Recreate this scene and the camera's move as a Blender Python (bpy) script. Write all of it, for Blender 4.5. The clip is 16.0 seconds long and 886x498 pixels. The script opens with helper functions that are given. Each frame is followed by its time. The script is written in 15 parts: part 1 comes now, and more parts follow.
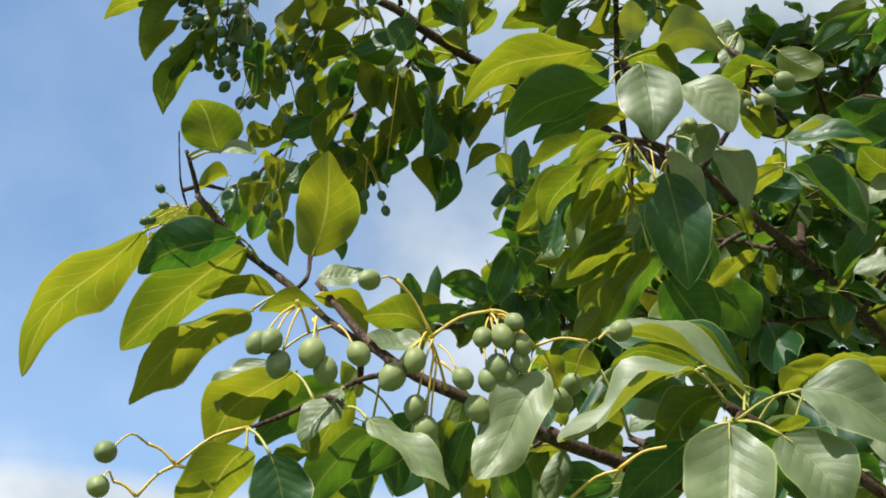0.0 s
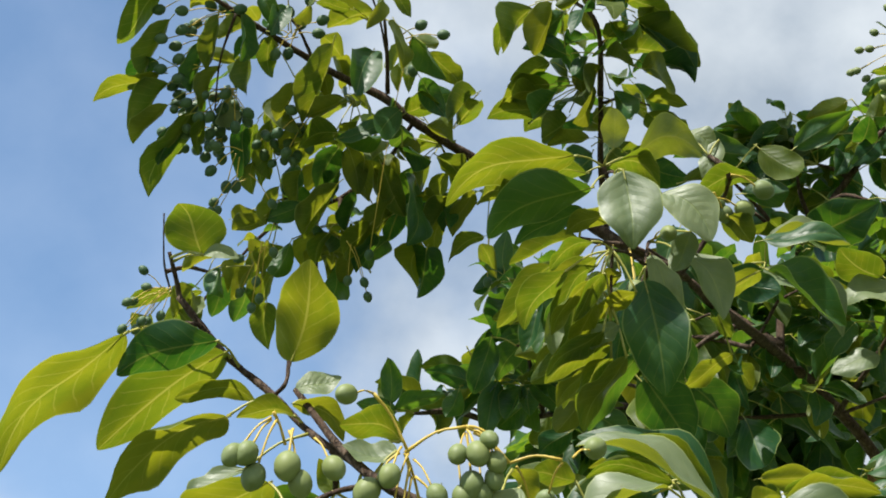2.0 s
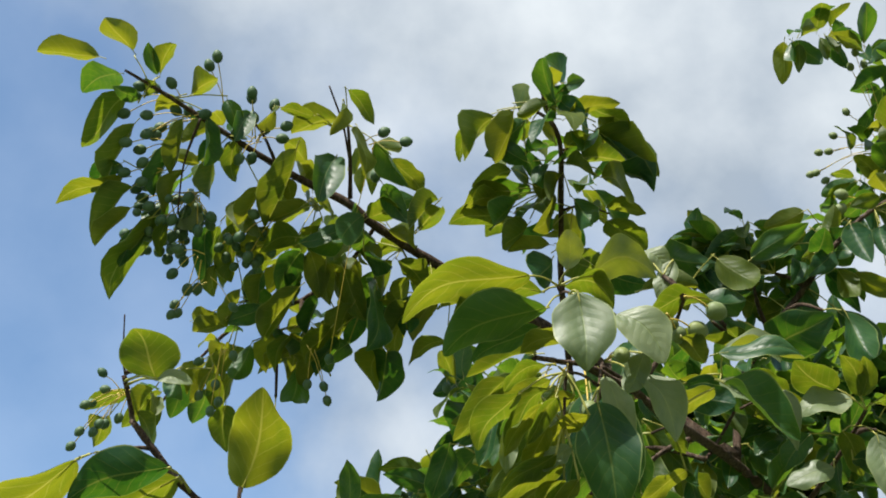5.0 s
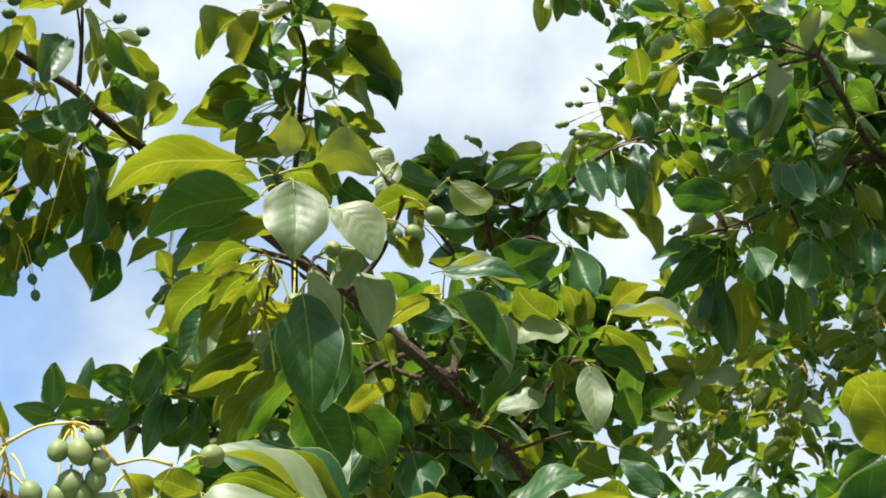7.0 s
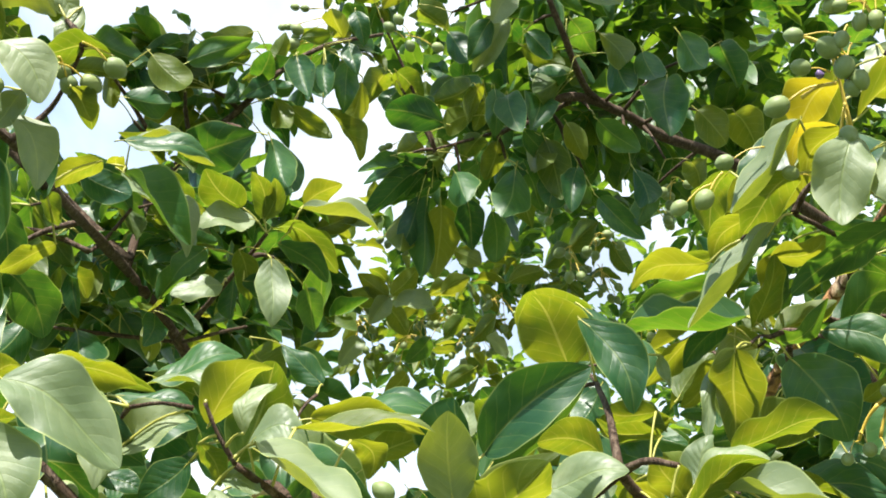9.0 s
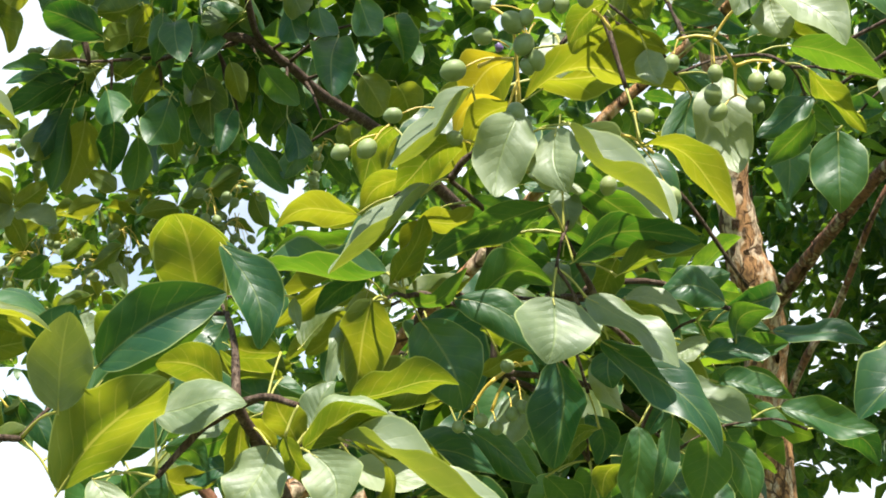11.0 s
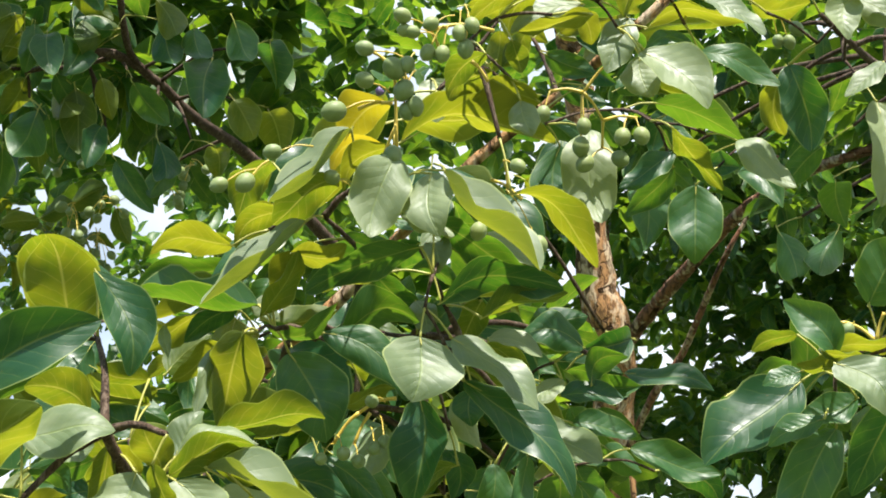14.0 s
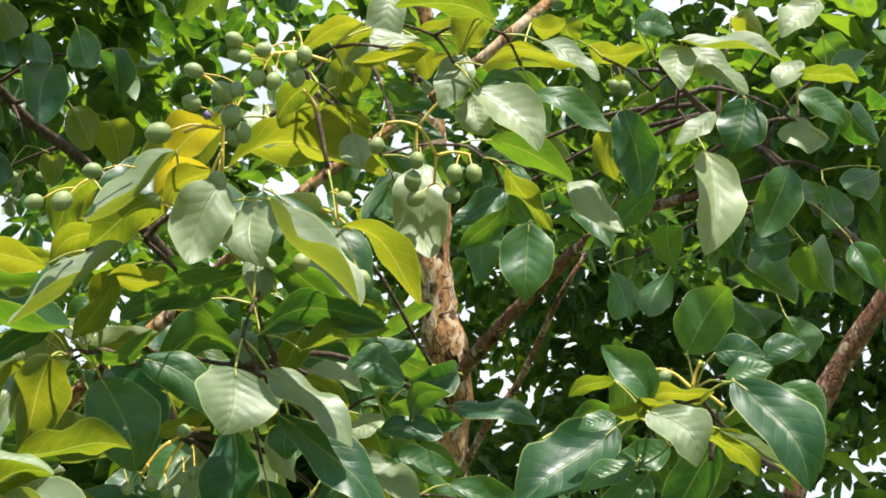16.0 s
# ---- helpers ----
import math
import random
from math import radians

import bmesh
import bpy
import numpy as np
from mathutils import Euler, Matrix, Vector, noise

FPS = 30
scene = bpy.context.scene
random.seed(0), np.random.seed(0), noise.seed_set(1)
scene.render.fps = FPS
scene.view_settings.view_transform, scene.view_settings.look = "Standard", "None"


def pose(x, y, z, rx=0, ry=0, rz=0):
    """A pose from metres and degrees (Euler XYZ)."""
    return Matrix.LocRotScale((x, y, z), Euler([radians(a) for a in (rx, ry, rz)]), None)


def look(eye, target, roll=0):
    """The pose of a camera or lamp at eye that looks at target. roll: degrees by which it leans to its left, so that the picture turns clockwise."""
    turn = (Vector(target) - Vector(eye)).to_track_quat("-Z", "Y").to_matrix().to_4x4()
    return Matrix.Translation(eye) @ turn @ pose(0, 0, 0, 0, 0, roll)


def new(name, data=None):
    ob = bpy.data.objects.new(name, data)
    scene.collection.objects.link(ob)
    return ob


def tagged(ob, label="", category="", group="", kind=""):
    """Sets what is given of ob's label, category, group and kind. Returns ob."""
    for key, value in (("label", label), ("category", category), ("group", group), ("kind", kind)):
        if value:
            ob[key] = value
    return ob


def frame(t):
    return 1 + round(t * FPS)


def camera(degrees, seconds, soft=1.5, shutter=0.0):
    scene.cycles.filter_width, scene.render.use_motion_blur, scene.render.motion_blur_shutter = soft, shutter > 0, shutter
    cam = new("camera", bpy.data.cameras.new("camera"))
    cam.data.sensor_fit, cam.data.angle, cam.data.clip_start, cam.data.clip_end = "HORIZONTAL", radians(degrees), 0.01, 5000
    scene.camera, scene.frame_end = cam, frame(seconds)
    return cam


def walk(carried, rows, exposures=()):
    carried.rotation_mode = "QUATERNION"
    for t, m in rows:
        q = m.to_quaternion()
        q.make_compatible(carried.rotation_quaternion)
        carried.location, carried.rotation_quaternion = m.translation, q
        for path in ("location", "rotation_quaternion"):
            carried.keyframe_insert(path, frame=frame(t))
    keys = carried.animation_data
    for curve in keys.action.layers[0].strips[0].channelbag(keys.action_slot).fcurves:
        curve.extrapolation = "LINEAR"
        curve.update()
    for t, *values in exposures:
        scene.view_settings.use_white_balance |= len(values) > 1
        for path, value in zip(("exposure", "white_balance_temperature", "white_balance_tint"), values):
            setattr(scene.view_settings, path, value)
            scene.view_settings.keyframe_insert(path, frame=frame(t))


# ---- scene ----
PATH = [
    (0, (-0.0060, -0.0022, 1.5486), (-0.0060, 1.7474, 2.5175), -0.62),
    (0.5, (-0.0106, 0.0052, 1.5521), (-0.0007, 1.7489, 2.5317), 0.22),
    (1, (-0.0018, -0.0167, 1.5537), (0.0042, 1.7167, 2.5513), 0.87),
    (1.5, (-0.0088, -0.0121, 1.5673), (0.0144, 1.7096, 2.5847), 0.84),
    (2, (-0.0028, -0.0236, 1.5699), (0.0182, 1.6822, 2.6138), 0.39),
    (2.5, (0.0005, -0.0302, 1.5826), (0.0315, 1.6594, 2.6523), 0.44),
    (3, (0.0083, -0.0484, 1.5880), (0.0430, 1.6268, 2.6801), 0.36),
    (3.5, (0.0018, -0.0503, 1.5964), (0.0491, 1.6218, 2.6926), 0.34),
    (5.8, (0.0186, -0.0494, 1.5903), (0.1015, 1.5876, 2.7364), 0.22),
    (6, (0.0334, -0.0414, 1.5986), (0.1416, 1.6034, 2.7313), -0.08),
    (6.5, (0.0430, -0.0137, 1.5793), (0.2805, 1.6352, 2.6859), 0.05),
    (7, (0.0510, 0.0088, 1.5721), (0.4390, 1.6451, 2.6548), -0.92),
    (7.5, (0.0483, 0.0316, 1.5659), (0.5406, 1.6545, 2.6259), -1.20),
    (8, (0.0640, 0.0383, 1.5626), (0.6287, 1.6495, 2.6044), -1.01),
    (8.5, (0.0792, 0.0485, 1.5576), (0.7468, 1.6407, 2.5671), -0.89),
    (9, (0.1020, 0.0595, 1.5633), (0.8646, 1.6164, 2.5605), -0.94),
    (9.5, (0.1031, 0.0705, 1.5599), (0.9709, 1.5785, 2.5462), -0.80),
    (10, (0.0952, 0.0812, 1.5585), (1.1254, 1.4918, 2.5328), -1.34),
    (10.2, (0.0977, 0.0819, 1.5577), (1.1712, 1.4619, 2.5289), -0.79),
    (12.3, (0.1147, 0.1185, 1.5495), (1.4072, 1.3212, 2.4891), 1.20),
    (12.5, (0.1037, 0.1131, 1.5453), (1.4024, 1.3063, 2.4886), 1.11),
    (13, (0.0812, 0.1036, 1.5491), (1.3816, 1.2835, 2.5065), 1.28),
    (13.5, (0.0705, 0.0888, 1.5503), (1.3735, 1.2501, 2.5268), 1.23),
    (14, (0.0792, 0.0818, 1.5527), (1.3979, 1.2178, 2.5378), 0.65),
    (14.5, (0.0884, 0.0819, 1.5543), (1.4463, 1.1692, 2.5412), 0.02),
    (15, (0.0805, 0.0796, 1.5585), (1.4627, 1.1267, 2.5550), 0.30),
    (15.5, (0.0780, 0.0638, 1.5540), (1.4873, 1.0668, 2.5580), 0.15),
    (16, (0.0945, 0.0682, 1.5694), (1.5271, 1.0351, 2.5757), 0.11),
]
cam = camera(33.91, 16.0, soft=1.85)
walk(cam, [(t, look(eye, target, roll)) for t, eye, target, roll in PATH],
     exposures=[(0.0, 0.84), (1.0, 0.84), (2.0, 0.74), (3.5, 0.72), (6.0, 0.70), (7.0, 1.16), (8.5, 1.62), (10.2, 1.57), (16.0, 1.39)])

# ---- sky and sun ----
SUN_EL, SUN_AZ = radians(56), radians(216)   # azimuth clockwise from +y
world = bpy.data.worlds.new("sky")
scene.world = world
world.use_nodes = True
wn, wl = world.node_tree.nodes, world.node_tree.links
wn.clear()
sky = wn.new("ShaderNodeTexSky")
sky.sky_type, sky.sun_disc = "NISHITA", False
sky.sun_elevation, sky.sun_rotation = SUN_EL, SUN_AZ
sky.altitude, sky.air_density, sky.dust_density, sky.ozone_density = 50, 1.0, 0.6, 0.3
coord = wn.new("ShaderNodeTexCoord")
stretch = wn.new("ShaderNodeMapping")
stretch.inputs["Scale"].default_value = (1.0, 1.0, 1.15)
stretch.inputs["Location"].default_value = (0.35, 0.1, 0.2)
cloud = wn.new("ShaderNodeTexNoise")
cloud.inputs["Scale"].default_value, cloud.inputs["Detail"].default_value = 3.0, 7
cloud.inputs["Roughness"].default_value, cloud.inputs["Distortion"].default_value = 0.5, 0.3
bank = wn.new("ShaderNodeVectorMath")          # the cloud thickens towards the right and the zenith
bank.operation = "DOT_PRODUCT"
bank.inputs[1].default_value = (0.75, -0.2, 0.6)
heap = wn.new("ShaderNodeMath")
heap.operation = "MULTIPLY_ADD"
heap.inputs[1].default_value = 1.9
cover = wn.new("ShaderNodeMapRange")
cover.inputs["From Min"].default_value, cover.inputs["From Max"].default_value = 0.84, 1.46
cover.inputs["To Min"].default_value = 0.24
cover.interpolation_type = "SMOOTHSTEP"
blend = wn.new("ShaderNodeMix")
blend.data_type = "RGBA"
billow = wn.new("ShaderNodeTexNoise")          # brighter and duller parts of the cloud
billow.inputs["Scale"].default_value, billow.inputs["Detail"].default_value = 6.5, 6
lumps = wn.new("ShaderNodeMapRange")
lumps.inputs["From Min"].default_value, lumps.inputs["From Max"].default_value = 0.36, 0.64
vapour = wn.new("ShaderNodeMix")
vapour.data_type = "RGBA"
vapour.inputs["A"].default_value, vapour.inputs["B"].default_value = (2.7, 3.2, 3.8, 1), (5.2, 5.6, 5.9, 1)
apart_z = wn.new("ShaderNodeSeparateXYZ")
low_band = wn.new("ShaderNodeMapRange")        # heaped cloud low over the horizon
low_band.inputs["From Min"].default_value, low_band.inputs["From Max"].default_value = 0.345, 0.312
low_band.inputs["To Max"].default_value = 0.75
piled = wn.new("ShaderNodeMath")
piled.operation = "ADD"
glow = wn.new("ShaderNodeBackground")
glow.inputs["Strength"].default_value = 0.098
wout = wn.new("ShaderNodeOutputWorld")
wl.new(coord.outputs["Generated"], stretch.inputs["Vector"])
wl.new(stretch.outputs["Vector"], cloud.inputs["Vector"])
wl.new(coord.outputs["Generated"], bank.inputs[0])
wl.new(cloud.outputs["Fac"], heap.inputs[0])
wl.new(bank.outputs["Value"], heap.inputs[2])
wl.new(stretch.outputs["Vector"], billow.inputs["Vector"])
wl.new(billow.outputs["Fac"], lumps.inputs["Value"])
wl.new(lumps.outputs["Result"], vapour.inputs["Factor"])
wl.new(vapour.outputs["Result"], blend.inputs["B"])
wl.new(coord.outputs["Generated"], apart_z.inputs["Vector"])
wl.new(apart_z.outputs["Z"], low_band.inputs["Value"])
wl.new(heap.outputs["Value"], piled.inputs[0])
wl.new(low_band.outputs["Result"], piled.inputs[1])
wl.new(piled.outputs["Value"], cover.inputs["Value"])
wl.new(cover.outputs["Result"], blend.inputs["Factor"])
tint = wn.new("ShaderNodeMix")                  # a touch of green in the blue of humid air
tint.data_type, tint.blend_type = "RGBA", "MULTIPLY"
tint.inputs["Factor"].default_value, tint.inputs["B"].default_value = 1.0, (0.79, 1.13, 1.33, 1)
wl.new(sky.outputs["Color"], tint.inputs["A"])
wl.new(tint.outputs["Result"], blend.inputs["A"])
wl.new(blend.outputs["Result"], glow.inputs["Color"])
wl.new(glow.outputs["Background"], wout.inputs["Surface"])
sun_lamp = bpy.data.lights.new("sun", "SUN")
sun_lamp.energy, sun_lamp.angle, sun_lamp.color = 5.0, radians(0.6), (1.0, 0.95, 0.87)
sun = new("sun", sun_lamp)
sun.matrix_world = look((20 * math.sin(SUN_AZ) * math.cos(SUN_EL), 20 * math.cos(SUN_AZ) * math.cos(SUN_EL), 20 * math.sin(SUN_EL)), (0, 0, 0))


# ---- materials ----
def material(name):
    m = bpy.data.materials.new(name)
    m.use_nodes = True
    n, l = m.node_tree.nodes, m.node_tree.links
    return m, n, l, n["Principled BSDF"]


def maths(n, l, kind, a, b=None, c=None):
    node = n.new("ShaderNodeMath")
    node.operation = kind
    for slot, v in zip(node.inputs, (a, b, c)):
        if v is None:
            continue
        if isinstance(v, (int, float)):
            slot.default_value = v
        else:
            l.new(v, slot)
    return node.outputs[0]


def steps(n, l, v, low, high, to_low=0.0, to_high=1.0):
    node = n.new("ShaderNodeMapRange")
    node.interpolation_type = "SMOOTHSTEP"
    l.new(v, node.inputs["Value"])
    for k, x in (("From Min", low), ("From Max", high), ("To Min", to_low), ("To Max", to_high)):
        node.inputs[k].default_value = x
    return node.outputs["Result"]


def mixed(n, l, fac, a, b, mode="MIX"):
    node = n.new("ShaderNodeMix")
    node.data_type, node.blend_type = "RGBA", mode
    for key, v in (("Factor", fac), ("A", a), ("B", b)):
        if isinstance(v, (int, float)):
            node.inputs[key].default_value = v
        elif isinstance(v, tuple):
            node.inputs[key].default_value = (*v, 1)
        else:
            l.new(v, node.inputs[key])
    return node.outputs["Result"]


def leaf_material(name, low, high, glow_low, glow_high, through_share, rough, gloss, island=False, veins=0.3):
    """Leathery leaf: two greens mixed piece by piece, pale midrib and side veins, pale rim, light shining through."""
    m, n, l, p = material(name)
    uv = n.new("ShaderNodeUVMap")
    uv.uv_map = "UVMap"
    sep = n.new("ShaderNodeSeparateXYZ")
    l.new(uv.outputs["UV"], sep.inputs[0])
    u, v = sep.outputs[0], sep.outputs[1]
    side = maths(n, l, "MULTIPLY", maths(n, l, "ABSOLUTE", maths(n, l, "SUBTRACT", u, 0.5)), 2.0)
    rib = steps(n, l, side, 0.012, 0.055, 1.0, 0.0)
    pick = n.new("ShaderNodeNewGeometry").outputs["Random Per Island"] if island else n.new("ShaderNodeObjectInfo").outputs["Random"]
    place = n.new("ShaderNodeTexCoord")
    mottle = n.new("ShaderNodeTexNoise")
    mottle.inputs["Scale"].default_value, mottle.inputs["Detail"].default_value = 38.0, 4
    l.new(place.outputs["Object" if island else "UV"], mottle.inputs["Vector"])
    if not island:
        mottle.noise_dimensions = "4D"
        mottle.inputs["Scale"].default_value = 3.2
        l.new(maths(n, l, "MULTIPLY", pick, 90.0), mottle.inputs["W"])
    slant = maths(n, l, "SUBTRACT", maths(n, l, "MULTIPLY", v, 7.3), maths(n, l, "MULTIPLY", side, 1.9))
    slant = maths(n, l, "ADD", slant, maths(n, l, "MULTIPLY", mottle.outputs["Fac"], 0.9))
    saw = maths(n, l, "ABSOLUTE", maths(n, l, "SUBTRACT", maths(n, l, "FRACT", slant), 0.5))
    vein = maths(n, l, "MULTIPLY", steps(n, l, saw, 0.015, 0.06, 1.0, 0.0), steps(n, l, side, 0.75, 0.95, 0.5, 0.0))
    lines = maths(n, l, "MAXIMUM", rib, maths(n, l, "MULTIPLY", vein, 0.35))
    rim = steps(n, l, side, 0.94, 0.98, 0.0, 0.52)
    tone = maths(n, l, "ADD", maths(n, l, "MULTIPLY", pick, 0.7), maths(n, l, "MULTIPLY", maths(n, l, "SUBTRACT", mottle.outputs["Fac"], 0.38), 1.5))
    tone = steps(n, l, tone, 0.0, 1.0)
    base = mixed(n, l, tone, low, high)
    base = mixed(n, l, maths(n, l, "MULTIPLY", lines, 0.30), base, (0.24, 0.32, 0.09))
    base = mixed(n, l, rim, base, (0.36, 0.41, 0.13))
    specks = n.new("ShaderNodeTexNoise")
    specks.inputs["Scale"].default_value, specks.inputs["Detail"].default_value = 24.0, 2
    l.new(place.outputs["UV"], specks.inputs["Vector"])
    base = mixed(n, l, steps(n, l, specks.outputs["Fac"], 0.67, 0.74, 0.0, 0.5), base, (0.16, 0.11, 0.035))
    l.new(base, p.inputs["Base Color"])
    p.inputs["Roughness"].default_value = rough
    l.new(steps(n, l, mottle.outputs["Fac"], 0.3, 0.7, rough - 0.06, rough + 0.10), p.inputs["Roughness"])
    p.inputs["Specular IOR Level"].default_value = gloss
    bump = n.new("ShaderNodeBump")
    bump.inputs["Strength"].default_value, bump.inputs["Distance"].default_value = 0.5, 0.0016
    quilt = maths(n, l, "MULTIPLY", maths(n, l, "MULTIPLY", saw, 0.55), steps(n, l, side, 0.1, 0.9, 1.0, 0.2))   # the blade swells between the side veins
    l.new(maths(n, l, "SUBTRACT", maths(n, l, "ADD", mottle.outputs["Fac"], quilt), maths(n, l, "MULTIPLY", lines, 0.35)), bump.inputs["Height"])
    l.new(bump.outputs["Normal"], p.inputs["Normal"])
    shine = n.new("ShaderNodeBsdfTranslucent")
    glow_colour = mixed(n, l, tone, glow_low, glow_high)
    glow_colour = mixed(n, l, maths(n, l, "MULTIPLY", maths(n, l, "MAXIMUM", rib, vein), veins), glow_colour, (0.60, 0.52, 0.10))
    glow_colour = mixed(n, l, maths(n, l, "MULTIPLY", rim, 0.5), glow_colour, (0.50, 0.52, 0.10))
    l.new(glow_colour, shine.inputs["Color"])
    both = n.new("ShaderNodeMixShader")
    both.inputs[0].default_value = through_share
    l.new(p.outputs[0], both.inputs[1])
    l.new(shine.outputs[0], both.inputs[2])
    l.new(both.outputs[0], n["Material Output"].inputs["Surface"])
    return m


def fruit_material(name, first, second, dusty):
    m, n, l, p = material(name)
    place, pick = n.new("ShaderNodeTexCoord"), n.new("ShaderNodeObjectInfo")
    bloom = n.new("ShaderNodeTexNoise")
    bloom.noise_dimensions = "4D"
    bloom.inputs["Scale"].default_value, bloom.inputs["Detail"].default_value = 1.6, 5
    l.new(place.outputs["Object"], bloom.inputs["Vector"])
    l.new(maths(n, l, "MULTIPLY", pick.outputs["Random"], 40.0), bloom.inputs["W"])
    skin = mixed(n, l, pick.outputs["Random"], first, second)
    skin = mixed(n, l, steps(n, l, bloom.outputs["Fac"], 0.38, 0.72, 0.0, 0.5), skin, dusty)
    dots = n.new("ShaderNodeTexVoronoi")
    dots.inputs["Scale"].default_value = 13.0
    l.new(place.outputs["Object"], dots.inputs["Vector"])
    skin = mixed(n, l, steps(n, l, dots.outputs["Distance"], 0.05, 0.16, 0.25, 0.0), skin, tuple(v * 1.15 for v in dusty))
    l.new(skin, p.inputs["Base Color"])
    p.inputs["Roughness"].default_value = 0.55
    p.inputs["Specular IOR Level"].default_value = 0.35
    return m


def bark_material(name, dark, light, flake, scale, rough=0.9):
    """Bark in long plates of uneven colour with dark cracks between them, and fine grain."""
    m, n, l, p = material(name)
    place = n.new("ShaderNodeTexCoord")
    warp = n.new("ShaderNodeTexNoise")
    warp.inputs["Scale"].default_value, warp.inputs["Detail"].default_value = scale * 0.5, 3
    l.new(place.outputs["Object"], warp.inputs["Vector"])
    bent = n.new("ShaderNodeVectorMath")
    bent.operation = "MULTIPLY_ADD"
    l.new(warp.outputs["Color"], bent.inputs[0])
    bent.inputs[1].default_value = (1.2 / scale,) * 3
    l.new(place.outputs["Object"], bent.inputs[2])
    long = n.new("ShaderNodeMapping")
    long.inputs["Scale"].default_value = (scale, scale, scale * 0.38)
    l.new(bent.outputs["Vector"], long.inputs["Vector"])
    grain = n.new("ShaderNodeTexNoise")
    grain.inputs["Scale"].default_value, grain.inputs["Detail"].default_value = 2.6, 8
    grain.inputs["Roughness"].default_value = 0.66
    l.new(long.outputs["Vector"], grain.inputs["Vector"])
    cracks = n.new("ShaderNodeTexVoronoi")
    cracks.feature = "DISTANCE_TO_EDGE"
    cracks.inputs["Scale"].default_value = 1.1
    l.new(long.outputs["Vector"], cracks.inputs["Vector"])
    sheet, worn = n.new("ShaderNodeTexNoise"), n.new("ShaderNodeTexNoise")
    for v, size in ((sheet, 0.75), (worn, 0.4)):
        v.inputs["Scale"].default_value, v.inputs["Detail"].default_value = size, 5
        v.inputs["Roughness"].default_value = 0.6
        l.new(long.outputs["Vector"], v.inputs["Vector"])
    c = mixed(n, l, steps(n, l, sheet.outputs["Fac"], 0.50, 0.58), light, flake)
    c = mixed(n, l, steps(n, l, grain.outputs["Fac"], 0.36, 0.56, 0.8, 0.0), c, dark)
    split = maths(n, l, "MULTIPLY", steps(n, l, cracks.outputs["Distance"], 0.01, 0.07, 0.9, 0.0), steps(n, l, worn.outputs["Fac"], 0.47, 0.55))
    c = mixed(n, l, split, c, dark)
    l.new(c, p.inputs["Base Color"])
    p.inputs["Roughness"].default_value = rough
    p.inputs["Specular IOR Level"].default_value = 0.2
    bump = n.new("ShaderNodeBump")
    bump.inputs["Strength"].default_value, bump.inputs["Distance"].default_value = 1.0, 0.25 / scale
    height = maths(n, l, "SUBTRACT", maths(n, l, "MULTIPLY", grain.outputs["Fac"], 0.8), maths(n, l, "MULTIPLY", split, 0.7))
    l.new(maths(n, l, "ADD", height, steps(n, l, sheet.outputs["Fac"], 0.47, 0.51, 0.0, 0.6)), bump.inputs["Height"])
    l.new(bump.outputs["Normal"], p.inputs["Normal"])
    return m


def ground_material():
    m, n, l, p = material("grassy_soil")
    a, b = n.new("ShaderNodeTexNoise"), n.new("ShaderNodeTexNoise")
    a.inputs["Scale"].default_value, b.inputs["Scale"].default_value = 0.6, 30.0
    place = n.new("ShaderNodeTexCoord")
    l.new(place.outputs["Object"], a.inputs["Vector"])
    l.new(place.outputs["Object"], b.inputs["Vector"])
    c = mixed(n, l, b.outputs["Fac"], (0.03, 0.055, 0.015), (0.10, 0.14, 0.04))
    l.new(mixed(n, l, steps(n, l, a.outputs["Fac"], 0.5, 0.7, 0.0, 0.7), c, (0.16, 0.12, 0.08)), p.inputs["Base Color"])
    p.inputs["Roughness"].default_value = 0.95
    return m


LEAF = leaf_material("leaf_green", (0.012, 0.052, 0.021), (0.031, 0.094, 0.027), (0.038, 0.135, 0.008), (0.145, 0.27, 0.010), 0.40, 0.42, 0.42)
# yellower copy of the leaf for "y": backlight put into its colour
YELLOW_LIT = leaf_material("leaf_young", (0.046, 0.088, 0.016), (0.090, 0.128, 0.020), (0.132, 0.195, 0.006), (0.275, 0.282, 0.010), 0.50, 0.48, 0.40, veins=0.44)
# pale copy of the leaf for "w": sun and sky sheen put into its colour
SUNLIT = leaf_material("leaf_waxy", (0.100, 0.145, 0.066), (0.178, 0.222, 0.110), (0.20, 0.25, 0.010), (0.32, 0.34, 0.014), 0.34, 0.50, 0.60)
GOLDEN = leaf_material("leaf_golden", (0.16, 0.15, 0.018), (0.24, 0.20, 0.022), (0.36, 0.30, 0.008), (0.46, 0.36, 0.012), 0.5, 0.48, 0.40, veins=0.45)
FAR_LEAF = leaf_material("leaf_far", (0.014, 0.056, 0.019), (0.040, 0.108, 0.025), (0.040, 0.140, 0.008), (0.215, 0.34, 0.012), 0.44, 0.42, 0.45, island=True)
FRUIT = fruit_material("fruit_skin", (0.115, 0.155, 0.050), (0.180, 0.215, 0.070), (0.22, 0.27, 0.14))
DARK_FRUIT = fruit_material("unripe_skin", (0.040, 0.090, 0.042), (0.075, 0.125, 0.052), (0.09, 0.15, 0.09))
TWIG = bark_material("twig_bark", (0.024, 0.016, 0.011), (0.072, 0.044, 0.028), (0.12, 0.085, 0.06), 240.0, 0.8)
BARK = bark_material("peeling_bark", (0.075, 0.038, 0.020), (0.36, 0.19, 0.08), (0.46, 0.35, 0.23), 40.0)
LIMB = bark_material("limb_bark", (0.045, 0.024, 0.015), (0.17, 0.078, 0.042), (0.32, 0.24, 0.16), 46.0)
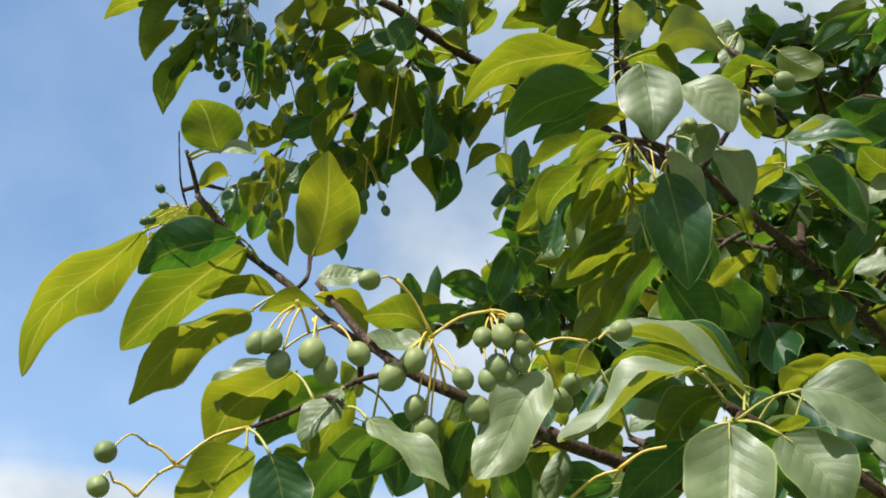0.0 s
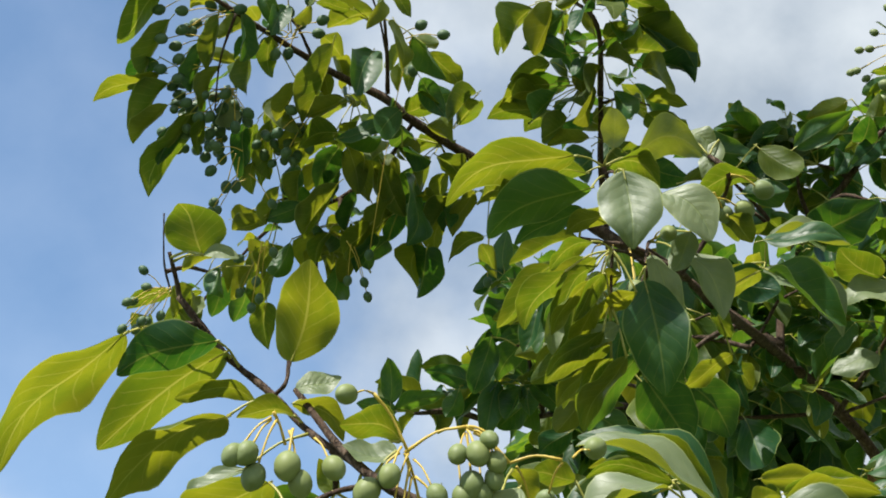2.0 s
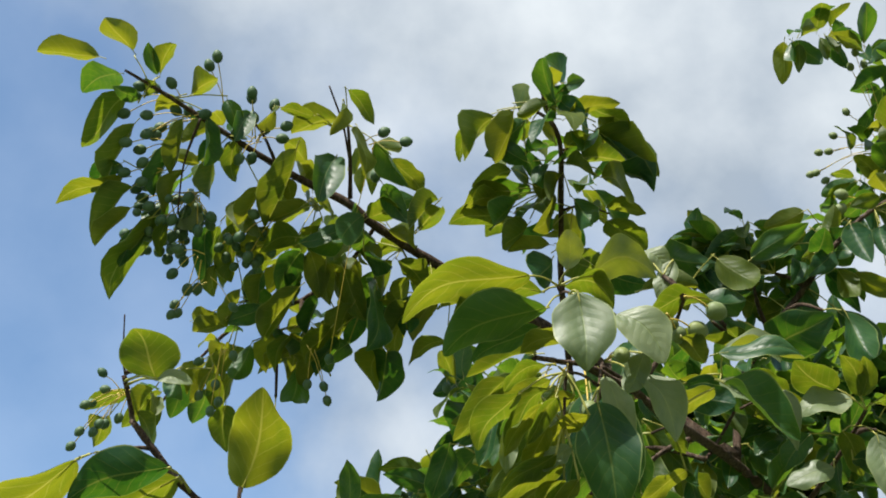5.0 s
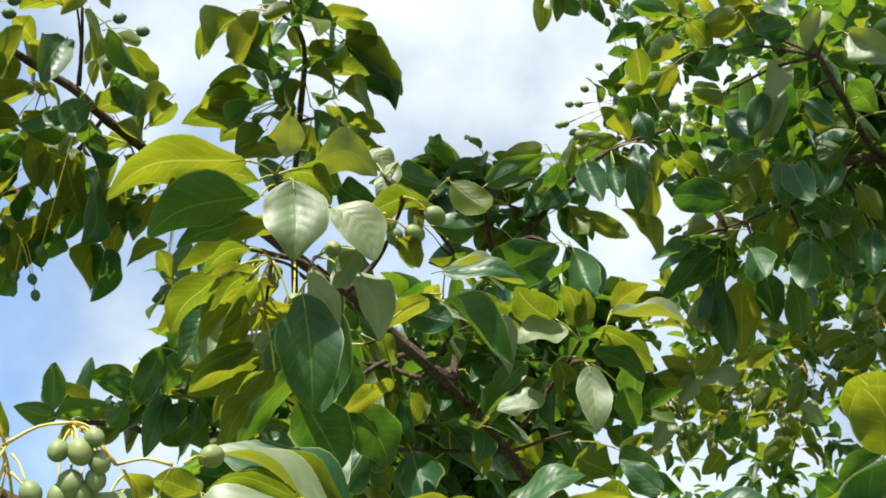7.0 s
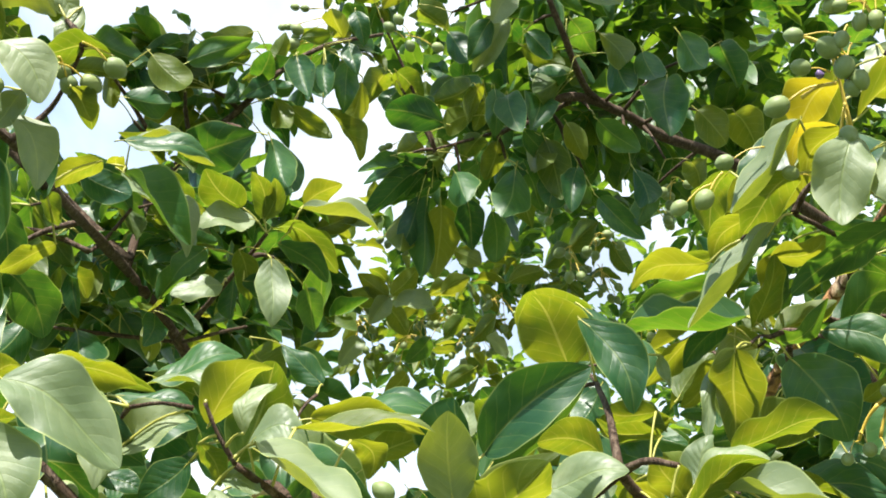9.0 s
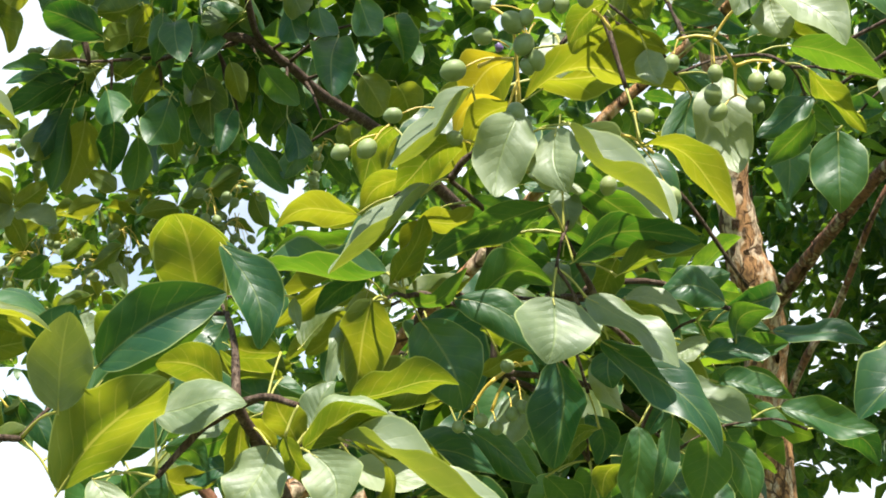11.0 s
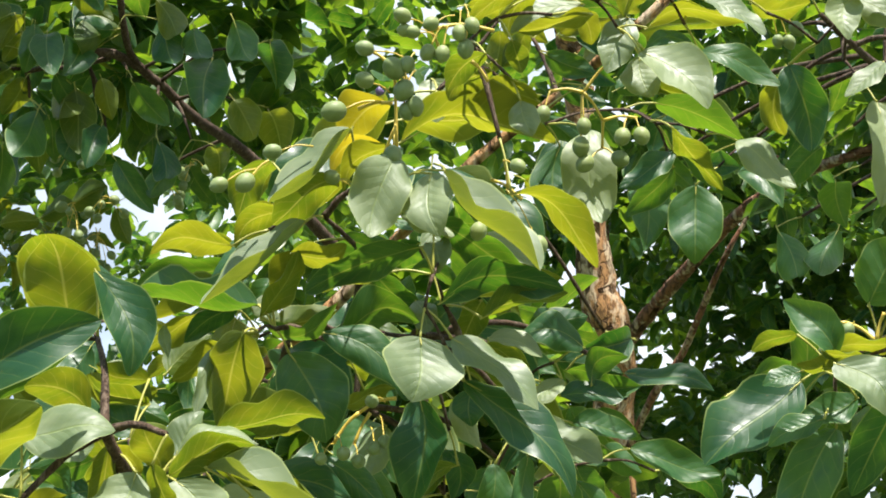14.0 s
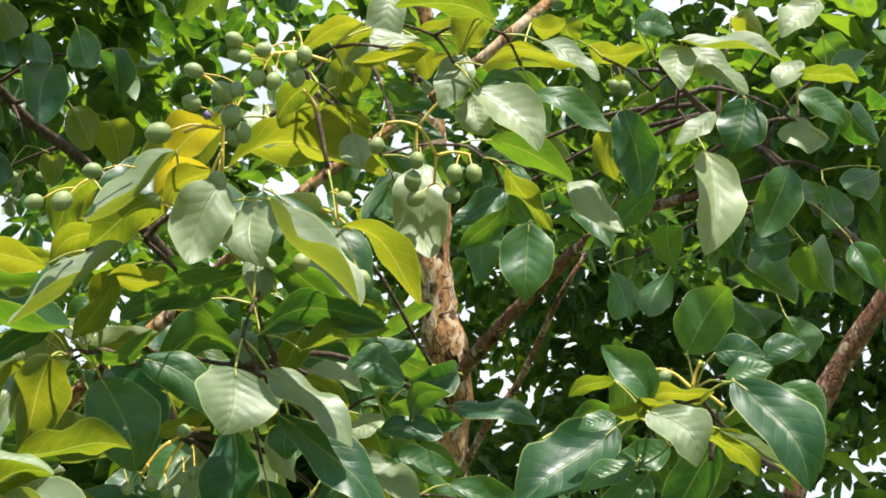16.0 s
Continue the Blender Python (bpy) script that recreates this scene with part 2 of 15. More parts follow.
FLAKE = bark_material("loose_bark", (0.09, 0.045, 0.02), (0.30, 0.16, 0.07), (0.40, 0.30, 0.20), 40.0)
PETIOLE = material("leaf_stalk_green")[0]
PETIOLE.node_tree.nodes["Principled BSDF"].inputs["Base Color"].default_value = (0.30, 0.29, 0.055, 1)
STALK = material("stalk_green")[0]
STALK.node_tree.nodes["Principled BSDF"].inputs["Base Color"].default_value = (0.50, 0.36, 0.055, 1)
STALK.node_tree.nodes["Principled BSDF"].inputs["Roughness"].default_value = 0.5


# ---- shapes ----
def hang(ob, parent):
    """Makes ob a part of parent; its place stays given in the world."""
    ob.parent = parent
    if parent is not None and parent.parent is None:
        ob.matrix_parent_inverse = Matrix.Translation(-Vector(parent.location))


def finish(name, bm, mats, parent=None, label="", smooth=True):
    me = bpy.data.meshes.new(name)
    bm.to_mesh(me)
    bm.free()
    for mat in mats:
        me.materials.append(mat)
    me.polygons.foreach_set("use_smooth", [smooth] * len(me.polygons))
    ob = new(name, me)
    hang(ob, parent)
    if label:
        tagged(ob, label)
    return ob


def spline(points, per=6):
    """Catmull-Rom through points of (x, y, z, radius)."""
    pts = [Vector(p) for p in points]
    pts = [pts[0] * 2 - pts[1]] + pts + [pts[-1] * 2 - pts[-2]]
    out = []
    for a, b, c, d in zip(pts, pts[1:], pts[2:], pts[3:]):
        for k in range(per):
            s = k / per
            out.append(0.5 * (2 * b + (c - a) * s + (2 * a - 5 * b + 4 * c - d) * s * s + (3 * b - a - 3 * c + d) * s ** 3))
    return out + [pts[-2]]


def tube(bm, points, sides=8, per=6, knobs=0.0, index=0):
    """A tapering round tube along a smooth line, closed at both ends; knobs: unevenness of its radius."""
    line = spline(points, per)
    rings = []
    for i, p in enumerate(line):
        a, b = line[max(i - 1, 0)].xyz, line[min(i + 1, len(line) - 1)].xyz
        way = (b - a).normalized()
        ref = Vector((0.31, 0.87, 0.38)) if abs(way.dot(Vector((0.31, 0.87, 0.38)))) < 0.9 else Vector((1, 0, 0))
        s = way.cross(ref).normalized()
        t = way.cross(s)
        ring = []
        for k in range(sides):
            g = 2 * math.pi * k / sides
            o = s * math.cos(g) + t * math.sin(g)
            r = max(p.w, 0.0003)
            r *= 1 + knobs * noise.noise((p.xyz + o * r) * (0.35 / max(r, 0.002)))
            ring.append(bm.verts.new(p.xyz + o * r))
        rings.append(ring)
    for a, b in zip(rings, rings[1:]):
        for k in range(sides):
            bm.faces.new((a[k], a[(k + 1) % sides], b[(k + 1) % sides], b[k])).material_index = index
    bm.faces.new(rings[0][::-1]).material_index = index
    bm.faces.new(rings[-1]).material_index = index


def blade(bm, uvl, m, arch, fold, wave, base, tip, roll, twist, cols=3, rows=9, phase=0.0, petiole=0.16, bend=None):
    """One leaf of unit length along +y and unit width along x, laid in place by the matrix m."""
    grid = []
    for j in range(rows + 1):
        v = 0.5 - 0.5 * math.cos(math.pi * j / rows)
        peak = (base / (base + tip)) ** base * (tip / (base + tip)) ** tip
        w = v ** base * (1 - v) ** tip / peak
        w *= (1 + 0.035 * math.sin(15 * v + phase)) * (1 - 0.16 * max(0.0, (v - 0.72) / 0.28) * (1 - max(0.0, (v - 0.86) / 0.14)))
        row = []
        for i in range(-cols, cols + 1):
            s = i / cols
            x = 0.5 * w * s
            z = 0.85 * (fold * abs(x) + roll * abs(s) ** 3 * w) + 1.15 * wave * (math.sin(v * 10 + phase + (1.9 if s > 0 else 0)) + 0.2 * math.sin(v * 21 + 2 * phase - s)) * abs(s) ** 2 * w
            c, d = math.cos(twist * (v - 0.4)), math.sin(twist * (v - 0.4))
            x, z = c * x - d * z * 2, d * x * 0.5 + c * z
            z += arch * 4 * v * (1 - v) + 0.05 * math.sin(2 * math.pi * v) * math.cos(2.2 * phase)
            x += 0.10 * math.sin(v * 3.1 + phase) if bend is None else 4 * bend * v * (1 - v)
            row.append((bm.verts.new(m @ Vector((x, v, z))), (0.5 + 0.5 * s, v)))
        grid.append(row)
    for a, b in zip(grid, grid[1:]):
        for i in range(2 * cols):
            four = (a[i], a[i + 1], b[i + 1], b[i])
            f = bm.faces.new([q[0] for q in four])
            f.smooth = True
            for loop, q in zip(f.loops, four):
                loop[uvl].uv = q[1]
    if petiole:
        rings = []
        for v in (-petiole, -petiole * 0.5, 0.0, 0.12):
            x0 = 0.10 * math.sin(max(v, 0) * 3.1 + phase) if bend is None else 4 * bend * max(v, 0) * (1 - v)
            z0 = (arch * 4 * v * (1 - v) if v > 0 else -1.6 * v * v + arch * 3 * v) - 0.004
            fat = 1.35 if v < -petiole * 0.8 else 1.0 if v <= 0 else 0.5
            rings.append([bm.verts.new(m @ Vector((x0 + 0.017 * fat * cx, v, z0 + 0.0095 * fat * cz))) for cx, cz in ((1, 0), (0, 1), (-1, 0), (0, -1))])
        for a, b in zip(rings, rings[1:]):
            for k in range(4):
                f = bm.faces.new((a[k], a[(k + 1) % 4], b[(k + 1) % 4], b[k]))
                f.material_index = 1
                for loop in f.loops:
                    loop[uvl].uv = (0.2, 0.2)


# arch, fold along the midrib, wave of the rim, fullness of the base and of the tip (lower: rounder), roll of the edges, twist
SHAPES = [(0.05, 0.20, 0.025, 0.62, 0.76, 0.00, 0.25), (0.08, 0.26, 0.035, 0.62, 0.90, -0.10, -0.45), (0.04, 0.38, 0.030, 0.66, 0.74, 0.06, 0.35), (0.09, 0.20, 0.040, 0.60, 0.66, -0.06, 0.20),
          (0.02, 0.48, 0.035, 0.68, 0.84, 0.10, -0.75), (0.07, 0.22, 0.050, 0.74, 0.58, 0.12, 0.30), (-0.05, 0.28, 0.035, 0.64, 0.78, 0.08, -0.30), (0.13, 0.34, 0.035, 0.60, 0.92, -0.08, 0.60)]


def leaf_mesh(shape, mat, cols, rows):
    bm = bmesh.new()
    uvl = bm.loops.layers.uv.new("UVMap")
    blade(bm, uvl, Matrix(), *SHAPES[shape], cols, rows, shape * 1.3, 0.11)
    me = bpy.data.meshes.new("leaf")
    bm.to_mesh(me)
    bm.free()
    me.materials.append(mat)
    me.materials.append(PETIOLE)
    me.polygons.foreach_set("use_smooth", [True] * len(me.polygons))
    return me


NEAR = {"g": [leaf_mesh(k, LEAF, 4, 20) for k in range(8)], "y": [leaf_mesh(k, YELLOW_LIT, 4, 20) for k in range(8)], "w": [leaf_mesh(k, SUNLIT, 4, 20) for k in range(8)]}
SMALL = {"g": [leaf_mesh(k, LEAF, 2, 10) for k in range(8)], "y": [leaf_mesh(k, YELLOW_LIT, 2, 10) for k in range(8)], "w": [leaf_mesh(k, SUNLIT, 2, 10) for k in range(8)]}


def leaf_pose(base, tip, width, tilt):
    """From the leaf's base to its tip; tilt: degrees its upper side is turned about that line, away from facing the sky."""
    base, tip = Vector(base), Vector(tip)
    y = (tip - base)
    length = y.length
    y.normalize()
    ref = Vector((0, 0, 1)) if abs(y.z) < 0.97 else Vector((0, 1, 0))
    z = (ref - y * ref.dot(y)).normalized()
    z = Matrix.Rotation(radians(tilt), 3, y) @ z
    x = y.cross(z)
    rot = Matrix((x, y, z)).transposed().to_4x4()
    return Matrix.Translation(base) @ rot @ Matrix.Diagonal((width, length, length, 1))


def leaf(branch, base, tip, width, tilt=0, shape=0, colour="g"):
    ob = new("leaf", NEAR[colour][shape])
    hang(ob, branch)
    ob.matrix_basis = leaf_pose(base, tip, width, tilt)
    return ob


BENT = {}


def bent_leaf(branch, base, tip, width, tilt, colour, bend, arch, fold):
    """A leaf with a midrib that bows sideways (bend, in widths) or upwards (arch, in lengths), and halves folded towards each other."""
    count = BENT[branch.name] = BENT.get(branch.name, 0) + 1
    rnd = random.Random(count * 7 + len(branch.name))
    bm = bmesh.new()
    uvl = bm.loops.layers.uv.new("UVMap")
    blade(bm, uvl, Matrix(), arch, fold * width / (Vector(tip) - Vector(base)).length, rnd.uniform(0.025, 0.065), rnd.uniform(0.56, 0.66), rnd.uniform(0.62, 0.84), rnd.uniform(-0.12, 0.06), rnd.uniform(-0.3, 0.3), 4, 20, rnd.uniform(0, 6), 0.03, bend)
    ob = finish("leaf", bm, [{"g": LEAF, "y": YELLOW_LIT, "w": SUNLIT, "o": GOLDEN}[colour], PETIOLE], branch)
    ob.matrix_basis = leaf_pose(base, tip, width, tilt)
    return ob


def small_leaf(branch, base, tip, width, tilt=0, shape=0, colour="g"):
    ob = new("leaf", SMALL[colour][shape])
    hang(ob, branch)
    ob.matrix_basis = leaf_pose(base, tip, width, tilt)
    return ob


def fruit_mesh(skin):
    bm = bmesh.new()
    bmesh.ops.create_uvsphere(bm, u_segments=16, v_segments=10, radius=0.5)
    for v in bm.verts:
        v.co.z *= 1.2
        if v.co.z < -0.5:
            v.co.z += (v.co.z + 0.5) * 0.6
    me = bpy.data.meshes.new("fruit")
    bm.to_mesh(me)
    bm.free()
    me.materials.append(skin)
    me.polygons.foreach_set("use_smooth", [True] * len(me.polygons))
    return me


FRUIT_SHAPE, DARK_FRUIT_SHAPE = fruit_mesh(FRUIT), fruit_mesh(DARK_FRUIT)


def fruit(branch, place, across, stem):
    """A green drupe at a place, on its thin stalk that comes from stem; those of the far branch have a darker skin."""
    place, stem = Vector(place), Vector(stem)
    up = (stem - place).normalized()
    ob = new("fruit", DARK_FRUIT_SHAPE if branch is far_branch else FRUIT_SHAPE)
    hang(ob, branch)
    ob.matrix_basis = Matrix.Translation(place) @ up.to_track_quat("Z", "Y").to_matrix().to_4x4() @ Matrix.Diagonal((across, across, across, 1))
    stalk(branch, stem, place + up * across * 0.5, across * 0.046)


def stalk(branch, a, b, r, sag=0.12, name="fruit_stalk", mat=None):
    a, b = Vector(a), Vector(b)
    mid = (a + b) / 2 + Vector((0, 0, 1)) * (b - a).length * sag
    bm = bmesh.new()
    tube(bm, [(*a, r * 1.5), (*mid, r), (*b, r * 1.25)], 5, 3)
    return finish(name, bm, [mat or STALK], branch)


def faded_flower(branch, place, across):
    """A small withered flower, crumpled into a knob."""
    m, n, l, p = material("faded_violet")
    crease = n.new("ShaderNodeTexNoise")
    crease.inputs["Scale"].default_value = 300.0
    l.new(mixed(n, l, crease.outputs["Fac"], (0.05, 0.03, 0.10), (0.22, 0.15, 0.34)), p.inputs["Base Color"])
    bm = bmesh.new()
    bmesh.ops.create_icosphere(bm, subdivisions=2, radius=across / 2)
    for v in bm.verts:
        v.co *= 1 + 0.5 * noise.noise(v.co * 3 / across)
        v.co += Vector(place)
    return finish("faded_flower", bm, [m], branch, "small withered violet flower")


def twig(branch, points, name="twig", mat=None, sides=8, knobs=0.25):
    bm = bmesh.new()
    tube(bm, points, sides, 6, knobs)
    return finish(name, bm, [mat or TWIG], branch)


def shoot(branch, a, b, leaves):
    """A thin shoot from the limb at a to the whorl at b, with the leaf stalks that leave it."""
    a, b = Vector(a), Vector(b)
    way = b - a
    if way.length > 0.03:
        mid = a.lerp(b, 0.5) + Vector((0.04 * way.y, -0.04 * way.x, 0.10 * way.length))
        bm = bmesh.new()
        tube(bm, [(*a, 0.0032), (*mid, 0.0025), (*b, 0.0019)], 6, 5, 0.3)
        finish("shoot", bm, [TWIG], branch)
    for p in leaves:
        p = Vector(p)
        if (p - b).length > 0.012:
            stalk(branch, b, p, 0.0007, 0.06, "leaf_stalk", PETIOLE)


def spray(branch, place, way, size, count, seed, yellow_lit=0.25, spread=65, share=1.0, make=small_leaf, droop=0.35):
    """A whorl of leaves round the end of a short shoot that points along way."""
    rnd = random.Random(seed)
    place, way = Vector(place), Vector(way).normalized()
    side = way.cross(Vector((0, 0, 1)) if abs(way.z) < 0.9 else Vector((1, 0, 0))).normalized()
    for k in range(count):
        turn = Matrix.Rotation(2.4 * k + rnd.uniform(-0.4, 0.4), 3, way)
        open_ = radians(spread * rnd.uniform(0.45, 1.25))
        d = way * math.cos(open_) + (turn @ side) * math.sin(open_)
        d = (d + Vector((0, 0, -droop * rnd.uniform(0.4, 1.6)))).normalized()
        length = size * rnd.uniform(0.65, 1.15)
        base = place - way * size * 0.5 * k / count * share + d * size * 0.16
        make(branch, base, base + d * length, length * rnd.uniform(0.38, 0.52), rnd.uniform(-45, 45), rnd.randrange(8), "y" if rnd.random() < yellow_lit else "g")


FLAKES = []
for k in range(3):
    bm = bmesh.new()
    cells = [[bm.verts.new((0.5 * (i - 1) * (1 - 0.35 * abs(j - 1.5) / 1.5 + 0.12 * math.sin(5 * j + k)), 0, (j - 1.5) / 3)) for i in range(3)] for j in range(4)]
    for j, row in enumerate(cells):
        for i, v in enumerate(row):
            v.co.y = -0.10 * abs(i - 1) + (0.16 if j == (0, 3, 0)[k] and i != 1 else 0.0) + 0.05 * math.sin(3 * j + i + k)
    for a, b in zip(cells, cells[1:]):
        for i in range(2):
            bm.faces.new((a[i], a[i + 1], b[i + 1], b[i]))
    bmesh.ops.solidify(bm, geom=bm.faces[:], thickness=0.07)
    flake_shape = bpy.data.meshes.new("bark_flake")
    bm.to_mesh(flake_shape)
    bm.free()
    flake_shape.materials.append(FLAKE)
    FLAKES.append(flake_shape)


def peeling(limb, points, count, low, high, size, seed):
    """Loose flakes of bark standing off a limb, between two shares of its length."""
    rnd = random.Random(seed)
    line = spline(points, 12)
    for _ in range(count):
        i = min(int(rnd.uniform(low, high) * (len(line) - 1)), len(line) - 2)
        a, b = line[i], line[i + 1]
        p = a.lerp(b, rnd.random())
        way = (b - a).xyz.normalized()
        turn = rnd.uniform(0, 2 * math.pi)
        side = way.cross(Vector((math.cos(turn), math.sin(turn), 0.1))).normalized()
        x = side.cross(way)
        ob = new("bark_flake", FLAKES[rnd.randrange(3)])
        hang(ob, limb)
        rot = Matrix((x, side, way)).transposed().to_4x4()
        grow = size * rnd.uniform(0.5, 1.3)
        ob.matrix_basis = Matrix.Translation(p.xyz + side * (p.w * 1.0 + 0.0015)) @ rot @ pose(0, 0, 0, rnd.uniform(-9, 9), rnd.uniform(-15, 15), rnd.uniform(-12, 12)) @ Matrix.Diagonal((grow * rnd.uniform(0.35, 0.7), grow * 0.3, grow * rnd.uniform(0.8, 1.6), 1))


def tree(name, place, label):
    ob = new(name)
    ob.location = place
    return tagged(ob, label, "tree", "fruit trees of the grove")


def branch(parent, points, label="", mat=None, sides=10, knobs=0.2, name="branch"):
    """A limb of a tree, with its own leaves and fruit as its parts. Points are (x, y, z, radius) in the world."""
    bm = bmesh.new()
    tube(bm, points, sides, 6, knobs)
    return finish(name, bm, [mat or TWIG], parent, label)


def foliage(parent, name, mat, blobs, size, seed, yellow_lit=0.0):
    """Countless leaves of the crown further in, as one mesh: clumps of whorls strewn through round volumes."""
    rnd = random.Random(seed)
    bm = bmesh.new()
    uvl = bm.loops.layers.uv.new("UVMap")
    for (cx, cy, cz, rad, shoots) in blobs:
        for _ in range(shoots):
            while True:
                q = Vector((rnd.uniform(-1, 1), rnd.uniform(-1, 1), rnd.uniform(-1, 1)))
                if q.length < 1:
                    break
            place = Vector((cx, cy, cz)) + q * rad
            way = (q + Vector((rnd.uniform(-.7, .7), rnd.uniform(-.7, .7), rnd.uniform(-.3, .8)))).normalized()
            side = way.cross(Vector((0.2, 0.3, 1))).normalized()
            for k in range(rnd.randrange(5, 9)):
                turn = Matrix.Rotation(2.4 * k + rnd.uniform(-0.5, 0.5), 3, way)
                a = radians(rnd.uniform(30, 85))
                d = (way * math.cos(a) + (turn @ side) * math.sin(a) + Vector((0, 0, -rnd.uniform(0.1, 0.7)))).normalized()
                ln = size * rnd.uniform(0.6, 1.15)
                b = place + d * size * 0.15 - way * size * 0.06 * k
                blade(bm, uvl, leaf_pose(b, b + d * ln, ln * rnd.uniform(0.4, 0.55), rnd.uniform(-40, 40)), *SHAPES[rnd.randrange(8)], 1, 6, rnd.random() * 6, 0)
    ob = finish(name, bm, [mat], parent)
    return tagged(ob, kind="stuff")


# ---- ground ----
bm = bmesh.new()
bmesh.ops.create_grid(bm, x_segments=60, y_segments=60, size=600)
for v in bm.verts:
    v.co.z = 0.25 * noise.noise(v.co * 0.02) if v.co.length > 30 else 0.0
ground = tagged(finish("ground", bm, [ground_material()]), "grassy soil under the fruit trees", "ground", kind="structure")

# ---- trees ----
big_tree = tree("fruit_tree", (2.79, 1.88, 0), "broad fruit tree with peeling brown bark, leathery leaves and green drupes")
trunk_line = [(2.888, 1.898, -0.1, 0.085), (2.838, 1.878, 1.650, 0.070), (2.788, 1.878, 2.750, 0.0484), (2.725, 1.812, 3.028, 0.0474), (2.664, 1.812, 3.185, 0.0463), (2.583, 1.779, 3.389, 0.0412), (2.469, 1.713, 3.647, 0.0360), (2.386, 1.680, 3.773, 0.0319), (2.280, 1.621, 3.918, 0.0277), (2.129, 1.539, 4.100, 0.0236)]
trunk = branch(big_tree, trunk_line, "upright trunk with peeling orange-brown bark", BARK, 20, 0.35, "trunk")
peeling(trunk, trunk_line, 220, 0.28, 0.98, 0.034, 5)
limb_line = [(2.722, 1.801, 3.046, 0.0200), (2.597, 1.639, 3.043, 0.0171), (2.513, 1.480, 3.069, 0.0156), (2.431, 1.288, 3.108, 0.0141), (2.386, 1.121, 3.110, 0.0119), (2.363, 0.943, 3.091, 0.0083), (2.397, 0.772, 3.127, 0.0050)]
limb_a = branch(big_tree, [(2.722, 1.801, 3.046, 0.0200), (2.597, 1.639, 3.043, 0.0171), (2.513, 1.480, 3.069, 0.0156), (2.431, 1.288, 3.108, 0.0141), (2.386, 1.121, 3.110, 0.0119), (2.363, 0.943, 3.091, 0.0083), (2.397, 0.772, 3.127, 0.0050)], 'slanting limb with flaking bark', LIMB, 10, 0.2, 'branch')
peeling(limb_a, limb_line, 60, 0.0, 1.0, 0.022, 6)
branch(big_tree, [(2.765, 1.862, 2.754, 0.0091), (2.663, 1.677, 2.882, 0.0087), (2.668, 1.600, 2.959, 0.0082), (2.547, 1.414, 3.075, 0.0063), (2.536, 1.338, 3.155, 0.0047), (2.513, 1.238, 3.262, 0.0032)], 'thin slanting limb', LIMB, 10, 0.2, 'branch')
branch(big_tree, [(3.399, 1.264, 2.818, 0.0311), (3.353, 1.161, 3.017, 0.0292), (3.324, 1.027, 3.170, 0.0273), (3.293, 0.866, 3.313, 0.0236)], 'leaning trunk limb with dark bark', LIMB, 10, 0.2, 'branch')
left_branch = branch(big_tree, [(0.574, 1.649, 2.212, 0.0084), (0.529, 1.561, 2.261, 0.0070), (0.455, 1.485, 2.304, 0.0062), (0.377, 1.377, 2.303, 0.0053), (0.282, 1.183, 2.242, 0.0042), (0.222, 1.082, 2.225, 0.0027), (0.184, 1.025, 2.214, 0.0017)], 'dark branch bearing broad leaves and drupes', TWIG, 10, 0.2, 'branch')
far_branch = branch(big_tree, [(0.389, 1.407, 2.320, 0.0085), (0.255, 1.431, 2.447, 0.0074), (0.159, 1.453, 2.536, 0.0069), (0.076, 1.435, 2.576, 0.0062), (-0.015, 1.384, 2.605, 0.0058), (-0.057, 1.365, 2.630, 0.0055), (-0.111, 1.348, 2.649, 0.0044), (-0.163, 1.305, 2.654, 0.0037), (-0.257, 1.237, 2.677, 0.0026), (-0.304, 1.189, 2.676, 0.0016)], 'dark branch hung with fruit clusters', TWIG, 10, 0.2, 'branch')
upright_shoot = branch(big_tree, [(0.222, 1.496, 2.451, 0.0042), (0.206, 1.426, 2.569, 0.0038), (0.203, 1.375, 2.626, 0.0034), (0.195, 1.307, 2.698, 0.0027), (0.154, 1.287, 2.728, 0.0017)], 'upright leafy shoot against the sky', TWIG, 10, 0.2, 'branch')
near_branch = branch(big_tree, [(0.245, 0.884, 1.826, 0.0056), (0.171, 0.852, 1.842, 0.0047), (0.102, 0.815, 1.853, 0.0043), (0.050, 0.781, 1.860, 0.0039), (0.011, 0.760, 1.871, 0.0035), (-0.027, 0.753, 1.888, 0.0032), (-0.054, 0.766, 1.917, 0.0027), (-0.083, 0.787, 1.963, 0.0019)], 'low grey-brown branch with yellowing leaves', TWIG, 10, 0.2, 'branch')
upper_branch = branch(big_tree, [(1.735, 1.754, 2.863, 0.0125), (1.458, 1.698, 2.910, 0.0102), (1.283, 1.658, 2.894, 0.0089), (1.198, 1.641, 2.903, 0.0080), (1.094, 1.641, 2.902, 0.0071), (0.996, 1.688, 2.831, 0.0035)], 'dark branch among the upper leaves', TWIG, 10, 0.2, 'branch')
mid_limb = branch(big_tree, [(0.928, 1.113, 2.057, 0.0066), (0.915, 1.030, 2.123, 0.0070), (0.935, 0.941, 2.186, 0.0066), (0.966, 0.824, 2.290, 0.0058), (0.992, 0.728, 2.349, 0.0053), (0.986, 0.629, 2.382, 0.0052), (1.025, 0.572, 2.455, 0.0054), (1.054, 0.550, 2.503, 0.0055)], 'pale brown limb behind a leafy spray', BARK, 10, 0.2, 'branch')
twig(near_branch, [(-0.166, 0.809, 2.040, 0.0024), (-0.147, 0.815, 2.018, 0.0024), (-0.128, 0.812, 1.995, 0.0025), (-0.099, 0.803, 1.967, 0.0025), (-0.072, 0.785, 1.933, 0.0022), (-0.041, 0.764, 1.903, 0.0023)], sides=6)
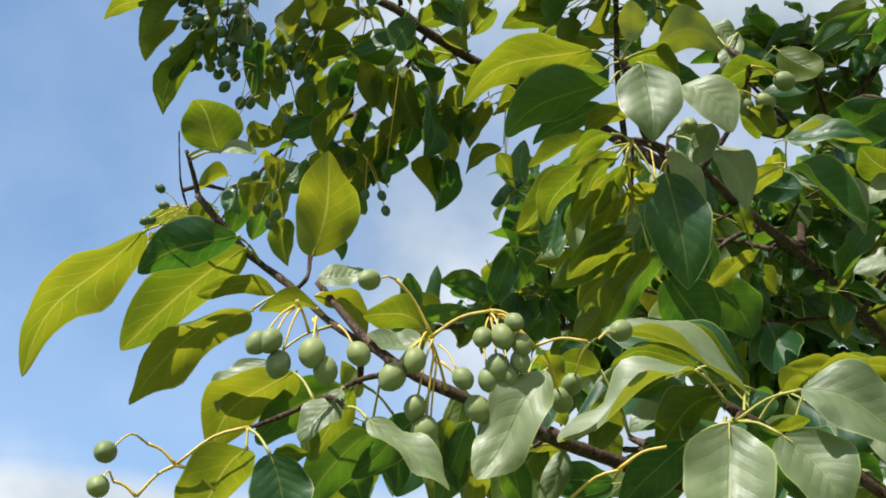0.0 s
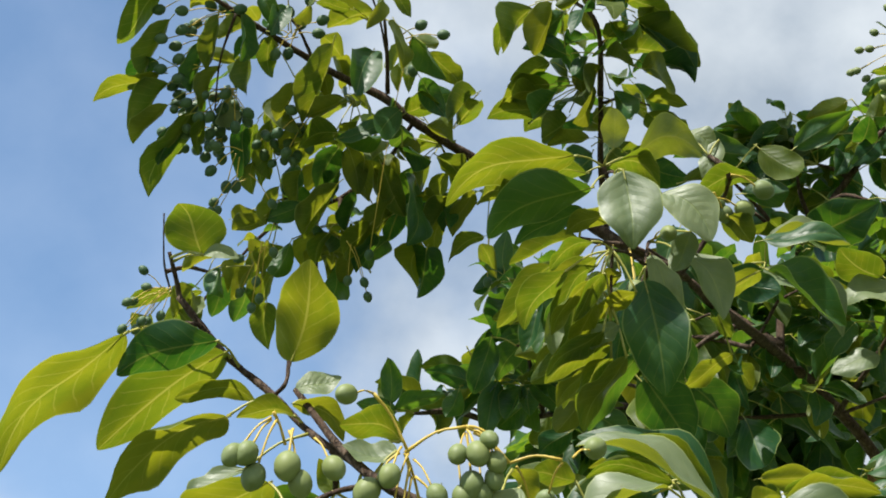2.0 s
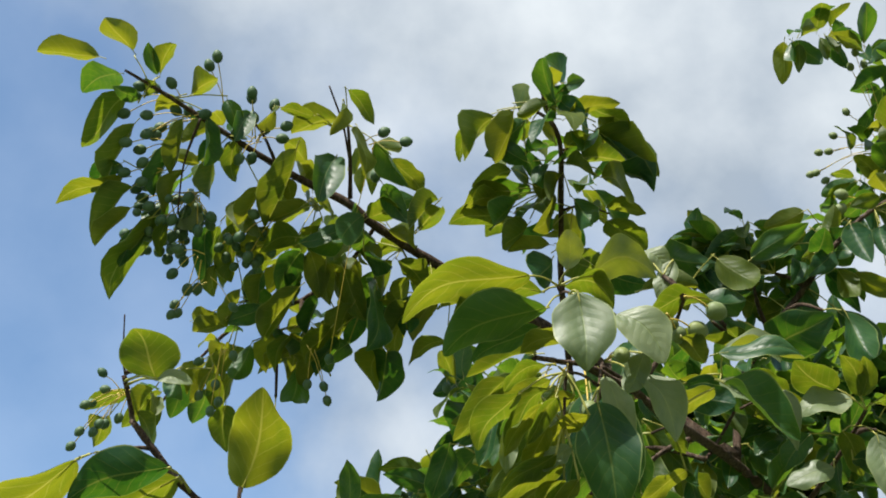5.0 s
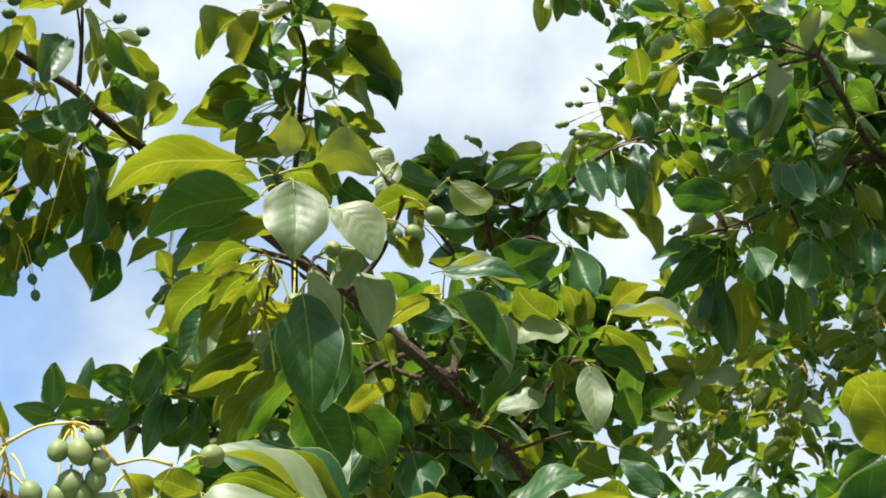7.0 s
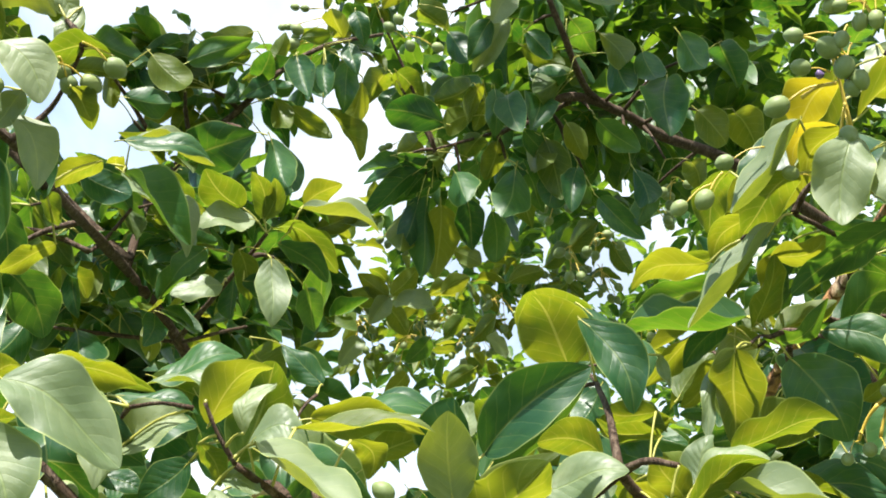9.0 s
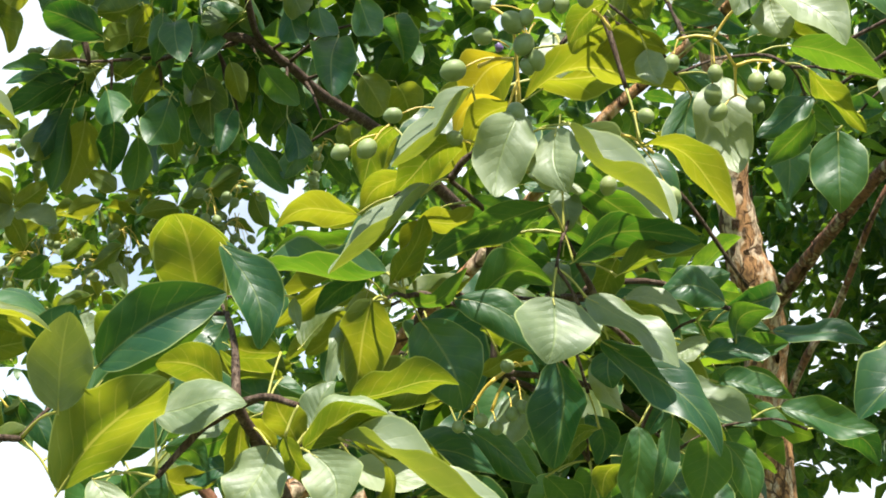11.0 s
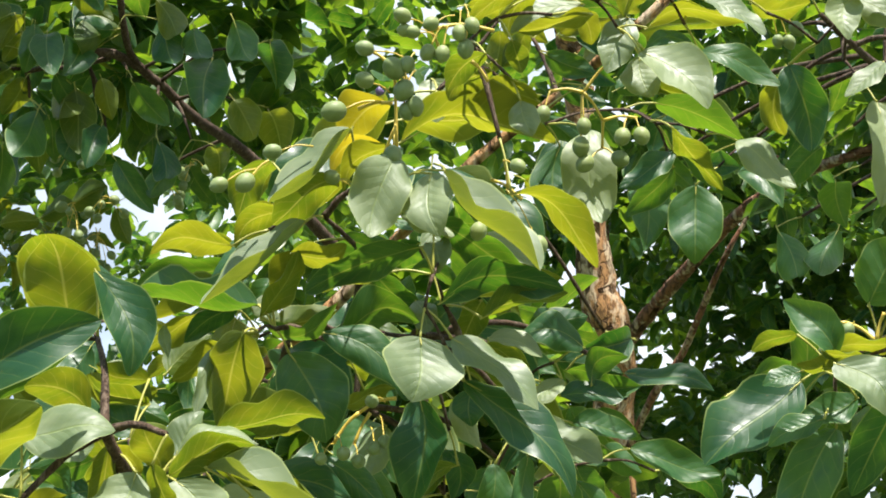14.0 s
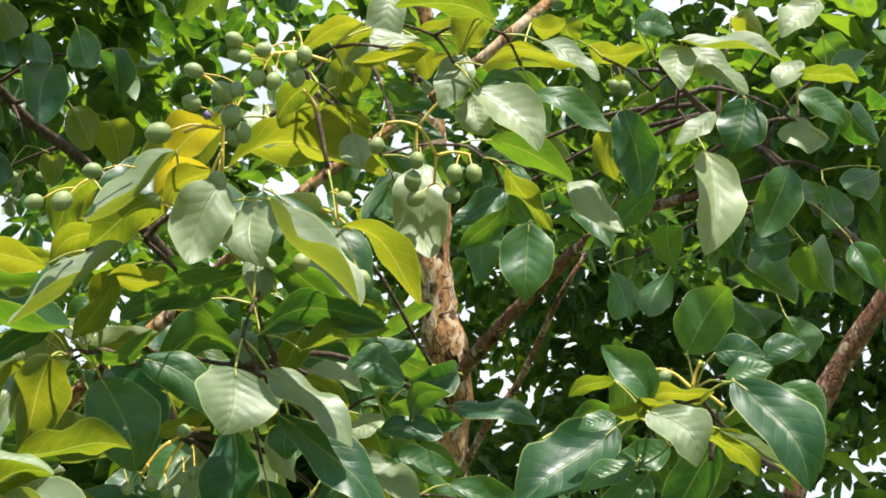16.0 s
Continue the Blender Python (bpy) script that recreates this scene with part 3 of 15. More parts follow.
twig(near_branch, [(-0.112, 0.728, 1.844, 0.0012), (-0.098, 0.736, 1.853, 0.0014), (-0.078, 0.742, 1.865, 0.0014), (-0.052, 0.746, 1.880, 0.0016), (-0.027, 0.753, 1.888, 0.0018)], sides=6)
twig(near_branch, [(0.267, 0.830, 1.830, 0.0043), (0.214, 0.815, 1.864, 0.0039), (0.179, 0.802, 1.873, 0.0034), (0.160, 0.793, 1.882, 0.0031)], sides=6)
twig(near_branch, [(-0.172, 0.792, 2.064, 0.0015), (-0.168, 0.802, 2.051, 0.0017), (-0.165, 0.810, 2.039, 0.0022)], sides=6)
twig(near_branch, [(-0.090, 0.801, 1.989, 0.0014), (-0.090, 0.792, 1.970, 0.0014), (-0.098, 0.796, 1.962, 0.0016)], sides=6)
stalk(near_branch, (-0.113, 0.736, 1.848), (-0.151, 0.737, 1.827), 0.0008)
stalk(near_branch, (-0.151, 0.737, 1.827), (-0.166, 0.731, 1.837), 0.0008)
stalk(near_branch, (-0.151, 0.737, 1.827), (-0.171, 0.739, 1.810), 0.0008)
stalk(near_branch, (-0.171, 0.739, 1.810), (-0.183, 0.734, 1.817), 0.0008)
stalk(near_branch, (-0.151, 0.737, 1.827), (-0.130, 0.745, 1.815), 0.0008)
stalk(near_branch, (-0.014, 0.723, 1.894), (0.020, 0.716, 1.907), 0.0008)
stalk(near_branch, (0.020, 0.716, 1.907), (0.039, 0.722, 1.893), 0.0008)
stalk(near_branch, (-0.014, 0.723, 1.894), (-0.005, 0.735, 1.868), 0.0008)
stalk(near_branch, (0.020, 0.716, 1.907), (0.031, 0.717, 1.904), 0.0008)
stalk(near_branch, (-0.087, 0.710, 1.912), (-0.080, 0.719, 1.896), 0.0008)
stalk(near_branch, (0.073, 0.721, 1.890), (0.044, 0.724, 1.889), 0.0008)
stalk(near_branch, (0.044, 0.724, 1.889), (0.024, 0.717, 1.904), 0.0008)
stalk(near_branch, (-0.032, 0.708, 1.923), (-0.012, 0.723, 1.894), 0.0008)
stalk(near_branch, (0.088, 0.746, 1.825), (0.114, 0.739, 1.835), 0.0008)
stalk(near_branch, (0.090, 0.746, 1.825), (0.062, 0.754, 1.812), 0.0008)
stalk(near_branch, (-0.014, 0.723, 1.894), (-0.011, 0.728, 1.882), 0.0008)
fruit(near_branch, (-0.106, 0.703, 1.883), 0.0122, (-0.088, 0.711, 1.909))
fruit(near_branch, (-0.099, 0.703, 1.884), 0.0128, (-0.088, 0.712, 1.908))
fruit(near_branch, (-0.095, 0.709, 1.873), 0.0135, (-0.085, 0.712, 1.908))
fruit(near_branch, (-0.077, 0.708, 1.879), 0.0150, (-0.076, 0.715, 1.904))
fruit(near_branch, (-0.070, 0.713, 1.871), 0.0135, (-0.078, 0.715, 1.903))
fruit(near_branch, (-0.052, 0.710, 1.879), 0.0128, (-0.064, 0.718, 1.900))
fruit(near_branch, (-0.034, 0.716, 1.868), 0.0147, (-0.017, 0.723, 1.894))
fruit(near_branch, (-0.022, 0.713, 1.876), 0.0128, (-0.016, 0.722, 1.897))
fruit(near_branch, (-0.022, 0.723, 1.853), 0.0122, (-0.012, 0.723, 1.894))
fruit(near_branch, (-0.017, 0.728, 1.841), 0.0153, (-0.011, 0.726, 1.888))
fruit(near_branch, (-0.015, 0.731, 1.834), 0.0122, (-0.010, 0.728, 1.882))
fruit(near_branch, (0.004, 0.717, 1.867), 0.0116, (-0.009, 0.725, 1.891))
fruit(near_branch, (0.012, 0.724, 1.852), 0.0141, (-0.008, 0.728, 1.882))
fruit(near_branch, (0.023, 0.715, 1.872), 0.0141, (0.020, 0.718, 1.904))
fruit(near_branch, (0.026, 0.707, 1.887), 0.0135, (0.020, 0.717, 1.906))
fruit(near_branch, (0.015, 0.708, 1.887), 0.0110, (0.019, 0.718, 1.904))
fruit(near_branch, (0.032, 0.704, 1.894), 0.0104, (0.024, 0.717, 1.905))
fruit(near_branch, (0.036, 0.709, 1.883), 0.0116, (0.030, 0.717, 1.904))
fruit(near_branch, (0.035, 0.713, 1.875), 0.0110, (0.031, 0.718, 1.903))
fruit(near_branch, (0.018, 0.717, 1.866), 0.0122, (0.014, 0.722, 1.896))
fruit(near_branch, (0.029, 0.716, 1.868), 0.0110, (0.026, 0.723, 1.893))
fruit(near_branch, (0.060, 0.758, 1.871), 0.0135, (0.048, 0.724, 1.887))
fruit(near_branch, (0.066, 0.754, 1.879), 0.0122, (0.073, 0.721, 1.888))
fruit(near_branch, (-0.046, 0.693, 1.915), 0.0116, (-0.032, 0.708, 1.923))
fruit(near_branch, (0.094, 0.739, 1.905), 0.0129, (0.079, 0.720, 1.891))
fruit(near_branch, (-0.173, 0.670, 1.809), 0.0115, (-0.166, 0.731, 1.837))
fruit(near_branch, (-0.176, 0.675, 1.793), 0.0115, (-0.183, 0.734, 1.817))
twig(left_branch, [(0.138, 0.939, 2.239, 0.0018), (0.150, 0.962, 2.216, 0.0023), (0.163, 0.989, 2.195, 0.0028), (0.210, 1.028, 2.193, 0.0034), (0.249, 1.088, 2.195, 0.0040)], sides=6)
twig(left_branch, [(0.120, 0.974, 2.192, 0.0021), (0.143, 0.979, 2.191, 0.0023), (0.167, 0.989, 2.193, 0.0026), (0.208, 1.021, 2.188, 0.0029)], sides=6)
twig(left_branch, [(0.210, 1.028, 2.193, 0.0034), (0.236, 1.021, 2.227, 0.0022), (0.243, 0.950, 2.237, 0.0014)], sides=6)
fruit(left_branch, (0.121, 0.942, 2.148), 0.0131, (0.137, 0.975, 2.187))
fruit(left_branch, (0.141, 0.938, 2.149), 0.0131, (0.147, 0.974, 2.186))
fruit(left_branch, (0.158, 0.947, 2.129), 0.0157, (0.160, 0.974, 2.183))
fruit(left_branch, (0.126, 0.958, 2.120), 0.0149, (0.145, 0.976, 2.184))
fruit(left_branch, (0.182, 0.920, 2.164), 0.0131, (0.178, 0.968, 2.187))
fruit(left_branch, (0.267, 0.946, 2.223), 0.0158, (0.238, 0.928, 2.225))
fruit(left_branch, (0.253, 0.958, 2.212), 0.0153, (0.225, 0.941, 2.211))
fruit(left_branch, (0.238, 0.963, 2.210), 0.0139, (0.225, 0.939, 2.215))
fruit(left_branch, (0.232, 0.959, 2.217), 0.0121, (0.224, 0.939, 2.215))
small_leaf(far_branch, (-0.337, 1.196, 2.702), (-0.404, 1.183, 2.694), 0.032, 13, 5, 'y')
small_leaf(far_branch, (-0.303, 1.197, 2.711), (-0.324, 1.149, 2.719), 0.031, 20, 4, 'y')
small_leaf(far_branch, (-0.313, 1.213, 2.690), (-0.368, 1.254, 2.699), 0.046, 5, 3)
small_leaf(far_branch, (-0.308, 1.228, 2.674), (-0.356, 1.259, 2.620), 0.049, -16, 0, 'y')
small_leaf(far_branch, (-0.275, 1.217, 2.695), (-0.283, 1.192, 2.722), 0.017, -159, 2)
small_leaf(far_branch, (-0.270, 1.217, 2.697), (-0.254, 1.184, 2.714), 0.025, 16, 5, 'y')
small_leaf(far_branch, (-0.238, 1.234, 2.684), (-0.200, 1.201, 2.676), 0.034, -6, 4, 'y')
small_leaf(far_branch, (-0.299, 1.250, 2.650), (-0.328, 1.287, 2.594), 0.040, -34, 5, 'y')
small_leaf(far_branch, (-0.314, 1.276, 2.612), (-0.348, 1.307, 2.592), 0.032, -2, 7)
small_leaf(far_branch, (-0.311, 1.285, 2.601), (-0.382, 1.295, 2.563), 0.033, -2, 1, 'y')
small_leaf(far_branch, (-0.298, 1.295, 2.591), (-0.347, 1.317, 2.545), 0.037, -4, 4, 'y')
small_leaf(far_branch, (-0.301, 1.308, 2.573), (-0.339, 1.328, 2.531), 0.033, -14, 5, 'y')
small_leaf(far_branch, (-0.279, 1.315, 2.569), (-0.319, 1.365, 2.482), 0.057, -33, 1, 'y')
small_leaf(far_branch, (-0.289, 1.321, 2.559), (-0.311, 1.346, 2.515), 0.024, 23, 2)
small_leaf(far_branch, (-0.260, 1.321, 2.566), (-0.267, 1.345, 2.530), 0.026, -48, 3, 'y')
small_leaf(far_branch, (-0.217, 1.254, 2.665), (-0.219, 1.273, 2.609), 0.036, 121, 5)
small_leaf(far_branch, (-0.194, 1.243, 2.683), (-0.183, 1.257, 2.645), 0.022, 144, 2)
small_leaf(far_branch, (-0.210, 1.283, 2.630), (-0.210, 1.289, 2.575), 0.039, -64, 5, 'y')
small_leaf(far_branch, (-0.185, 1.274, 2.647), (-0.186, 1.302, 2.609), 0.031, -45, 3, 'y')
small_leaf(far_branch, (-0.118, 1.282, 2.646), (-0.146, 1.336, 2.570), 0.052, -39, 6, 'y')
small_leaf(far_branch, (-0.127, 1.304, 2.616), (-0.122, 1.340, 2.610), 0.020, -15, 0, 'y')
small_leaf(far_branch, (-0.068, 1.290, 2.640), (-0.086, 1.270, 2.560), 0.040, -59, 5)
small_leaf(far_branch, (-0.042, 1.270, 2.667), (-0.038, 1.273, 2.603), 0.039, -235, 1, 'y')
small_leaf(far_branch, (-0.023, 1.279, 2.656), (0.015, 1.296, 2.603), 0.039, 187, 6)
small_leaf(far_branch, (-0.057, 1.241, 2.701), (-0.025, 1.266, 2.672), 0.026, 2, 7, 'y')
small_leaf(far_branch, (-0.002, 1.290, 2.642), (0.031, 1.315, 2.609), 0.036, 5, 3, 'y')
small_leaf(far_branch, (-0.068, 1.262, 2.675), (-0.122, 1.292, 2.673), 0.042, 6, 2, 'y')
small_leaf(far_branch, (-0.014, 1.310, 2.617), (0.020, 1.336, 2.581), 0.028, -40, 7)
small_leaf(far_branch, (0.051, 1.320, 2.602), (0.018, 1.307, 2.560), 0.039, 23, 4, 'y')
small_leaf(far_branch, (-0.106, 1.321, 2.596), (-0.146, 1.333, 2.574), 0.031, 5, 6, 'y')
small_leaf(far_branch, (-0.108, 1.344, 2.564), (-0.153, 1.330, 2.526), 0.043, 20, 7, 'y')
small_leaf(far_branch, (-0.035, 1.332, 2.586), (-0.060, 1.305, 2.535), 0.034, 103, 3)
small_leaf(far_branch, (-0.108, 1.347, 2.559), (-0.046, 1.344, 2.569), 0.026, 85, 1)
small_leaf(far_branch, (-0.256, 1.269, 2.637), (-0.275, 1.304, 2.586), 0.035, -40, 5)
small_leaf(far_branch, (-0.247, 1.252, 2.661), (-0.256, 1.291, 2.609), 0.029, -45, 6, 'y')
small_leaf(far_branch, (-0.243, 1.289, 2.615), (-0.263, 1.317, 2.571), 0.030, -35, 2, 'y')
small_leaf(far_branch, (-0.167, 1.254, 2.673), (-0.182, 1.241, 2.621), 0.026, -72, 5)
small_leaf(far_branch, (-0.160, 1.307, 2.607), (-0.178, 1.333, 2.569), 0.036, -33, 6, 'y')
small_leaf(far_branch, (-0.096, 1.258, 2.678), (-0.135, 1.254, 2.678), 0.022, 10, 1, 'y')
small_leaf(far_branch, (-0.142, 1.252, 2.680), (-0.158, 1.239, 2.645), 0.026, -144, 2, 'y')
small_leaf(far_branch, (-0.064, 1.250, 2.690), (-0.075, 1.264, 2.650), 0.025, -206, 4, 'y')
small_leaf(far_branch, (-0.288, 1.231, 2.675), (-0.272, 1.207, 2.676), 0.017, -6, 4, 'y')
small_leaf(far_branch, (-0.247, 1.240, 2.675), (-0.280, 1.265, 2.678), 0.027, 5, 7, 'y')
small_leaf(far_branch, (-0.297, 1.234, 2.669), (-0.319, 1.207, 2.670), 0.020, -137, 1)
small_leaf(far_branch, (-0.116, 1.440, 2.563), (-0.150, 1.477, 2.498), 0.044, -25, 6, 'y')
small_leaf(far_branch, (-0.124, 1.420, 2.592), (-0.149, 1.477, 2.567), 0.042, -14, 1, 'y')
small_leaf(far_branch, (-0.096, 1.422, 2.592), (-0.083, 1.471, 2.573), 0.029, -19, 2, 'y')
small_leaf(far_branch, (-0.068, 1.434, 2.577), (-0.053, 1.466, 2.528), 0.025, -14, 4, 'y')
small_leaf(far_branch, (-0.018, 1.435, 2.578), (-0.033, 1.483, 2.546), 0.032, 14, 3)
small_leaf(far_branch, (-0.026, 1.450, 2.554), (-0.011, 1.521, 2.528), 0.042, -13, 1)
small_leaf(far_branch, (-0.011, 1.483, 2.502), (-0.011, 1.471, 2.426), 0.055, -56, 7, 'y')
small_leaf(far_branch, (0.065, 1.477, 2.508), (0.023, 1.495, 2.479), 0.033, 1, 7, 'y')
small_leaf(far_branch, (-0.052, 1.481, 2.503), (-0.082, 1.524, 2.490), 0.029, 35, 7)
small_leaf(far_branch, (-0.109, 1.479, 2.500), (-0.131, 1.539, 2.481), 0.039, -5, 4, 'y')
small_leaf(far_branch, (-0.180, 1.447, 2.542), (-0.138, 1.475, 2.549), 0.034, -22, 2)
small_leaf(far_branch, (-0.237, 1.457, 2.513), (-0.201, 1.430, 2.506), 0.033, -6, 6, 'y')
small_leaf(far_branch, (-0.001, 1.427, 2.589), (-0.020, 1.437, 2.538), 0.039, -3, 0, 'y')
small_leaf(far_branch, (0.020, 1.438, 2.573), (0.001, 1.468, 2.525), 0.042, -28, 0, 'y')
small_leaf(far_branch, (0.035, 1.449, 2.555), (0.018, 1.477, 2.511), 0.038, -26, 2)
small_leaf(far_branch, (-0.055, 1.442, 2.565), (-0.047, 1.455, 2.516), 0.036, -83, 1, 'y')
small_leaf(far_branch, (-0.090, 1.449, 2.552), (-0.102, 1.474, 2.510), 0.033, -36, 5)
small_leaf(far_branch, (-0.166, 1.426, 2.576), (-0.169, 1.424, 2.526), 0.028, -9, 6)
small_leaf(far_branch, (-0.193, 1.417, 2.586), (-0.204, 1.426, 2.543), 0.033, -16, 3, 'y')
small_leaf(far_branch, (-0.210, 1.396, 2.612), (-0.220, 1.422, 2.572), 0.033, -43, 3, 'y')
small_leaf(far_branch, (-0.152, 1.412, 2.600), (-0.175, 1.460, 2.582), 0.033, -5, 4, 'y')
small_leaf(far_branch, (-0.136, 1.472, 2.508), (-0.151, 1.522, 2.481), 0.040, -25, 7, 'y')
small_leaf(far_branch, (-0.170, 1.477, 2.495), (-0.187, 1.477, 2.447), 0.028, 73, 5)
small_leaf(far_branch, (-0.197, 1.475, 2.493), (-0.220, 1.518, 2.477), 0.031, -5, 4, 'y')
small_leaf(far_branch, (-0.223, 1.483, 2.473), (-0.239, 1.482, 2.425), 0.036, 20, 2, 'y')
small_leaf(far_branch, (-0.115, 1.494, 2.474), (-0.114, 1.471, 2.415), 0.035, 177, 5)
small_leaf(far_branch, (-0.250, 1.490, 2.453), (-0.266, 1.538, 2.424), 0.032, 10, 0)
small_leaf(far_branch, (-0.222, 1.499, 2.443), (-0.241, 1.559, 2.428), 0.035, 11, 5)
small_leaf(far_branch, (-0.189, 1.493, 2.464), (-0.204, 1.537, 2.432), 0.039, -29, 2, 'y')
small_leaf(far_branch, (-0.263, 1.478, 2.469), (-0.291, 1.452, 2.446), 0.033, 33, 4, 'y')
small_leaf(far_branch, (-0.282, 1.493, 2.438), (-0.305, 1.494, 2.400), 0.033, 8, 4, 'y')
small_leaf(far_branch, (-0.312, 1.488, 2.435), (-0.359, 1.493, 2.406), 0.030, 11, 1, 'y')
small_leaf(far_branch, (-0.301, 1.503, 2.412), (-0.276, 1.505, 2.369), 0.036, -25, 7, 'y')
small_leaf(far_branch, (-0.333, 1.501, 2.403), (-0.357, 1.541, 2.385), 0.031, -6, 4, 'y')
small_leaf(far_branch, (-0.074, 1.499, 2.470), (-0.088, 1.481, 2.499), 0.021, 36, 3)
small_leaf(far_branch, (-0.043, 1.416, 2.606), (-0.014, 1.397, 2.561), 0.039, -36, 3, 'y')
small_leaf(far_branch, (-0.083, 1.430, 2.581), (-0.056, 1.472, 2.567), 0.030, -15, 1, 'y')
small_leaf(far_branch, (0.012, 1.411, 2.613), (-0.015, 1.455, 2.616), 0.032, 9, 1, 'y')
small_leaf(far_branch, (0.090, 1.447, 2.555), (0.055, 1.423, 2.515), 0.042, 30, 7, 'y')
small_leaf(far_branch, (0.055, 1.430, 2.584), (0.028, 1.471, 2.569), 0.035, -3, 3, 'y')
small_leaf(far_branch, (-0.016, 1.392, 2.640), (0.025, 1.361, 2.636), 0.028, -50, 0)
small_leaf(far_branch, (-0.106, 1.357, 2.681), (-0.132, 1.314, 2.680), 0.028, 29, 2, 'y')
small_leaf(far_branch, (-0.181, 1.382, 2.637), (-0.193, 1.409, 2.597), 0.036, -41, 3, 'y')
small_leaf(far_branch, (-0.111, 1.429, 2.580), (-0.119, 1.437, 2.528), 0.038, -65, 3)
small_leaf(far_branch, (-0.041, 1.461, 2.536), (-0.055, 1.505, 2.514), 0.028, 15, 0)
small_leaf(far_branch, (0.015, 1.468, 2.526), (0.009, 1.506, 2.492), 0.036, -32, 7, 'y')
small_leaf(far_branch, (-0.068, 1.464, 2.529), (-0.082, 1.504, 2.504), 0.034, -28, 0, 'y')
twig(far_branch, [(-0.305, 1.606, 2.451, 0.0018), (-0.278, 1.589, 2.491, 0.0018), (-0.217, 1.562, 2.556, 0.0026), (-0.172, 1.527, 2.570, 0.0029), (-0.113, 1.498, 2.574, 0.0032), (-0.057, 1.453, 2.597, 0.0032), (-0.022, 1.386, 2.611, 0.0031)], sides=6)
twig(far_branch, [(-0.053, 1.362, 2.634, 0.0031), (-0.054, 1.325, 2.666, 0.0024), (-0.057, 1.287, 2.687, 0.0017)], sides=6)
twig(far_branch, [(-0.140, 1.314, 2.646, 0.0024), (-0.157, 1.290, 2.673, 0.0017), (-0.173, 1.279, 2.685, 0.0013)], sides=6)
twig(far_branch, [(-0.226, 1.258, 2.666, 0.0023), (-0.243, 1.285, 2.620, 0.0013), (-0.249, 1.319, 2.573, 0.0010)], sides=6)
twig(far_branch, [(-0.080, 1.257, 2.721, 0.0010), (-0.063, 1.287, 2.687, 0.0013), (-0.055, 1.325, 2.666, 0.0017)], sides=6)
twig(far_branch, [(-0.314, 1.420, 2.498, 0.0010), (-0.314, 1.438, 2.468, 0.0010), (-0.316, 1.478, 2.452, 0.0014), (-0.310, 1.550, 2.437, 0.0014)], sides=6)
fruit(far_branch, (-0.207, 1.210, 2.719), 0.0126, (-0.199, 1.252, 2.671))
fruit(far_branch, (-0.218, 1.228, 2.721), 0.0127, (-0.197, 1.267, 2.679))
fruit(far_branch, (-0.293, 1.224, 2.683), 0.0126, (-0.259, 1.235, 2.679))
fruit(far_branch, (-0.301, 1.242, 2.684), 0.0127, (-0.258, 1.249, 2.687))
fruit(far_branch, (-0.282, 1.251, 2.704), 0.0128, (-0.256, 1.264, 2.695))
fruit(far_branch, (-0.258, 1.225, 2.690), 0.0126, (-0.248, 1.236, 2.680))
fruit(far_branch, (-0.313, 1.254, 2.667), 0.0127, (-0.262, 1.249, 2.687))
fruit(far_branch, (-0.285, 1.246, 2.659), 0.0126, (-0.243, 1.250, 2.663))
fruit(far_branch, (-0.255, 1.258, 2.677), 0.0127, (-0.242, 1.265, 2.671))
fruit(far_branch, (-0.243, 1.272, 2.688), 0.0128, (-0.240, 1.280, 2.679))
fruit(far_branch, (-0.220, 1.251, 2.667), 0.0126, (-0.232, 1.252, 2.665))
fruit(far_branch, (-0.283, 1.271, 2.654), 0.0127, (-0.245, 1.265, 2.671))
fruit(far_branch, (-0.275, 1.281, 2.670), 0.0128, (-0.244, 1.279, 2.679))
fruit(far_branch, (-0.285, 1.259, 2.642), 0.0126, (-0.236, 1.251, 2.664))
fruit(far_branch, (-0.278, 1.274, 2.652), 0.0127, (-0.234, 1.266, 2.672))
fruit(far_branch, (-0.258, 1.282, 2.673), 0.0128, (-0.248, 1.279, 2.678))
fruit(far_branch, (-0.308, 1.263, 2.632), 0.0126, (-0.262, 1.267, 2.639))
fruit(far_branch, (-0.295, 1.282, 2.637), 0.0127, (-0.261, 1.282, 2.646))
fruit(far_branch, (-0.277, 1.300, 2.645), 0.0128, (-0.259, 1.296, 2.654))
fruit(far_branch, (-0.289, 1.279, 2.616), 0.0126, (-0.251, 1.268, 2.640))
fruit(far_branch, (-0.309, 1.283, 2.604), 0.0126, (-0.268, 1.286, 2.613))
fruit(far_branch, (-0.277, 1.304, 2.613), 0.0127, (-0.267, 1.301, 2.620))
fruit(far_branch, (-0.288, 1.321, 2.614), 0.0128, (-0.265, 1.316, 2.627))
fruit(far_branch, (-0.290, 1.292, 2.598), 0.0126, (-0.257, 1.287, 2.614))
fruit(far_branch, (-0.298, 1.309, 2.601), 0.0127, (-0.270, 1.300, 2.619))
fruit(far_branch, (-0.167, 1.239, 2.691), 0.0126, (-0.166, 1.271, 2.653))
fruit(far_branch, (-0.169, 1.255, 2.697), 0.0127, (-0.164, 1.286, 2.661))
fruit(far_branch, (-0.144, 1.274, 2.703), 0.0128, (-0.162, 1.300, 2.669))
fruit(far_branch, (-0.165, 1.258, 2.670), 0.0126, (-0.155, 1.272, 2.654))
fruit(far_branch, (-0.185, 1.280, 2.664), 0.0127, (-0.168, 1.285, 2.661))
fruit(far_branch, (-0.154, 1.292, 2.681), 0.0128, (-0.165, 1.300, 2.668))
fruit(far_branch, (-0.127, 1.266, 2.665), 0.0126, (-0.159, 1.271, 2.654))
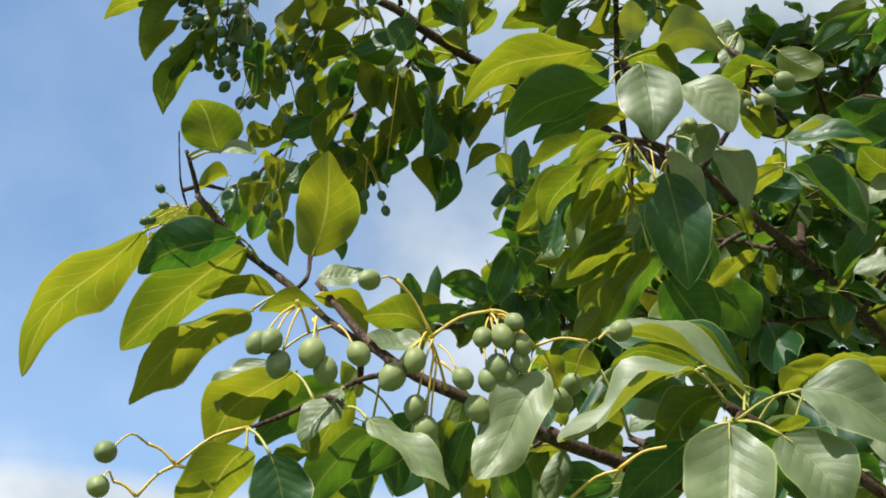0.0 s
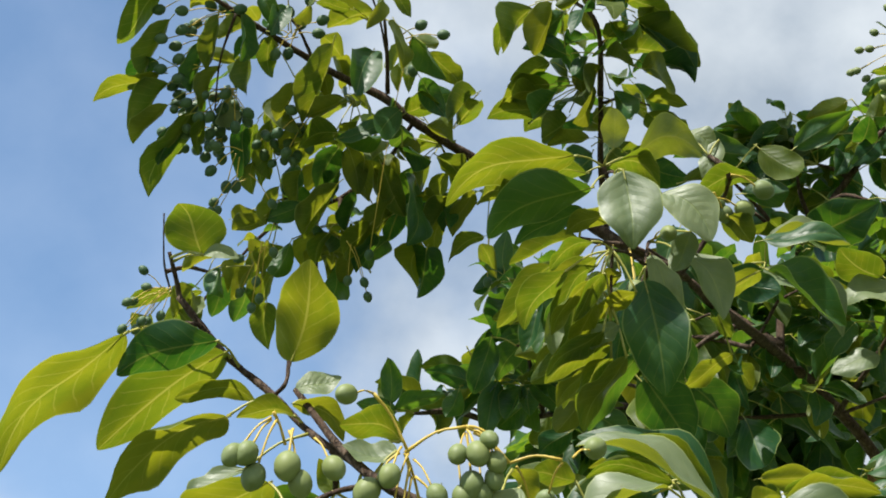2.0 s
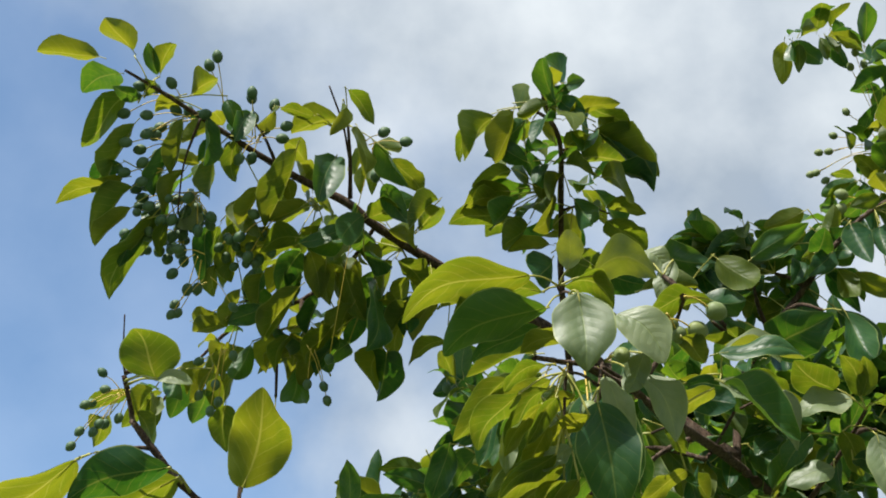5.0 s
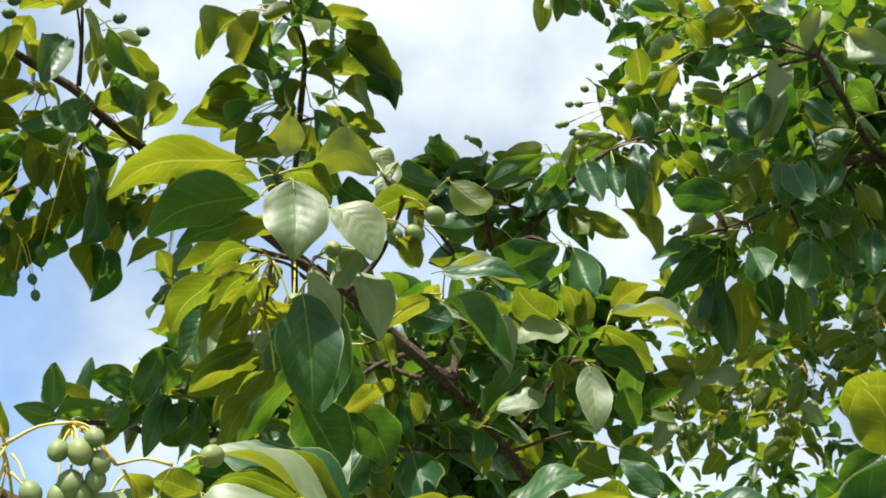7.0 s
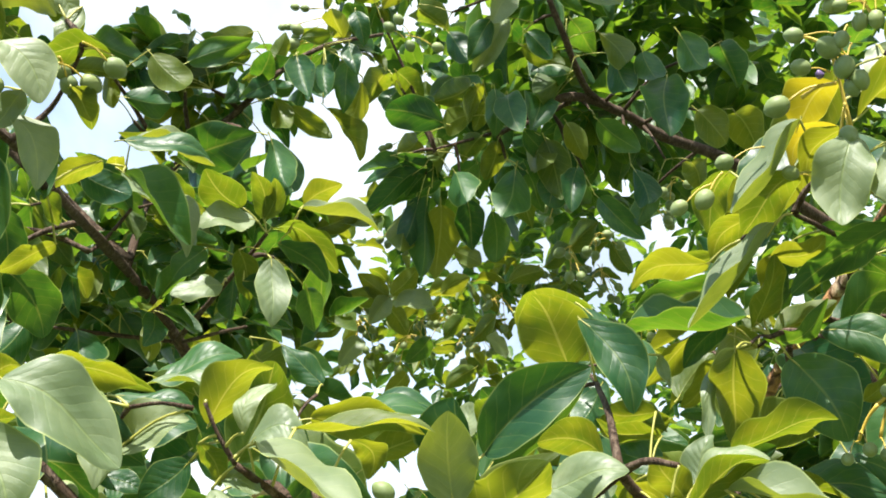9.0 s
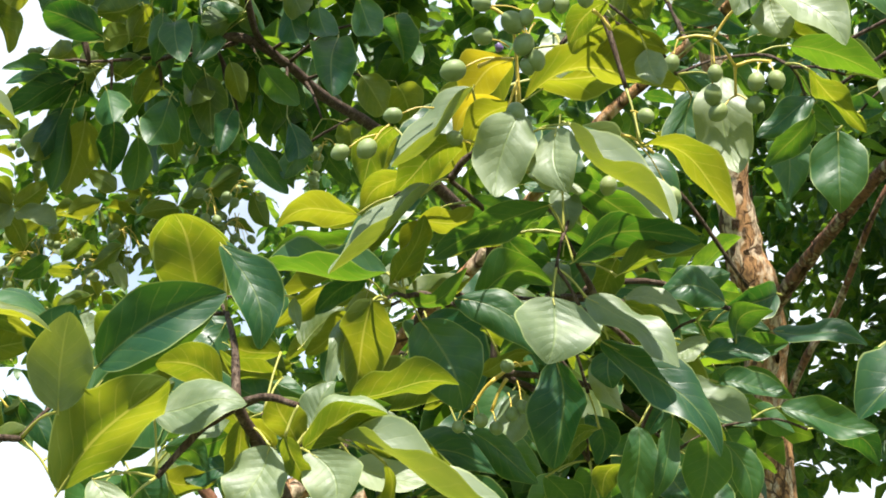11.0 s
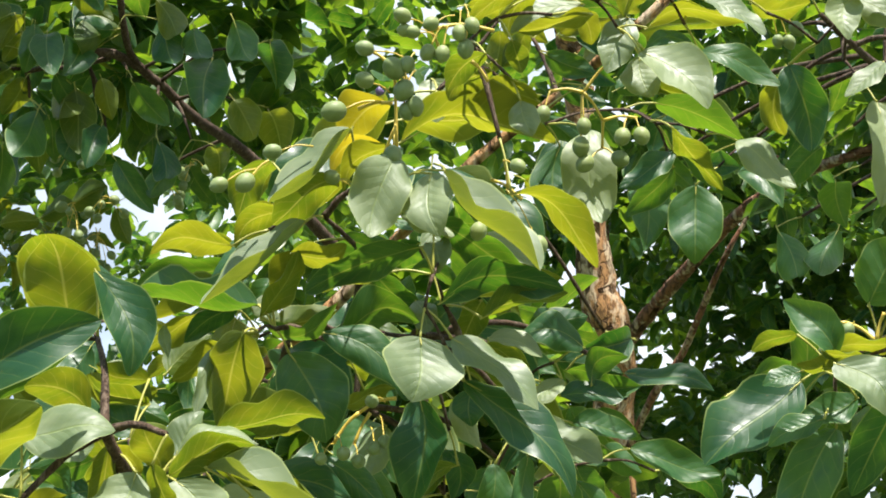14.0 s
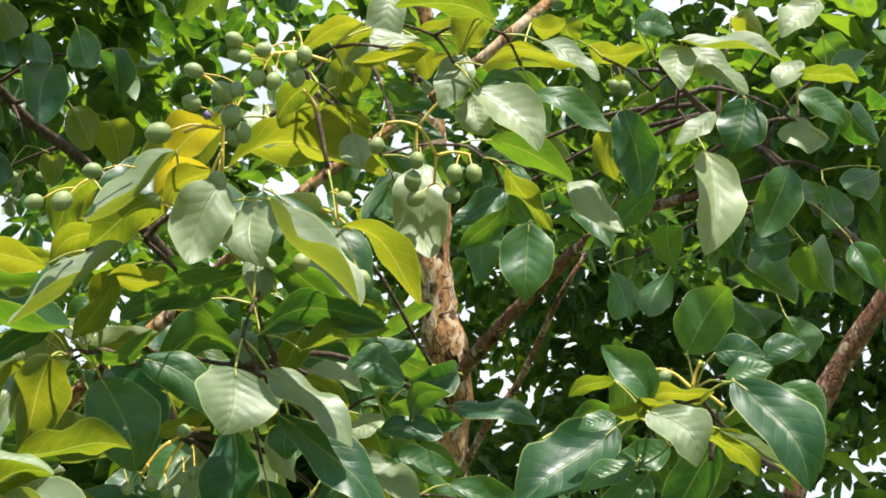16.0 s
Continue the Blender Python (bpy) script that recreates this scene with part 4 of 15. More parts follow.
fruit(far_branch, (-0.133, 1.287, 2.663), 0.0127, (-0.156, 1.286, 2.662))
fruit(far_branch, (-0.194, 1.302, 2.661), 0.0128, (-0.169, 1.300, 2.668))
fruit(far_branch, (-0.181, 1.287, 2.631), 0.0126, (-0.162, 1.271, 2.654))
fruit(far_branch, (-0.168, 1.300, 2.643), 0.0127, (-0.160, 1.286, 2.661))
fruit(far_branch, (-0.190, 1.308, 2.655), 0.0128, (-0.158, 1.301, 2.669))
fruit(far_branch, (-0.262, 1.307, 2.586), 0.0126, (-0.236, 1.305, 2.595))
fruit(far_branch, (-0.291, 1.316, 2.593), 0.0127, (-0.234, 1.320, 2.602))
fruit(far_branch, (-0.296, 1.334, 2.594), 0.0128, (-0.233, 1.335, 2.610))
fruit(far_branch, (-0.281, 1.310, 2.577), 0.0126, (-0.225, 1.306, 2.596))
fruit(far_branch, (-0.277, 1.327, 2.582), 0.0127, (-0.238, 1.320, 2.602))
fruit(far_branch, (-0.254, 1.335, 2.605), 0.0128, (-0.237, 1.335, 2.609))
fruit(far_branch, (-0.237, 1.309, 2.590), 0.0126, (-0.228, 1.306, 2.596))
fruit(far_branch, (-0.242, 1.331, 2.586), 0.0127, (-0.227, 1.321, 2.603))
fruit(far_branch, (-0.231, 1.343, 2.599), 0.0128, (-0.240, 1.334, 2.609))
fruit(far_branch, (-0.255, 1.322, 2.567), 0.0126, (-0.232, 1.305, 2.596))
fruit(far_branch, (-0.248, 1.338, 2.574), 0.0127, (-0.231, 1.320, 2.603))
fruit(far_branch, (-0.229, 1.353, 2.586), 0.0128, (-0.229, 1.335, 2.610))
fruit(far_branch, (-0.211, 1.324, 2.574), 0.0126, (-0.236, 1.305, 2.595))
fruit(far_branch, (-0.214, 1.342, 2.576), 0.0127, (-0.234, 1.320, 2.602))
fruit(far_branch, (-0.241, 1.352, 2.584), 0.0128, (-0.233, 1.335, 2.610))
fruit(far_branch, (-0.267, 1.321, 2.565), 0.0126, (-0.225, 1.306, 2.596))
fruit(far_branch, (-0.257, 1.346, 2.560), 0.0127, (-0.238, 1.320, 2.602))
fruit(far_branch, (-0.247, 1.359, 2.573), 0.0128, (-0.237, 1.335, 2.609))
fruit(far_branch, (-0.226, 1.332, 2.560), 0.0126, (-0.228, 1.306, 2.596))
fruit(far_branch, (-0.178, 1.340, 2.558), 0.0126, (-0.152, 1.331, 2.576))
fruit(far_branch, (-0.154, 1.353, 2.572), 0.0127, (-0.149, 1.346, 2.583))
fruit(far_branch, (-0.168, 1.373, 2.569), 0.0128, (-0.147, 1.361, 2.590))
fruit(far_branch, (-0.168, 1.354, 2.540), 0.0126, (-0.140, 1.331, 2.577))
fruit(far_branch, (-0.143, 1.365, 2.556), 0.0127, (-0.153, 1.346, 2.583))
fruit(far_branch, (-0.158, 1.383, 2.556), 0.0128, (-0.151, 1.361, 2.589))
fruit(far_branch, (-0.162, 1.326, 2.581), 0.0126, (-0.144, 1.331, 2.577))
fruit(far_branch, (-0.253, 1.357, 2.516), 0.0126, (-0.228, 1.347, 2.537))
fruit(far_branch, (-0.238, 1.382, 2.511), 0.0127, (-0.227, 1.362, 2.544))
fruit(far_branch, (-0.229, 1.396, 2.521), 0.0128, (-0.225, 1.378, 2.550))
fruit(far_branch, (-0.248, 1.342, 2.540), 0.0126, (-0.217, 1.348, 2.538))
fruit(far_branch, (-0.253, 1.382, 2.476), 0.0106, (-0.222, 1.362, 2.516))
fruit(far_branch, (-0.248, 1.396, 2.487), 0.0107, (-0.220, 1.378, 2.523))
fruit(far_branch, (-0.254, 1.403, 2.503), 0.0108, (-0.218, 1.393, 2.529))
fruit(far_branch, (-0.183, 1.385, 2.490), 0.0106, (-0.210, 1.363, 2.517))
fruit(far_branch, (-0.076, 1.437, 2.417), 0.0106, (-0.097, 1.412, 2.458))
fruit(far_branch, (-0.096, 1.449, 2.426), 0.0107, (-0.093, 1.428, 2.463))
fruit(far_branch, (-0.073, 1.473, 2.418), 0.0108, (-0.090, 1.443, 2.469))
fruit(far_branch, (-0.014, 1.272, 2.665), 0.0126, (-0.036, 1.279, 2.656))
fruit(far_branch, (0.012, 1.291, 2.667), 0.0127, (-0.032, 1.294, 2.663))
fruit(far_branch, (-0.023, 1.329, 2.644), 0.0128, (-0.028, 1.308, 2.670))
fruit(far_branch, (-0.071, 1.421, 2.445), 0.0106, (-0.024, 1.279, 2.656))
fruit(far_branch, (0.067, 1.436, 2.419), 0.0106, (0.068, 1.398, 2.484))
fruit(far_branch, (0.068, 1.432, 2.458), 0.0107, (0.072, 1.413, 2.490))
fruit(far_branch, (-0.326, 1.406, 2.411), 0.0106, (-0.306, 1.418, 2.396))
fruit(far_branch, (-0.325, 1.429, 2.402), 0.0107, (-0.305, 1.434, 2.402))
fruit(far_branch, (-0.343, 1.448, 2.394), 0.0108, (-0.304, 1.450, 2.407))
fruit(far_branch, (-0.327, 1.433, 2.360), 0.0106, (-0.295, 1.420, 2.398))
fruit(far_branch, (-0.351, 1.447, 2.357), 0.0107, (-0.309, 1.433, 2.401))
fruit(far_branch, (-0.363, 1.467, 2.348), 0.0108, (-0.308, 1.449, 2.406))
fruit(far_branch, (-0.333, 1.436, 2.351), 0.0106, (-0.299, 1.419, 2.397))
fruit(far_branch, (-0.309, 1.447, 2.375), 0.0107, (-0.298, 1.435, 2.402))
fruit(far_branch, (-0.327, 1.462, 2.375), 0.0108, (-0.312, 1.449, 2.406))
fruit(far_branch, (-0.343, 1.420, 2.377), 0.0106, (-0.303, 1.419, 2.397))
fruit(far_branch, (-0.205, 1.442, 2.384), 0.0106, (-0.194, 1.406, 2.452))
fruit(far_branch, (-0.198, 1.452, 2.402), 0.0107, (-0.192, 1.422, 2.457))
fruit(far_branch, (-0.224, 1.441, 2.449), 0.0108, (-0.190, 1.437, 2.463))
fruit(far_branch, (-0.181, 1.414, 2.442), 0.0106, (-0.182, 1.407, 2.453))
fruit(far_branch, (-0.202, 1.442, 2.419), 0.0107, (-0.196, 1.421, 2.457))
fruit(far_branch, (-0.223, 1.460, 2.414), 0.0108, (-0.194, 1.437, 2.463))
small_leaf(upright_shoot, (0.197, 1.270, 2.742), (0.177, 1.287, 2.799), 0.044, 43, 7)
small_leaf(upright_shoot, (0.204, 1.265, 2.746), (0.221, 1.241, 2.724), 0.021, 111, 6)
small_leaf(upright_shoot, (0.190, 1.269, 2.744), (0.166, 1.231, 2.740), 0.025, -151, 5, 'y')
small_leaf(upright_shoot, (0.185, 1.289, 2.722), (0.214, 1.265, 2.745), 0.033, 7, 1)
small_leaf(upright_shoot, (0.158, 1.296, 2.718), (0.141, 1.317, 2.775), 0.044, 59, 6, 'y')
small_leaf(upright_shoot, (0.198, 1.281, 2.729), (0.221, 1.257, 2.688), 0.029, 95, 5)
small_leaf(upright_shoot, (0.174, 1.277, 2.738), (0.192, 1.295, 2.714), 0.018, -16, 2, 'y')
small_leaf(upright_shoot, (0.138, 1.293, 2.724), (0.121, 1.314, 2.654), 0.053, -20, 6, 'y')
small_leaf(upright_shoot, (0.118, 1.299, 2.719), (0.083, 1.298, 2.644), 0.058, 20, 2, 'y')
small_leaf(upright_shoot, (0.098, 1.306, 2.712), (0.077, 1.337, 2.675), 0.035, -28, 3, 'y')
small_leaf(upright_shoot, (0.158, 1.302, 2.710), (0.105, 1.329, 2.682), 0.031, 46, 4)
small_leaf(upright_shoot, (0.228, 1.280, 2.724), (0.279, 1.294, 2.696), 0.043, 12, 3, 'y')
small_leaf(upright_shoot, (0.236, 1.301, 2.698), (0.317, 1.322, 2.651), 0.052, 11, 2, 'y')
small_leaf(upright_shoot, (0.246, 1.297, 2.700), (0.308, 1.336, 2.634), 0.041, -2, 4)
small_leaf(upright_shoot, (0.227, 1.319, 2.678), (0.285, 1.378, 2.708), 0.051, -32, 4, 'y')
small_leaf(upright_shoot, (0.254, 1.328, 2.660), (0.311, 1.330, 2.642), 0.039, 5, 5)
small_leaf(upright_shoot, (0.248, 1.333, 2.655), (0.279, 1.298, 2.596), 0.053, -35, 0, 'y')
small_leaf(upright_shoot, (0.255, 1.354, 2.625), (0.303, 1.351, 2.616), 0.030, -2, 7, 'y')
small_leaf(upright_shoot, (0.259, 1.361, 2.613), (0.308, 1.407, 2.599), 0.043, -3, 3, 'y')
small_leaf(upright_shoot, (0.160, 1.330, 2.676), (0.112, 1.321, 2.693), 0.027, 49, 6)
small_leaf(upright_shoot, (0.140, 1.339, 2.666), (0.093, 1.354, 2.651), 0.034, 7, 0, 'y')
small_leaf(upright_shoot, (0.160, 1.325, 2.681), (0.173, 1.288, 2.669), 0.026, -14, 2)
small_leaf(upright_shoot, (0.187, 1.331, 2.669), (0.164, 1.320, 2.635), 0.023, 89, 4)
small_leaf(upright_shoot, (0.140, 1.354, 2.647), (0.080, 1.376, 2.623), 0.039, 7, 7, 'y')
small_leaf(upright_shoot, (0.148, 1.359, 2.638), (0.118, 1.344, 2.585), 0.044, 39, 5)
small_leaf(upright_shoot, (0.134, 1.368, 2.628), (0.067, 1.384, 2.612), 0.039, 9, 1, 'y')
small_leaf(upright_shoot, (0.141, 1.372, 2.622), (0.118, 1.431, 2.629), 0.038, 9, 1, 'y')
small_leaf(upright_shoot, (0.162, 1.374, 2.616), (0.129, 1.360, 2.564), 0.044, 34, 6, 'y')
small_leaf(upright_shoot, (0.195, 1.359, 2.631), (0.164, 1.339, 2.583), 0.043, -140, 1, 'y')
small_leaf(upright_shoot, (0.207, 1.329, 2.668), (0.232, 1.299, 2.637), 0.035, -20, 2, 'y')
small_leaf(upright_shoot, (0.215, 1.353, 2.635), (0.236, 1.325, 2.583), 0.034, -104, 2)
small_leaf(upright_shoot, (0.189, 1.387, 2.592), (0.139, 1.398, 2.586), 0.030, 7, 5, 'y')
small_leaf(upright_shoot, (0.196, 1.375, 2.609), (0.230, 1.428, 2.622), 0.041, -36, 4, 'y')
small_leaf(upright_shoot, (0.190, 1.395, 2.581), (0.171, 1.366, 2.521), 0.053, 92, 6)
small_leaf(upright_shoot, (0.217, 1.392, 2.580), (0.268, 1.463, 2.595), 0.048, -34, 3, 'y')
small_leaf(upright_shoot, (0.257, 1.398, 2.561), (0.320, 1.440, 2.573), 0.041, -54, 7)
small_leaf(upright_shoot, (0.127, 1.361, 2.639), (0.085, 1.350, 2.613), 0.035, 20, 7, 'y')
small_leaf(upright_shoot, (0.193, 1.314, 2.690), (0.187, 1.305, 2.726), 0.027, 78, 0, 'y')
small_leaf(upright_shoot, (0.206, 1.317, 2.684), (0.222, 1.277, 2.679), 0.025, -12, 7, 'y')
small_leaf(upright_shoot, (0.181, 1.356, 2.637), (0.173, 1.333, 2.670), 0.021, 13, 6, 'y')
small_leaf(upright_shoot, (0.201, 1.338, 2.658), (0.185, 1.331, 2.619), 0.030, 45, 4, 'y')
small_leaf(upright_shoot, (0.161, 1.346, 2.654), (0.143, 1.367, 2.687), 0.030, 41, 6, 'y')
twig(upright_shoot, [(0.199, 1.324, 2.685, 0.0021), (0.220, 1.315, 2.692, 0.0014), (0.240, 1.306, 2.699, 0.0010)], sides=6)
twig(upright_shoot, [(0.203, 1.371, 2.631, 0.0021), (0.229, 1.360, 2.632, 0.0014), (0.260, 1.362, 2.622, 0.0010)], sides=6)
twig(upright_shoot, [(0.197, 1.316, 2.696, 0.0021), (0.178, 1.285, 2.727, 0.0014), (0.170, 1.271, 2.745, 0.0010)], sides=6)
leaf(left_branch, (0.396, 1.409, 2.616), (0.324, 1.438, 2.599), 0.042, 53, 7, 'y')
leaf(left_branch, (0.446, 1.405, 2.604), (0.409, 1.467, 2.597), 0.039, 43, 2, 'y')
leaf(left_branch, (0.499, 1.365, 2.636), (0.453, 1.387, 2.626), 0.028, 53, 0, 'y')
leaf(left_branch, (0.501, 1.378, 2.618), (0.444, 1.407, 2.603), 0.028, 53, 1, 'y')
leaf(left_branch, (0.479, 1.396, 2.604), (0.427, 1.427, 2.581), 0.029, 52, 0, 'y')
leaf(left_branch, (0.515, 1.391, 2.594), (0.512, 1.338, 2.593), 0.029, 160, 0)
leaf(left_branch, (0.533, 1.385, 2.594), (0.496, 1.376, 2.547), 0.029, -91, 3)
leaf(left_branch, (0.498, 1.403, 2.586), (0.474, 1.386, 2.541), 0.029, -64, 7)
leaf(left_branch, (0.556, 1.361, 2.616), (0.558, 1.341, 2.544), 0.035, 36, 6)
leaf(left_branch, (0.586, 1.355, 2.608), (0.583, 1.342, 2.554), 0.026, -156, 5)
leaf(left_branch, (0.614, 1.342, 2.611), (0.609, 1.361, 2.549), 0.032, -150, 1)
leaf(left_branch, (0.608, 1.329, 2.629), (0.611, 1.322, 2.576), 0.025, -152, 1)
leaf(left_branch, (0.629, 1.349, 2.593), (0.628, 1.383, 2.546), 0.029, 20, 5, 'y')
leaf(left_branch, (0.599, 1.381, 2.566), (0.650, 1.396, 2.515), 0.030, 2, 5, 'y')
leaf(left_branch, (0.560, 1.395, 2.568), (0.612, 1.397, 2.536), 0.026, -50, 3, 'y')
leaf(left_branch, (0.540, 1.399, 2.572), (0.555, 1.379, 2.525), 0.029, -102, 7, 'y')
leaf(left_branch, (0.540, 1.426, 2.532), (0.575, 1.416, 2.463), 0.043, -72, 5)
leaf(left_branch, (0.506, 1.422, 2.555), (0.486, 1.403, 2.455), 0.057, 145, 3)
leaf(left_branch, (0.478, 1.456, 2.518), (0.473, 1.423, 2.447), 0.043, -167, 6)
leaf(left_branch, (0.529, 1.374, 2.611), (0.536, 1.363, 2.647), 0.021, -43, 2, 'y')
leaf(left_branch, (0.596, 1.331, 2.633), (0.571, 1.295, 2.644), 0.025, 13, 4, 'y')
leaf(left_branch, (0.582, 1.332, 2.639), (0.552, 1.350, 2.631), 0.021, 52, 1, 'y')
leaf(left_branch, (0.469, 1.404, 2.597), (0.491, 1.414, 2.634), 0.024, -101, 3, 'y')
leaf(left_branch, (0.440, 1.417, 2.590), (0.423, 1.432, 2.628), 0.024, 91, 1, 'y')
leaf(left_branch, (0.604, 1.307, 2.659), (0.618, 1.316, 2.616), 0.024, 153, 7)
leaf(left_branch, (0.527, 1.395, 2.583), (0.554, 1.370, 2.578), 0.021, -56, 2)
leaf(left_branch, (0.451, 1.436, 2.558), (0.449, 1.487, 2.549), 0.028, 20, 2, 'y')
leaf(left_branch, (0.435, 1.425, 2.582), (0.453, 1.444, 2.547), 0.024, -23, 7, 'y')
leaf(left_branch, (0.486, 1.435, 2.546), (0.453, 1.475, 2.550), 0.028, 54, 5, 'y')
leaf(left_branch, (0.423, 1.436, 2.571), (0.416, 1.499, 2.560), 0.035, 23, 6, 'y')
twig(left_branch, [(0.657, 1.349, 2.673, 0.0021), (0.587, 1.365, 2.643, 0.0028), (0.535, 1.383, 2.597, 0.0035), (0.504, 1.419, 2.561, 0.0042), (0.457, 1.438, 2.503, 0.0044), (0.417, 1.455, 2.437, 0.0047), (0.389, 1.402, 2.310, 0.0044)], sides=6)
leaf(left_branch, (0.590, 1.428, 2.266), (0.622, 1.396, 2.232), 0.030, 97, 0)
leaf(left_branch, (0.548, 1.442, 2.268), (0.603, 1.505, 2.269), 0.058, -41, 3, 'y')
leaf(left_branch, (0.577, 1.374, 2.315), (0.609, 1.415, 2.289), 0.032, -18, 6)
twig(left_branch, [(0.504, 1.291, 2.323, 0.0021), (0.496, 1.326, 2.310, 0.0024), (0.481, 1.387, 2.291, 0.0028), (0.473, 1.489, 2.286, 0.0036)], sides=6)
twig(left_branch, [(0.519, 1.388, 2.264, 0.0019), (0.498, 1.425, 2.269, 0.0019), (0.479, 1.489, 2.283, 0.0023)], sides=6)
twig(left_branch, [(0.310, 1.525, 2.288, 0.0020), (0.381, 1.512, 2.286, 0.0023), (0.471, 1.496, 2.285, 0.0026)], sides=6)
twig(left_branch, [(0.364, 1.292, 2.318, 0.0018), (0.344, 1.314, 2.287, 0.0021), (0.330, 1.303, 2.267, 0.0023)], sides=6)
leaf(left_branch, (0.224, 1.291, 2.214), (0.251, 1.284, 2.117), 0.056, -90, 7)
leaf(left_branch, (0.194, 1.337, 2.290), (0.166, 1.372, 2.227), 0.035, 38, 2)
leaf(left_branch, (0.228, 1.333, 2.292), (0.184, 1.350, 2.269), 0.027, 59, 2, 'y')
leaf(left_branch, (0.272, 1.314, 2.313), (0.293, 1.361, 2.280), 0.033, -14, 3)
leaf(left_branch, (0.303, 1.320, 2.293), (0.256, 1.353, 2.246), 0.031, 37, 2, 'y')
leaf(left_branch, (0.357, 1.432, 2.329), (0.327, 1.406, 2.258), 0.045, 125, 1, 'y')
leaf(left_branch, (0.370, 1.432, 2.323), (0.421, 1.480, 2.309), 0.038, -40, 0)
leaf(left_branch, (0.190, 1.465, 2.315), (0.147, 1.497, 2.257), 0.038, 50, 5, 'y')
leaf(left_branch, (0.307, 1.470, 2.273), (0.273, 1.444, 2.204), 0.045, 118, 5)
leaf(left_branch, (0.352, 1.467, 2.261), (0.365, 1.414, 2.186), 0.051, -136, 6)
leaf(left_branch, (0.336, 1.454, 2.295), (0.292, 1.419, 2.254), 0.038, 95, 4, 'y')
leaf(left_branch, (0.412, 1.413, 2.340), (0.438, 1.395, 2.291), 0.032, -90, 4)
leaf(left_branch, (0.106, 1.578, 2.471), (0.085, 1.671, 2.471), 0.056, 24, 3)
leaf(left_branch, (0.087, 1.598, 2.546), (0.115, 1.666, 2.489), 0.051, -19, 1)
leaf(left_branch, (0.186, 1.533, 2.305), (0.232, 1.516, 2.252), 0.040, -82, 0)
leaf(left_branch, (0.411, 1.495, 2.308), (0.453, 1.536, 2.265), 0.040, -32, 4)
leaf(left_branch, (0.051, 1.608, 2.418), (0.085, 1.673, 2.392), 0.042, -30, 0, 'y')
leaf(left_branch, (0.088, 1.575, 2.359), (0.063, 1.583, 2.281), 0.034, -112, 1)
leaf(left_branch, (0.129, 1.659, 2.437), (0.092, 1.729, 2.437), 0.044, 44, 1)
leaf(left_branch, (0.046, 1.667, 2.425), (-0.012, 1.667, 2.423), 0.029, 63, 7, 'y')
leaf(left_branch, (-0.051, 1.687, 2.378), (-0.054, 1.659, 2.434), 0.029, 10, 7, 'y')
leaf(left_branch, (0.023, 1.684, 2.392), (-0.023, 1.689, 2.378), 0.026, 63, 1, 'y')
leaf(left_branch, (0.148, 1.677, 2.400), (0.115, 1.646, 2.336), 0.044, 115, 4)
twig(left_branch, [(0.097, 1.726, 2.368, 0.0033), (0.153, 1.717, 2.381, 0.0040), (0.240, 1.730, 2.403, 0.0045), (0.348, 1.749, 2.397, 0.0053)], sides=6)
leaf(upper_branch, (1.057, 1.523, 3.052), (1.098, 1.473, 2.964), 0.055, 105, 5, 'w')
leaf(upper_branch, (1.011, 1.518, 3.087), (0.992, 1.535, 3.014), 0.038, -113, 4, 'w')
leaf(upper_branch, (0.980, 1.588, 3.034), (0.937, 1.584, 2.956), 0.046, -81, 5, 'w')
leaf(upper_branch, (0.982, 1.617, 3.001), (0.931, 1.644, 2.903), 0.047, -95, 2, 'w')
leaf(upper_branch, (0.943, 1.577, 3.069), (0.883, 1.588, 3.039), 0.036, -122, 3)
leaf(upper_branch, (0.897, 1.609, 3.062), (0.842, 1.618, 3.027), 0.035, -119, 1)
leaf(upper_branch, (0.814, 1.627, 3.087), (0.803, 1.708, 3.102), 0.046, 38, 5, 'y')
leaf(upper_branch, (0.783, 1.687, 3.036), (0.742, 1.624, 3.049), 0.042, 10, 6, 'y')
leaf(upper_branch, (0.805, 1.666, 3.049), (0.756, 1.703, 3.031), 0.033, 49, 5, 'y')
leaf(upper_branch, (0.973, 1.699, 2.909), (0.951, 1.790, 2.955), 0.057, 66, 2)
leaf(upper_branch, (0.912, 1.741, 2.897), (0.893, 1.851, 2.932), 0.064, 55, 5)
leaf(upper_branch, (0.969, 1.723, 2.882), (0.913, 1.703, 2.834), 0.042, 84, 3, 'y')
leaf(upper_branch, (0.990, 1.698, 2.900), (0.978, 1.732, 2.863), 0.026, 37, 3, 'y')
leaf(upper_branch, (1.011, 1.699, 2.882), (1.012, 1.717, 2.815), 0.036, -158, 2)
leaf(upper_branch, (1.057, 1.656, 2.902), (1.020, 1.633, 2.813), 0.055, -42, 7)
leaf(upper_branch, (1.048, 1.699, 2.855), (1.065, 1.644, 2.775), 0.055, -103, 2, 'y')
leaf(upper_branch, (0.937, 1.784, 2.821), (0.833, 1.835, 2.788), 0.050, -85, 1)
leaf(upper_branch, (0.949, 1.789, 2.805), (0.864, 1.860, 2.759), 0.049, 20, 1)
leaf(upper_branch, (0.833, 1.603, 3.103), (0.884, 1.642, 3.087), 0.036, -23, 0, 'y')
leaf(upper_branch, (0.895, 1.567, 3.107), (0.860, 1.622, 3.113), 0.036, 47, 6, 'y')
leaf(upper_branch, (0.976, 1.546, 3.080), (0.909, 1.536, 3.036), 0.046, 65, 1)
leaf(upper_branch, (1.014, 1.626, 2.970), (1.079, 1.613, 2.938), 0.036, -49, 3, 'y')
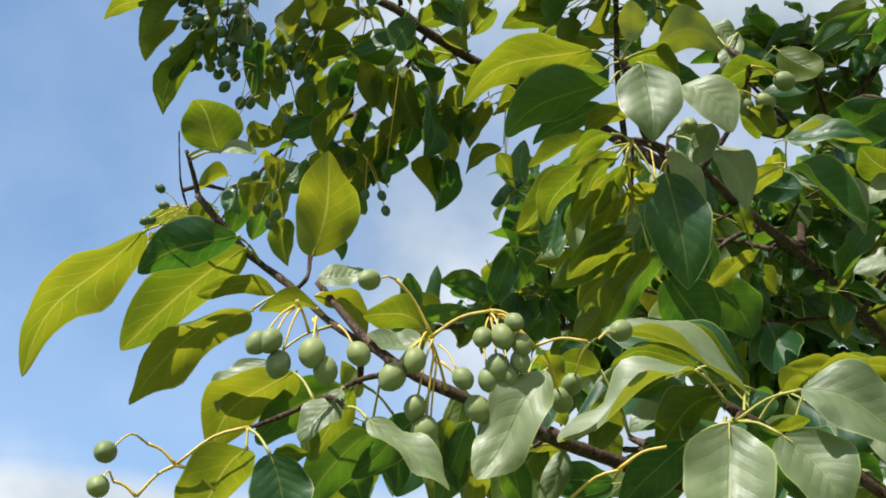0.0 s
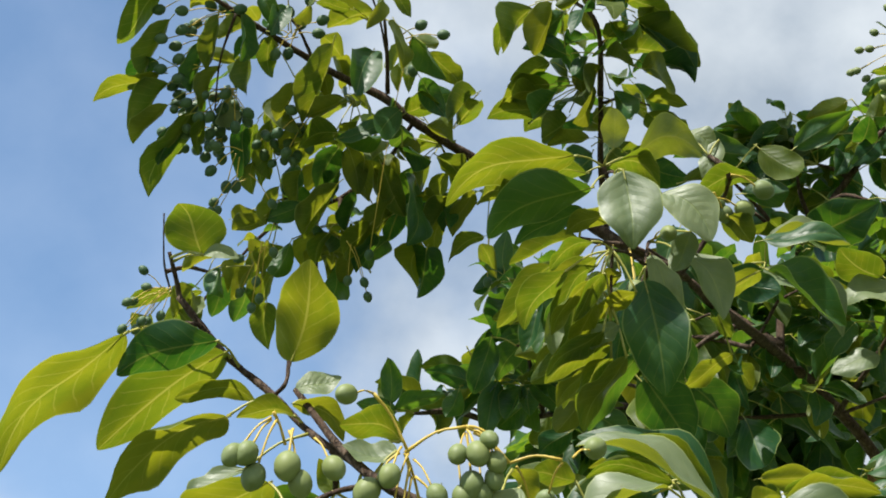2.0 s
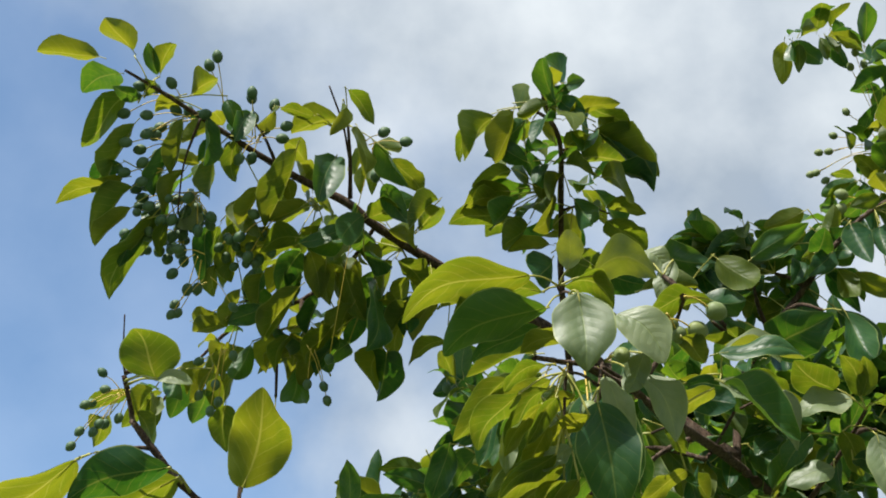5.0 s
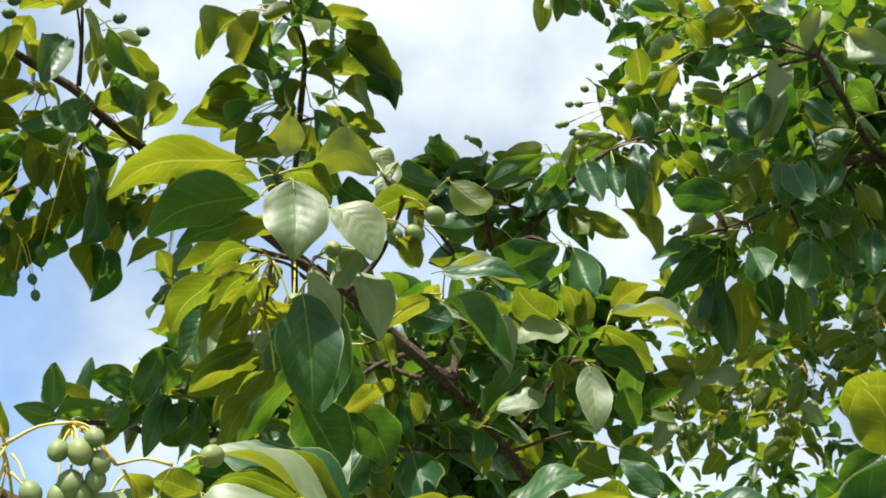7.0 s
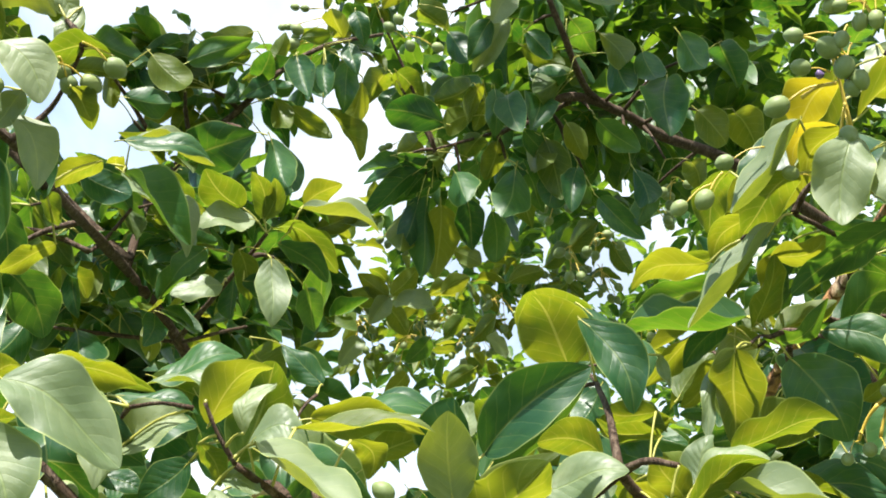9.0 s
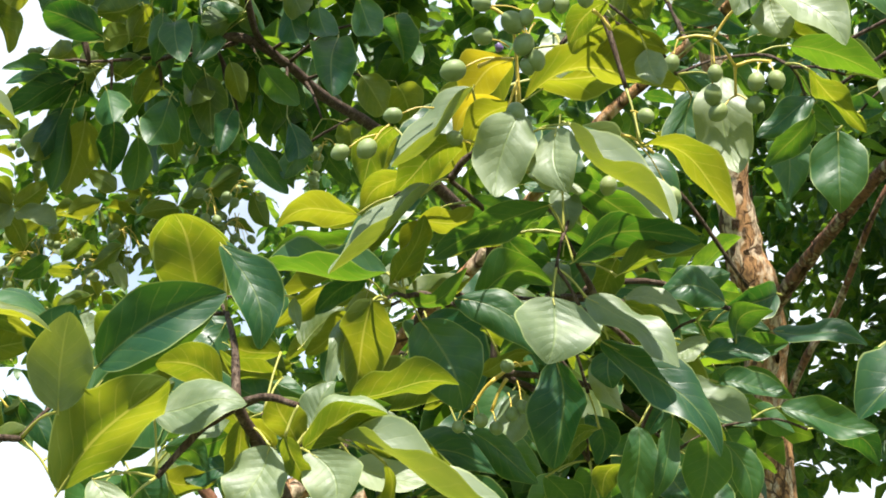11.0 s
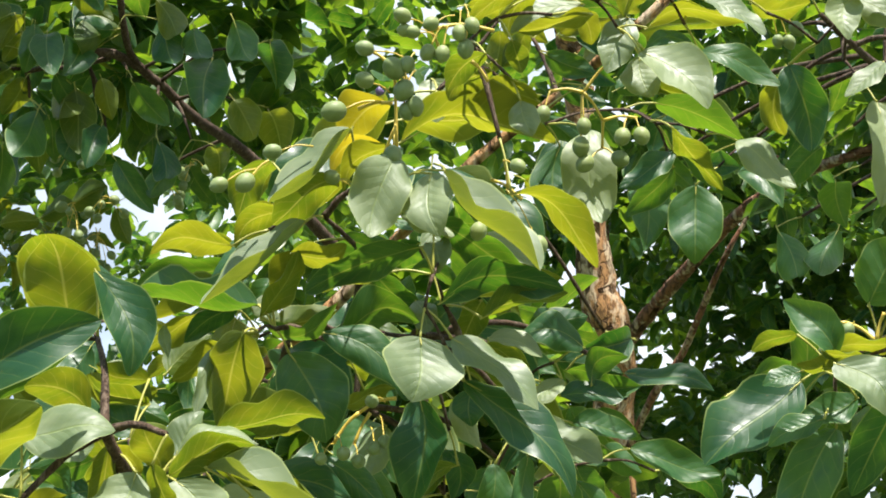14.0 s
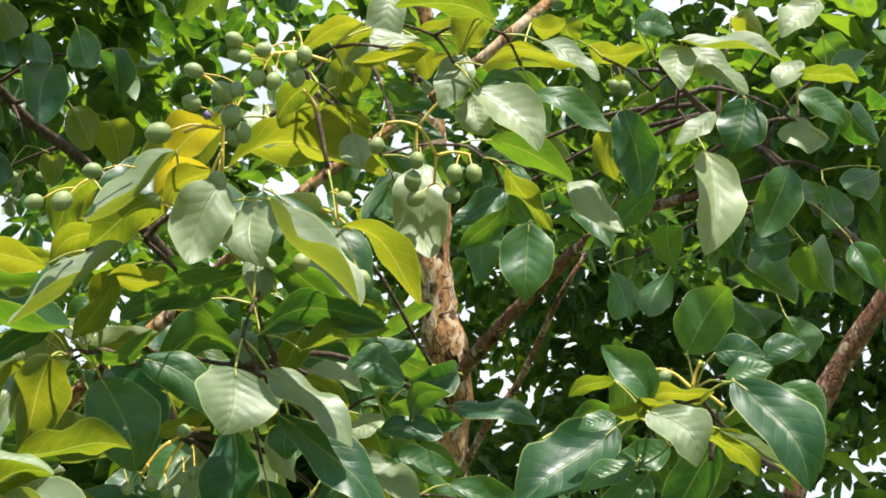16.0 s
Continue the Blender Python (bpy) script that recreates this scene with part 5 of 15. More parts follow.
leaf(upper_branch, (1.068, 1.572, 2.993), (1.140, 1.607, 2.976), 0.046, -29, 1)
leaf(upper_branch, (1.095, 1.611, 2.928), (1.017, 1.607, 2.870), 0.055, 75, 4, 'y')
leaf(upper_branch, (0.903, 1.672, 2.987), (0.929, 1.640, 2.923), 0.042, -86, 6)
leaf(upper_branch, (0.857, 1.666, 3.021), (0.925, 1.715, 3.024), 0.046, -32, 4, 'y')
leaf(upper_branch, (0.827, 1.653, 3.051), (0.812, 1.717, 3.042), 0.036, 35, 3, 'y')
leaf(upper_branch, (0.831, 1.745, 2.941), (0.841, 1.828, 2.934), 0.046, 20, 2, 'y')
leaf(upper_branch, (0.858, 1.746, 2.923), (0.831, 1.742, 2.863), 0.036, 104, 7)
leaf(upper_branch, (0.901, 1.778, 2.853), (0.901, 1.850, 2.867), 0.046, 42, 5, 'y')
leaf(upper_branch, (0.958, 1.760, 2.839), (0.904, 1.734, 2.793), 0.055, 87, 4, 'y')
leaf(upper_branch, (0.992, 1.757, 2.819), (1.039, 1.824, 2.803), 0.046, -8, 1)
leaf(upper_branch, (1.064, 1.734, 2.793), (1.123, 1.808, 2.762), 0.055, -9, 7, 'y')
leaf(upper_branch, (1.120, 1.686, 2.812), (1.077, 1.687, 2.724), 0.055, 103, 3)
leaf(upper_branch, (1.031, 1.780, 2.755), (1.054, 1.813, 2.684), 0.046, -5, 5)
leaf(upper_branch, (0.952, 1.814, 2.765), (0.979, 1.865, 2.663), 0.064, -1, 1, 'y')
leaf(upper_branch, (0.920, 1.827, 2.769), (0.897, 1.824, 2.673), 0.055, 18, 2, 'y')
leaf(upper_branch, (0.916, 1.718, 2.846), (0.813, 1.696, 2.836), 0.058, 51, 3)
leaf(upper_branch, (0.881, 1.768, 2.802), (0.813, 1.808, 2.788), 0.033, -77, 6)
leaf(upper_branch, (0.900, 1.768, 2.790), (0.834, 1.838, 2.729), 0.047, 19, 0)
leaf(upper_branch, (0.916, 1.760, 2.790), (0.903, 1.824, 2.769), 0.037, 35, 7)
leaf(upper_branch, (0.947, 1.749, 2.784), (0.951, 1.697, 2.708), 0.054, -125, 6)
leaf(upper_branch, (0.925, 1.781, 2.755), (0.934, 1.847, 2.646), 0.053, -6, 4)
leaf(upper_branch, (0.909, 1.788, 2.755), (0.898, 1.844, 2.677), 0.040, 30, 0)
leaf(upper_branch, (0.974, 1.762, 2.747), (1.026, 1.827, 2.708), 0.049, -11, 6)
leaf(upper_branch, (1.033, 1.701, 2.788), (0.995, 1.682, 2.681), 0.063, 134, 0)
leaf(upper_branch, (1.048, 1.698, 2.780), (1.112, 1.749, 2.757), 0.045, -22, 1)
leaf(upper_branch, (0.996, 1.648, 2.882), (1.000, 1.620, 2.796), 0.049, 47, 0)
leaf(upper_branch, (0.973, 1.654, 2.890), (0.986, 1.670, 2.815), 0.037, 170, 3)
leaf(upper_branch, (0.955, 1.657, 2.897), (0.954, 1.700, 2.846), 0.028, 5, 7, 'y')
leaf(upper_branch, (0.940, 1.666, 2.896), (0.923, 1.760, 2.918), 0.052, 49, 5, 'y')
leaf(upper_branch, (1.032, 1.663, 2.838), (1.090, 1.667, 2.788), 0.037, -43, 3)
leaf(upper_branch, (1.116, 1.654, 2.783), (1.097, 1.652, 2.699), 0.040, -155, 5)
leaf(upper_branch, (1.154, 1.660, 2.743), (1.217, 1.637, 2.671), 0.040, 115, 0)
leaf(upper_branch, (1.199, 1.512, 2.885), (1.174, 1.490, 2.756), 0.072, -14, 5)
leaf(upper_branch, (1.066, 1.588, 2.903), (1.032, 1.640, 2.922), 0.035, 57, 5)
leaf(upper_branch, (1.059, 1.660, 2.821), (1.097, 1.665, 2.729), 0.054, -43, 1, 'y')
leaf(upper_branch, (1.259, 1.560, 2.776), (1.320, 1.618, 2.776), 0.045, -13, 5, 'y')
leaf(upper_branch, (0.833, 1.704, 2.913), (0.899, 1.751, 2.903), 0.044, -31, 0, 'y')
leaf(upper_branch, (0.946, 1.597, 2.971), (0.917, 1.634, 2.914), 0.040, -131, 1)
leaf(upper_branch, (1.117, 1.540, 2.919), (1.124, 1.501, 2.832), 0.052, -114, 7)
leaf(upper_branch, (1.093, 1.530, 2.947), (1.117, 1.498, 2.879), 0.044, -84, 5, 'y')
leaf(upper_branch, (1.158, 1.509, 2.921), (1.152, 1.480, 2.847), 0.044, -144, 3)
leaf(upper_branch, (1.083, 1.630, 2.841), (1.126, 1.639, 2.795), 0.035, -36, 6, 'y')
leaf(upper_branch, (1.126, 1.599, 2.844), (1.190, 1.594, 2.796), 0.044, -46, 3)
leaf(upper_branch, (0.996, 1.585, 2.955), (1.029, 1.561, 2.905), 0.035, -66, 1)
leaf(upper_branch, (1.194, 1.468, 2.936), (1.207, 1.429, 2.850), 0.052, -100, 7)
leaf(upper_branch, (1.254, 1.441, 2.915), (1.320, 1.508, 2.896), 0.052, -5, 4)
leaf(upper_branch, (1.295, 1.485, 2.831), (1.385, 1.553, 2.825), 0.061, -18, 0, 'y')
leaf(upper_branch, (1.246, 1.518, 2.838), (1.262, 1.467, 2.759), 0.052, -96, 1, 'y')
leaf(upper_branch, (1.189, 1.612, 2.776), (1.194, 1.585, 2.701), 0.044, -120, 5)
leaf(upper_branch, (1.223, 1.606, 2.751), (1.203, 1.631, 2.688), 0.038, 63, 2)
leaf(upper_branch, (0.998, 1.693, 2.824), (1.012, 1.760, 2.795), 0.040, 16, 5, 'y')
leaf(upper_branch, (0.973, 1.700, 2.832), (0.975, 1.764, 2.819), 0.035, 27, 2, 'y')
leaf(upper_branch, (0.863, 1.774, 2.805), (0.942, 1.758, 2.775), 0.036, -21, 1)
twig(upper_branch, [(1.003, 1.532, 3.006, 0.0048), (1.059, 1.573, 2.956, 0.0053), (1.126, 1.624, 2.914, 0.0058), (1.198, 1.641, 2.903, 0.0064)], sides=6)
twig(upper_branch, [(0.915, 1.742, 2.816, 0.0022), (0.973, 1.720, 2.839, 0.0026), (1.057, 1.686, 2.874, 0.0036), (1.107, 1.646, 2.901, 0.0040)], sides=6)
fruit(upper_branch, (0.577, 1.449, 2.703), 0.0148, (0.600, 1.435, 2.710))
fruit(upper_branch, (0.578, 1.438, 2.718), 0.0148, (0.604, 1.437, 2.706))
fruit(upper_branch, (0.565, 1.462, 2.693), 0.0148, (0.607, 1.433, 2.710))
fruit(upper_branch, (0.556, 1.472, 2.684), 0.0148, (0.601, 1.438, 2.707))
fruit(upper_branch, (0.602, 1.462, 2.675), 0.0148, (0.603, 1.434, 2.710))
fruit(upper_branch, (0.807, 1.939, 3.284), 0.0136, (0.875, 1.965, 3.222))
fruit(upper_branch, (0.788, 1.972, 3.255), 0.0136, (0.881, 1.967, 3.216))
fruit(upper_branch, (0.782, 1.992, 3.234), 0.0136, (0.885, 1.962, 3.221))
fruit(upper_branch, (0.765, 1.997, 3.235), 0.0136, (0.876, 1.969, 3.217))
fruit(upper_branch, (0.762, 2.021, 3.207), 0.0136, (0.880, 1.964, 3.221))
fruit(upper_branch, (0.753, 2.025, 3.206), 0.0136, (0.886, 1.966, 3.216))
fruit(upper_branch, (0.779, 2.026, 3.194), 0.0136, (0.875, 1.965, 3.222))
fruit(upper_branch, (0.809, 1.884, 3.343), 0.0136, (0.881, 1.967, 3.216))
fruit(upper_branch, (0.831, 1.876, 3.343), 0.0136, (0.885, 1.962, 3.221))
fruit(upper_branch, (0.815, 1.865, 3.361), 0.0136, (0.876, 1.969, 3.217))
fruit(upper_branch, (0.864, 1.622, 2.912), 0.0157, (0.816, 1.633, 2.927))
fruit(upper_branch, (0.826, 1.639, 2.915), 0.0157, (0.820, 1.635, 2.923))
fruit(upper_branch, (0.801, 1.625, 2.946), 0.0157, (0.824, 1.630, 2.926))
fruit(upper_branch, (0.791, 1.637, 2.937), 0.0157, (0.816, 1.636, 2.923))
fruit(upper_branch, (0.921, 1.934, 2.941), 0.0127, (0.946, 1.916, 2.950))
fruit(upper_branch, (0.913, 1.940, 2.938), 0.0127, (0.951, 1.917, 2.945))
fruit(upper_branch, (0.935, 1.934, 2.931), 0.0127, (0.955, 1.912, 2.949))
fruit(upper_branch, (0.956, 1.918, 2.941), 0.0127, (0.947, 1.919, 2.945))
branch(big_tree, [(1.025, 2.494, 2.435, 0.0320), (0.718, 2.339, 2.589, 0.0240), (0.610, 2.309, 2.642, 0.0218), (0.540, 2.265, 2.694, 0.0196), (0.464, 2.229, 2.788, 0.0166), (0.383, 2.177, 2.894, 0.0117)], "brown limb with flaking bark deeper in the crown", BARK)
front_branch = branch(big_tree, [(0.809, 1.021, 1.876, 0.0081), (0.736, 0.937, 1.897, 0.0065), (0.629, 0.825, 1.887, 0.0049), (0.589, 0.801, 1.902, 0.0033)], 'low front branch with broad glossy leaves', TWIG, 10, 0.2, 'branch')
twig(front_branch, [(0.423, 0.829, 1.829, 0.0034), (0.371, 0.807, 1.849, 0.0026), (0.331, 0.794, 1.864, 0.0021)], sides=6)
twig(front_branch, [(0.331, 0.794, 1.864, 0.0016), (0.319, 0.791, 1.879, 0.0013), (0.309, 0.787, 1.895, 0.0011)], sides=6)
fruit(front_branch, (0.417, 0.785, 1.858), 0.0118, (0.431, 0.783, 1.849))
fruit(front_branch, (0.212, 0.815, 1.838), 0.0101, (0.223, 0.816, 1.831))
fruit(front_branch, (0.249, 0.839, 1.852), 0.0112, (0.260, 0.840, 1.844))
leaf(front_branch, (0.891, 0.971, 2.102), (0.923, 0.957, 2.076), 0.021, -59, 6)
twig(mid_limb, [(0.851, 0.843, 2.113, 0.0024), (0.807, 0.796, 2.121, 0.0025), (0.757, 0.766, 2.108, 0.0022), (0.728, 0.758, 2.107, 0.0017)], sides=6)
twig(mid_limb, [(0.820, 0.894, 2.054, 0.0042), (0.799, 0.867, 2.059, 0.0032), (0.773, 0.828, 2.052, 0.0020), (0.784, 0.794, 2.033, 0.0013)], sides=6)
twig(mid_limb, [(0.854, 0.852, 2.096, 0.0021), (0.867, 0.811, 2.078, 0.0019), (0.846, 0.751, 2.052, 0.0018), (0.846, 0.722, 2.037, 0.0013)], sides=6)
twig(mid_limb, [(0.892, 0.878, 2.044, 0.0029), (0.880, 0.862, 2.087, 0.0034), (0.875, 0.860, 2.139, 0.0039)], sides=6)
stalk(mid_limb, (0.725, 0.684, 2.135), (0.699, 0.664, 2.182), 0.0012)
stalk(mid_limb, (0.699, 0.664, 2.182), (0.678, 0.674, 2.193), 0.0012)
stalk(mid_limb, (0.699, 0.634, 2.208), (0.718, 0.634, 2.189), 0.0012)
stalk(mid_limb, (0.694, 0.694, 2.158), (0.709, 0.674, 2.162), 0.0012)
stalk(mid_limb, (0.718, 0.679, 2.147), (0.721, 0.692, 2.131), 0.0012)
stalk(mid_limb, (0.703, 0.633, 2.205), (0.732, 0.598, 2.204), 0.0012)
stalk(mid_limb, (0.732, 0.619, 2.187), (0.746, 0.615, 2.175), 0.0012)
twig(mid_limb, [(0.901, 0.693, 2.281, 0.0017), (0.850, 0.690, 2.275, 0.0017), (0.802, 0.672, 2.253, 0.0014), (0.757, 0.642, 2.231, 0.0011)], sides=6)
fruit(mid_limb, (0.676, 0.700, 2.149), 0.0155, (0.703, 0.680, 2.163))
fruit(mid_limb, (0.681, 0.676, 2.168), 0.0122, (0.704, 0.673, 2.169))
fruit(mid_limb, (0.671, 0.667, 2.186), 0.0114, (0.707, 0.651, 2.185))
fruit(mid_limb, (0.691, 0.657, 2.175), 0.0155, (0.712, 0.660, 2.172))
fruit(mid_limb, (0.703, 0.658, 2.163), 0.0147, (0.709, 0.653, 2.182))
fruit(mid_limb, (0.713, 0.656, 2.154), 0.0130, (0.703, 0.659, 2.182))
fruit(mid_limb, (0.718, 0.681, 2.124), 0.0139, (0.717, 0.678, 2.150))
fruit(mid_limb, (0.696, 0.649, 2.178), 0.0114, (0.703, 0.648, 2.192))
fruit(mid_limb, (0.711, 0.662, 2.151), 0.0114, (0.703, 0.664, 2.179))
fruit(mid_limb, (0.658, 0.742, 2.123), 0.0114, (0.683, 0.727, 2.134))
fruit(mid_limb, (0.640, 0.776, 2.100), 0.0114, (0.661, 0.762, 2.118))
fruit(mid_limb, (0.653, 0.763, 2.103), 0.0135, (0.665, 0.754, 2.124))
fruit(mid_limb, (0.678, 0.638, 2.205), 0.0114, (0.703, 0.633, 2.205))
fruit(mid_limb, (0.694, 0.625, 2.201), 0.0106, (0.709, 0.616, 2.213))
fruit(mid_limb, (0.684, 0.641, 2.197), 0.0098, (0.704, 0.633, 2.203))
fruit(mid_limb, (0.688, 0.637, 2.196), 0.0098, (0.708, 0.631, 2.201))
fruit(mid_limb, (0.710, 0.612, 2.196), 0.0110, (0.710, 0.611, 2.216))
fruit(mid_limb, (0.713, 0.603, 2.200), 0.0110, (0.710, 0.607, 2.219))
fruit(mid_limb, (0.718, 0.613, 2.187), 0.0122, (0.715, 0.608, 2.214))
fruit(mid_limb, (0.702, 0.635, 2.185), 0.0110, (0.707, 0.625, 2.208))
fruit(mid_limb, (0.709, 0.627, 2.184), 0.0110, (0.709, 0.622, 2.208))
fruit(mid_limb, (0.695, 0.718, 2.110), 0.0106, (0.716, 0.717, 2.110))
fruit(mid_limb, (0.780, 0.652, 2.079), 0.0122, (0.783, 0.645, 2.104))
fruit(mid_limb, (0.810, 0.620, 2.070), 0.0114, (0.788, 0.633, 2.111))
fruit(mid_limb, (0.778, 0.614, 2.118), 0.0110, (0.778, 0.627, 2.128))
stalk(mid_limb, (0.911, 0.611, 2.289), (0.909, 0.643, 2.268), 0.0012)
stalk(mid_limb, (0.909, 0.643, 2.268), (0.892, 0.665, 2.270), 0.0012)
stalk(mid_limb, (0.909, 0.643, 2.268), (0.929, 0.638, 2.248), 0.0012)
stalk(mid_limb, (0.929, 0.638, 2.248), (0.944, 0.614, 2.248), 0.0012)
stalk(mid_limb, (0.929, 0.638, 2.248), (0.939, 0.647, 2.229), 0.0012)
stalk(mid_limb, (0.894, 0.716, 2.224), (0.906, 0.722, 2.203), 0.0012)
stalk(mid_limb, (0.894, 0.731, 2.210), (0.917, 0.716, 2.195), 0.0012)
fruit(mid_limb, (0.889, 0.671, 2.248), 0.0128, (0.892, 0.665, 2.270))
fruit(mid_limb, (0.913, 0.647, 2.238), 0.0124, (0.909, 0.644, 2.268))
fruit(mid_limb, (0.919, 0.655, 2.224), 0.0147, (0.909, 0.645, 2.266))
fruit(mid_limb, (0.927, 0.657, 2.212), 0.0147, (0.939, 0.647, 2.229))
fruit(mid_limb, (0.935, 0.624, 2.229), 0.0138, (0.939, 0.622, 2.248))
fruit(mid_limb, (0.944, 0.611, 2.229), 0.0138, (0.943, 0.615, 2.248))
fruit(mid_limb, (0.942, 0.632, 2.214), 0.0138, (0.938, 0.646, 2.229))
stalk(mid_limb, (0.828, 0.772, 1.998), (0.812, 0.795, 1.987), 0.0012)
stalk(mid_limb, (0.812, 0.795, 1.987), (0.806, 0.815, 1.965), 0.0012)
stalk(mid_limb, (0.818, 0.789, 1.987), (0.817, 0.804, 1.965), 0.0012)
fruit(mid_limb, (0.781, 0.802, 1.942), 0.0092, (0.806, 0.815, 1.965))
fruit(mid_limb, (0.791, 0.789, 1.946), 0.0105, (0.806, 0.812, 1.971))
fruit(mid_limb, (0.800, 0.782, 1.941), 0.0105, (0.817, 0.804, 1.965))
fruit(mid_limb, (0.805, 0.771, 1.950), 0.0105, (0.821, 0.791, 1.977))
fruit(mid_limb, (0.809, 0.765, 1.955), 0.0097, (0.823, 0.784, 1.986))
fruit(mid_limb, (0.794, 0.765, 1.982), 0.0101, (0.823, 0.779, 1.995))
right_branch = branch(big_tree, [(1.951, 0.561, 2.600, 0.0093), (1.740, 0.555, 2.558, 0.0077), (1.436, 0.517, 2.475, 0.0056), (1.238, 0.508, 2.413, 0.0041), (1.117, 0.496, 2.379, 0.0029), (1.076, 0.498, 2.380, 0.0021)], 'leafy branch with drooping glossy leaves', TWIG, 10, 0.2, 'branch')
leaf(right_branch, (1.214, 0.653, 2.356), (1.211, 0.622, 2.287), 0.036, 74, 7)
leaf(right_branch, (1.206, 0.771, 2.364), (1.179, 0.763, 2.275), 0.043, -21, 7)
leaf(right_branch, (1.191, 0.688, 2.361), (1.185, 0.650, 2.330), 0.027, 96, 6)
leaf(right_branch, (1.384, 0.435, 2.319), (1.398, 0.418, 2.261), 0.031, 123, 7)
leaf(right_branch, (1.435, 0.564, 2.358), (1.540, 0.560, 2.350), 0.057, -31, 4)
leaf(right_branch, (1.450, 0.503, 2.367), (1.543, 0.507, 2.357), 0.051, -23, 2)
leaf(right_branch, (1.322, 0.402, 2.431), (1.385, 0.389, 2.428), 0.036, -32, 2)
leaf(right_branch, (1.427, 0.468, 2.422), (1.414, 0.447, 2.359), 0.038, -126, 2)
leaf(right_branch, (1.346, 0.468, 2.365), (1.388, 0.450, 2.395), 0.030, -81, 1)
leaf(right_branch, (1.319, 0.618, 2.411), (1.315, 0.666, 2.383), 0.031, 53, 3)
leaf(right_branch, (1.197, 0.744, 2.398), (1.231, 0.730, 2.362), 0.024, -42, 3)
leaf(right_branch, (1.150, 0.714, 2.396), (1.186, 0.690, 2.366), 0.025, -49, 2)
leaf(right_branch, (1.401, 0.570, 2.408), (1.466, 0.588, 2.387), 0.038, -7, 2)
leaf(right_branch, (1.455, 0.669, 2.454), (1.523, 0.689, 2.431), 0.040, -8, 7)
leaf(right_branch, (1.438, 0.517, 2.380), (1.384, 0.543, 2.347), 0.038, 77, 1)
leaf(right_branch, (1.437, 0.413, 2.430), (1.391, 0.434, 2.384), 0.038, 96, 6)
leaf(right_branch, (1.376, 0.383, 2.530), (1.329, 0.408, 2.488), 0.038, 80, 4)
leaf(right_branch, (1.346, 0.418, 2.556), (1.416, 0.419, 2.555), 0.038, -18, 3)
leaf(right_branch, (1.228, 0.473, 2.524), (1.282, 0.465, 2.527), 0.030, -32, 5, 'y')
leaf(right_branch, (1.557, 0.719, 2.456), (1.529, 0.734, 2.385), 0.043, 113, 2)
leaf(right_branch, (1.525, 0.781, 2.461), (1.517, 0.758, 2.387), 0.043, -127, 5)
leaf(right_branch, (1.521, 0.620, 2.378), (1.496, 0.583, 2.305), 0.047, -126, 4)
leaf(right_branch, (1.553, 0.574, 2.349), (1.528, 0.547, 2.273), 0.047, -140, 0)
fruit(right_branch, (1.046, 0.509, 2.351), 0.0122, (1.036, 0.513, 2.362))
fruit(right_branch, (1.059, 0.523, 2.351), 0.0113, (1.044, 0.522, 2.370))
fruit(right_branch, (1.054, 0.531, 2.353), 0.0103, (1.042, 0.527, 2.370))
twig(right_branch, [(1.069, 0.487, 2.049, 0.0018), (1.152, 0.496, 2.046, 0.0022), (1.486, 0.567, 2.138, 0.0037), (3.072, 1.049, 2.833, 0.0092)], sides=6)
stalk(right_branch, (1.056, 0.484, 2.043), (1.051, 0.472, 2.062), 0.0013)
stalk(right_branch, (1.056, 0.484, 2.043), (1.041, 0.499, 2.058), 0.0013)
stalk(right_branch, (1.041, 0.499, 2.058), (1.034, 0.518, 2.055), 0.0013)
stalk(right_branch, (1.056, 0.484, 2.043), (1.072, 0.464, 2.028), 0.0013)
fruit(right_branch, (1.036, 0.517, 2.036), 0.0120, (1.029, 0.513, 2.052))
fruit(right_branch, (1.038, 0.508, 2.041), 0.0111, (1.033, 0.503, 2.054))
fruit(right_branch, (1.038, 0.498, 2.050), 0.0107, (1.038, 0.491, 2.055))
spray(left_branch, (0.492, 1.532, 2.410), (0.268, -0.427, -0.190), 0.070, 7, 1, 0.30)
spray(left_branch, (0.454, 1.611, 2.398), (-0.342, -0.444, 0.055), 0.072, 7, 2, 0.30)
spray(left_branch, (0.560, 1.680, 2.345), (-0.208, -0.383, -0.085), 0.074, 7, 3, 0.30)
spray(left_branch, (0.649, 1.589, 2.305), (-0.030, -0.458, -0.036), 0.072, 7, 4, 0.30)
spray(left_branch, (0.589, 1.613, 2.396), (0.263, -0.663, 0.169), 0.073, 7, 5, 0.30)
spray(left_branch, (0.397, 1.554, 2.350), (-0.176, -0.209, -0.359), 0.069, 7, 6, 0.30)
spray(left_branch, (0.334, 1.660, 2.324), (0.188, -0.541, 0.011), 0.071, 7, 7, 0.30)
spray(left_branch, (0.267, 1.702, 2.360), (-0.521, -0.430, 0.098), 0.073, 7, 8, 0.30)
spray(left_branch, (0.679, 1.584, 2.407), (-0.308, -0.469, 0.080), 0.073, 7, 9, 0.30)
spray(left_branch, (0.356, 1.554, 2.361), (-0.421, -0.445, 0.084), 0.068, 7, 10, 0.30)
spray(left_branch, (0.456, 1.501, 2.420), (-0.453, -0.326, -0.085), 0.069, 7, 11, 0.30)
spray(left_branch, (0.529, 1.558, 2.586), (0.028, -0.255, -0.364), 0.074, 7, 12, 0.30)
spray(left_branch, (0.466, 1.465, 2.571), (0.119, -0.396, -0.182), 0.071, 7, 13, 0.30)
spray(left_branch, (0.169, 1.604, 2.390), (-0.561, -0.208, -0.223), 0.070, 7, 14, 0.30)
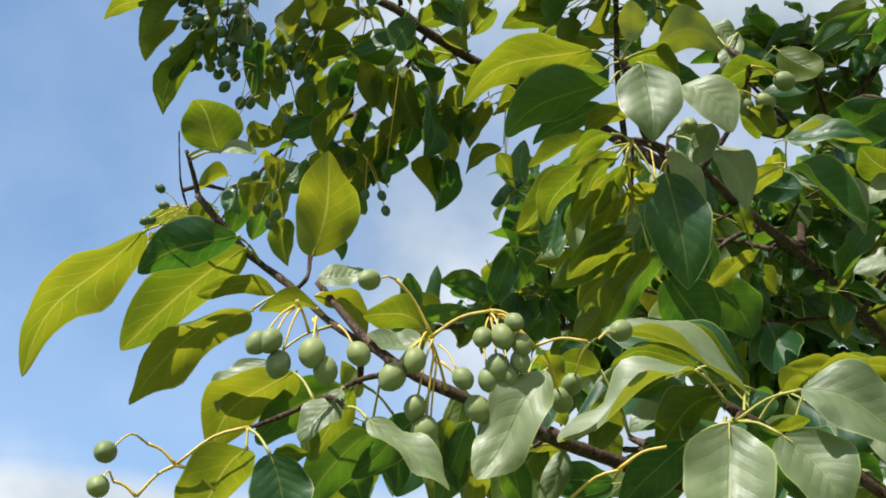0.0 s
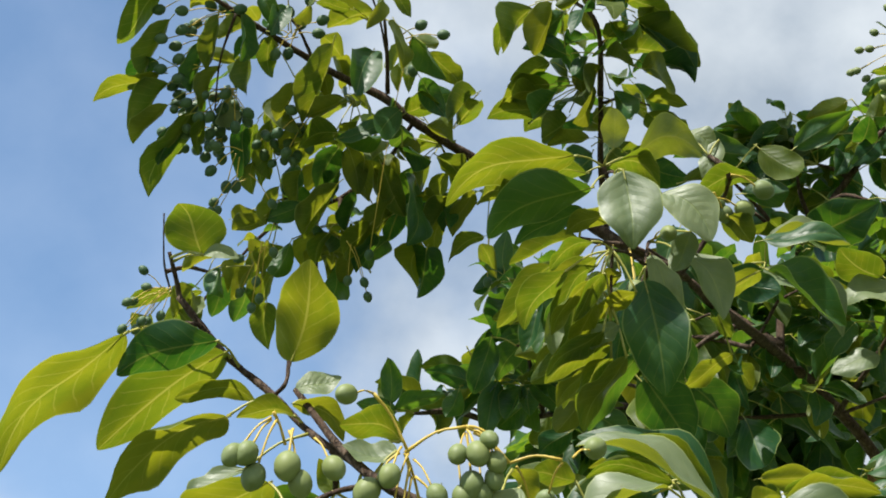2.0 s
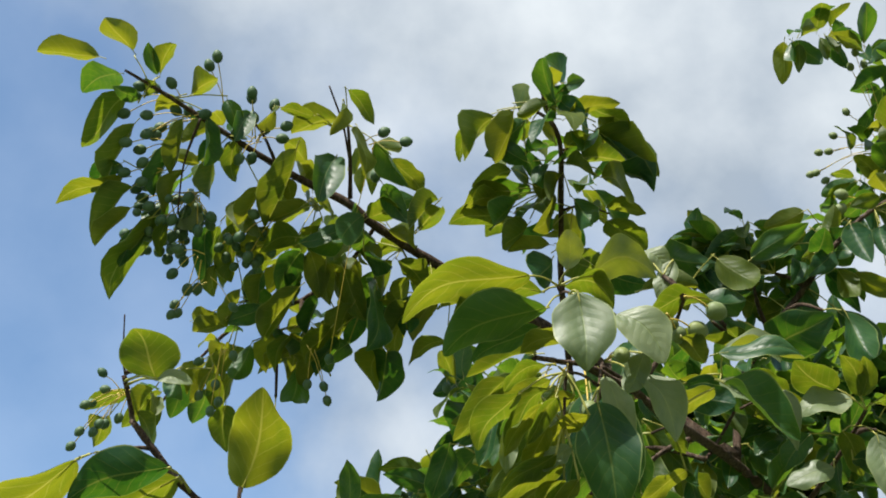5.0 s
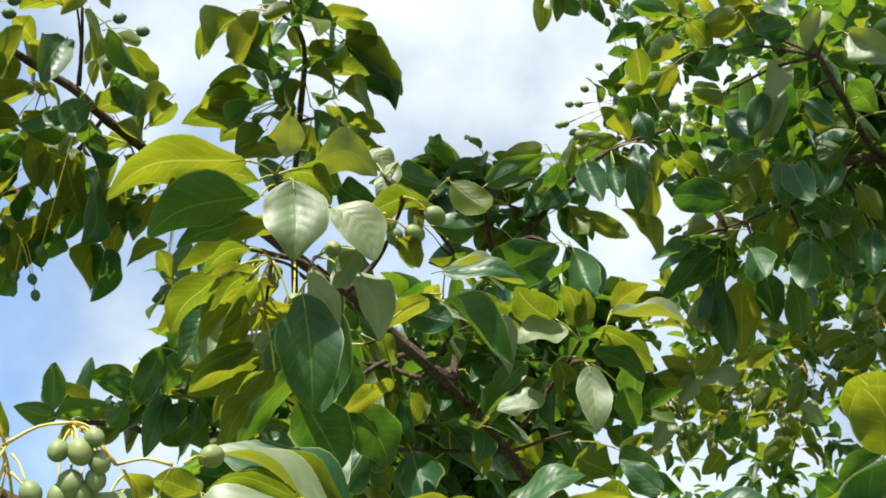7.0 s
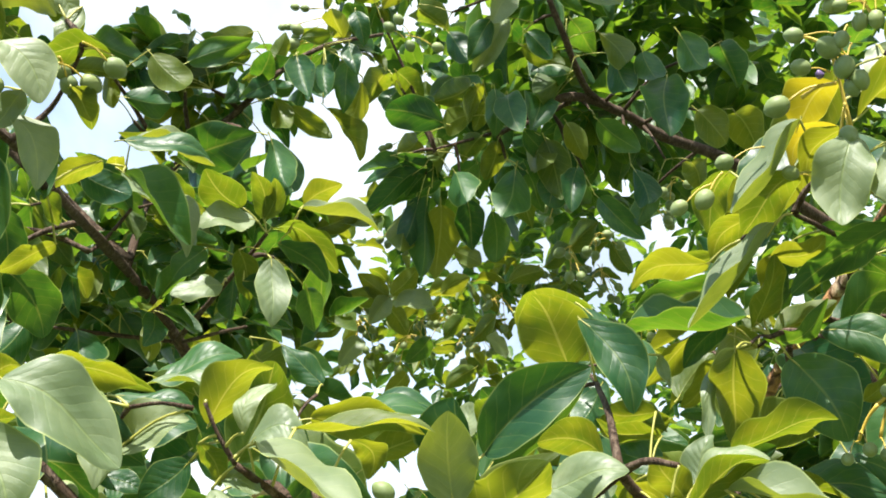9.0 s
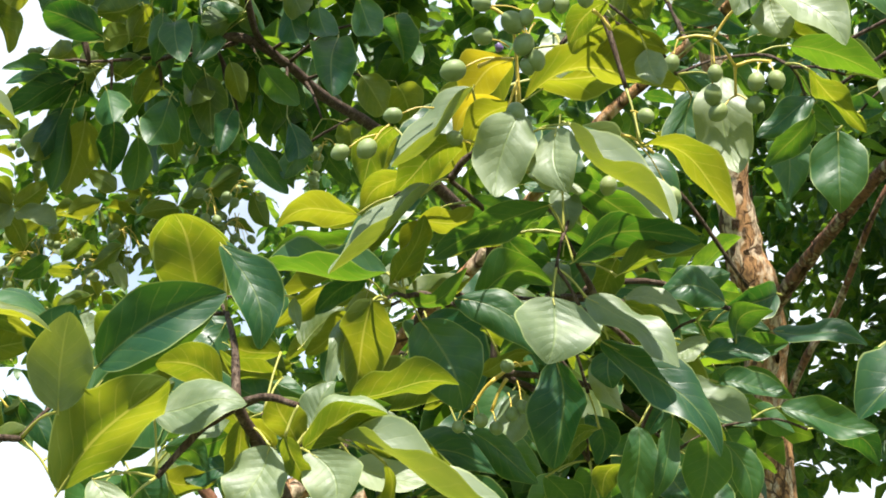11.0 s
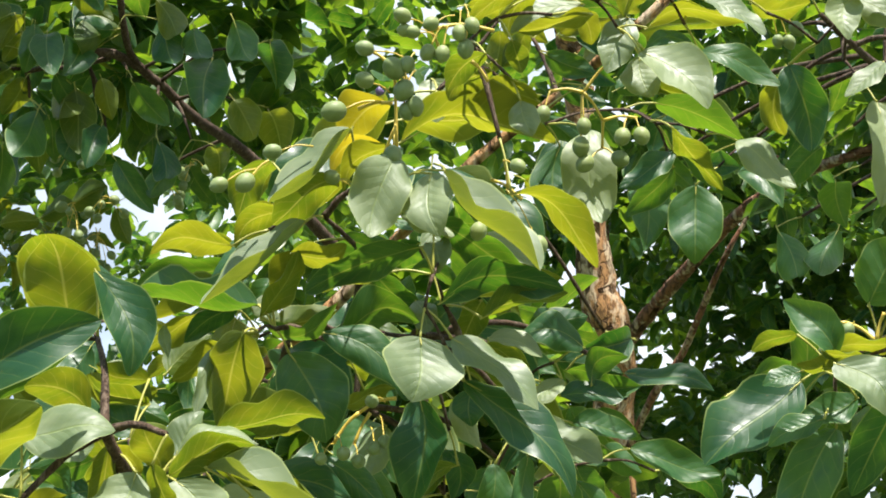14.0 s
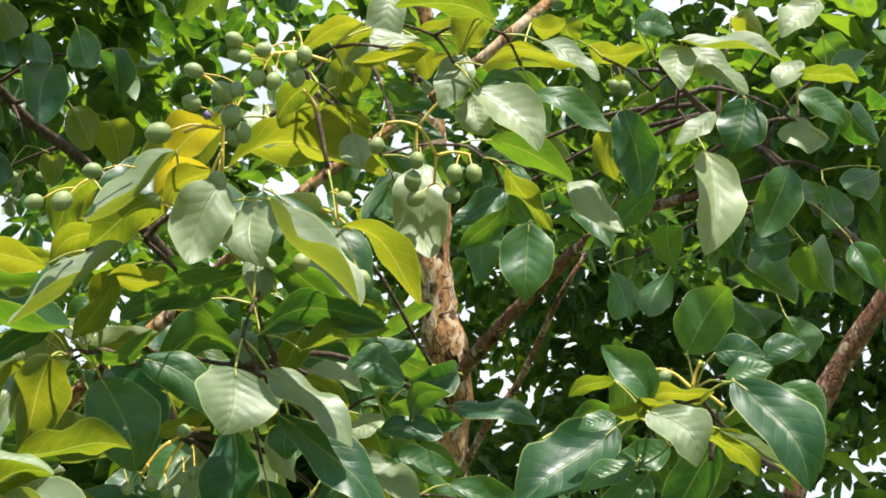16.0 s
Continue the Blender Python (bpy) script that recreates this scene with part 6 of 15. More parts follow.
spray(left_branch, (0.139, 1.771, 2.429), (-0.537, -0.326, -0.053), 0.076, 7, 15, 0.30)
spray(left_branch, (0.152, 1.683, 2.413), (0.201, -0.347, -0.199), 0.070, 7, 16, 0.30)
spray(left_branch, (0.076, 1.635, 2.389), (-0.379, -0.424, -0.060), 0.068, 7, 17, 0.30)
spray(left_branch, (0.180, 1.563, 2.321), (0.380, -0.545, 0.158), 0.065, 7, 18, 0.30)
spray(left_branch, (0.122, 1.588, 2.519), (-0.121, -0.524, 0.120), 0.069, 7, 19, 0.30)
spray(left_branch, (0.336, 1.645, 2.466), (-0.129, -0.432, -0.046), 0.071, 7, 20, 0.30)
spray(left_branch, (0.348, 1.477, 2.379), (-0.388, -0.499, 0.076), 0.064, 7, 21, 0.30)
spray(left_branch, (0.405, 1.452, 2.350), (0.100, -0.291, -0.300), 0.063, 7, 22, 0.30)
spray(left_branch, (0.477, 1.528, 2.462), (0.258, -0.571, 0.205), 0.068, 7, 23, 0.30)
spray(left_branch, (0.409, 1.543, 2.338), (-0.110, -0.389, -0.123), 0.066, 7, 24, 0.30)
spray(left_branch, (0.358, 1.630, 2.352), (0.286, -0.291, -0.301), 0.069, 7, 25, 0.30)
spray(left_branch, (0.275, 1.571, 2.309), (-0.445, -0.335, -0.221), 0.065, 7, 26, 0.30)
spray(left_branch, (0.492, 1.608, 2.339), (0.442, -0.583, 0.227), 0.069, 7, 27, 0.30)
spray(left_branch, (0.423, 1.387, 2.453), (-0.094, -0.549, 0.166), 0.063, 7, 28, 0.30)
spray(left_branch, (0.369, 1.419, 2.605), (-0.147, -0.519, 0.112), 0.067, 7, 29, 0.30)
spray(left_branch, (0.433, 1.474, 2.645), (-0.352, -0.430, -0.049), 0.070, 7, 30, 0.30)
spray(left_branch, (0.406, 1.424, 2.623), (-0.333, -0.418, -0.077), 0.064, 7, 31, 0.30)
spray(left_branch, (0.479, 1.448, 2.599), (0.294, -0.375, -0.171), 0.065, 7, 32, 0.30)
spray(left_branch, (0.527, 1.419, 2.589), (0.120, -0.329, -0.232), 0.065, 7, 33, 0.30)
spray(left_branch, (0.369, 1.432, 2.594), (0.491, -0.311, -0.276), 0.064, 7, 34, 0.30)
spray(left_branch, (0.438, 1.402, 2.635), (-0.025, -0.226, -0.384), 0.064, 7, 35, 0.30)
spray(left_branch, (0.581, 1.500, 2.717), (-0.430, -0.227, -0.365), 0.070, 7, 36, 0.30)
spray(left_branch, (0.100, 1.807, 2.475), (-0.002, -0.581, 0.157), 0.072, 7, 37, 0.30)
spray(left_branch, (0.037, 1.795, 2.451), (0.228, -0.244, -0.368), 0.071, 7, 38, 0.30)
spray(left_branch, (0.110, 1.686, 2.484), (-0.440, -0.215, -0.382), 0.068, 7, 39, 0.30)
spray(left_branch, (-0.010, 1.783, 2.436), (-0.210, -0.505, 0.050), 0.071, 7, 40, 0.30)
spray(upper_branch, (1.025, 2.252, 3.012), (0.172, -0.522, -0.012), 0.062, 7, 41, 0.75, 72, droop=0.30)
spray(upper_branch, (1.034, 2.372, 3.017), (-0.146, -0.532, 0.118), 0.064, 7, 42, 0.75, 72, droop=0.30)
spray(upper_branch, (1.111, 2.351, 2.925), (-0.010, -0.428, -0.088), 0.063, 7, 43, 0.75, 72, droop=0.30)
spray(upper_branch, (1.148, 2.261, 2.857), (0.072, -0.326, -0.271), 0.062, 7, 44, 0.75, 72, droop=0.30)
spray(upper_branch, (1.222, 2.209, 2.886), (0.064, -0.368, -0.206), 0.062, 7, 45, 0.75, 72, droop=0.30)
spray(upper_branch, (1.259, 2.110, 2.907), (-0.501, -0.432, 0.094), 0.060, 7, 46, 0.75, 72, droop=0.30)
spray(upper_branch, (1.128, 2.310, 3.006), (0.216, -0.558, 0.027), 0.063, 7, 47, 0.75, 72, droop=0.30)
spray(upper_branch, (1.263, 2.270, 2.825), (-0.554, -0.450, 0.140), 0.062, 7, 48, 0.75, 72, droop=0.30)
spray(upper_branch, (1.321, 2.192, 2.839), (0.117, -0.308, -0.316), 0.062, 7, 49, 0.75, 72, droop=0.30)
spray(upper_branch, (1.183, 2.358, 2.812), (-0.473, -0.498, 0.184), 0.063, 7, 50, 0.75, 72, droop=0.30)
spray(upper_branch, (1.297, 2.319, 2.757), (-0.076, -0.471, -0.001), 0.062, 7, 51, 0.75, 72, droop=0.30)
spray(upper_branch, (1.344, 2.093, 2.860), (-0.063, -0.253, -0.334), 0.060, 7, 52, 0.75, 72, droop=0.30)
spray(upper_branch, (0.992, 2.305, 2.827), (-0.278, -0.235, -0.285), 0.061, 7, 53, 0.75, 72, droop=0.30)
spray(upper_branch, (1.057, 2.345, 2.770), (-0.484, -0.134, -0.364), 0.062, 7, 54, 0.75, 72, droop=0.30)
spray(upper_branch, (1.001, 2.472, 2.913), (0.227, -0.664, 0.061), 0.058, 7, 55, 0.75, 72, droop=0.30)
spray(upper_branch, (1.096, 2.466, 2.905), (-0.400, -0.129, -0.295), 0.059, 7, 56, 0.75, 72, droop=0.30)
spray(upper_branch, (1.153, 2.427, 2.925), (-0.092, -0.550, 0.126), 0.059, 7, 57, 0.75, 72, droop=0.30)
spray(upper_branch, (1.224, 2.417, 2.909), (0.089, -0.631, 0.114), 0.059, 7, 58, 0.75, 72, droop=0.30)
spray(upper_branch, (1.341, 2.498, 2.918), (-0.330, -0.296, -0.087), 0.062, 7, 59, 0.75, 72, droop=0.30)
spray(upper_branch, (1.153, 2.425, 2.798), (-0.041, -0.270, -0.348), 0.058, 7, 60, 0.75, 72, droop=0.30)
spray(upper_branch, (1.347, 2.358, 2.907), (-0.483, -0.227, -0.078), 0.059, 7, 61, 0.75, 72, droop=0.30)
spray(upper_branch, (1.073, 2.464, 2.799), (-0.621, -0.139, -0.110), 0.058, 7, 62, 0.75, 72, droop=0.30)
spray(upper_branch, (1.341, 2.290, 3.002), (-0.092, -0.278, -0.298), 0.059, 7, 63, 0.75, 72, droop=0.30)
spray(upper_branch, (1.438, 2.280, 2.966), (-0.304, -0.160, -0.321), 0.059, 7, 64, 0.75, 72, droop=0.30)
spray(upper_branch, (1.492, 2.214, 2.971), (-0.005, -0.389, -0.191), 0.059, 7, 65, 0.75, 72, droop=0.30)
spray(upper_branch, (1.374, 2.463, 2.857), (0.147, -0.350, -0.368), 0.061, 7, 66, 0.75, 72, droop=0.30)
spray(upper_branch, (1.246, 2.416, 2.763), (-0.391, -0.315, -0.010), 0.058, 7, 67, 0.75, 72, droop=0.30)
spray(upper_branch, (0.836, 1.760, 3.240), (0.005, -0.264, -0.342), 0.084, 7, 68, 0.40)
spray(upper_branch, (0.863, 1.701, 3.219), (-0.443, -0.423, 0.059), 0.083, 7, 69, 0.40)
spray(upper_branch, (0.966, 1.742, 3.262), (-0.313, -0.503, 0.134), 0.086, 7, 70, 0.40)
spray(upper_branch, (0.970, 1.611, 3.171), (-0.554, -0.253, -0.158), 0.081, 7, 71, 0.40)
spray(upper_branch, (0.902, 1.803, 3.225), (0.340, -0.509, -0.091), 0.085, 7, 72, 0.40)
spray(upper_branch, (0.790, 1.826, 3.028), (0.038, -0.249, -0.376), 0.081, 7, 73, 0.40)
spray(upper_branch, (0.878, 1.886, 3.199), (-0.237, -0.220, -0.322), 0.087, 7, 74, 0.40)
spray(upper_branch, (0.816, 1.810, 3.044), (0.195, -0.631, 0.144), 0.081, 7, 75, 0.40)
spray(upper_branch, (0.817, 1.905, 3.180), (0.480, -0.570, 0.120), 0.072, 7, 76, 0.40)
spray(upper_branch, (0.812, 1.970, 3.156), (-0.456, -0.269, -0.300), 0.073, 7, 77, 0.40)
spray(upper_branch, (0.803, 2.035, 3.117), (-0.302, -0.285, -0.281), 0.074, 7, 78, 0.40)
spray(upper_branch, (0.703, 1.826, 3.354), (0.372, -0.251, -0.363), 0.073, 7, 79, 0.40)
spray(upper_branch, (0.858, 1.911, 3.423), (-0.067, -0.506, 0.045), 0.077, 7, 80, 0.40)
spray(upper_branch, (0.773, 1.846, 3.388), (0.437, -0.308, -0.278), 0.074, 7, 81, 0.40)
spray(far_branch, (-0.206, 1.307, 2.689), (0.002, -0.255, -0.340), 0.049, 6, 82, 0.65)
spray(far_branch, (-0.099, 1.385, 2.659), (0.466, -0.446, -0.069), 0.050, 6, 85, 0.65)
spray(far_branch, (-0.119, 1.527, 2.654), (0.136, -0.435, -0.072), 0.053, 6, 87, 0.65)
spray(far_branch, (-0.042, 1.426, 2.588), (0.424, -0.114, -0.575), 0.050, 6, 89, 0.65)
spray(far_branch, (-0.099, 1.523, 2.557), (0.129, -0.296, -0.284), 0.052, 6, 92, 0.65)
spray(far_branch, (-0.211, 1.525, 2.522), (0.097, -0.157, -0.494), 0.051, 6, 95, 0.65)
spray(far_branch, (-0.294, 1.561, 2.467), (-0.371, -0.153, -0.481), 0.052, 6, 97, 0.65)
spray(far_branch, (0.044, 1.543, 2.607), (-0.242, -0.300, -0.261), 0.053, 6, 99, 0.65)
spray(far_branch, (-0.033, 1.450, 2.764), (0.085, -0.065, -0.635), 0.053, 6, 101, 0.65)
spray(far_branch, (-0.243, 1.397, 2.708), (-0.391, -0.296, -0.261), 0.052, 6, 103, 0.65)
spray(far_branch, (-0.123, 1.503, 2.495), (-0.166, -0.093, -0.581), 0.050, 6, 106, 0.65)
spray(left_branch, (0.086, 1.390, 2.405), (0.151, -0.535, 0.079), 0.055, 7, 108, 0.25)
spray(left_branch, (0.126, 1.509, 2.410), (-0.452, -0.274, -0.293), 0.058, 7, 109, 0.25)
spray(left_branch, (0.116, 1.572, 2.365), (-0.237, -0.516, 0.068), 0.059, 7, 110, 0.25)
spray(left_branch, (0.177, 1.490, 2.356), (0.366, -0.267, -0.339), 0.057, 7, 111, 0.25)
spray(left_branch, (0.231, 1.533, 2.409), (0.367, -0.328, -0.245), 0.059, 7, 112, 0.25)
spray(left_branch, (0.290, 1.441, 2.453), (-0.512, -0.541, 0.118), 0.058, 7, 113, 0.25)
spray(left_branch, (0.311, 1.410, 2.362), (0.223, -0.537, 0.080), 0.055, 7, 114, 0.25)
spray(left_branch, (0.324, 1.351, 2.277), (0.375, -0.277, -0.323), 0.053, 7, 115, 0.25)
spray(left_branch, (0.359, 1.330, 2.363), (-0.053, -0.321, -0.238), 0.054, 7, 116, 0.25)
spray(left_branch, (0.446, 1.429, 2.375), (-0.324, -0.454, -0.023), 0.057, 7, 117, 0.25)
spray(left_branch, (0.502, 1.407, 2.438), (0.452, -0.393, -0.150), 0.058, 7, 118, 0.25)
spray(left_branch, (0.424, 1.393, 2.273), (0.063, -0.477, -0.005), 0.054, 7, 119, 0.25)
spray(left_branch, (0.536, 1.468, 2.382), (0.074, -0.396, -0.129), 0.059, 7, 120, 0.25)
spray(left_branch, (0.156, 1.389, 2.391), (0.210, -0.476, -0.012), 0.055, 7, 121, 0.25)
spray(upper_branch, (1.090, 1.669, 3.134), (-0.264, -0.239, -0.284), 0.083, 8, 122, 0.15)
spray(upper_branch, (1.191, 1.679, 3.210), (-0.184, -0.254, -0.290), 0.086, 8, 123, 0.15)
spray(upper_branch, (1.174, 1.786, 3.119), (0.073, -0.383, -0.186), 0.086, 8, 124, 0.15)
spray(upper_branch, (1.269, 1.867, 3.070), (-0.449, -0.154, -0.345), 0.089, 8, 125, 0.15)
spray(upper_branch, (1.133, 1.891, 3.092), (-0.052, -0.514, 0.057), 0.088, 8, 126, 0.15)
spray(upper_branch, (1.243, 1.975, 2.992), (-0.108, -0.527, 0.096), 0.089, 8, 127, 0.15)
spray(upper_branch, (1.068, 1.919, 3.078), (-0.080, -0.411, -0.089), 0.087, 8, 128, 0.15)
spray(upper_branch, (1.009, 1.986, 3.167), (-0.239, -0.345, -0.133), 0.090, 8, 129, 0.15)
spray(upper_branch, (1.141, 1.901, 2.978), (0.076, -0.275, -0.351), 0.086, 8, 130, 0.15)
foliage(big_tree, 'far_foliage', FAR_LEAF, [(1.45, 1.89, 3.32, 0.26, 50), (1.87, 2.05, 3.22, 0.28, 24), (1.32, 1.98, 3.18, 0.25, 20), (2.44, 0.91, 3.16, 0.30, 22), (1.53, 1.32, 2.43, 0.20, 46), (1.87, 1.66, 3.33, 0.32, 24), (1.34, 2.28, 3.30, 0.22, 16), (2.30, 0.66, 3.18, 0.26, 60), (3.04, 1.83, 4.22, 0.37, 30), (1.59, 1.35, 2.29, 0.19, 50), (1.53, 1.64, 2.37, 0.18, 40), (2.62, 1.03, 2.56, 0.22, 16), (3.41, 1.67, 3.87, 0.34, 34), (3.15, 1.69, 4.19, 0.37, 30), (2.64, 2.53, 4.24, 0.38, 34), (2.51, 3.12, 4.09, 0.36, 20)], 0.104, 7)
foliage(big_tree, 'far_foliage', FAR_LEAF, [(1.53, 3.19, 3.27, 0.36, 13), (1.83, 3.03, 3.29, 0.37, 18), (1.62, 3.08, 3.27, 0.24, 33), (1.94, 2.98, 3.53, 0.31, 28), (2.3, 2.43, 3.82, 0.46, 31)], 0.064, 8)
second_tree = tree("fruit_tree", (6.72, 3.47, 0), 'leafy fruit tree standing behind in the shade')
branch(second_tree, [(6.72, 3.47, -0.10, 0.110), (6.66, 3.52, 1.20, 0.090), (6.84, 3.57, 2.40, 0.070), (6.54, 3.62, 3.60, 0.050)], "", BARK, 12, 0.25, "trunk")
foliage(second_tree, 'crown', FAR_LEAF, [(6.10, 2.85, 4.98, 0.64, 104), (5.42, 2.95, 5.27, 0.61, 104), (6.93, 2.97, 4.62, 0.81, 85), (6.43, 3.72, 4.89, 0.75, 76), (5.27, 3.51, 5.66, 0.64, 76), (5.65, 2.56, 5.86, 0.75, 95), (6.70, 3.64, 5.52, 0.83, 85), (5.72, 4.17, 5.07, 0.73, 85)], 0.15, 11)
third_tree = tree("fruit_tree", (6.47, 1.51, 0), 'dense leafy fruit tree at the edge of the group')
branch(third_tree, [(6.47, 1.51, -0.10, 0.110), (6.41, 1.56, 1.20, 0.090), (6.59, 1.61, 2.40, 0.070), (6.29, 1.66, 3.60, 0.050)], "", BARK, 12, 0.25, "trunk")
# added high foliage, out of view, that keeps sun off the trees behind
foliage(third_tree, 'crown', FAR_LEAF, [(5.0, 1.2, 7.0, 0.9, 90), (5.2, 2.2, 7.2, 0.9, 90), (4.6, 0.3, 6.9, 0.8, 70), (5.6, 3.0, 7.3, 0.9, 70), (4.9, 2.9, 7.4, 0.8, 60)], 0.15, 41)
foliage(third_tree, 'crown', FAR_LEAF, [(6.19, 1.98, 4.08, 0.64, 42), (5.92, 1.78, 4.77, 0.69, 114), (5.73, 1.88, 5.48, 0.77, 114), (6.01, 1.34, 5.27, 0.83, 95)], 0.15, 12)
fourth_tree = tree("fruit_tree", (4.53, 6.34, 0), 'leafy fruit tree deeper in the group')
branch(fourth_tree, [(4.53, 6.34, -0.10, 0.110), (4.47, 6.39, 1.20, 0.090), (4.65, 6.44, 2.40, 0.070), (4.35, 6.49, 3.60, 0.050)], "", BARK, 12, 0.25, "trunk")
foliage(fourth_tree, 'crown', FAR_LEAF, [(5.08, 5.59, 4.59, 0.69, 57), (5.42, 4.66, 4.34, 0.71, 66), (4.27, 5.96, 5.13, 0.94, 43), (4.31, 6.94, 4.68, 0.80, 19), (4.67, 4.97, 5.96, 0.94, 57)], 0.15, 13)
# unseen clumps added overhead towards the sun, to shade the leaves below
foliage(big_tree, "upper_crown", FAR_LEAF, [(0.71, 0.83, 4.13, 0.36, 12), (0.80, 0.89, 4.14, 0.30, 3), (1.08, -0.14, 3.94, 0.42, 30), (1.16, -0.18, 3.99, 0.45, 32), (0.59, 1.03, 4.23, 0.40, 3), (2.30, 0.56, 4.44, 0.50, 26), (2.09, 0.55, 4.48, 0.40, 16), (4.42, 1.39, 6.56, 0.80, 60), (4.69, 0.65, 6.59, 0.80, 50), (4.83, 1.29, 5.94, 0.70, 40), (-0.02, 0.77, 4.00, 0.25, 4), (-0.26, 1.00, 4.12, 0.30, 9)], 0.105, 21)
foliage(big_tree, 'inner_foliage', FAR_LEAF, [(0.61, 2.17, 2.66, 0.19, 50), (0.28, 2.23, 2.66, 0.13, 30), (0.79, 2.21, 2.85, 0.13, 25), (0.45, 2.17, 2.74, 0.12, 22), (0.52, 2.13, 2.64, 0.16, 35), (0.66, 2.13, 2.75, 0.12, 22), (0.40, 2.27, 2.65, 0.13, 12), (0.61, 2.14, 2.65, 0.14, 12), (1.52, 2.51, 3.32, 0.25, 9), (1.44, 2.12, 3.42, 0.18, 10)], 0.095, 22)
foliage(third_tree, 'crown', FAR_LEAF, [(5.94, 2.70, 4.02, 0.53, 28), (5.99, 2.63, 3.96, 0.59, 32), (6.24, 3.30, 4.24, 0.46, 33), (5.97, 2.11, 4.47, 0.43, 38), (6.03, 3.14, 4.23, 0.45, 38), (5.87, 3.91, 4.26, 0.46, 38)], 0.15, 23)
fruit(upper_branch, (1.188, 2.237, 2.824), 0.0134, (1.180, 2.247, 2.824))
fruit(upper_branch, (1.195, 2.260, 2.838), 0.0133, (1.178, 2.250, 2.821))
fruit(upper_branch, (1.206, 2.295, 2.814), 0.0148, (1.170, 2.248, 2.831))
fruit(upper_branch, (1.166, 2.302, 2.838), 0.0121, (1.173, 2.250, 2.826))
fruit(upper_branch, (1.205, 2.230, 2.791), 0.0127, (1.177, 2.247, 2.828))
fruit(upper_branch, (1.194, 2.286, 2.820), 0.0123, (1.186, 2.244, 2.824))
fruit(upper_branch, (1.154, 2.277, 2.770), 0.0133, (1.176, 2.252, 2.819))
fruit(upper_branch, (1.194, 2.241, 2.808), 0.0133, (1.177, 2.249, 2.823))
fruit(upper_branch, (1.275, 2.247, 2.811), 0.0155, (1.225, 2.245, 2.789))
fruit(upper_branch, (1.262, 2.239, 2.753), 0.0122, (1.232, 2.238, 2.795))
fruit(upper_branch, (1.192, 2.255, 2.743), 0.0134, (1.224, 2.238, 2.802))
fruit(upper_branch, (1.203, 2.217, 2.784), 0.0158, (1.224, 2.239, 2.799))
fruit(upper_branch, (1.216, 2.226, 2.767), 0.0153, (1.235, 2.235, 2.798))
fruit(upper_branch, (1.280, 2.252, 2.792), 0.0123, (1.223, 2.244, 2.793))
fruit(upper_branch, (1.261, 2.234, 2.788), 0.0131, (1.234, 2.239, 2.791))
fruit(upper_branch, (1.220, 2.229, 2.752), 0.0150, (1.235, 2.239, 2.790))
fruit(upper_branch, (1.349, 2.133, 2.890), 0.0149, (1.347, 2.095, 2.923))
fruit(upper_branch, (1.344, 2.123, 2.925), 0.0139, (1.357, 2.097, 2.910))
fruit(upper_branch, (1.378, 2.138, 2.913), 0.0125, (1.359, 2.097, 2.909))
fruit(upper_branch, (1.386, 2.076, 2.912), 0.0143, (1.357, 2.089, 2.922))
fruit(upper_branch, (1.358, 2.079, 2.866), 0.0132, (1.356, 2.089, 2.922))
fruit(upper_branch, (1.332, 2.083, 2.907), 0.0130, (1.357, 2.095, 2.913))
fruit(upper_branch, (1.381, 2.107, 2.901), 0.0150, (1.356, 2.096, 2.912))
fruit(upper_branch, (1.400, 2.095, 2.894), 0.0159, (1.353, 2.095, 2.916))
fruit(upper_branch, (1.323, 2.123, 2.879), 0.0156, (1.316, 2.132, 2.895))
fruit(upper_branch, (1.356, 2.152, 2.873), 0.0149, (1.314, 2.129, 2.901))
fruit(upper_branch, (1.336, 2.104, 2.884), 0.0123, (1.310, 2.136, 2.893))
fruit(upper_branch, (1.314, 2.134, 2.839), 0.0140, (1.319, 2.130, 2.894))
fruit(upper_branch, (1.281, 2.144, 2.846), 0.0140, (1.311, 2.133, 2.897))
fruit(upper_branch, (1.298, 2.161, 2.870), 0.0140, (1.309, 2.135, 2.896))
fruit(upper_branch, (1.317, 2.135, 2.855), 0.0143, (1.316, 2.127, 2.901))
fruit(upper_branch, (1.348, 2.122, 2.873), 0.0126, (1.312, 2.134, 2.893))
fruit(upper_branch, (1.020, 2.321, 2.747), 0.0118, (1.033, 2.323, 2.808))
fruit(upper_branch, (1.059, 2.352, 2.804), 0.0137, (1.032, 2.324, 2.807))
fruit(upper_branch, (1.032, 2.336, 2.770), 0.0152, (1.030, 2.320, 2.815))
fruit(upper_branch, (1.021, 2.340, 2.815), 0.0136, (1.036, 2.324, 2.805))
fruit(upper_branch, (1.073, 2.311, 2.761), 0.0150, (1.039, 2.315, 2.818))
fruit(upper_branch, (1.005, 2.353, 2.820), 0.0132, (1.028, 2.322, 2.813))
fruit(upper_branch, (1.045, 2.319, 2.754), 0.0140, (1.029, 2.322, 2.811))
fruit(upper_branch, (1.059, 2.307, 2.752), 0.0142, (1.028, 2.319, 2.818))
fruit(upper_branch, (1.409, 2.106, 2.867), 0.0125, (1.413, 2.078, 2.885))
fruit(upper_branch, (1.429, 2.099, 2.850), 0.0129, (1.418, 2.067, 2.896))
fruit(upper_branch, (1.443, 2.057, 2.846), 0.0158, (1.415, 2.076, 2.886))
fruit(upper_branch, (1.414, 2.064, 2.841), 0.0152, (1.417, 2.072, 2.890))
fruit(upper_branch, (1.449, 2.073, 2.828), 0.0136, (1.422, 2.074, 2.882))
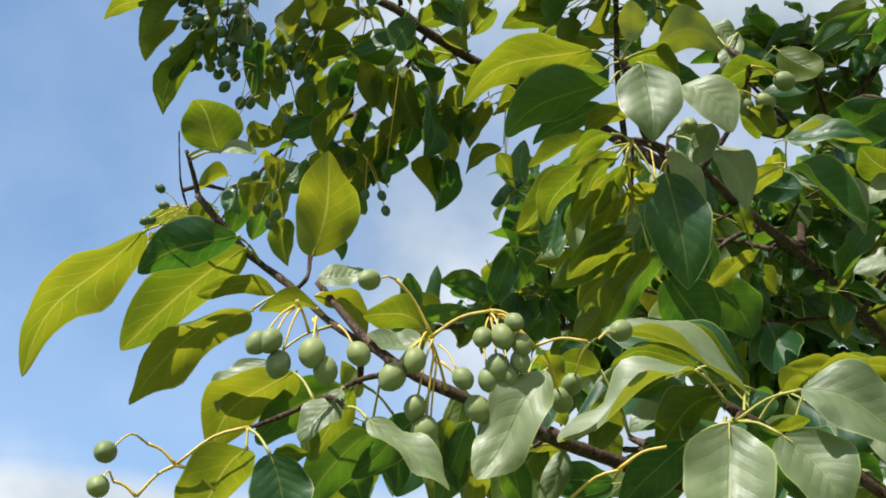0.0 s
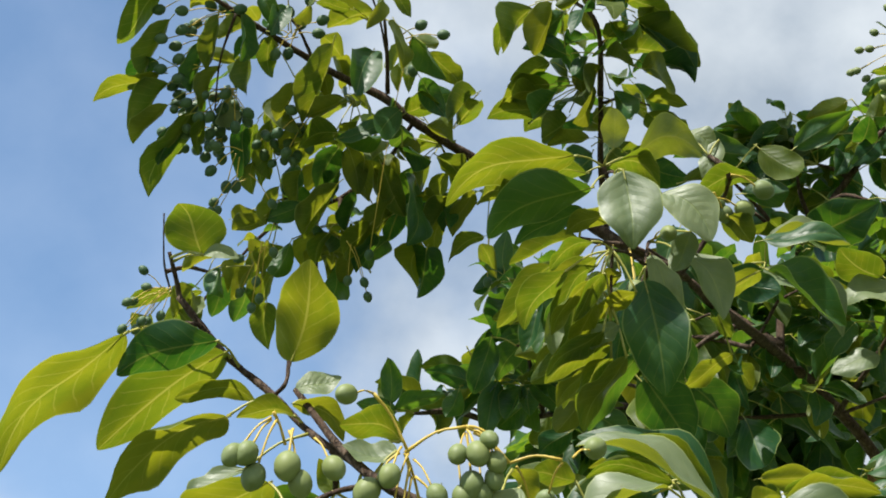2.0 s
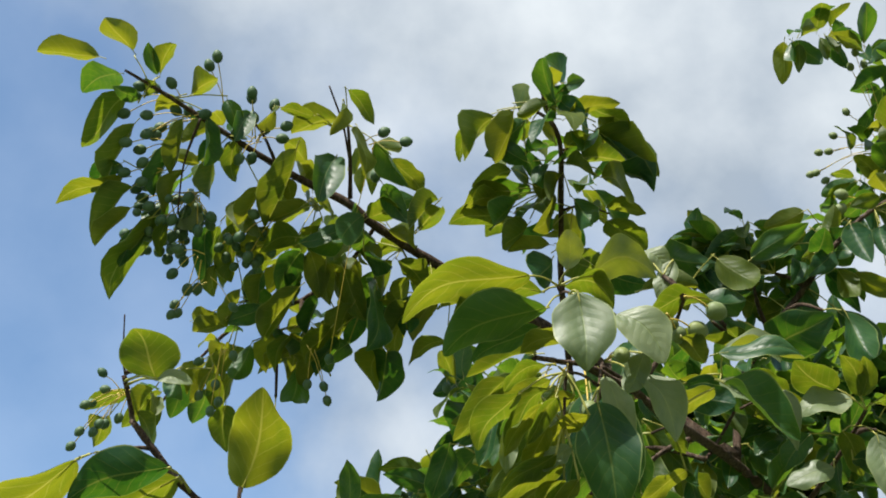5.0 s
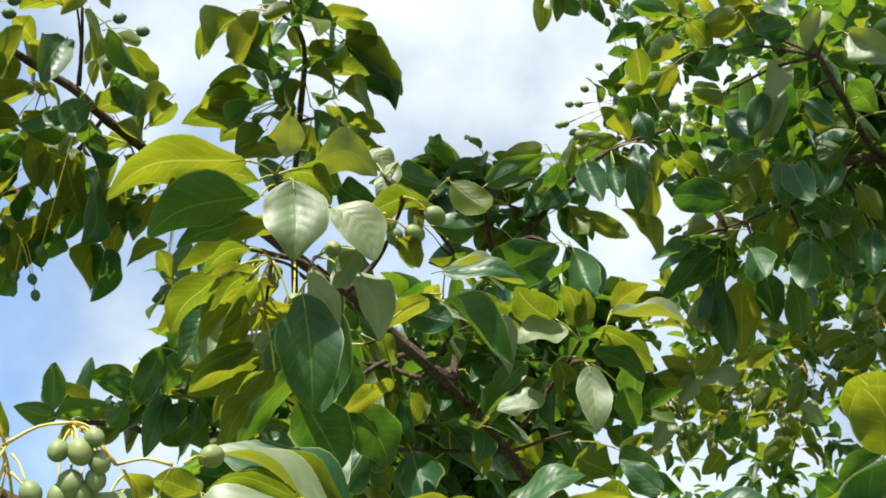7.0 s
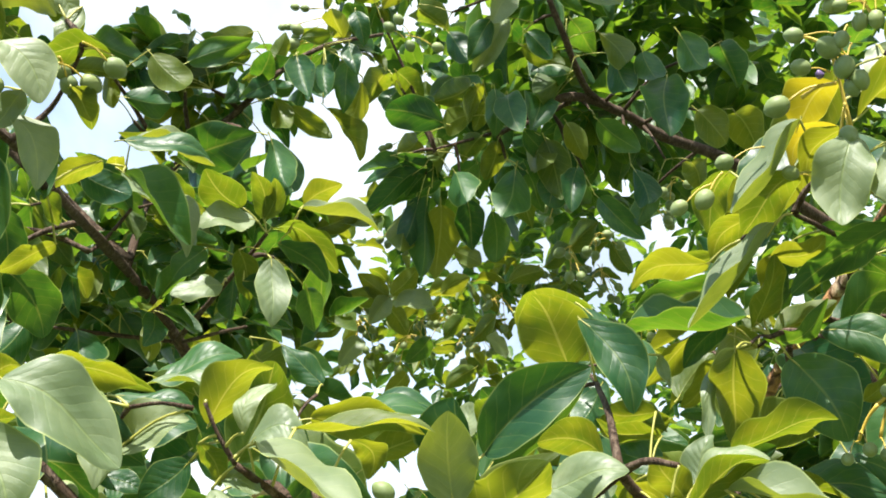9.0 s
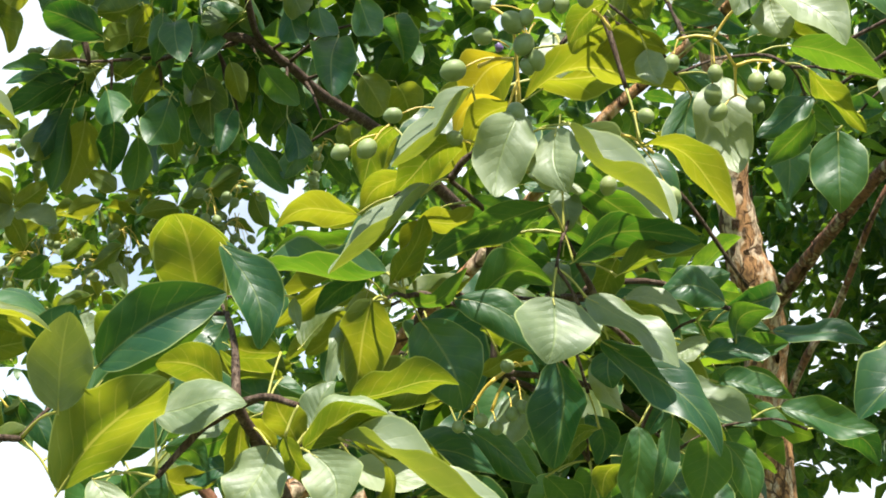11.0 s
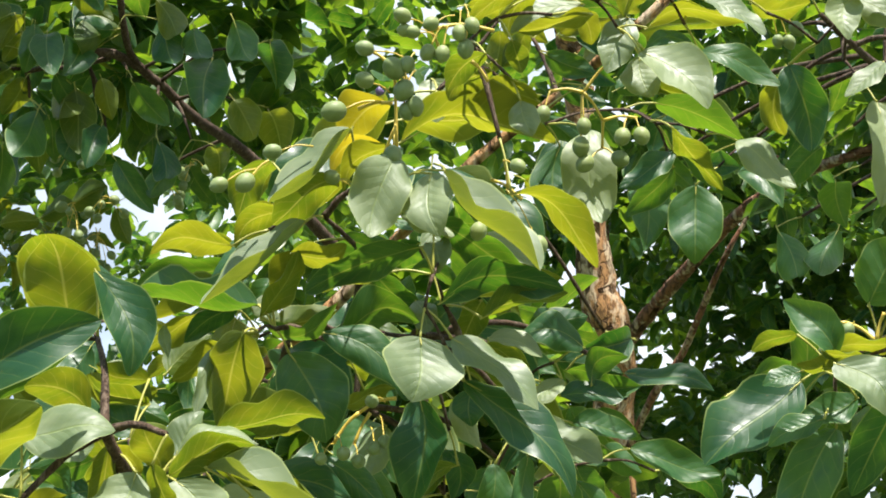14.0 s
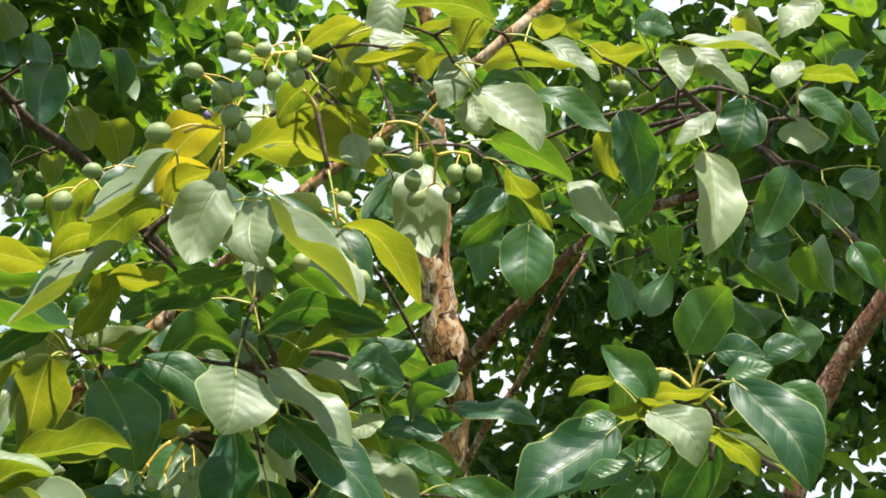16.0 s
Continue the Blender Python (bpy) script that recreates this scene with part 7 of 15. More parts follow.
fruit(upper_branch, (1.444, 2.086, 2.837), 0.0157, (1.411, 2.072, 2.896))
fruit(upper_branch, (1.417, 2.089, 2.885), 0.0149, (1.421, 2.072, 2.886))
fruit(upper_branch, (1.402, 2.097, 2.873), 0.0139, (1.421, 2.071, 2.887))
fruit(upper_branch, (1.232, 2.174, 2.822), 0.0140, (1.259, 2.194, 2.846))
fruit(upper_branch, (1.289, 2.177, 2.813), 0.0140, (1.260, 2.190, 2.852))
fruit(upper_branch, (1.267, 2.184, 2.782), 0.0148, (1.254, 2.195, 2.849))
fruit(upper_branch, (1.292, 2.172, 2.809), 0.0152, (1.256, 2.196, 2.844))
fruit(upper_branch, (1.297, 2.197, 2.833), 0.0153, (1.263, 2.189, 2.850))
fruit(upper_branch, (1.293, 2.226, 2.808), 0.0137, (1.264, 2.184, 2.858))
fruit(upper_branch, (1.242, 2.206, 2.832), 0.0142, (1.264, 2.185, 2.856))
fruit(upper_branch, (1.247, 2.206, 2.855), 0.0126, (1.253, 2.198, 2.845))
fruit(upper_branch, (1.127, 2.262, 2.767), 0.0149, (1.119, 2.297, 2.788))
fruit(upper_branch, (1.086, 2.292, 2.738), 0.0153, (1.115, 2.301, 2.784))
fruit(upper_branch, (1.160, 2.294, 2.767), 0.0154, (1.120, 2.301, 2.779))
fruit(upper_branch, (1.103, 2.324, 2.756), 0.0119, (1.126, 2.292, 2.790))
fruit(upper_branch, (1.097, 2.331, 2.755), 0.0157, (1.126, 2.294, 2.786))
fruit(upper_branch, (1.154, 2.273, 2.767), 0.0149, (1.124, 2.293, 2.791))
fruit(upper_branch, (1.115, 2.327, 2.730), 0.0150, (1.119, 2.303, 2.777))
fruit(upper_branch, (1.103, 2.326, 2.782), 0.0121, (1.125, 2.293, 2.789))
fruit(upper_branch, (1.066, 2.188, 2.903), 0.0127, (1.045, 2.169, 2.945))
fruit(upper_branch, (1.080, 2.178, 2.942), 0.0125, (1.045, 2.176, 2.935))
fruit(upper_branch, (1.070, 2.205, 2.958), 0.0139, (1.041, 2.172, 2.944))
fruit(upper_branch, (1.086, 2.199, 2.958), 0.0137, (1.049, 2.168, 2.944))
fruit(upper_branch, (1.029, 2.218, 2.935), 0.0148, (1.039, 2.174, 2.941))
fruit(upper_branch, (1.044, 2.184, 2.929), 0.0146, (1.043, 2.176, 2.935))
fruit(upper_branch, (1.029, 2.182, 2.907), 0.0150, (1.036, 2.172, 2.947))
fruit(upper_branch, (1.163, 2.172, 2.750), 0.0145, (1.156, 2.200, 2.803))
fruit(upper_branch, (1.182, 2.238, 2.809), 0.0161, (1.156, 2.199, 2.806))
fruit(upper_branch, (1.192, 2.225, 2.777), 0.0157, (1.153, 2.197, 2.812))
fruit(upper_branch, (1.160, 2.253, 2.801), 0.0143, (1.155, 2.194, 2.815))
fruit(upper_branch, (1.134, 2.220, 2.810), 0.0156, (1.156, 2.198, 2.808))
fruit(upper_branch, (1.177, 2.213, 2.802), 0.0120, (1.160, 2.192, 2.815))
fruit(upper_branch, (1.169, 2.215, 2.814), 0.0136, (1.161, 2.193, 2.811))
fruit(upper_branch, (1.020, 2.245, 2.796), 0.0144, (1.011, 2.262, 2.814))
fruit(upper_branch, (1.034, 2.316, 2.794), 0.0154, (1.005, 2.267, 2.809))
fruit(upper_branch, (1.012, 2.240, 2.799), 0.0117, (1.008, 2.263, 2.813))
fruit(upper_branch, (1.050, 2.300, 2.789), 0.0158, (1.015, 2.263, 2.808))
fruit(upper_branch, (1.024, 2.254, 2.807), 0.0142, (1.011, 2.259, 2.818))
fruit(upper_branch, (1.027, 2.232, 2.788), 0.0136, (1.016, 2.262, 2.809))
fruit(upper_branch, (1.052, 2.285, 2.822), 0.0134, (1.014, 2.257, 2.821))
fruit(upper_branch, (0.908, 2.019, 3.285), 0.0154, (0.909, 1.997, 3.261))
fruit(upper_branch, (0.896, 2.003, 3.248), 0.0145, (0.908, 1.993, 3.265))
fruit(upper_branch, (0.901, 2.017, 3.215), 0.0128, (0.895, 2.003, 3.261))
fruit(upper_branch, (0.917, 2.036, 3.271), 0.0157, (0.896, 1.994, 3.271))
fruit(upper_branch, (0.940, 2.033, 3.235), 0.0142, (0.893, 1.998, 3.266))
fruit(upper_branch, (0.874, 2.010, 3.267), 0.0120, (0.902, 1.995, 3.266))
fruit(upper_branch, (0.906, 1.970, 3.245), 0.0126, (0.902, 1.999, 3.262))
fruit(upper_branch, (1.189, 2.202, 2.705), 0.0131, (1.215, 2.198, 2.753))
fruit(upper_branch, (1.190, 2.220, 2.743), 0.0130, (1.216, 2.192, 2.762))
fruit(upper_branch, (1.216, 2.257, 2.730), 0.0143, (1.225, 2.192, 2.754))
fruit(upper_branch, (1.257, 2.214, 2.747), 0.0132, (1.215, 2.194, 2.760))
fruit(upper_branch, (1.233, 2.232, 2.755), 0.0160, (1.222, 2.196, 2.750))
fruit(upper_branch, (1.207, 2.213, 2.752), 0.0133, (1.211, 2.194, 2.763))
fruit(upper_branch, (1.188, 2.173, 2.741), 0.0127, (1.215, 2.195, 2.757))
fruit(upper_branch, (1.117, 2.238, 2.744), 0.0130, (1.120, 2.224, 2.793))
fruit(upper_branch, (1.130, 2.259, 2.799), 0.0120, (1.118, 2.228, 2.787))
fruit(upper_branch, (1.137, 2.240, 2.738), 0.0142, (1.108, 2.236, 2.781))
fruit(upper_branch, (1.124, 2.205, 2.772), 0.0135, (1.122, 2.225, 2.789))
fruit(upper_branch, (1.083, 2.232, 2.732), 0.0129, (1.108, 2.230, 2.792))
fruit(upper_branch, (1.125, 2.265, 2.793), 0.0148, (1.109, 2.228, 2.794))
fruit(upper_branch, (1.120, 2.209, 2.740), 0.0152, (1.118, 2.227, 2.789))
fruit(upper_branch, (1.270, 1.886, 2.793), 0.0182, (1.259, 1.827, 2.792))
fruit(upper_branch, (1.282, 1.873, 2.808), 0.0151, (1.255, 1.837, 2.782))
fruit(upper_branch, (1.323, 1.863, 2.805), 0.0170, (1.261, 1.831, 2.785))
fruit(upper_branch, (1.285, 1.842, 2.806), 0.0177, (1.253, 1.831, 2.793))
fruit(upper_branch, (1.267, 1.856, 2.768), 0.0155, (1.257, 1.833, 2.785))
fruit(upper_branch, (1.364, 1.768, 2.862), 0.0170, (1.312, 1.761, 2.831))
fruit(upper_branch, (1.337, 1.739, 2.791), 0.0154, (1.312, 1.761, 2.831))
fruit(upper_branch, (1.353, 1.757, 2.796), 0.0171, (1.313, 1.758, 2.834))
fruit(upper_branch, (1.303, 1.773, 2.812), 0.0137, (1.319, 1.754, 2.834))
fruit(upper_branch, (1.383, 1.796, 2.844), 0.0180, (1.313, 1.760, 2.832))
fruit(upper_branch, (1.290, 1.818, 2.617), 0.0166, (1.348, 1.859, 2.652))
fruit(upper_branch, (1.374, 1.900, 2.641), 0.0146, (1.348, 1.856, 2.656))
fruit(upper_branch, (1.340, 1.794, 2.602), 0.0161, (1.348, 1.854, 2.659))
fruit(upper_branch, (1.363, 1.854, 2.635), 0.0144, (1.351, 1.855, 2.656))
fruit(upper_branch, (1.297, 1.830, 2.597), 0.0175, (1.341, 1.863, 2.652))
fruit(upper_branch, (1.252, 1.877, 2.745), 0.0153, (1.220, 1.862, 2.778))
fruit(upper_branch, (1.213, 1.820, 2.699), 0.0158, (1.223, 1.867, 2.770))
fruit(upper_branch, (1.250, 1.913, 2.795), 0.0153, (1.224, 1.860, 2.778))
fruit(upper_branch, (1.206, 1.870, 2.767), 0.0182, (1.223, 1.859, 2.779))
fruit(upper_branch, (1.228, 1.879, 2.730), 0.0177, (1.227, 1.865, 2.768))
fruit(upper_branch, (1.335, 1.730, 2.847), 0.0144, (1.344, 1.715, 2.860))
fruit(upper_branch, (1.338, 1.675, 2.824), 0.0167, (1.338, 1.717, 2.862))
fruit(upper_branch, (1.346, 1.742, 2.824), 0.0148, (1.341, 1.721, 2.855))
fruit(upper_branch, (1.316, 1.716, 2.827), 0.0169, (1.345, 1.718, 2.855))
fruit(upper_branch, (1.368, 1.765, 2.859), 0.0141, (1.339, 1.720, 2.859))
fruit(upper_branch, (1.211, 1.908, 2.851), 0.0166, (1.188, 1.832, 2.849))
fruit(upper_branch, (1.190, 1.887, 2.859), 0.0166, (1.189, 1.834, 2.846))
fruit(upper_branch, (1.190, 1.805, 2.814), 0.0162, (1.182, 1.834, 2.851))
fruit(upper_branch, (1.195, 1.849, 2.864), 0.0143, (1.180, 1.834, 2.853))
fruit(upper_branch, (1.231, 1.851, 2.884), 0.0186, (1.179, 1.841, 2.844))
twig(front_branch, [(0.971, 1.324, 1.990, 0.0095), (0.941, 1.330, 2.031, 0.0085), (0.917, 1.333, 2.062, 0.0070)], mat=LIMB, sides=12, knobs=0.4)
back_stem = [(1.061, 1.457, 2.024, 0.0180), (1.077, 1.418, 2.093, 0.0165), (1.101, 1.383, 2.133, 0.0130)]
peeling(twig(front_branch, back_stem, mat=BARK, sides=14, knobs=0.4), back_stem, 12, 0.0, 1.0, 0.026, 8)
twig(front_branch, [(1.225, 1.425, 2.056, 0.0120), (1.203, 1.417, 2.120, 0.0108), (1.178, 1.415, 2.170, 0.0100)], mat=BARK, sides=14, knobs=0.4)
leaf(left_branch, (-0.048, 1.595, 2.337), (-0.046, 1.571, 2.387), 0.028, -1, 3)
leaf(left_branch, (-0.038, 1.598, 2.332), (-0.088, 1.594, 2.334), 0.028, 65, 1)
leaf(left_branch, (-0.041, 1.599, 2.329), (0.021, 1.591, 2.351), 0.027, -32, 7)
leaf(left_branch, (0.057, 1.586, 2.363), (-0.006, 1.579, 2.374), 0.028, 63, 7)
leaf(left_branch, (0.070, 1.582, 2.369), (0.073, 1.520, 2.383), 0.035, -5, 3)
leaf(left_branch, (0.078, 1.585, 2.364), (0.075, 1.591, 2.300), 0.035, -180, 3)
leaf(left_branch, (0.038, 1.589, 2.355), (0.021, 1.575, 2.311), 0.028, 115, 0)
leaf(left_branch, (0.065, 1.588, 2.357), (0.087, 1.563, 2.407), 0.035, -37, 1)
leaf(mid_limb, (1.006, 0.663, 2.405), (0.987, 0.694, 2.371), 0.025, -120, 0, 'w')
leaf(mid_limb, (0.968, 0.761, 2.443), (1.010, 0.749, 2.434), 0.024, -42, 1, 'y')
leaf(mid_limb, (0.935, 0.791, 2.452), (0.999, 0.727, 2.437), 0.038, 8, 1, 'y')
leaf(mid_limb, (1.001, 0.734, 2.443), (1.014, 0.705, 2.419), 0.022, -62, 4, 'y')
leaf(mid_limb, (1.195, 0.793, 2.191), (1.140, 0.814, 2.171), 0.034, -109, 2)
leaf(mid_limb, (1.159, 0.859, 2.175), (1.202, 0.809, 2.161), 0.028, -65, 0)
leaf(mid_limb, (1.180, 0.850, 2.149), (1.216, 0.799, 2.147), 0.026, 98, 6)
leaf(mid_limb, (1.197, 0.844, 2.127), (1.231, 0.809, 2.102), 0.023, -65, 1)
leaf(mid_limb, (1.165, 0.870, 2.111), (1.197, 0.829, 2.069), 0.031, 109, 0)
leaf(mid_limb, (1.224, 0.852, 2.101), (1.264, 0.833, 2.082), 0.026, -56, 2)
leaf(mid_limb, (1.166, 0.888, 2.217), (1.215, 0.858, 2.247), 0.035, -74, 0)
leaf(mid_limb, (1.148, 0.889, 2.192), (1.138, 0.925, 2.161), 0.026, 57, 2, 'y')
leaf(mid_limb, (1.047, 1.016, 2.231), (1.060, 0.986, 2.176), 0.035, -93, 5, 'y')
leaf(mid_limb, (1.035, 1.108, 2.202), (1.059, 1.155, 2.172), 0.033, 17, 2)
leaf(mid_limb, (1.013, 1.148, 2.167), (1.004, 1.149, 2.114), 0.030, 37, 0, 'y')
leaf(mid_limb, (1.078, 1.111, 2.128), (1.048, 1.117, 2.071), 0.036, 109, 0)
leaf(mid_limb, (1.089, 1.048, 2.115), (1.080, 1.006, 2.055), 0.035, 52, 1)
leaf(mid_limb, (1.144, 0.990, 2.112), (1.198, 1.011, 2.084), 0.035, -22, 2, 'y')
leaf(mid_limb, (1.179, 0.958, 2.096), (1.172, 0.938, 2.048), 0.029, -139, 4)
leaf(mid_limb, (0.984, 1.220, 2.270), (0.975, 1.228, 2.215), 0.031, 32, 1, 'y')
leaf(mid_limb, (1.103, 0.989, 2.271), (1.070, 1.006, 2.237), 0.028, 81, 6)
leaf(mid_limb, (1.108, 0.962, 2.298), (1.065, 0.965, 2.307), 0.024, 45, 7, 'y')
leaf(mid_limb, (1.046, 1.035, 2.290), (1.061, 1.007, 2.260), 0.024, -79, 1, 'y')
spray(mid_limb, (1.380, 1.453, 2.377), (-0.573, 0.148, -0.185), 0.088, 7, 131, 0.35)
spray(mid_limb, (1.373, 1.368, 2.335), (-0.359, -0.189, -0.108), 0.085, 7, 132, 0.35)
spray(mid_limb, (1.354, 1.551, 2.467), (-0.362, -0.036, -0.273), 0.092, 7, 133, 0.35)
spray(mid_limb, (1.535, 1.412, 2.366), (-0.406, 0.030, -0.286), 0.091, 7, 134, 0.35)
spray(mid_limb, (1.413, 1.203, 2.304), (-0.088, -0.657, 0.034), 0.081, 7, 135, 0.35)
spray(mid_limb, (1.600, 1.255, 2.364), (-0.676, -0.016, 0.136), 0.089, 7, 136, 0.35)
spray(mid_limb, (1.321, 1.280, 2.373), (-0.297, -0.487, 0.135), 0.081, 7, 137, 0.35)
spray(mid_limb, (1.288, 1.519, 2.331), (-0.652, -0.123, 0.222), 0.087, 7, 138, 0.35)
spray(mid_limb, (1.460, 1.127, 2.347), (-0.503, -0.110, 0.003), 0.081, 7, 139, 0.35)
spray(mid_limb, (1.407, 1.507, 2.298), (-0.461, 0.029, -0.208), 0.089, 7, 140, 0.35)
spray(mid_limb, (1.493, 1.329, 2.265), (-0.164, -0.743, 0.233), 0.086, 7, 141, 0.35)
spray(mid_limb, (1.435, 1.183, 2.355), (-0.080, -0.518, -0.129), 0.082, 7, 142, 0.35)
spray(mid_limb, (1.187, 1.480, 2.383), (-0.248, -0.118, -0.339), 0.084, 7, 143, 0.35)
foliage(big_tree, 'far_foliage', FAR_LEAF, [(2.58, 3.01, 3.55, 0.44, 51), (2.5, 3.23, 3.3, 0.37, 30), (2.41, 3.73, 3.32, 0.47, 39), (2.81, 3.25, 3.14, 0.45, 39), (2.79, 2.61, 3.18, 0.41, 45)], 0.064, 27)
fruit(front_branch, (0.382, 0.857, 1.845), 0.0136, (0.393, 0.855, 1.840))
leaf(far_branch, (-0.220, 1.361, 2.587), (-0.225, 1.401, 2.532), 0.031, -36, 0)
leaf(far_branch, (-0.212, 1.389, 2.551), (-0.209, 1.411, 2.520), 0.023, -40, 2, 'y')
leaf(far_branch, (-0.191, 1.361, 2.592), (-0.190, 1.403, 2.536), 0.033, -42, 5, 'y')
leaf(far_branch, (-0.172, 1.346, 2.615), (-0.156, 1.330, 2.555), 0.046, -184, 4, 'y')
leaf(far_branch, (-0.104, 1.350, 2.618), (-0.138, 1.387, 2.610), 0.033, 3, 5, 'y')
leaf(far_branch, (-0.180, 1.382, 2.566), (-0.110, 1.361, 2.565), 0.052, -8, 1, 'y')
leaf(far_branch, (-0.058, 1.377, 2.586), (-0.115, 1.378, 2.581), 0.027, -162, 4)
leaf(far_branch, (-0.044, 1.356, 2.614), (-0.055, 1.344, 2.559), 0.040, -112, 6)
leaf(far_branch, (-0.111, 1.385, 2.571), (-0.136, 1.434, 2.538), 0.035, 19, 7)
leaf(far_branch, (-0.111, 1.410, 2.537), (-0.151, 1.443, 2.483), 0.040, -18, 5, 'y')
leaf(far_branch, (-0.099, 1.386, 2.572), (-0.086, 1.419, 2.527), 0.031, -21, 0, 'y')
leaf(far_branch, (-0.080, 1.395, 2.561), (-0.072, 1.424, 2.520), 0.026, -26, 7, 'y')
leaf(far_branch, (-0.060, 1.399, 2.556), (-0.029, 1.434, 2.507), 0.031, -34, 2, 'y')
leaf(far_branch, (-0.032, 1.388, 2.572), (0.001, 1.367, 2.537), 0.035, 154, 6)
leaf(far_branch, (-0.016, 1.412, 2.540), (-0.030, 1.384, 2.440), 0.065, -91, 1)
leaf(far_branch, (0.000, 1.456, 2.475), (-0.019, 1.529, 2.450), 0.043, 16, 4)
leaf(far_branch, (0.028, 1.423, 2.523), (-0.011, 1.447, 2.488), 0.031, -8, 4, 'y')
leaf(far_branch, (0.048, 1.415, 2.534), (0.029, 1.447, 2.486), 0.040, -26, 1, 'y')
leaf(far_branch, (-0.073, 1.437, 2.501), (-0.098, 1.435, 2.443), 0.046, 23, 1, 'y')
leaf(far_branch, (-0.066, 1.444, 2.490), (-0.086, 1.470, 2.448), 0.036, -27, 1)
leaf(far_branch, (-0.154, 1.421, 2.516), (-0.198, 1.431, 2.493), 0.027, 52, 1)
leaf(far_branch, (-0.200, 1.427, 2.498), (-0.236, 1.461, 2.499), 0.034, 8, 6, 'y')
leaf(far_branch, (-0.186, 1.447, 2.470), (-0.192, 1.444, 2.419), 0.036, -67, 7, 'y')
leaf(far_branch, (-0.194, 1.481, 2.413), (-0.190, 1.525, 2.373), 0.033, -23, 7, 'y')
leaf(far_branch, (-0.213, 1.459, 2.446), (-0.232, 1.456, 2.403), 0.034, 23, 0, 'y')
leaf(far_branch, (-0.244, 1.455, 2.444), (-0.255, 1.437, 2.400), 0.027, 124, 4)
leaf(far_branch, (-0.134, 1.496, 2.398), (-0.130, 1.534, 2.384), 0.021, -13, 4)
leaf(far_branch, (-0.242, 1.335, 2.615), (-0.249, 1.321, 2.559), 0.039, -102, 2, 'w')
leaf(far_branch, (-0.268, 1.336, 2.608), (-0.282, 1.333, 2.562), 0.027, 79, 2)
leaf(far_branch, (-0.125, 1.358, 2.606), (-0.148, 1.317, 2.591), 0.027, 41, 4, 'y')
leaf(far_branch, (-0.086, 1.368, 2.597), (-0.100, 1.402, 2.574), 0.031, -28, 4, 'y')
leaf(far_branch, (-0.153, 1.399, 2.547), (-0.164, 1.423, 2.512), 0.031, -41, 4, 'y')
leaf(far_branch, (-0.032, 1.361, 2.608), (0.007, 1.324, 2.594), 0.040, -7, 3, 'y')
leaf(far_branch, (0.027, 1.370, 2.597), (0.059, 1.318, 2.589), 0.041, -8, 4, 'y')
leaf(far_branch, (-0.180, 1.408, 2.530), (-0.194, 1.433, 2.491), 0.031, -37, 5, 'y')
leaf(far_branch, (-0.121, 1.442, 2.488), (-0.135, 1.466, 2.448), 0.035, -35, 7, 'y')
leaf(far_branch, (-0.047, 1.423, 2.523), (-0.062, 1.469, 2.497), 0.039, -25, 2, 'y')
leaf(far_branch, (-0.095, 1.458, 2.466), (-0.106, 1.495, 2.448), 0.030, -27, 0, 'y')
leaf(far_branch, (0.007, 1.393, 2.566), (0.041, 1.435, 2.554), 0.033, -11, 5, 'y')
leaf(far_branch, (-0.006, 1.370, 2.598), (0.026, 1.355, 2.554), 0.040, -28, 4, 'y')
spray(far_branch, (-0.081, 1.546, 2.706), (-0.386, -0.056, -0.518), 0.059, 5, 145, 0.80)
spray(far_branch, (0.006, 1.430, 2.526), (-0.218, -0.263, -0.144), 0.053, 5, 146, 0.80)
fruit(far_branch, (-0.281, 1.329, 2.555), 0.0108, (-0.290, 1.341, 2.596))
fruit(far_branch, (-0.295, 1.316, 2.572), 0.0103, (-0.287, 1.343, 2.594))
fruit(far_branch, (-0.275, 1.371, 2.594), 0.0138, (-0.283, 1.348, 2.589))
fruit(far_branch, (-0.298, 1.378, 2.612), 0.0108, (-0.290, 1.347, 2.588))
fruit(far_branch, (-0.286, 1.385, 2.598), 0.0106, (-0.292, 1.346, 2.590))
fruit(far_branch, (-0.299, 1.334, 2.555), 0.0103, (-0.288, 1.342, 2.595))
fruit(far_branch, (-0.277, 1.370, 2.573), 0.0105, (-0.260, 1.362, 2.577))
fruit(far_branch, (-0.262, 1.373, 2.579), 0.0121, (-0.258, 1.362, 2.577))
fruit(far_branch, (-0.249, 1.384, 2.582), 0.0126, (-0.267, 1.363, 2.574))
fruit(far_branch, (-0.250, 1.358, 2.572), 0.0126, (-0.266, 1.359, 2.579))
fruit(far_branch, (-0.278, 1.390, 2.569), 0.0134, (-0.266, 1.362, 2.575))
fruit(far_branch, (-0.276, 1.396, 2.587), 0.0106, (-0.264, 1.362, 2.575))
fruit(far_branch, (-0.317, 1.370, 2.579), 0.0132, (-0.300, 1.356, 2.574))
fruit(far_branch, (-0.301, 1.390, 2.570), 0.0135, (-0.301, 1.356, 2.574))
fruit(far_branch, (-0.284, 1.342, 2.556), 0.0120, (-0.301, 1.355, 2.575))
fruit(far_branch, (-0.293, 1.391, 2.571), 0.0118, (-0.298, 1.359, 2.570))
fruit(far_branch, (-0.290, 1.344, 2.559), 0.0124, (-0.301, 1.353, 2.577))
fruit(far_branch, (-0.317, 1.367, 2.553), 0.0119, (-0.299, 1.353, 2.577))
fruit(far_branch, (-0.242, 1.383, 2.599), 0.0107, (-0.242, 1.350, 2.596))
fruit(far_branch, (-0.245, 1.329, 2.580), 0.0109, (-0.239, 1.351, 2.596))
fruit(far_branch, (-0.230, 1.366, 2.604), 0.0132, (-0.243, 1.351, 2.595))
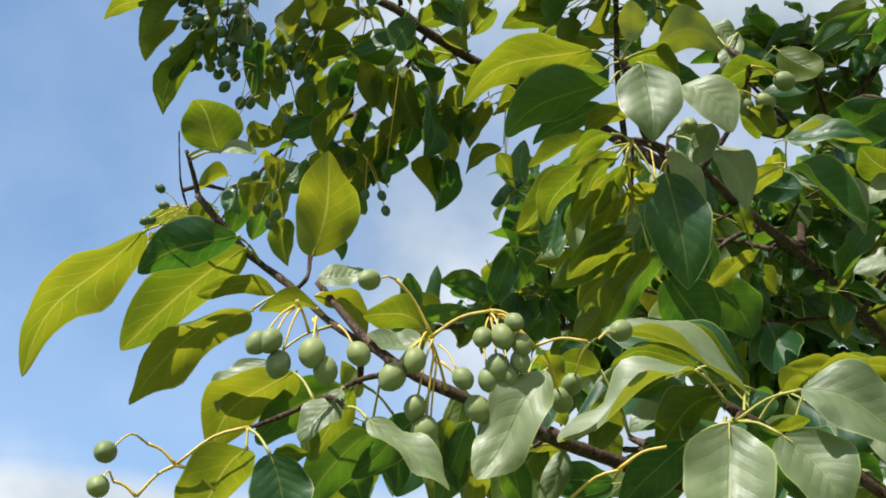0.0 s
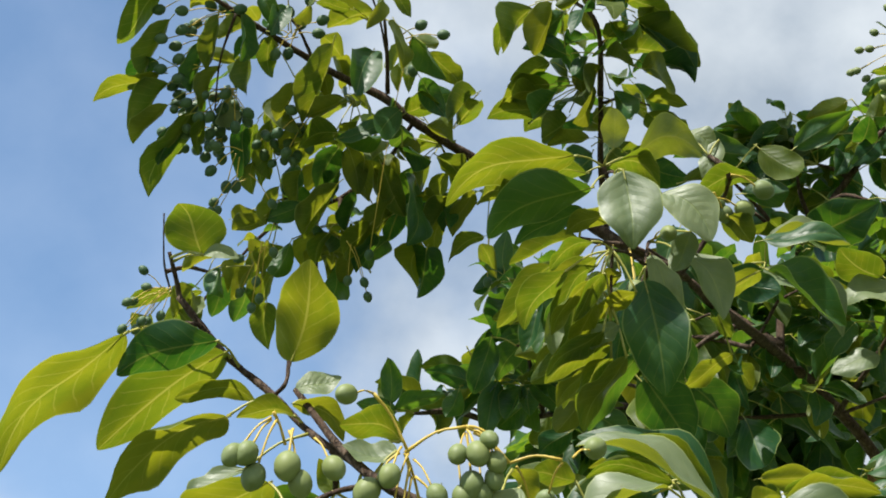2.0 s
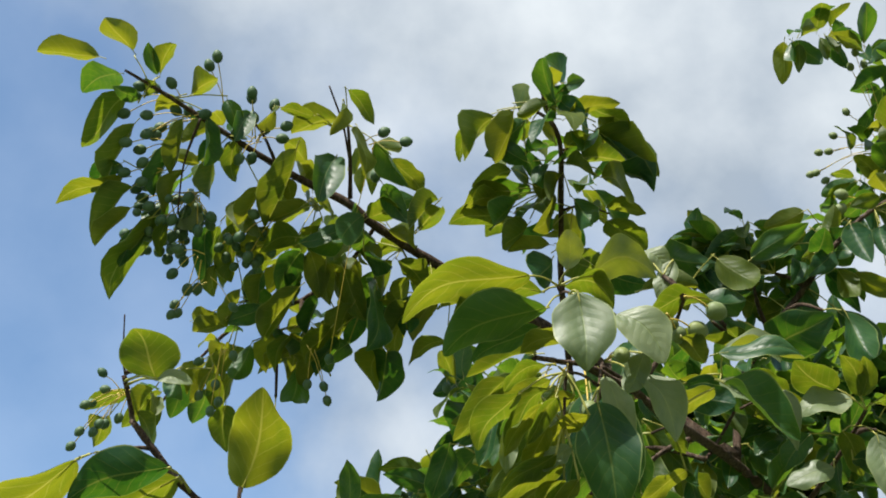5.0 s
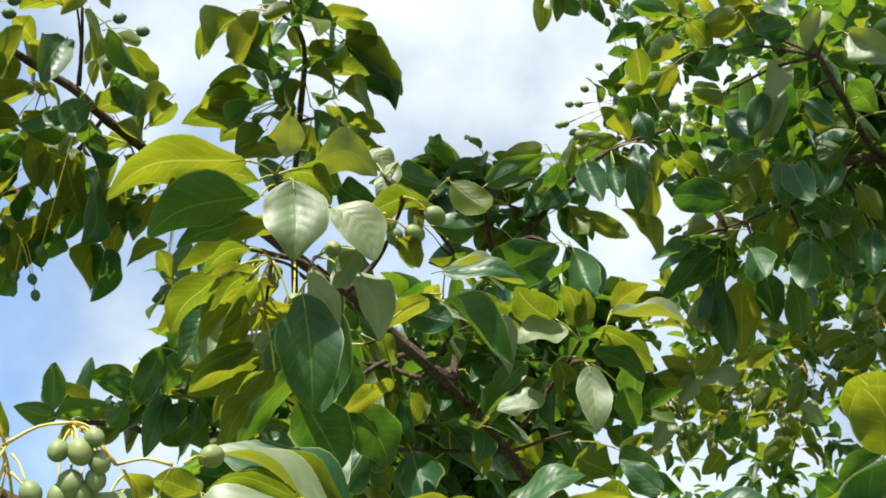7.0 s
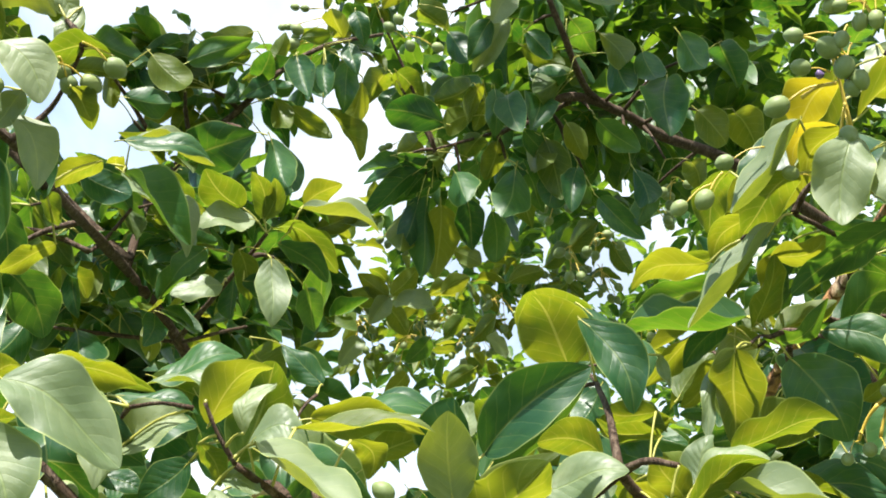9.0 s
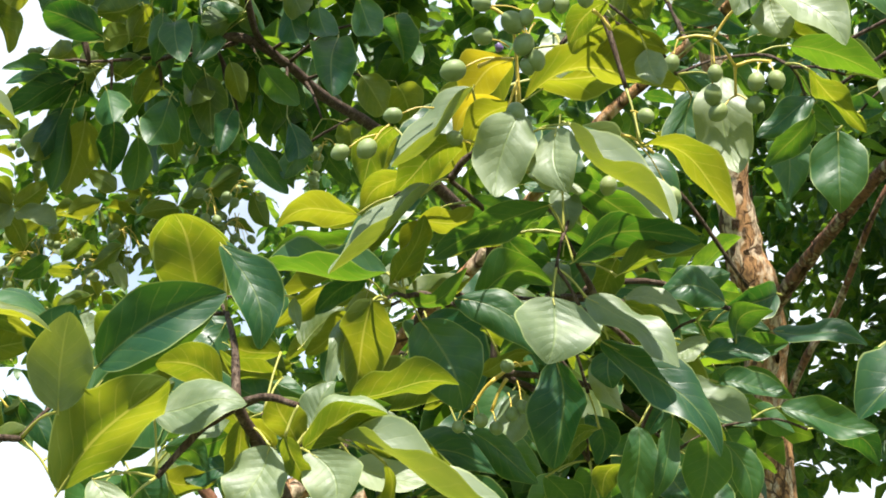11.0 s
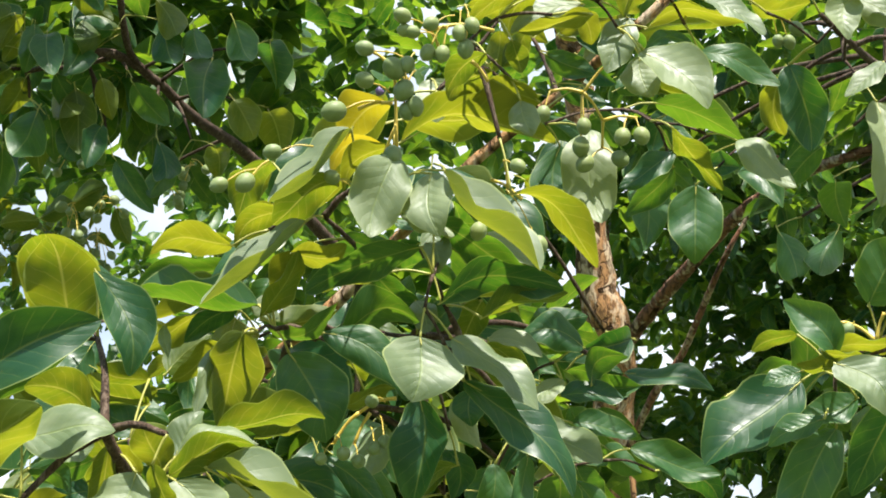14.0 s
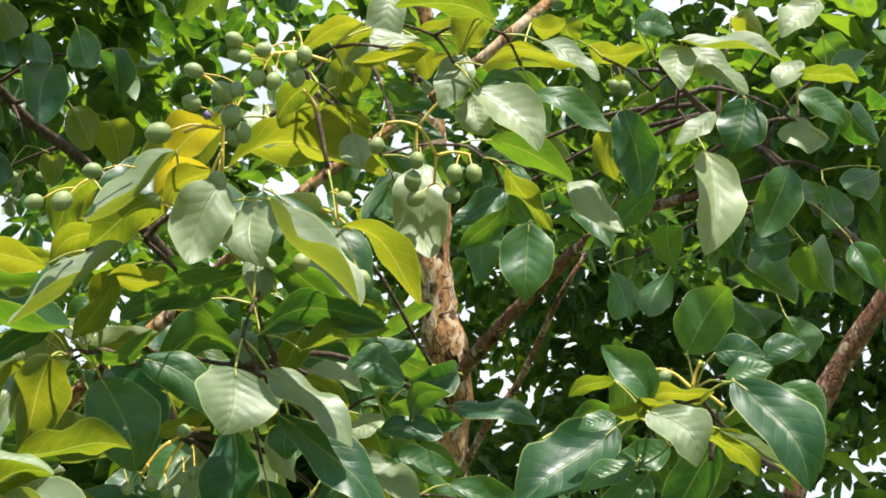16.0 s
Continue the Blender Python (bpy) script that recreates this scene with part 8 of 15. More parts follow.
fruit(far_branch, (-0.254, 1.362, 2.583), 0.0113, (-0.241, 1.348, 2.599))
fruit(far_branch, (-0.232, 1.384, 2.621), 0.0138, (-0.239, 1.350, 2.597))
fruit(far_branch, (-0.235, 1.374, 2.595), 0.0140, (-0.246, 1.350, 2.596))
fruit(far_branch, (-0.206, 1.376, 2.567), 0.0107, (-0.188, 1.369, 2.583))
fruit(far_branch, (-0.195, 1.362, 2.572), 0.0114, (-0.196, 1.370, 2.580))
fruit(far_branch, (-0.185, 1.372, 2.566), 0.0107, (-0.196, 1.368, 2.582))
fruit(far_branch, (-0.190, 1.347, 2.558), 0.0120, (-0.188, 1.374, 2.576))
fruit(far_branch, (-0.184, 1.409, 2.583), 0.0127, (-0.195, 1.368, 2.583))
fruit(far_branch, (-0.198, 1.389, 2.562), 0.0120, (-0.194, 1.371, 2.578))
fruit(far_branch, (-0.162, 1.382, 2.549), 0.0104, (-0.173, 1.380, 2.570))
fruit(far_branch, (-0.186, 1.377, 2.541), 0.0102, (-0.171, 1.385, 2.564))
fruit(far_branch, (-0.181, 1.394, 2.575), 0.0137, (-0.169, 1.384, 2.566))
fruit(far_branch, (-0.168, 1.410, 2.587), 0.0109, (-0.174, 1.383, 2.566))
fruit(far_branch, (-0.166, 1.396, 2.561), 0.0105, (-0.172, 1.381, 2.569))
fruit(far_branch, (-0.173, 1.383, 2.550), 0.0104, (-0.175, 1.382, 2.567))
fruit(far_branch, (-0.257, 1.350, 2.544), 0.0118, (-0.253, 1.369, 2.569))
fruit(far_branch, (-0.247, 1.387, 2.554), 0.0126, (-0.245, 1.372, 2.566))
fruit(far_branch, (-0.248, 1.366, 2.554), 0.0136, (-0.246, 1.367, 2.573))
fruit(far_branch, (-0.259, 1.362, 2.558), 0.0120, (-0.253, 1.366, 2.573))
fruit(far_branch, (-0.269, 1.400, 2.565), 0.0133, (-0.249, 1.369, 2.569))
fruit(far_branch, (-0.256, 1.404, 2.575), 0.0121, (-0.253, 1.368, 2.570))
leaf(mid_limb, (0.963, 0.641, 2.386), (0.943, 0.691, 2.371), 0.026, 50, 1, 'y')
leaf(mid_limb, (0.943, 0.705, 2.360), (0.979, 0.678, 2.342), 0.024, -50, 3)
leaf(mid_limb, (0.964, 0.708, 2.336), (0.998, 0.676, 2.321), 0.021, -52, 7)
leaf(mid_limb, (0.984, 0.650, 2.357), (0.952, 0.677, 2.372), 0.021, -130, 6)
leaf(mid_limb, (0.994, 0.692, 2.314), (1.034, 0.692, 2.297), 0.024, -30, 0)
leaf(mid_limb, (0.969, 0.725, 2.315), (1.000, 0.714, 2.288), 0.022, -43, 4)
leaf(mid_limb, (0.941, 0.660, 2.395), (0.924, 0.684, 2.369), 0.022, 61, 1, 'y')
leaf(mid_limb, (0.944, 0.688, 2.372), (0.941, 0.651, 2.377), 0.021, -41, 1, 'y')
leaf(left_branch, (0.313, 1.338, 2.546), (0.388, 1.374, 2.564), 0.045, -54, 7)
leaf(left_branch, (0.377, 1.328, 2.540), (0.409, 1.301, 2.485), 0.038, -86, 3, 'y')
leaf(left_branch, (0.416, 1.324, 2.533), (0.473, 1.284, 2.563), 0.032, -51, 1)
leaf(left_branch, (0.291, 1.365, 2.514), (0.356, 1.352, 2.515), 0.027, -24, 5, 'y')
leaf(left_branch, (0.357, 1.364, 2.497), (0.401, 1.324, 2.480), 0.034, -60, 2)
leaf(left_branch, (0.344, 1.423, 2.409), (0.383, 1.364, 2.396), 0.039, 122, 5)
leaf(left_branch, (0.393, 1.410, 2.412), (0.455, 1.389, 2.344), 0.039, 69, 2, 'w')
leaf(left_branch, (0.328, 1.419, 2.421), (0.390, 1.422, 2.392), 0.028, -33, 4, 'y')
leaf(left_branch, (0.439, 1.380, 2.440), (0.481, 1.279, 2.437), 0.060, 134, 3)
leaf(left_branch, (0.516, 1.336, 2.471), (0.535, 1.316, 2.403), 0.040, -101, 2)
leaf(left_branch, (0.309, 1.524, 2.356), (0.267, 1.504, 2.299), 0.040, 98, 1)
leaf(left_branch, (0.352, 1.533, 2.321), (0.309, 1.514, 2.265), 0.040, 99, 5)
leaf(left_branch, (0.409, 1.414, 2.506), (0.380, 1.469, 2.512), 0.034, 50, 6)
leaf(left_branch, (0.397, 1.487, 2.391), (0.365, 1.467, 2.333), 0.038, 113, 7)
leaf(left_branch, (0.459, 1.458, 2.413), (0.510, 1.493, 2.407), 0.034, -45, 6, 'y')
leaf(left_branch, (0.452, 1.493, 2.355), (0.498, 1.503, 2.395), 0.034, -85, 6)
leaf(left_branch, (0.394, 1.542, 2.285), (0.367, 1.611, 2.276), 0.040, 46, 2)
leaf(left_branch, (0.264, 1.565, 2.284), (0.313, 1.618, 2.267), 0.040, -43, 1)
leaf(left_branch, (0.118, 1.610, 2.350), (0.088, 1.588, 2.300), 0.035, 104, 6)
leaf(left_branch, (0.176, 1.622, 2.316), (0.136, 1.600, 2.273), 0.035, 93, 7)
foliage(big_tree, 'far_foliage', FAR_LEAF, [(1.52, 2.61, 3.99, 0.39, 45), (1.75, 2.65, 3.78, 0.33, 30), (1.94, 3.57, 3.43, 0.45, 27), (1.3, 2.46, 3.95, 0.23, 18)], 0.064, 31)
leaf(upper_branch, (1.014, 2.138, 2.778), (1.053, 2.097, 2.817), 0.038, -54, 3, 'y')
leaf(upper_branch, (1.014, 2.138, 2.778), (0.953, 2.147, 2.806), 0.038, 59, 1, 'y')
leaf(upper_branch, (1.015, 2.140, 2.774), (0.939, 2.170, 2.777), 0.038, 62, 0, 'y')
leaf(upper_branch, (1.025, 2.138, 2.769), (1.068, 2.084, 2.735), 0.055, 67, 5, 'w')
leaf(upper_branch, (1.016, 2.142, 2.769), (0.965, 2.123, 2.703), 0.038, -74, 6, 'w')
leaf(upper_branch, (1.009, 2.150, 2.761), (1.065, 2.173, 2.724), 0.038, -41, 5, 'y')
leaf(upper_branch, (0.907, 2.120, 2.880), (0.965, 2.086, 2.896), 0.047, 82, 4, 'w')
leaf(upper_branch, (0.870, 2.135, 2.879), (0.949, 2.087, 2.905), 0.042, 122, 1, 'y')
leaf(upper_branch, (1.193, 2.073, 2.740), (1.156, 2.113, 2.704), 0.032, 57, 4, 'y')
leaf(upper_branch, (1.139, 2.100, 2.742), (1.129, 2.153, 2.717), 0.032, 38, 2, 'y')
leaf(upper_branch, (1.093, 2.142, 2.707), (1.073, 2.201, 2.683), 0.036, 43, 0)
leaf(upper_branch, (1.274, 1.963, 2.840), (1.308, 1.897, 2.862), 0.042, -51, 4, 'y')
leaf(upper_branch, (1.246, 1.996, 2.816), (1.272, 1.936, 2.828), 0.036, -51, 4, 'y')
leaf(upper_branch, (1.199, 2.038, 2.792), (1.249, 1.998, 2.809), 0.036, -60, 5, 'y')
leaf(upper_branch, (1.250, 2.031, 2.755), (1.288, 1.989, 2.788), 0.036, -57, 2, 'y')
leaf(upper_branch, (1.340, 1.918, 2.844), (1.386, 1.920, 2.796), 0.036, -45, 2, 'y')
leaf(upper_branch, (1.149, 2.047, 2.820), (1.110, 2.081, 2.864), 0.036, 74, 3, 'y')
leaf(upper_branch, (1.096, 2.100, 2.778), (1.122, 2.040, 2.788), 0.036, -50, 0, 'y')
leaf(upper_branch, (0.939, 2.190, 2.742), (0.898, 2.191, 2.690), 0.036, 87, 1, 'y')
leaf(upper_branch, (0.983, 2.191, 2.707), (0.938, 2.183, 2.640), 0.036, -79, 0, 'w')
leaf(upper_branch, (1.173, 2.127, 2.661), (1.143, 2.180, 2.633), 0.036, 52, 2, 'y')
leaf(upper_branch, (0.917, 2.236, 2.670), (0.862, 2.205, 2.689), 0.036, 43, 7, 'y')
leaf(upper_branch, (1.067, 2.183, 2.653), (1.047, 2.237, 2.629), 0.034, 44, 0, 'y')
leaf(upper_branch, (1.221, 2.088, 2.686), (1.164, 2.063, 2.685), 0.044, -88, 3, 'w')
spray(upright_shoot, (0.187, 1.254, 2.701), (-0.159, -0.396, 0.064), 0.062, 5, 148, 0.50)
spray(upright_shoot, (0.167, 1.383, 2.744), (0.044, -0.304, -0.085), 0.066, 5, 149, 0.50)
spray(upright_shoot, (0.229, 1.326, 2.709), (-0.472, -0.404, 0.090), 0.064, 5, 150, 0.50)
spray(upright_shoot, (0.258, 1.438, 2.726), (0.488, -0.263, -0.167), 0.067, 5, 151, 0.50)
spray(upright_shoot, (0.178, 1.379, 2.671), (-0.257, -0.409, 0.088), 0.064, 5, 152, 0.50)
spray(upright_shoot, (0.220, 1.444, 2.676), (-0.325, -0.214, -0.208), 0.066, 5, 153, 0.50)
leaf(mid_limb, (1.056, 0.917, 2.010), (1.095, 0.965, 1.980), 0.037, 14, 0)
leaf(mid_limb, (1.081, 0.884, 2.014), (1.130, 0.937, 1.983), 0.042, 12, 3)
leaf(mid_limb, (1.101, 0.860, 2.009), (1.081, 0.822, 1.946), 0.037, 38, 1)
leaf(mid_limb, (1.120, 0.838, 2.004), (1.116, 0.818, 1.950), 0.032, -129, 6)
leaf(mid_limb, (1.071, 0.916, 1.981), (1.065, 0.865, 1.942), 0.032, 76, 3)
leaf(mid_limb, (1.038, 0.941, 2.005), (1.058, 0.987, 1.977), 0.031, 28, 2)
leaf(mid_limb, (1.139, 0.808, 2.008), (1.169, 0.849, 1.982), 0.031, 25, 6)
leaf(mid_limb, (1.104, 0.877, 1.976), (1.089, 0.842, 1.934), 0.031, -130, 2)
faded_flower(mid_limb, (0.697, 0.676, 2.167), 0.0061)
shoot(near_branch, (-0.156, 0.812, 2.029), (-0.156, 0.812, 2.029), [])
shoot(near_branch, (-0.086, 0.794, 1.950), (-0.086, 0.794, 1.950), [])
shoot(near_branch, (-0.041, 0.764, 1.903), (-0.041, 0.764, 1.903), [])
shoot(near_branch, (-0.098, 0.736, 1.853), (-0.098, 0.736, 1.853), [])
shoot(near_branch, (0.031, 0.771, 1.866), (0.038, 0.753, 1.871), [])
shoot(near_branch, (0.076, 0.798, 1.856), (0.076, 0.798, 1.856), [])
shoot(near_branch, (-0.057, 0.774, 1.918), (-0.057, 0.804, 1.903), [])
shoot(near_branch, (0.179, 0.802, 1.873), (0.179, 0.802, 1.873), [])
shoot(near_branch, (0.160, 0.793, 1.882), (0.160, 0.788, 1.880), [])
shoot(near_branch, (0.136, 0.833, 1.847), (0.112, 0.867, 1.891), [])
shoot(near_branch, (0.245, 0.884, 1.826), (0.249, 0.884, 1.845), [])
shoot(near_branch, (0.076, 0.798, 1.856), (0.027, 0.890, 1.900), [])
shoot(near_branch, (0.136, 0.833, 1.847), (0.112, 0.898, 1.895), [])
shoot(left_branch, (0.138, 0.939, 2.239), (0.138, 0.939, 2.239), [])
shoot(left_branch, (0.167, 0.989, 2.193), (0.176, 0.973, 2.189), [])
shoot(left_branch, (0.132, 0.977, 2.191), (0.132, 0.977, 2.191), [])
shoot(left_branch, (0.186, 1.008, 2.194), (0.172, 1.032, 2.171), [])
shoot(left_branch, (0.240, 0.985, 2.232), (0.240, 0.985, 2.232), [])
shoot(left_branch, (0.242, 1.115, 2.231), (0.258, 1.106, 2.235), [])
shoot(left_branch, (0.243, 0.950, 2.237), (0.229, 0.959, 2.265), [])
shoot(left_branch, (0.504, 1.419, 2.561), (0.468, 1.416, 2.578), [(0.450, 1.399, 2.605), (0.467, 1.403, 2.594), (0.442, 1.416, 2.586), (0.433, 1.423, 2.585), (0.423, 1.429, 2.572)])
shoot(left_branch, (0.535, 1.383, 2.597), (0.535, 1.383, 2.597), [(0.504, 1.363, 2.637), (0.506, 1.375, 2.620), (0.484, 1.393, 2.606), (0.516, 1.397, 2.594), (0.537, 1.386, 2.599), (0.500, 1.405, 2.591), (0.555, 1.363, 2.623), (0.529, 1.375, 2.607), (0.524, 1.398, 2.584)])
shoot(left_branch, (0.587, 1.365, 2.643), (0.587, 1.364, 2.641), [(0.587, 1.356, 2.613), (0.614, 1.340, 2.617), (0.608, 1.330, 2.634), (0.629, 1.345, 2.597), (0.594, 1.380, 2.571), (0.599, 1.335, 2.632), (0.586, 1.330, 2.640)])
shoot(left_branch, (0.504, 1.419, 2.561), (0.504, 1.419, 2.561), [(0.539, 1.401, 2.577), (0.537, 1.427, 2.539), (0.508, 1.424, 2.565), (0.489, 1.431, 2.545)])
shoot(left_branch, (0.480, 1.428, 2.532), (0.480, 1.428, 2.532), [(0.478, 1.459, 2.525), (0.451, 1.431, 2.559)])
shoot(left_branch, (0.622, 1.357, 2.658), (0.615, 1.338, 2.660), [(0.603, 1.306, 2.663)])
shoot(left_branch, (0.504, 1.291, 2.323), (0.504, 1.291, 2.323), [])
shoot(left_branch, (0.364, 1.292, 2.318), (0.354, 1.300, 2.341), [])
shoot(left_branch, (0.364, 1.292, 2.318), (0.372, 1.297, 2.324), [])
shoot(left_branch, (0.496, 1.326, 2.310), (0.494, 1.326, 2.305), [])
shoot(left_branch, (0.508, 1.407, 2.267), (0.533, 1.418, 2.268), [(0.586, 1.431, 2.270), (0.542, 1.436, 2.268)])
shoot(left_branch, (0.496, 1.326, 2.310), (0.528, 1.336, 2.323), [(0.574, 1.370, 2.318)])
shoot(left_branch, (0.504, 1.291, 2.323), (0.525, 1.282, 2.325), [])
shoot(left_branch, (0.309, 1.238, 2.260), (0.250, 1.275, 2.235), [(0.222, 1.292, 2.223)])
shoot(left_branch, (0.330, 1.303, 2.267), (0.247, 1.324, 2.287), [(0.196, 1.334, 2.297), (0.233, 1.331, 2.294)])
shoot(left_branch, (0.337, 1.309, 2.277), (0.319, 1.310, 2.289), [(0.270, 1.309, 2.316), (0.308, 1.317, 2.297)])
shoot(left_branch, (0.396, 1.416, 2.342), (0.395, 1.416, 2.341), [(0.360, 1.435, 2.336), (0.365, 1.427, 2.325), (0.409, 1.415, 2.344)])
shoot(left_branch, (0.310, 1.525, 2.288), (0.224, 1.478, 2.312), [(0.195, 1.462, 2.321)])
shoot(left_branch, (0.346, 1.519, 2.287), (0.341, 1.505, 2.283), [(0.311, 1.473, 2.279), (0.350, 1.472, 2.269)])
shoot(left_branch, (0.153, 1.717, 2.381), (0.117, 1.597, 2.453), [(0.108, 1.568, 2.471)])
shoot(left_branch, (0.153, 1.717, 2.381), (0.095, 1.611, 2.525), [(0.085, 1.592, 2.552)])
shoot(left_branch, (0.310, 1.525, 2.288), (0.216, 1.532, 2.304), [(0.182, 1.535, 2.310)])
shoot(left_branch, (0.411, 1.507, 2.286), (0.411, 1.507, 2.286), [(0.406, 1.491, 2.312), (0.356, 1.535, 2.326), (0.397, 1.535, 2.285)])
shoot(left_branch, (0.097, 1.726, 2.368), (0.069, 1.636, 2.380), [(0.048, 1.601, 2.421), (0.052, 1.667, 2.425), (0.064, 1.586, 2.361), (0.070, 1.588, 2.368), (0.078, 1.584, 2.370), (0.039, 1.590, 2.360)])
shoot(left_branch, (0.097, 1.726, 2.368), (0.093, 1.627, 2.360), [(0.090, 1.574, 2.367), (0.062, 1.591, 2.352), (0.121, 1.612, 2.354)])
shoot(left_branch, (0.153, 1.717, 2.381), (0.148, 1.693, 2.400), [(0.133, 1.652, 2.437), (0.151, 1.680, 2.407)])
shoot(left_branch, (0.097, 1.726, 2.368), (-0.016, 1.698, 2.372), [(-0.050, 1.690, 2.373)])
shoot(left_branch, (0.097, 1.726, 2.368), (0.056, 1.701, 2.383), [(0.028, 1.683, 2.393)])
shoot(left_branch, (0.097, 1.726, 2.368), (-0.017, 1.622, 2.337), [(-0.048, 1.598, 2.332), (-0.033, 1.599, 2.332), (-0.047, 1.600, 2.327)])
shoot(left_branch, (0.437, 1.446, 2.470), (0.346, 1.366, 2.521), [(0.306, 1.335, 2.544), (0.374, 1.331, 2.546), (0.284, 1.367, 2.514)])
shoot(left_branch, (0.457, 1.438, 2.503), (0.423, 1.359, 2.522), [(0.410, 1.328, 2.530)])
shoot(left_branch, (0.437, 1.446, 2.470), (0.377, 1.391, 2.490), [(0.352, 1.368, 2.498)])
shoot(left_branch, (0.410, 1.442, 2.406), (0.382, 1.431, 2.411), [(0.340, 1.429, 2.410), (0.386, 1.412, 2.418), (0.322, 1.418, 2.424)])
shoot(left_branch, (0.437, 1.446, 2.470), (0.436, 1.421, 2.457), [(0.435, 1.390, 2.441)])
shoot(left_branch, (0.480, 1.428, 2.532), (0.503, 1.367, 2.495), [(0.514, 1.338, 2.477)])
shoot(left_branch, (0.310, 1.525, 2.288), (0.312, 1.525, 2.327), [(0.313, 1.525, 2.362)])
shoot(left_branch, (0.457, 1.438, 2.503), (0.441, 1.428, 2.504), [(0.412, 1.409, 2.505)])
shoot(left_branch, (0.410, 1.442, 2.406), (0.410, 1.442, 2.406), [(0.400, 1.489, 2.397), (0.454, 1.455, 2.414)])
shoot(left_branch, (0.310, 1.525, 2.288), (0.288, 1.541, 2.287), [(0.259, 1.560, 2.285)])
shoot(left_branch, (0.153, 1.717, 2.381), (0.171, 1.653, 2.339), [(0.179, 1.624, 2.320)])
shoot(far_branch, (-0.280, 1.213, 2.676), (-0.280, 1.213, 2.676), [(-0.300, 1.202, 2.710), (-0.275, 1.220, 2.693), (-0.272, 1.220, 2.695), (-0.289, 1.234, 2.675), (-0.295, 1.237, 2.669)])
shoot(far_branch, (-0.257, 1.237, 2.677), (-0.257, 1.237, 2.677), [(-0.241, 1.237, 2.685), (-0.217, 1.252, 2.670), (-0.195, 1.241, 2.687), (-0.244, 1.237, 2.675)])
shoot(far_branch, (-0.246, 1.302, 2.597), (-0.265, 1.303, 2.597), [(-0.310, 1.273, 2.614), (-0.297, 1.306, 2.577)])
shoot(far_branch, (-0.249, 1.319, 2.573), (-0.253, 1.321, 2.574), [(-0.287, 1.318, 2.563), (-0.260, 1.319, 2.570), (-0.266, 1.337, 2.613)])
shoot(far_branch, (-0.194, 1.282, 2.661), (-0.194, 1.282, 2.661), [(-0.210, 1.282, 2.635), (-0.185, 1.271, 2.650), (-0.158, 1.305, 2.611)])
shoot(far_branch, (-0.063, 1.287, 2.687), (-0.073, 1.283, 2.679), [(-0.063, 1.260, 2.675), (-0.092, 1.258, 2.678), (-0.140, 1.253, 2.684)])
shoot(far_branch, (-0.057, 1.287, 2.687), (-0.057, 1.287, 2.687), [(-0.060, 1.238, 2.704), (-0.005, 1.288, 2.645), (-0.062, 1.249, 2.694)])
shoot(far_branch, (0.015, 1.401, 2.595), (0.025, 1.380, 2.598), [(0.054, 1.321, 2.606), (0.024, 1.375, 2.598)])
shoot(far_branch, (-0.084, 1.356, 2.639), (-0.092, 1.356, 2.620), [(-0.102, 1.320, 2.598), (-0.114, 1.347, 2.559), (-0.100, 1.346, 2.619), (-0.101, 1.383, 2.576), (-0.123, 1.362, 2.608), (-0.084, 1.364, 2.599)])
shoot(far_branch, (-0.036, 1.375, 2.618), (-0.036, 1.375, 2.618), [(-0.035, 1.390, 2.576), (-0.036, 1.365, 2.609), (-0.009, 1.371, 2.602)])
shoot(far_branch, (-0.085, 1.475, 2.586), (-0.093, 1.453, 2.578), [(-0.097, 1.417, 2.594), (-0.056, 1.441, 2.570), (-0.088, 1.446, 2.556), (-0.086, 1.426, 2.582), (-0.110, 1.429, 2.585), (-0.067, 1.460, 2.532), (-0.080, 1.392, 2.565)])
shoot(far_branch, (0.015, 1.401, 2.595), (0.011, 1.405, 2.592), [(-0.017, 1.430, 2.581), (0.022, 1.435, 2.577), (0.036, 1.447, 2.560), (-0.046, 1.417, 2.610), (0.015, 1.407, 2.612), (-0.020, 1.395, 2.641), (0.004, 1.389, 2.567)])
shoot(far_branch, (-0.057, 1.453, 2.597), (-0.039, 1.459, 2.530), [(-0.050, 1.477, 2.504), (-0.064, 1.442, 2.495)])
shoot(far_branch, (0.076, 1.435, 2.576), (0.073, 1.438, 2.565), [(0.069, 1.476, 2.511), (0.094, 1.449, 2.559), (0.032, 1.421, 2.527)])
shoot(far_branch, (-0.113, 1.498, 2.574), (-0.111, 1.480, 2.524), [(-0.135, 1.467, 2.511), (-0.168, 1.477, 2.499), (-0.072, 1.501, 2.467), (-0.120, 1.440, 2.492), (-0.094, 1.454, 2.468)])
shoot(far_branch, (-0.143, 1.512, 2.572), (-0.179, 1.454, 2.543), [(-0.184, 1.444, 2.541), (-0.240, 1.460, 2.513), (-0.192, 1.416, 2.590), (-0.195, 1.471, 2.494), (-0.196, 1.424, 2.498), (-0.186, 1.447, 2.475), (-0.178, 1.406, 2.534)])
shoot(far_branch, (-0.137, 1.326, 2.651), (-0.169, 1.349, 2.630), [(-0.210, 1.393, 2.617), (-0.179, 1.380, 2.641)])
shoot(far_branch, (-0.316, 1.478, 2.452), (-0.265, 1.479, 2.453), [(-0.222, 1.483, 2.478), (-0.221, 1.494, 2.445), (-0.261, 1.481, 2.472), (-0.280, 1.492, 2.442), (-0.211, 1.459, 2.450), (-0.243, 1.457, 2.449)])
shoot(far_branch, (-0.313, 1.514, 2.445), (-0.313, 1.514, 2.445), [(-0.307, 1.488, 2.438), (-0.303, 1.502, 2.417), (-0.331, 1.497, 2.405)])
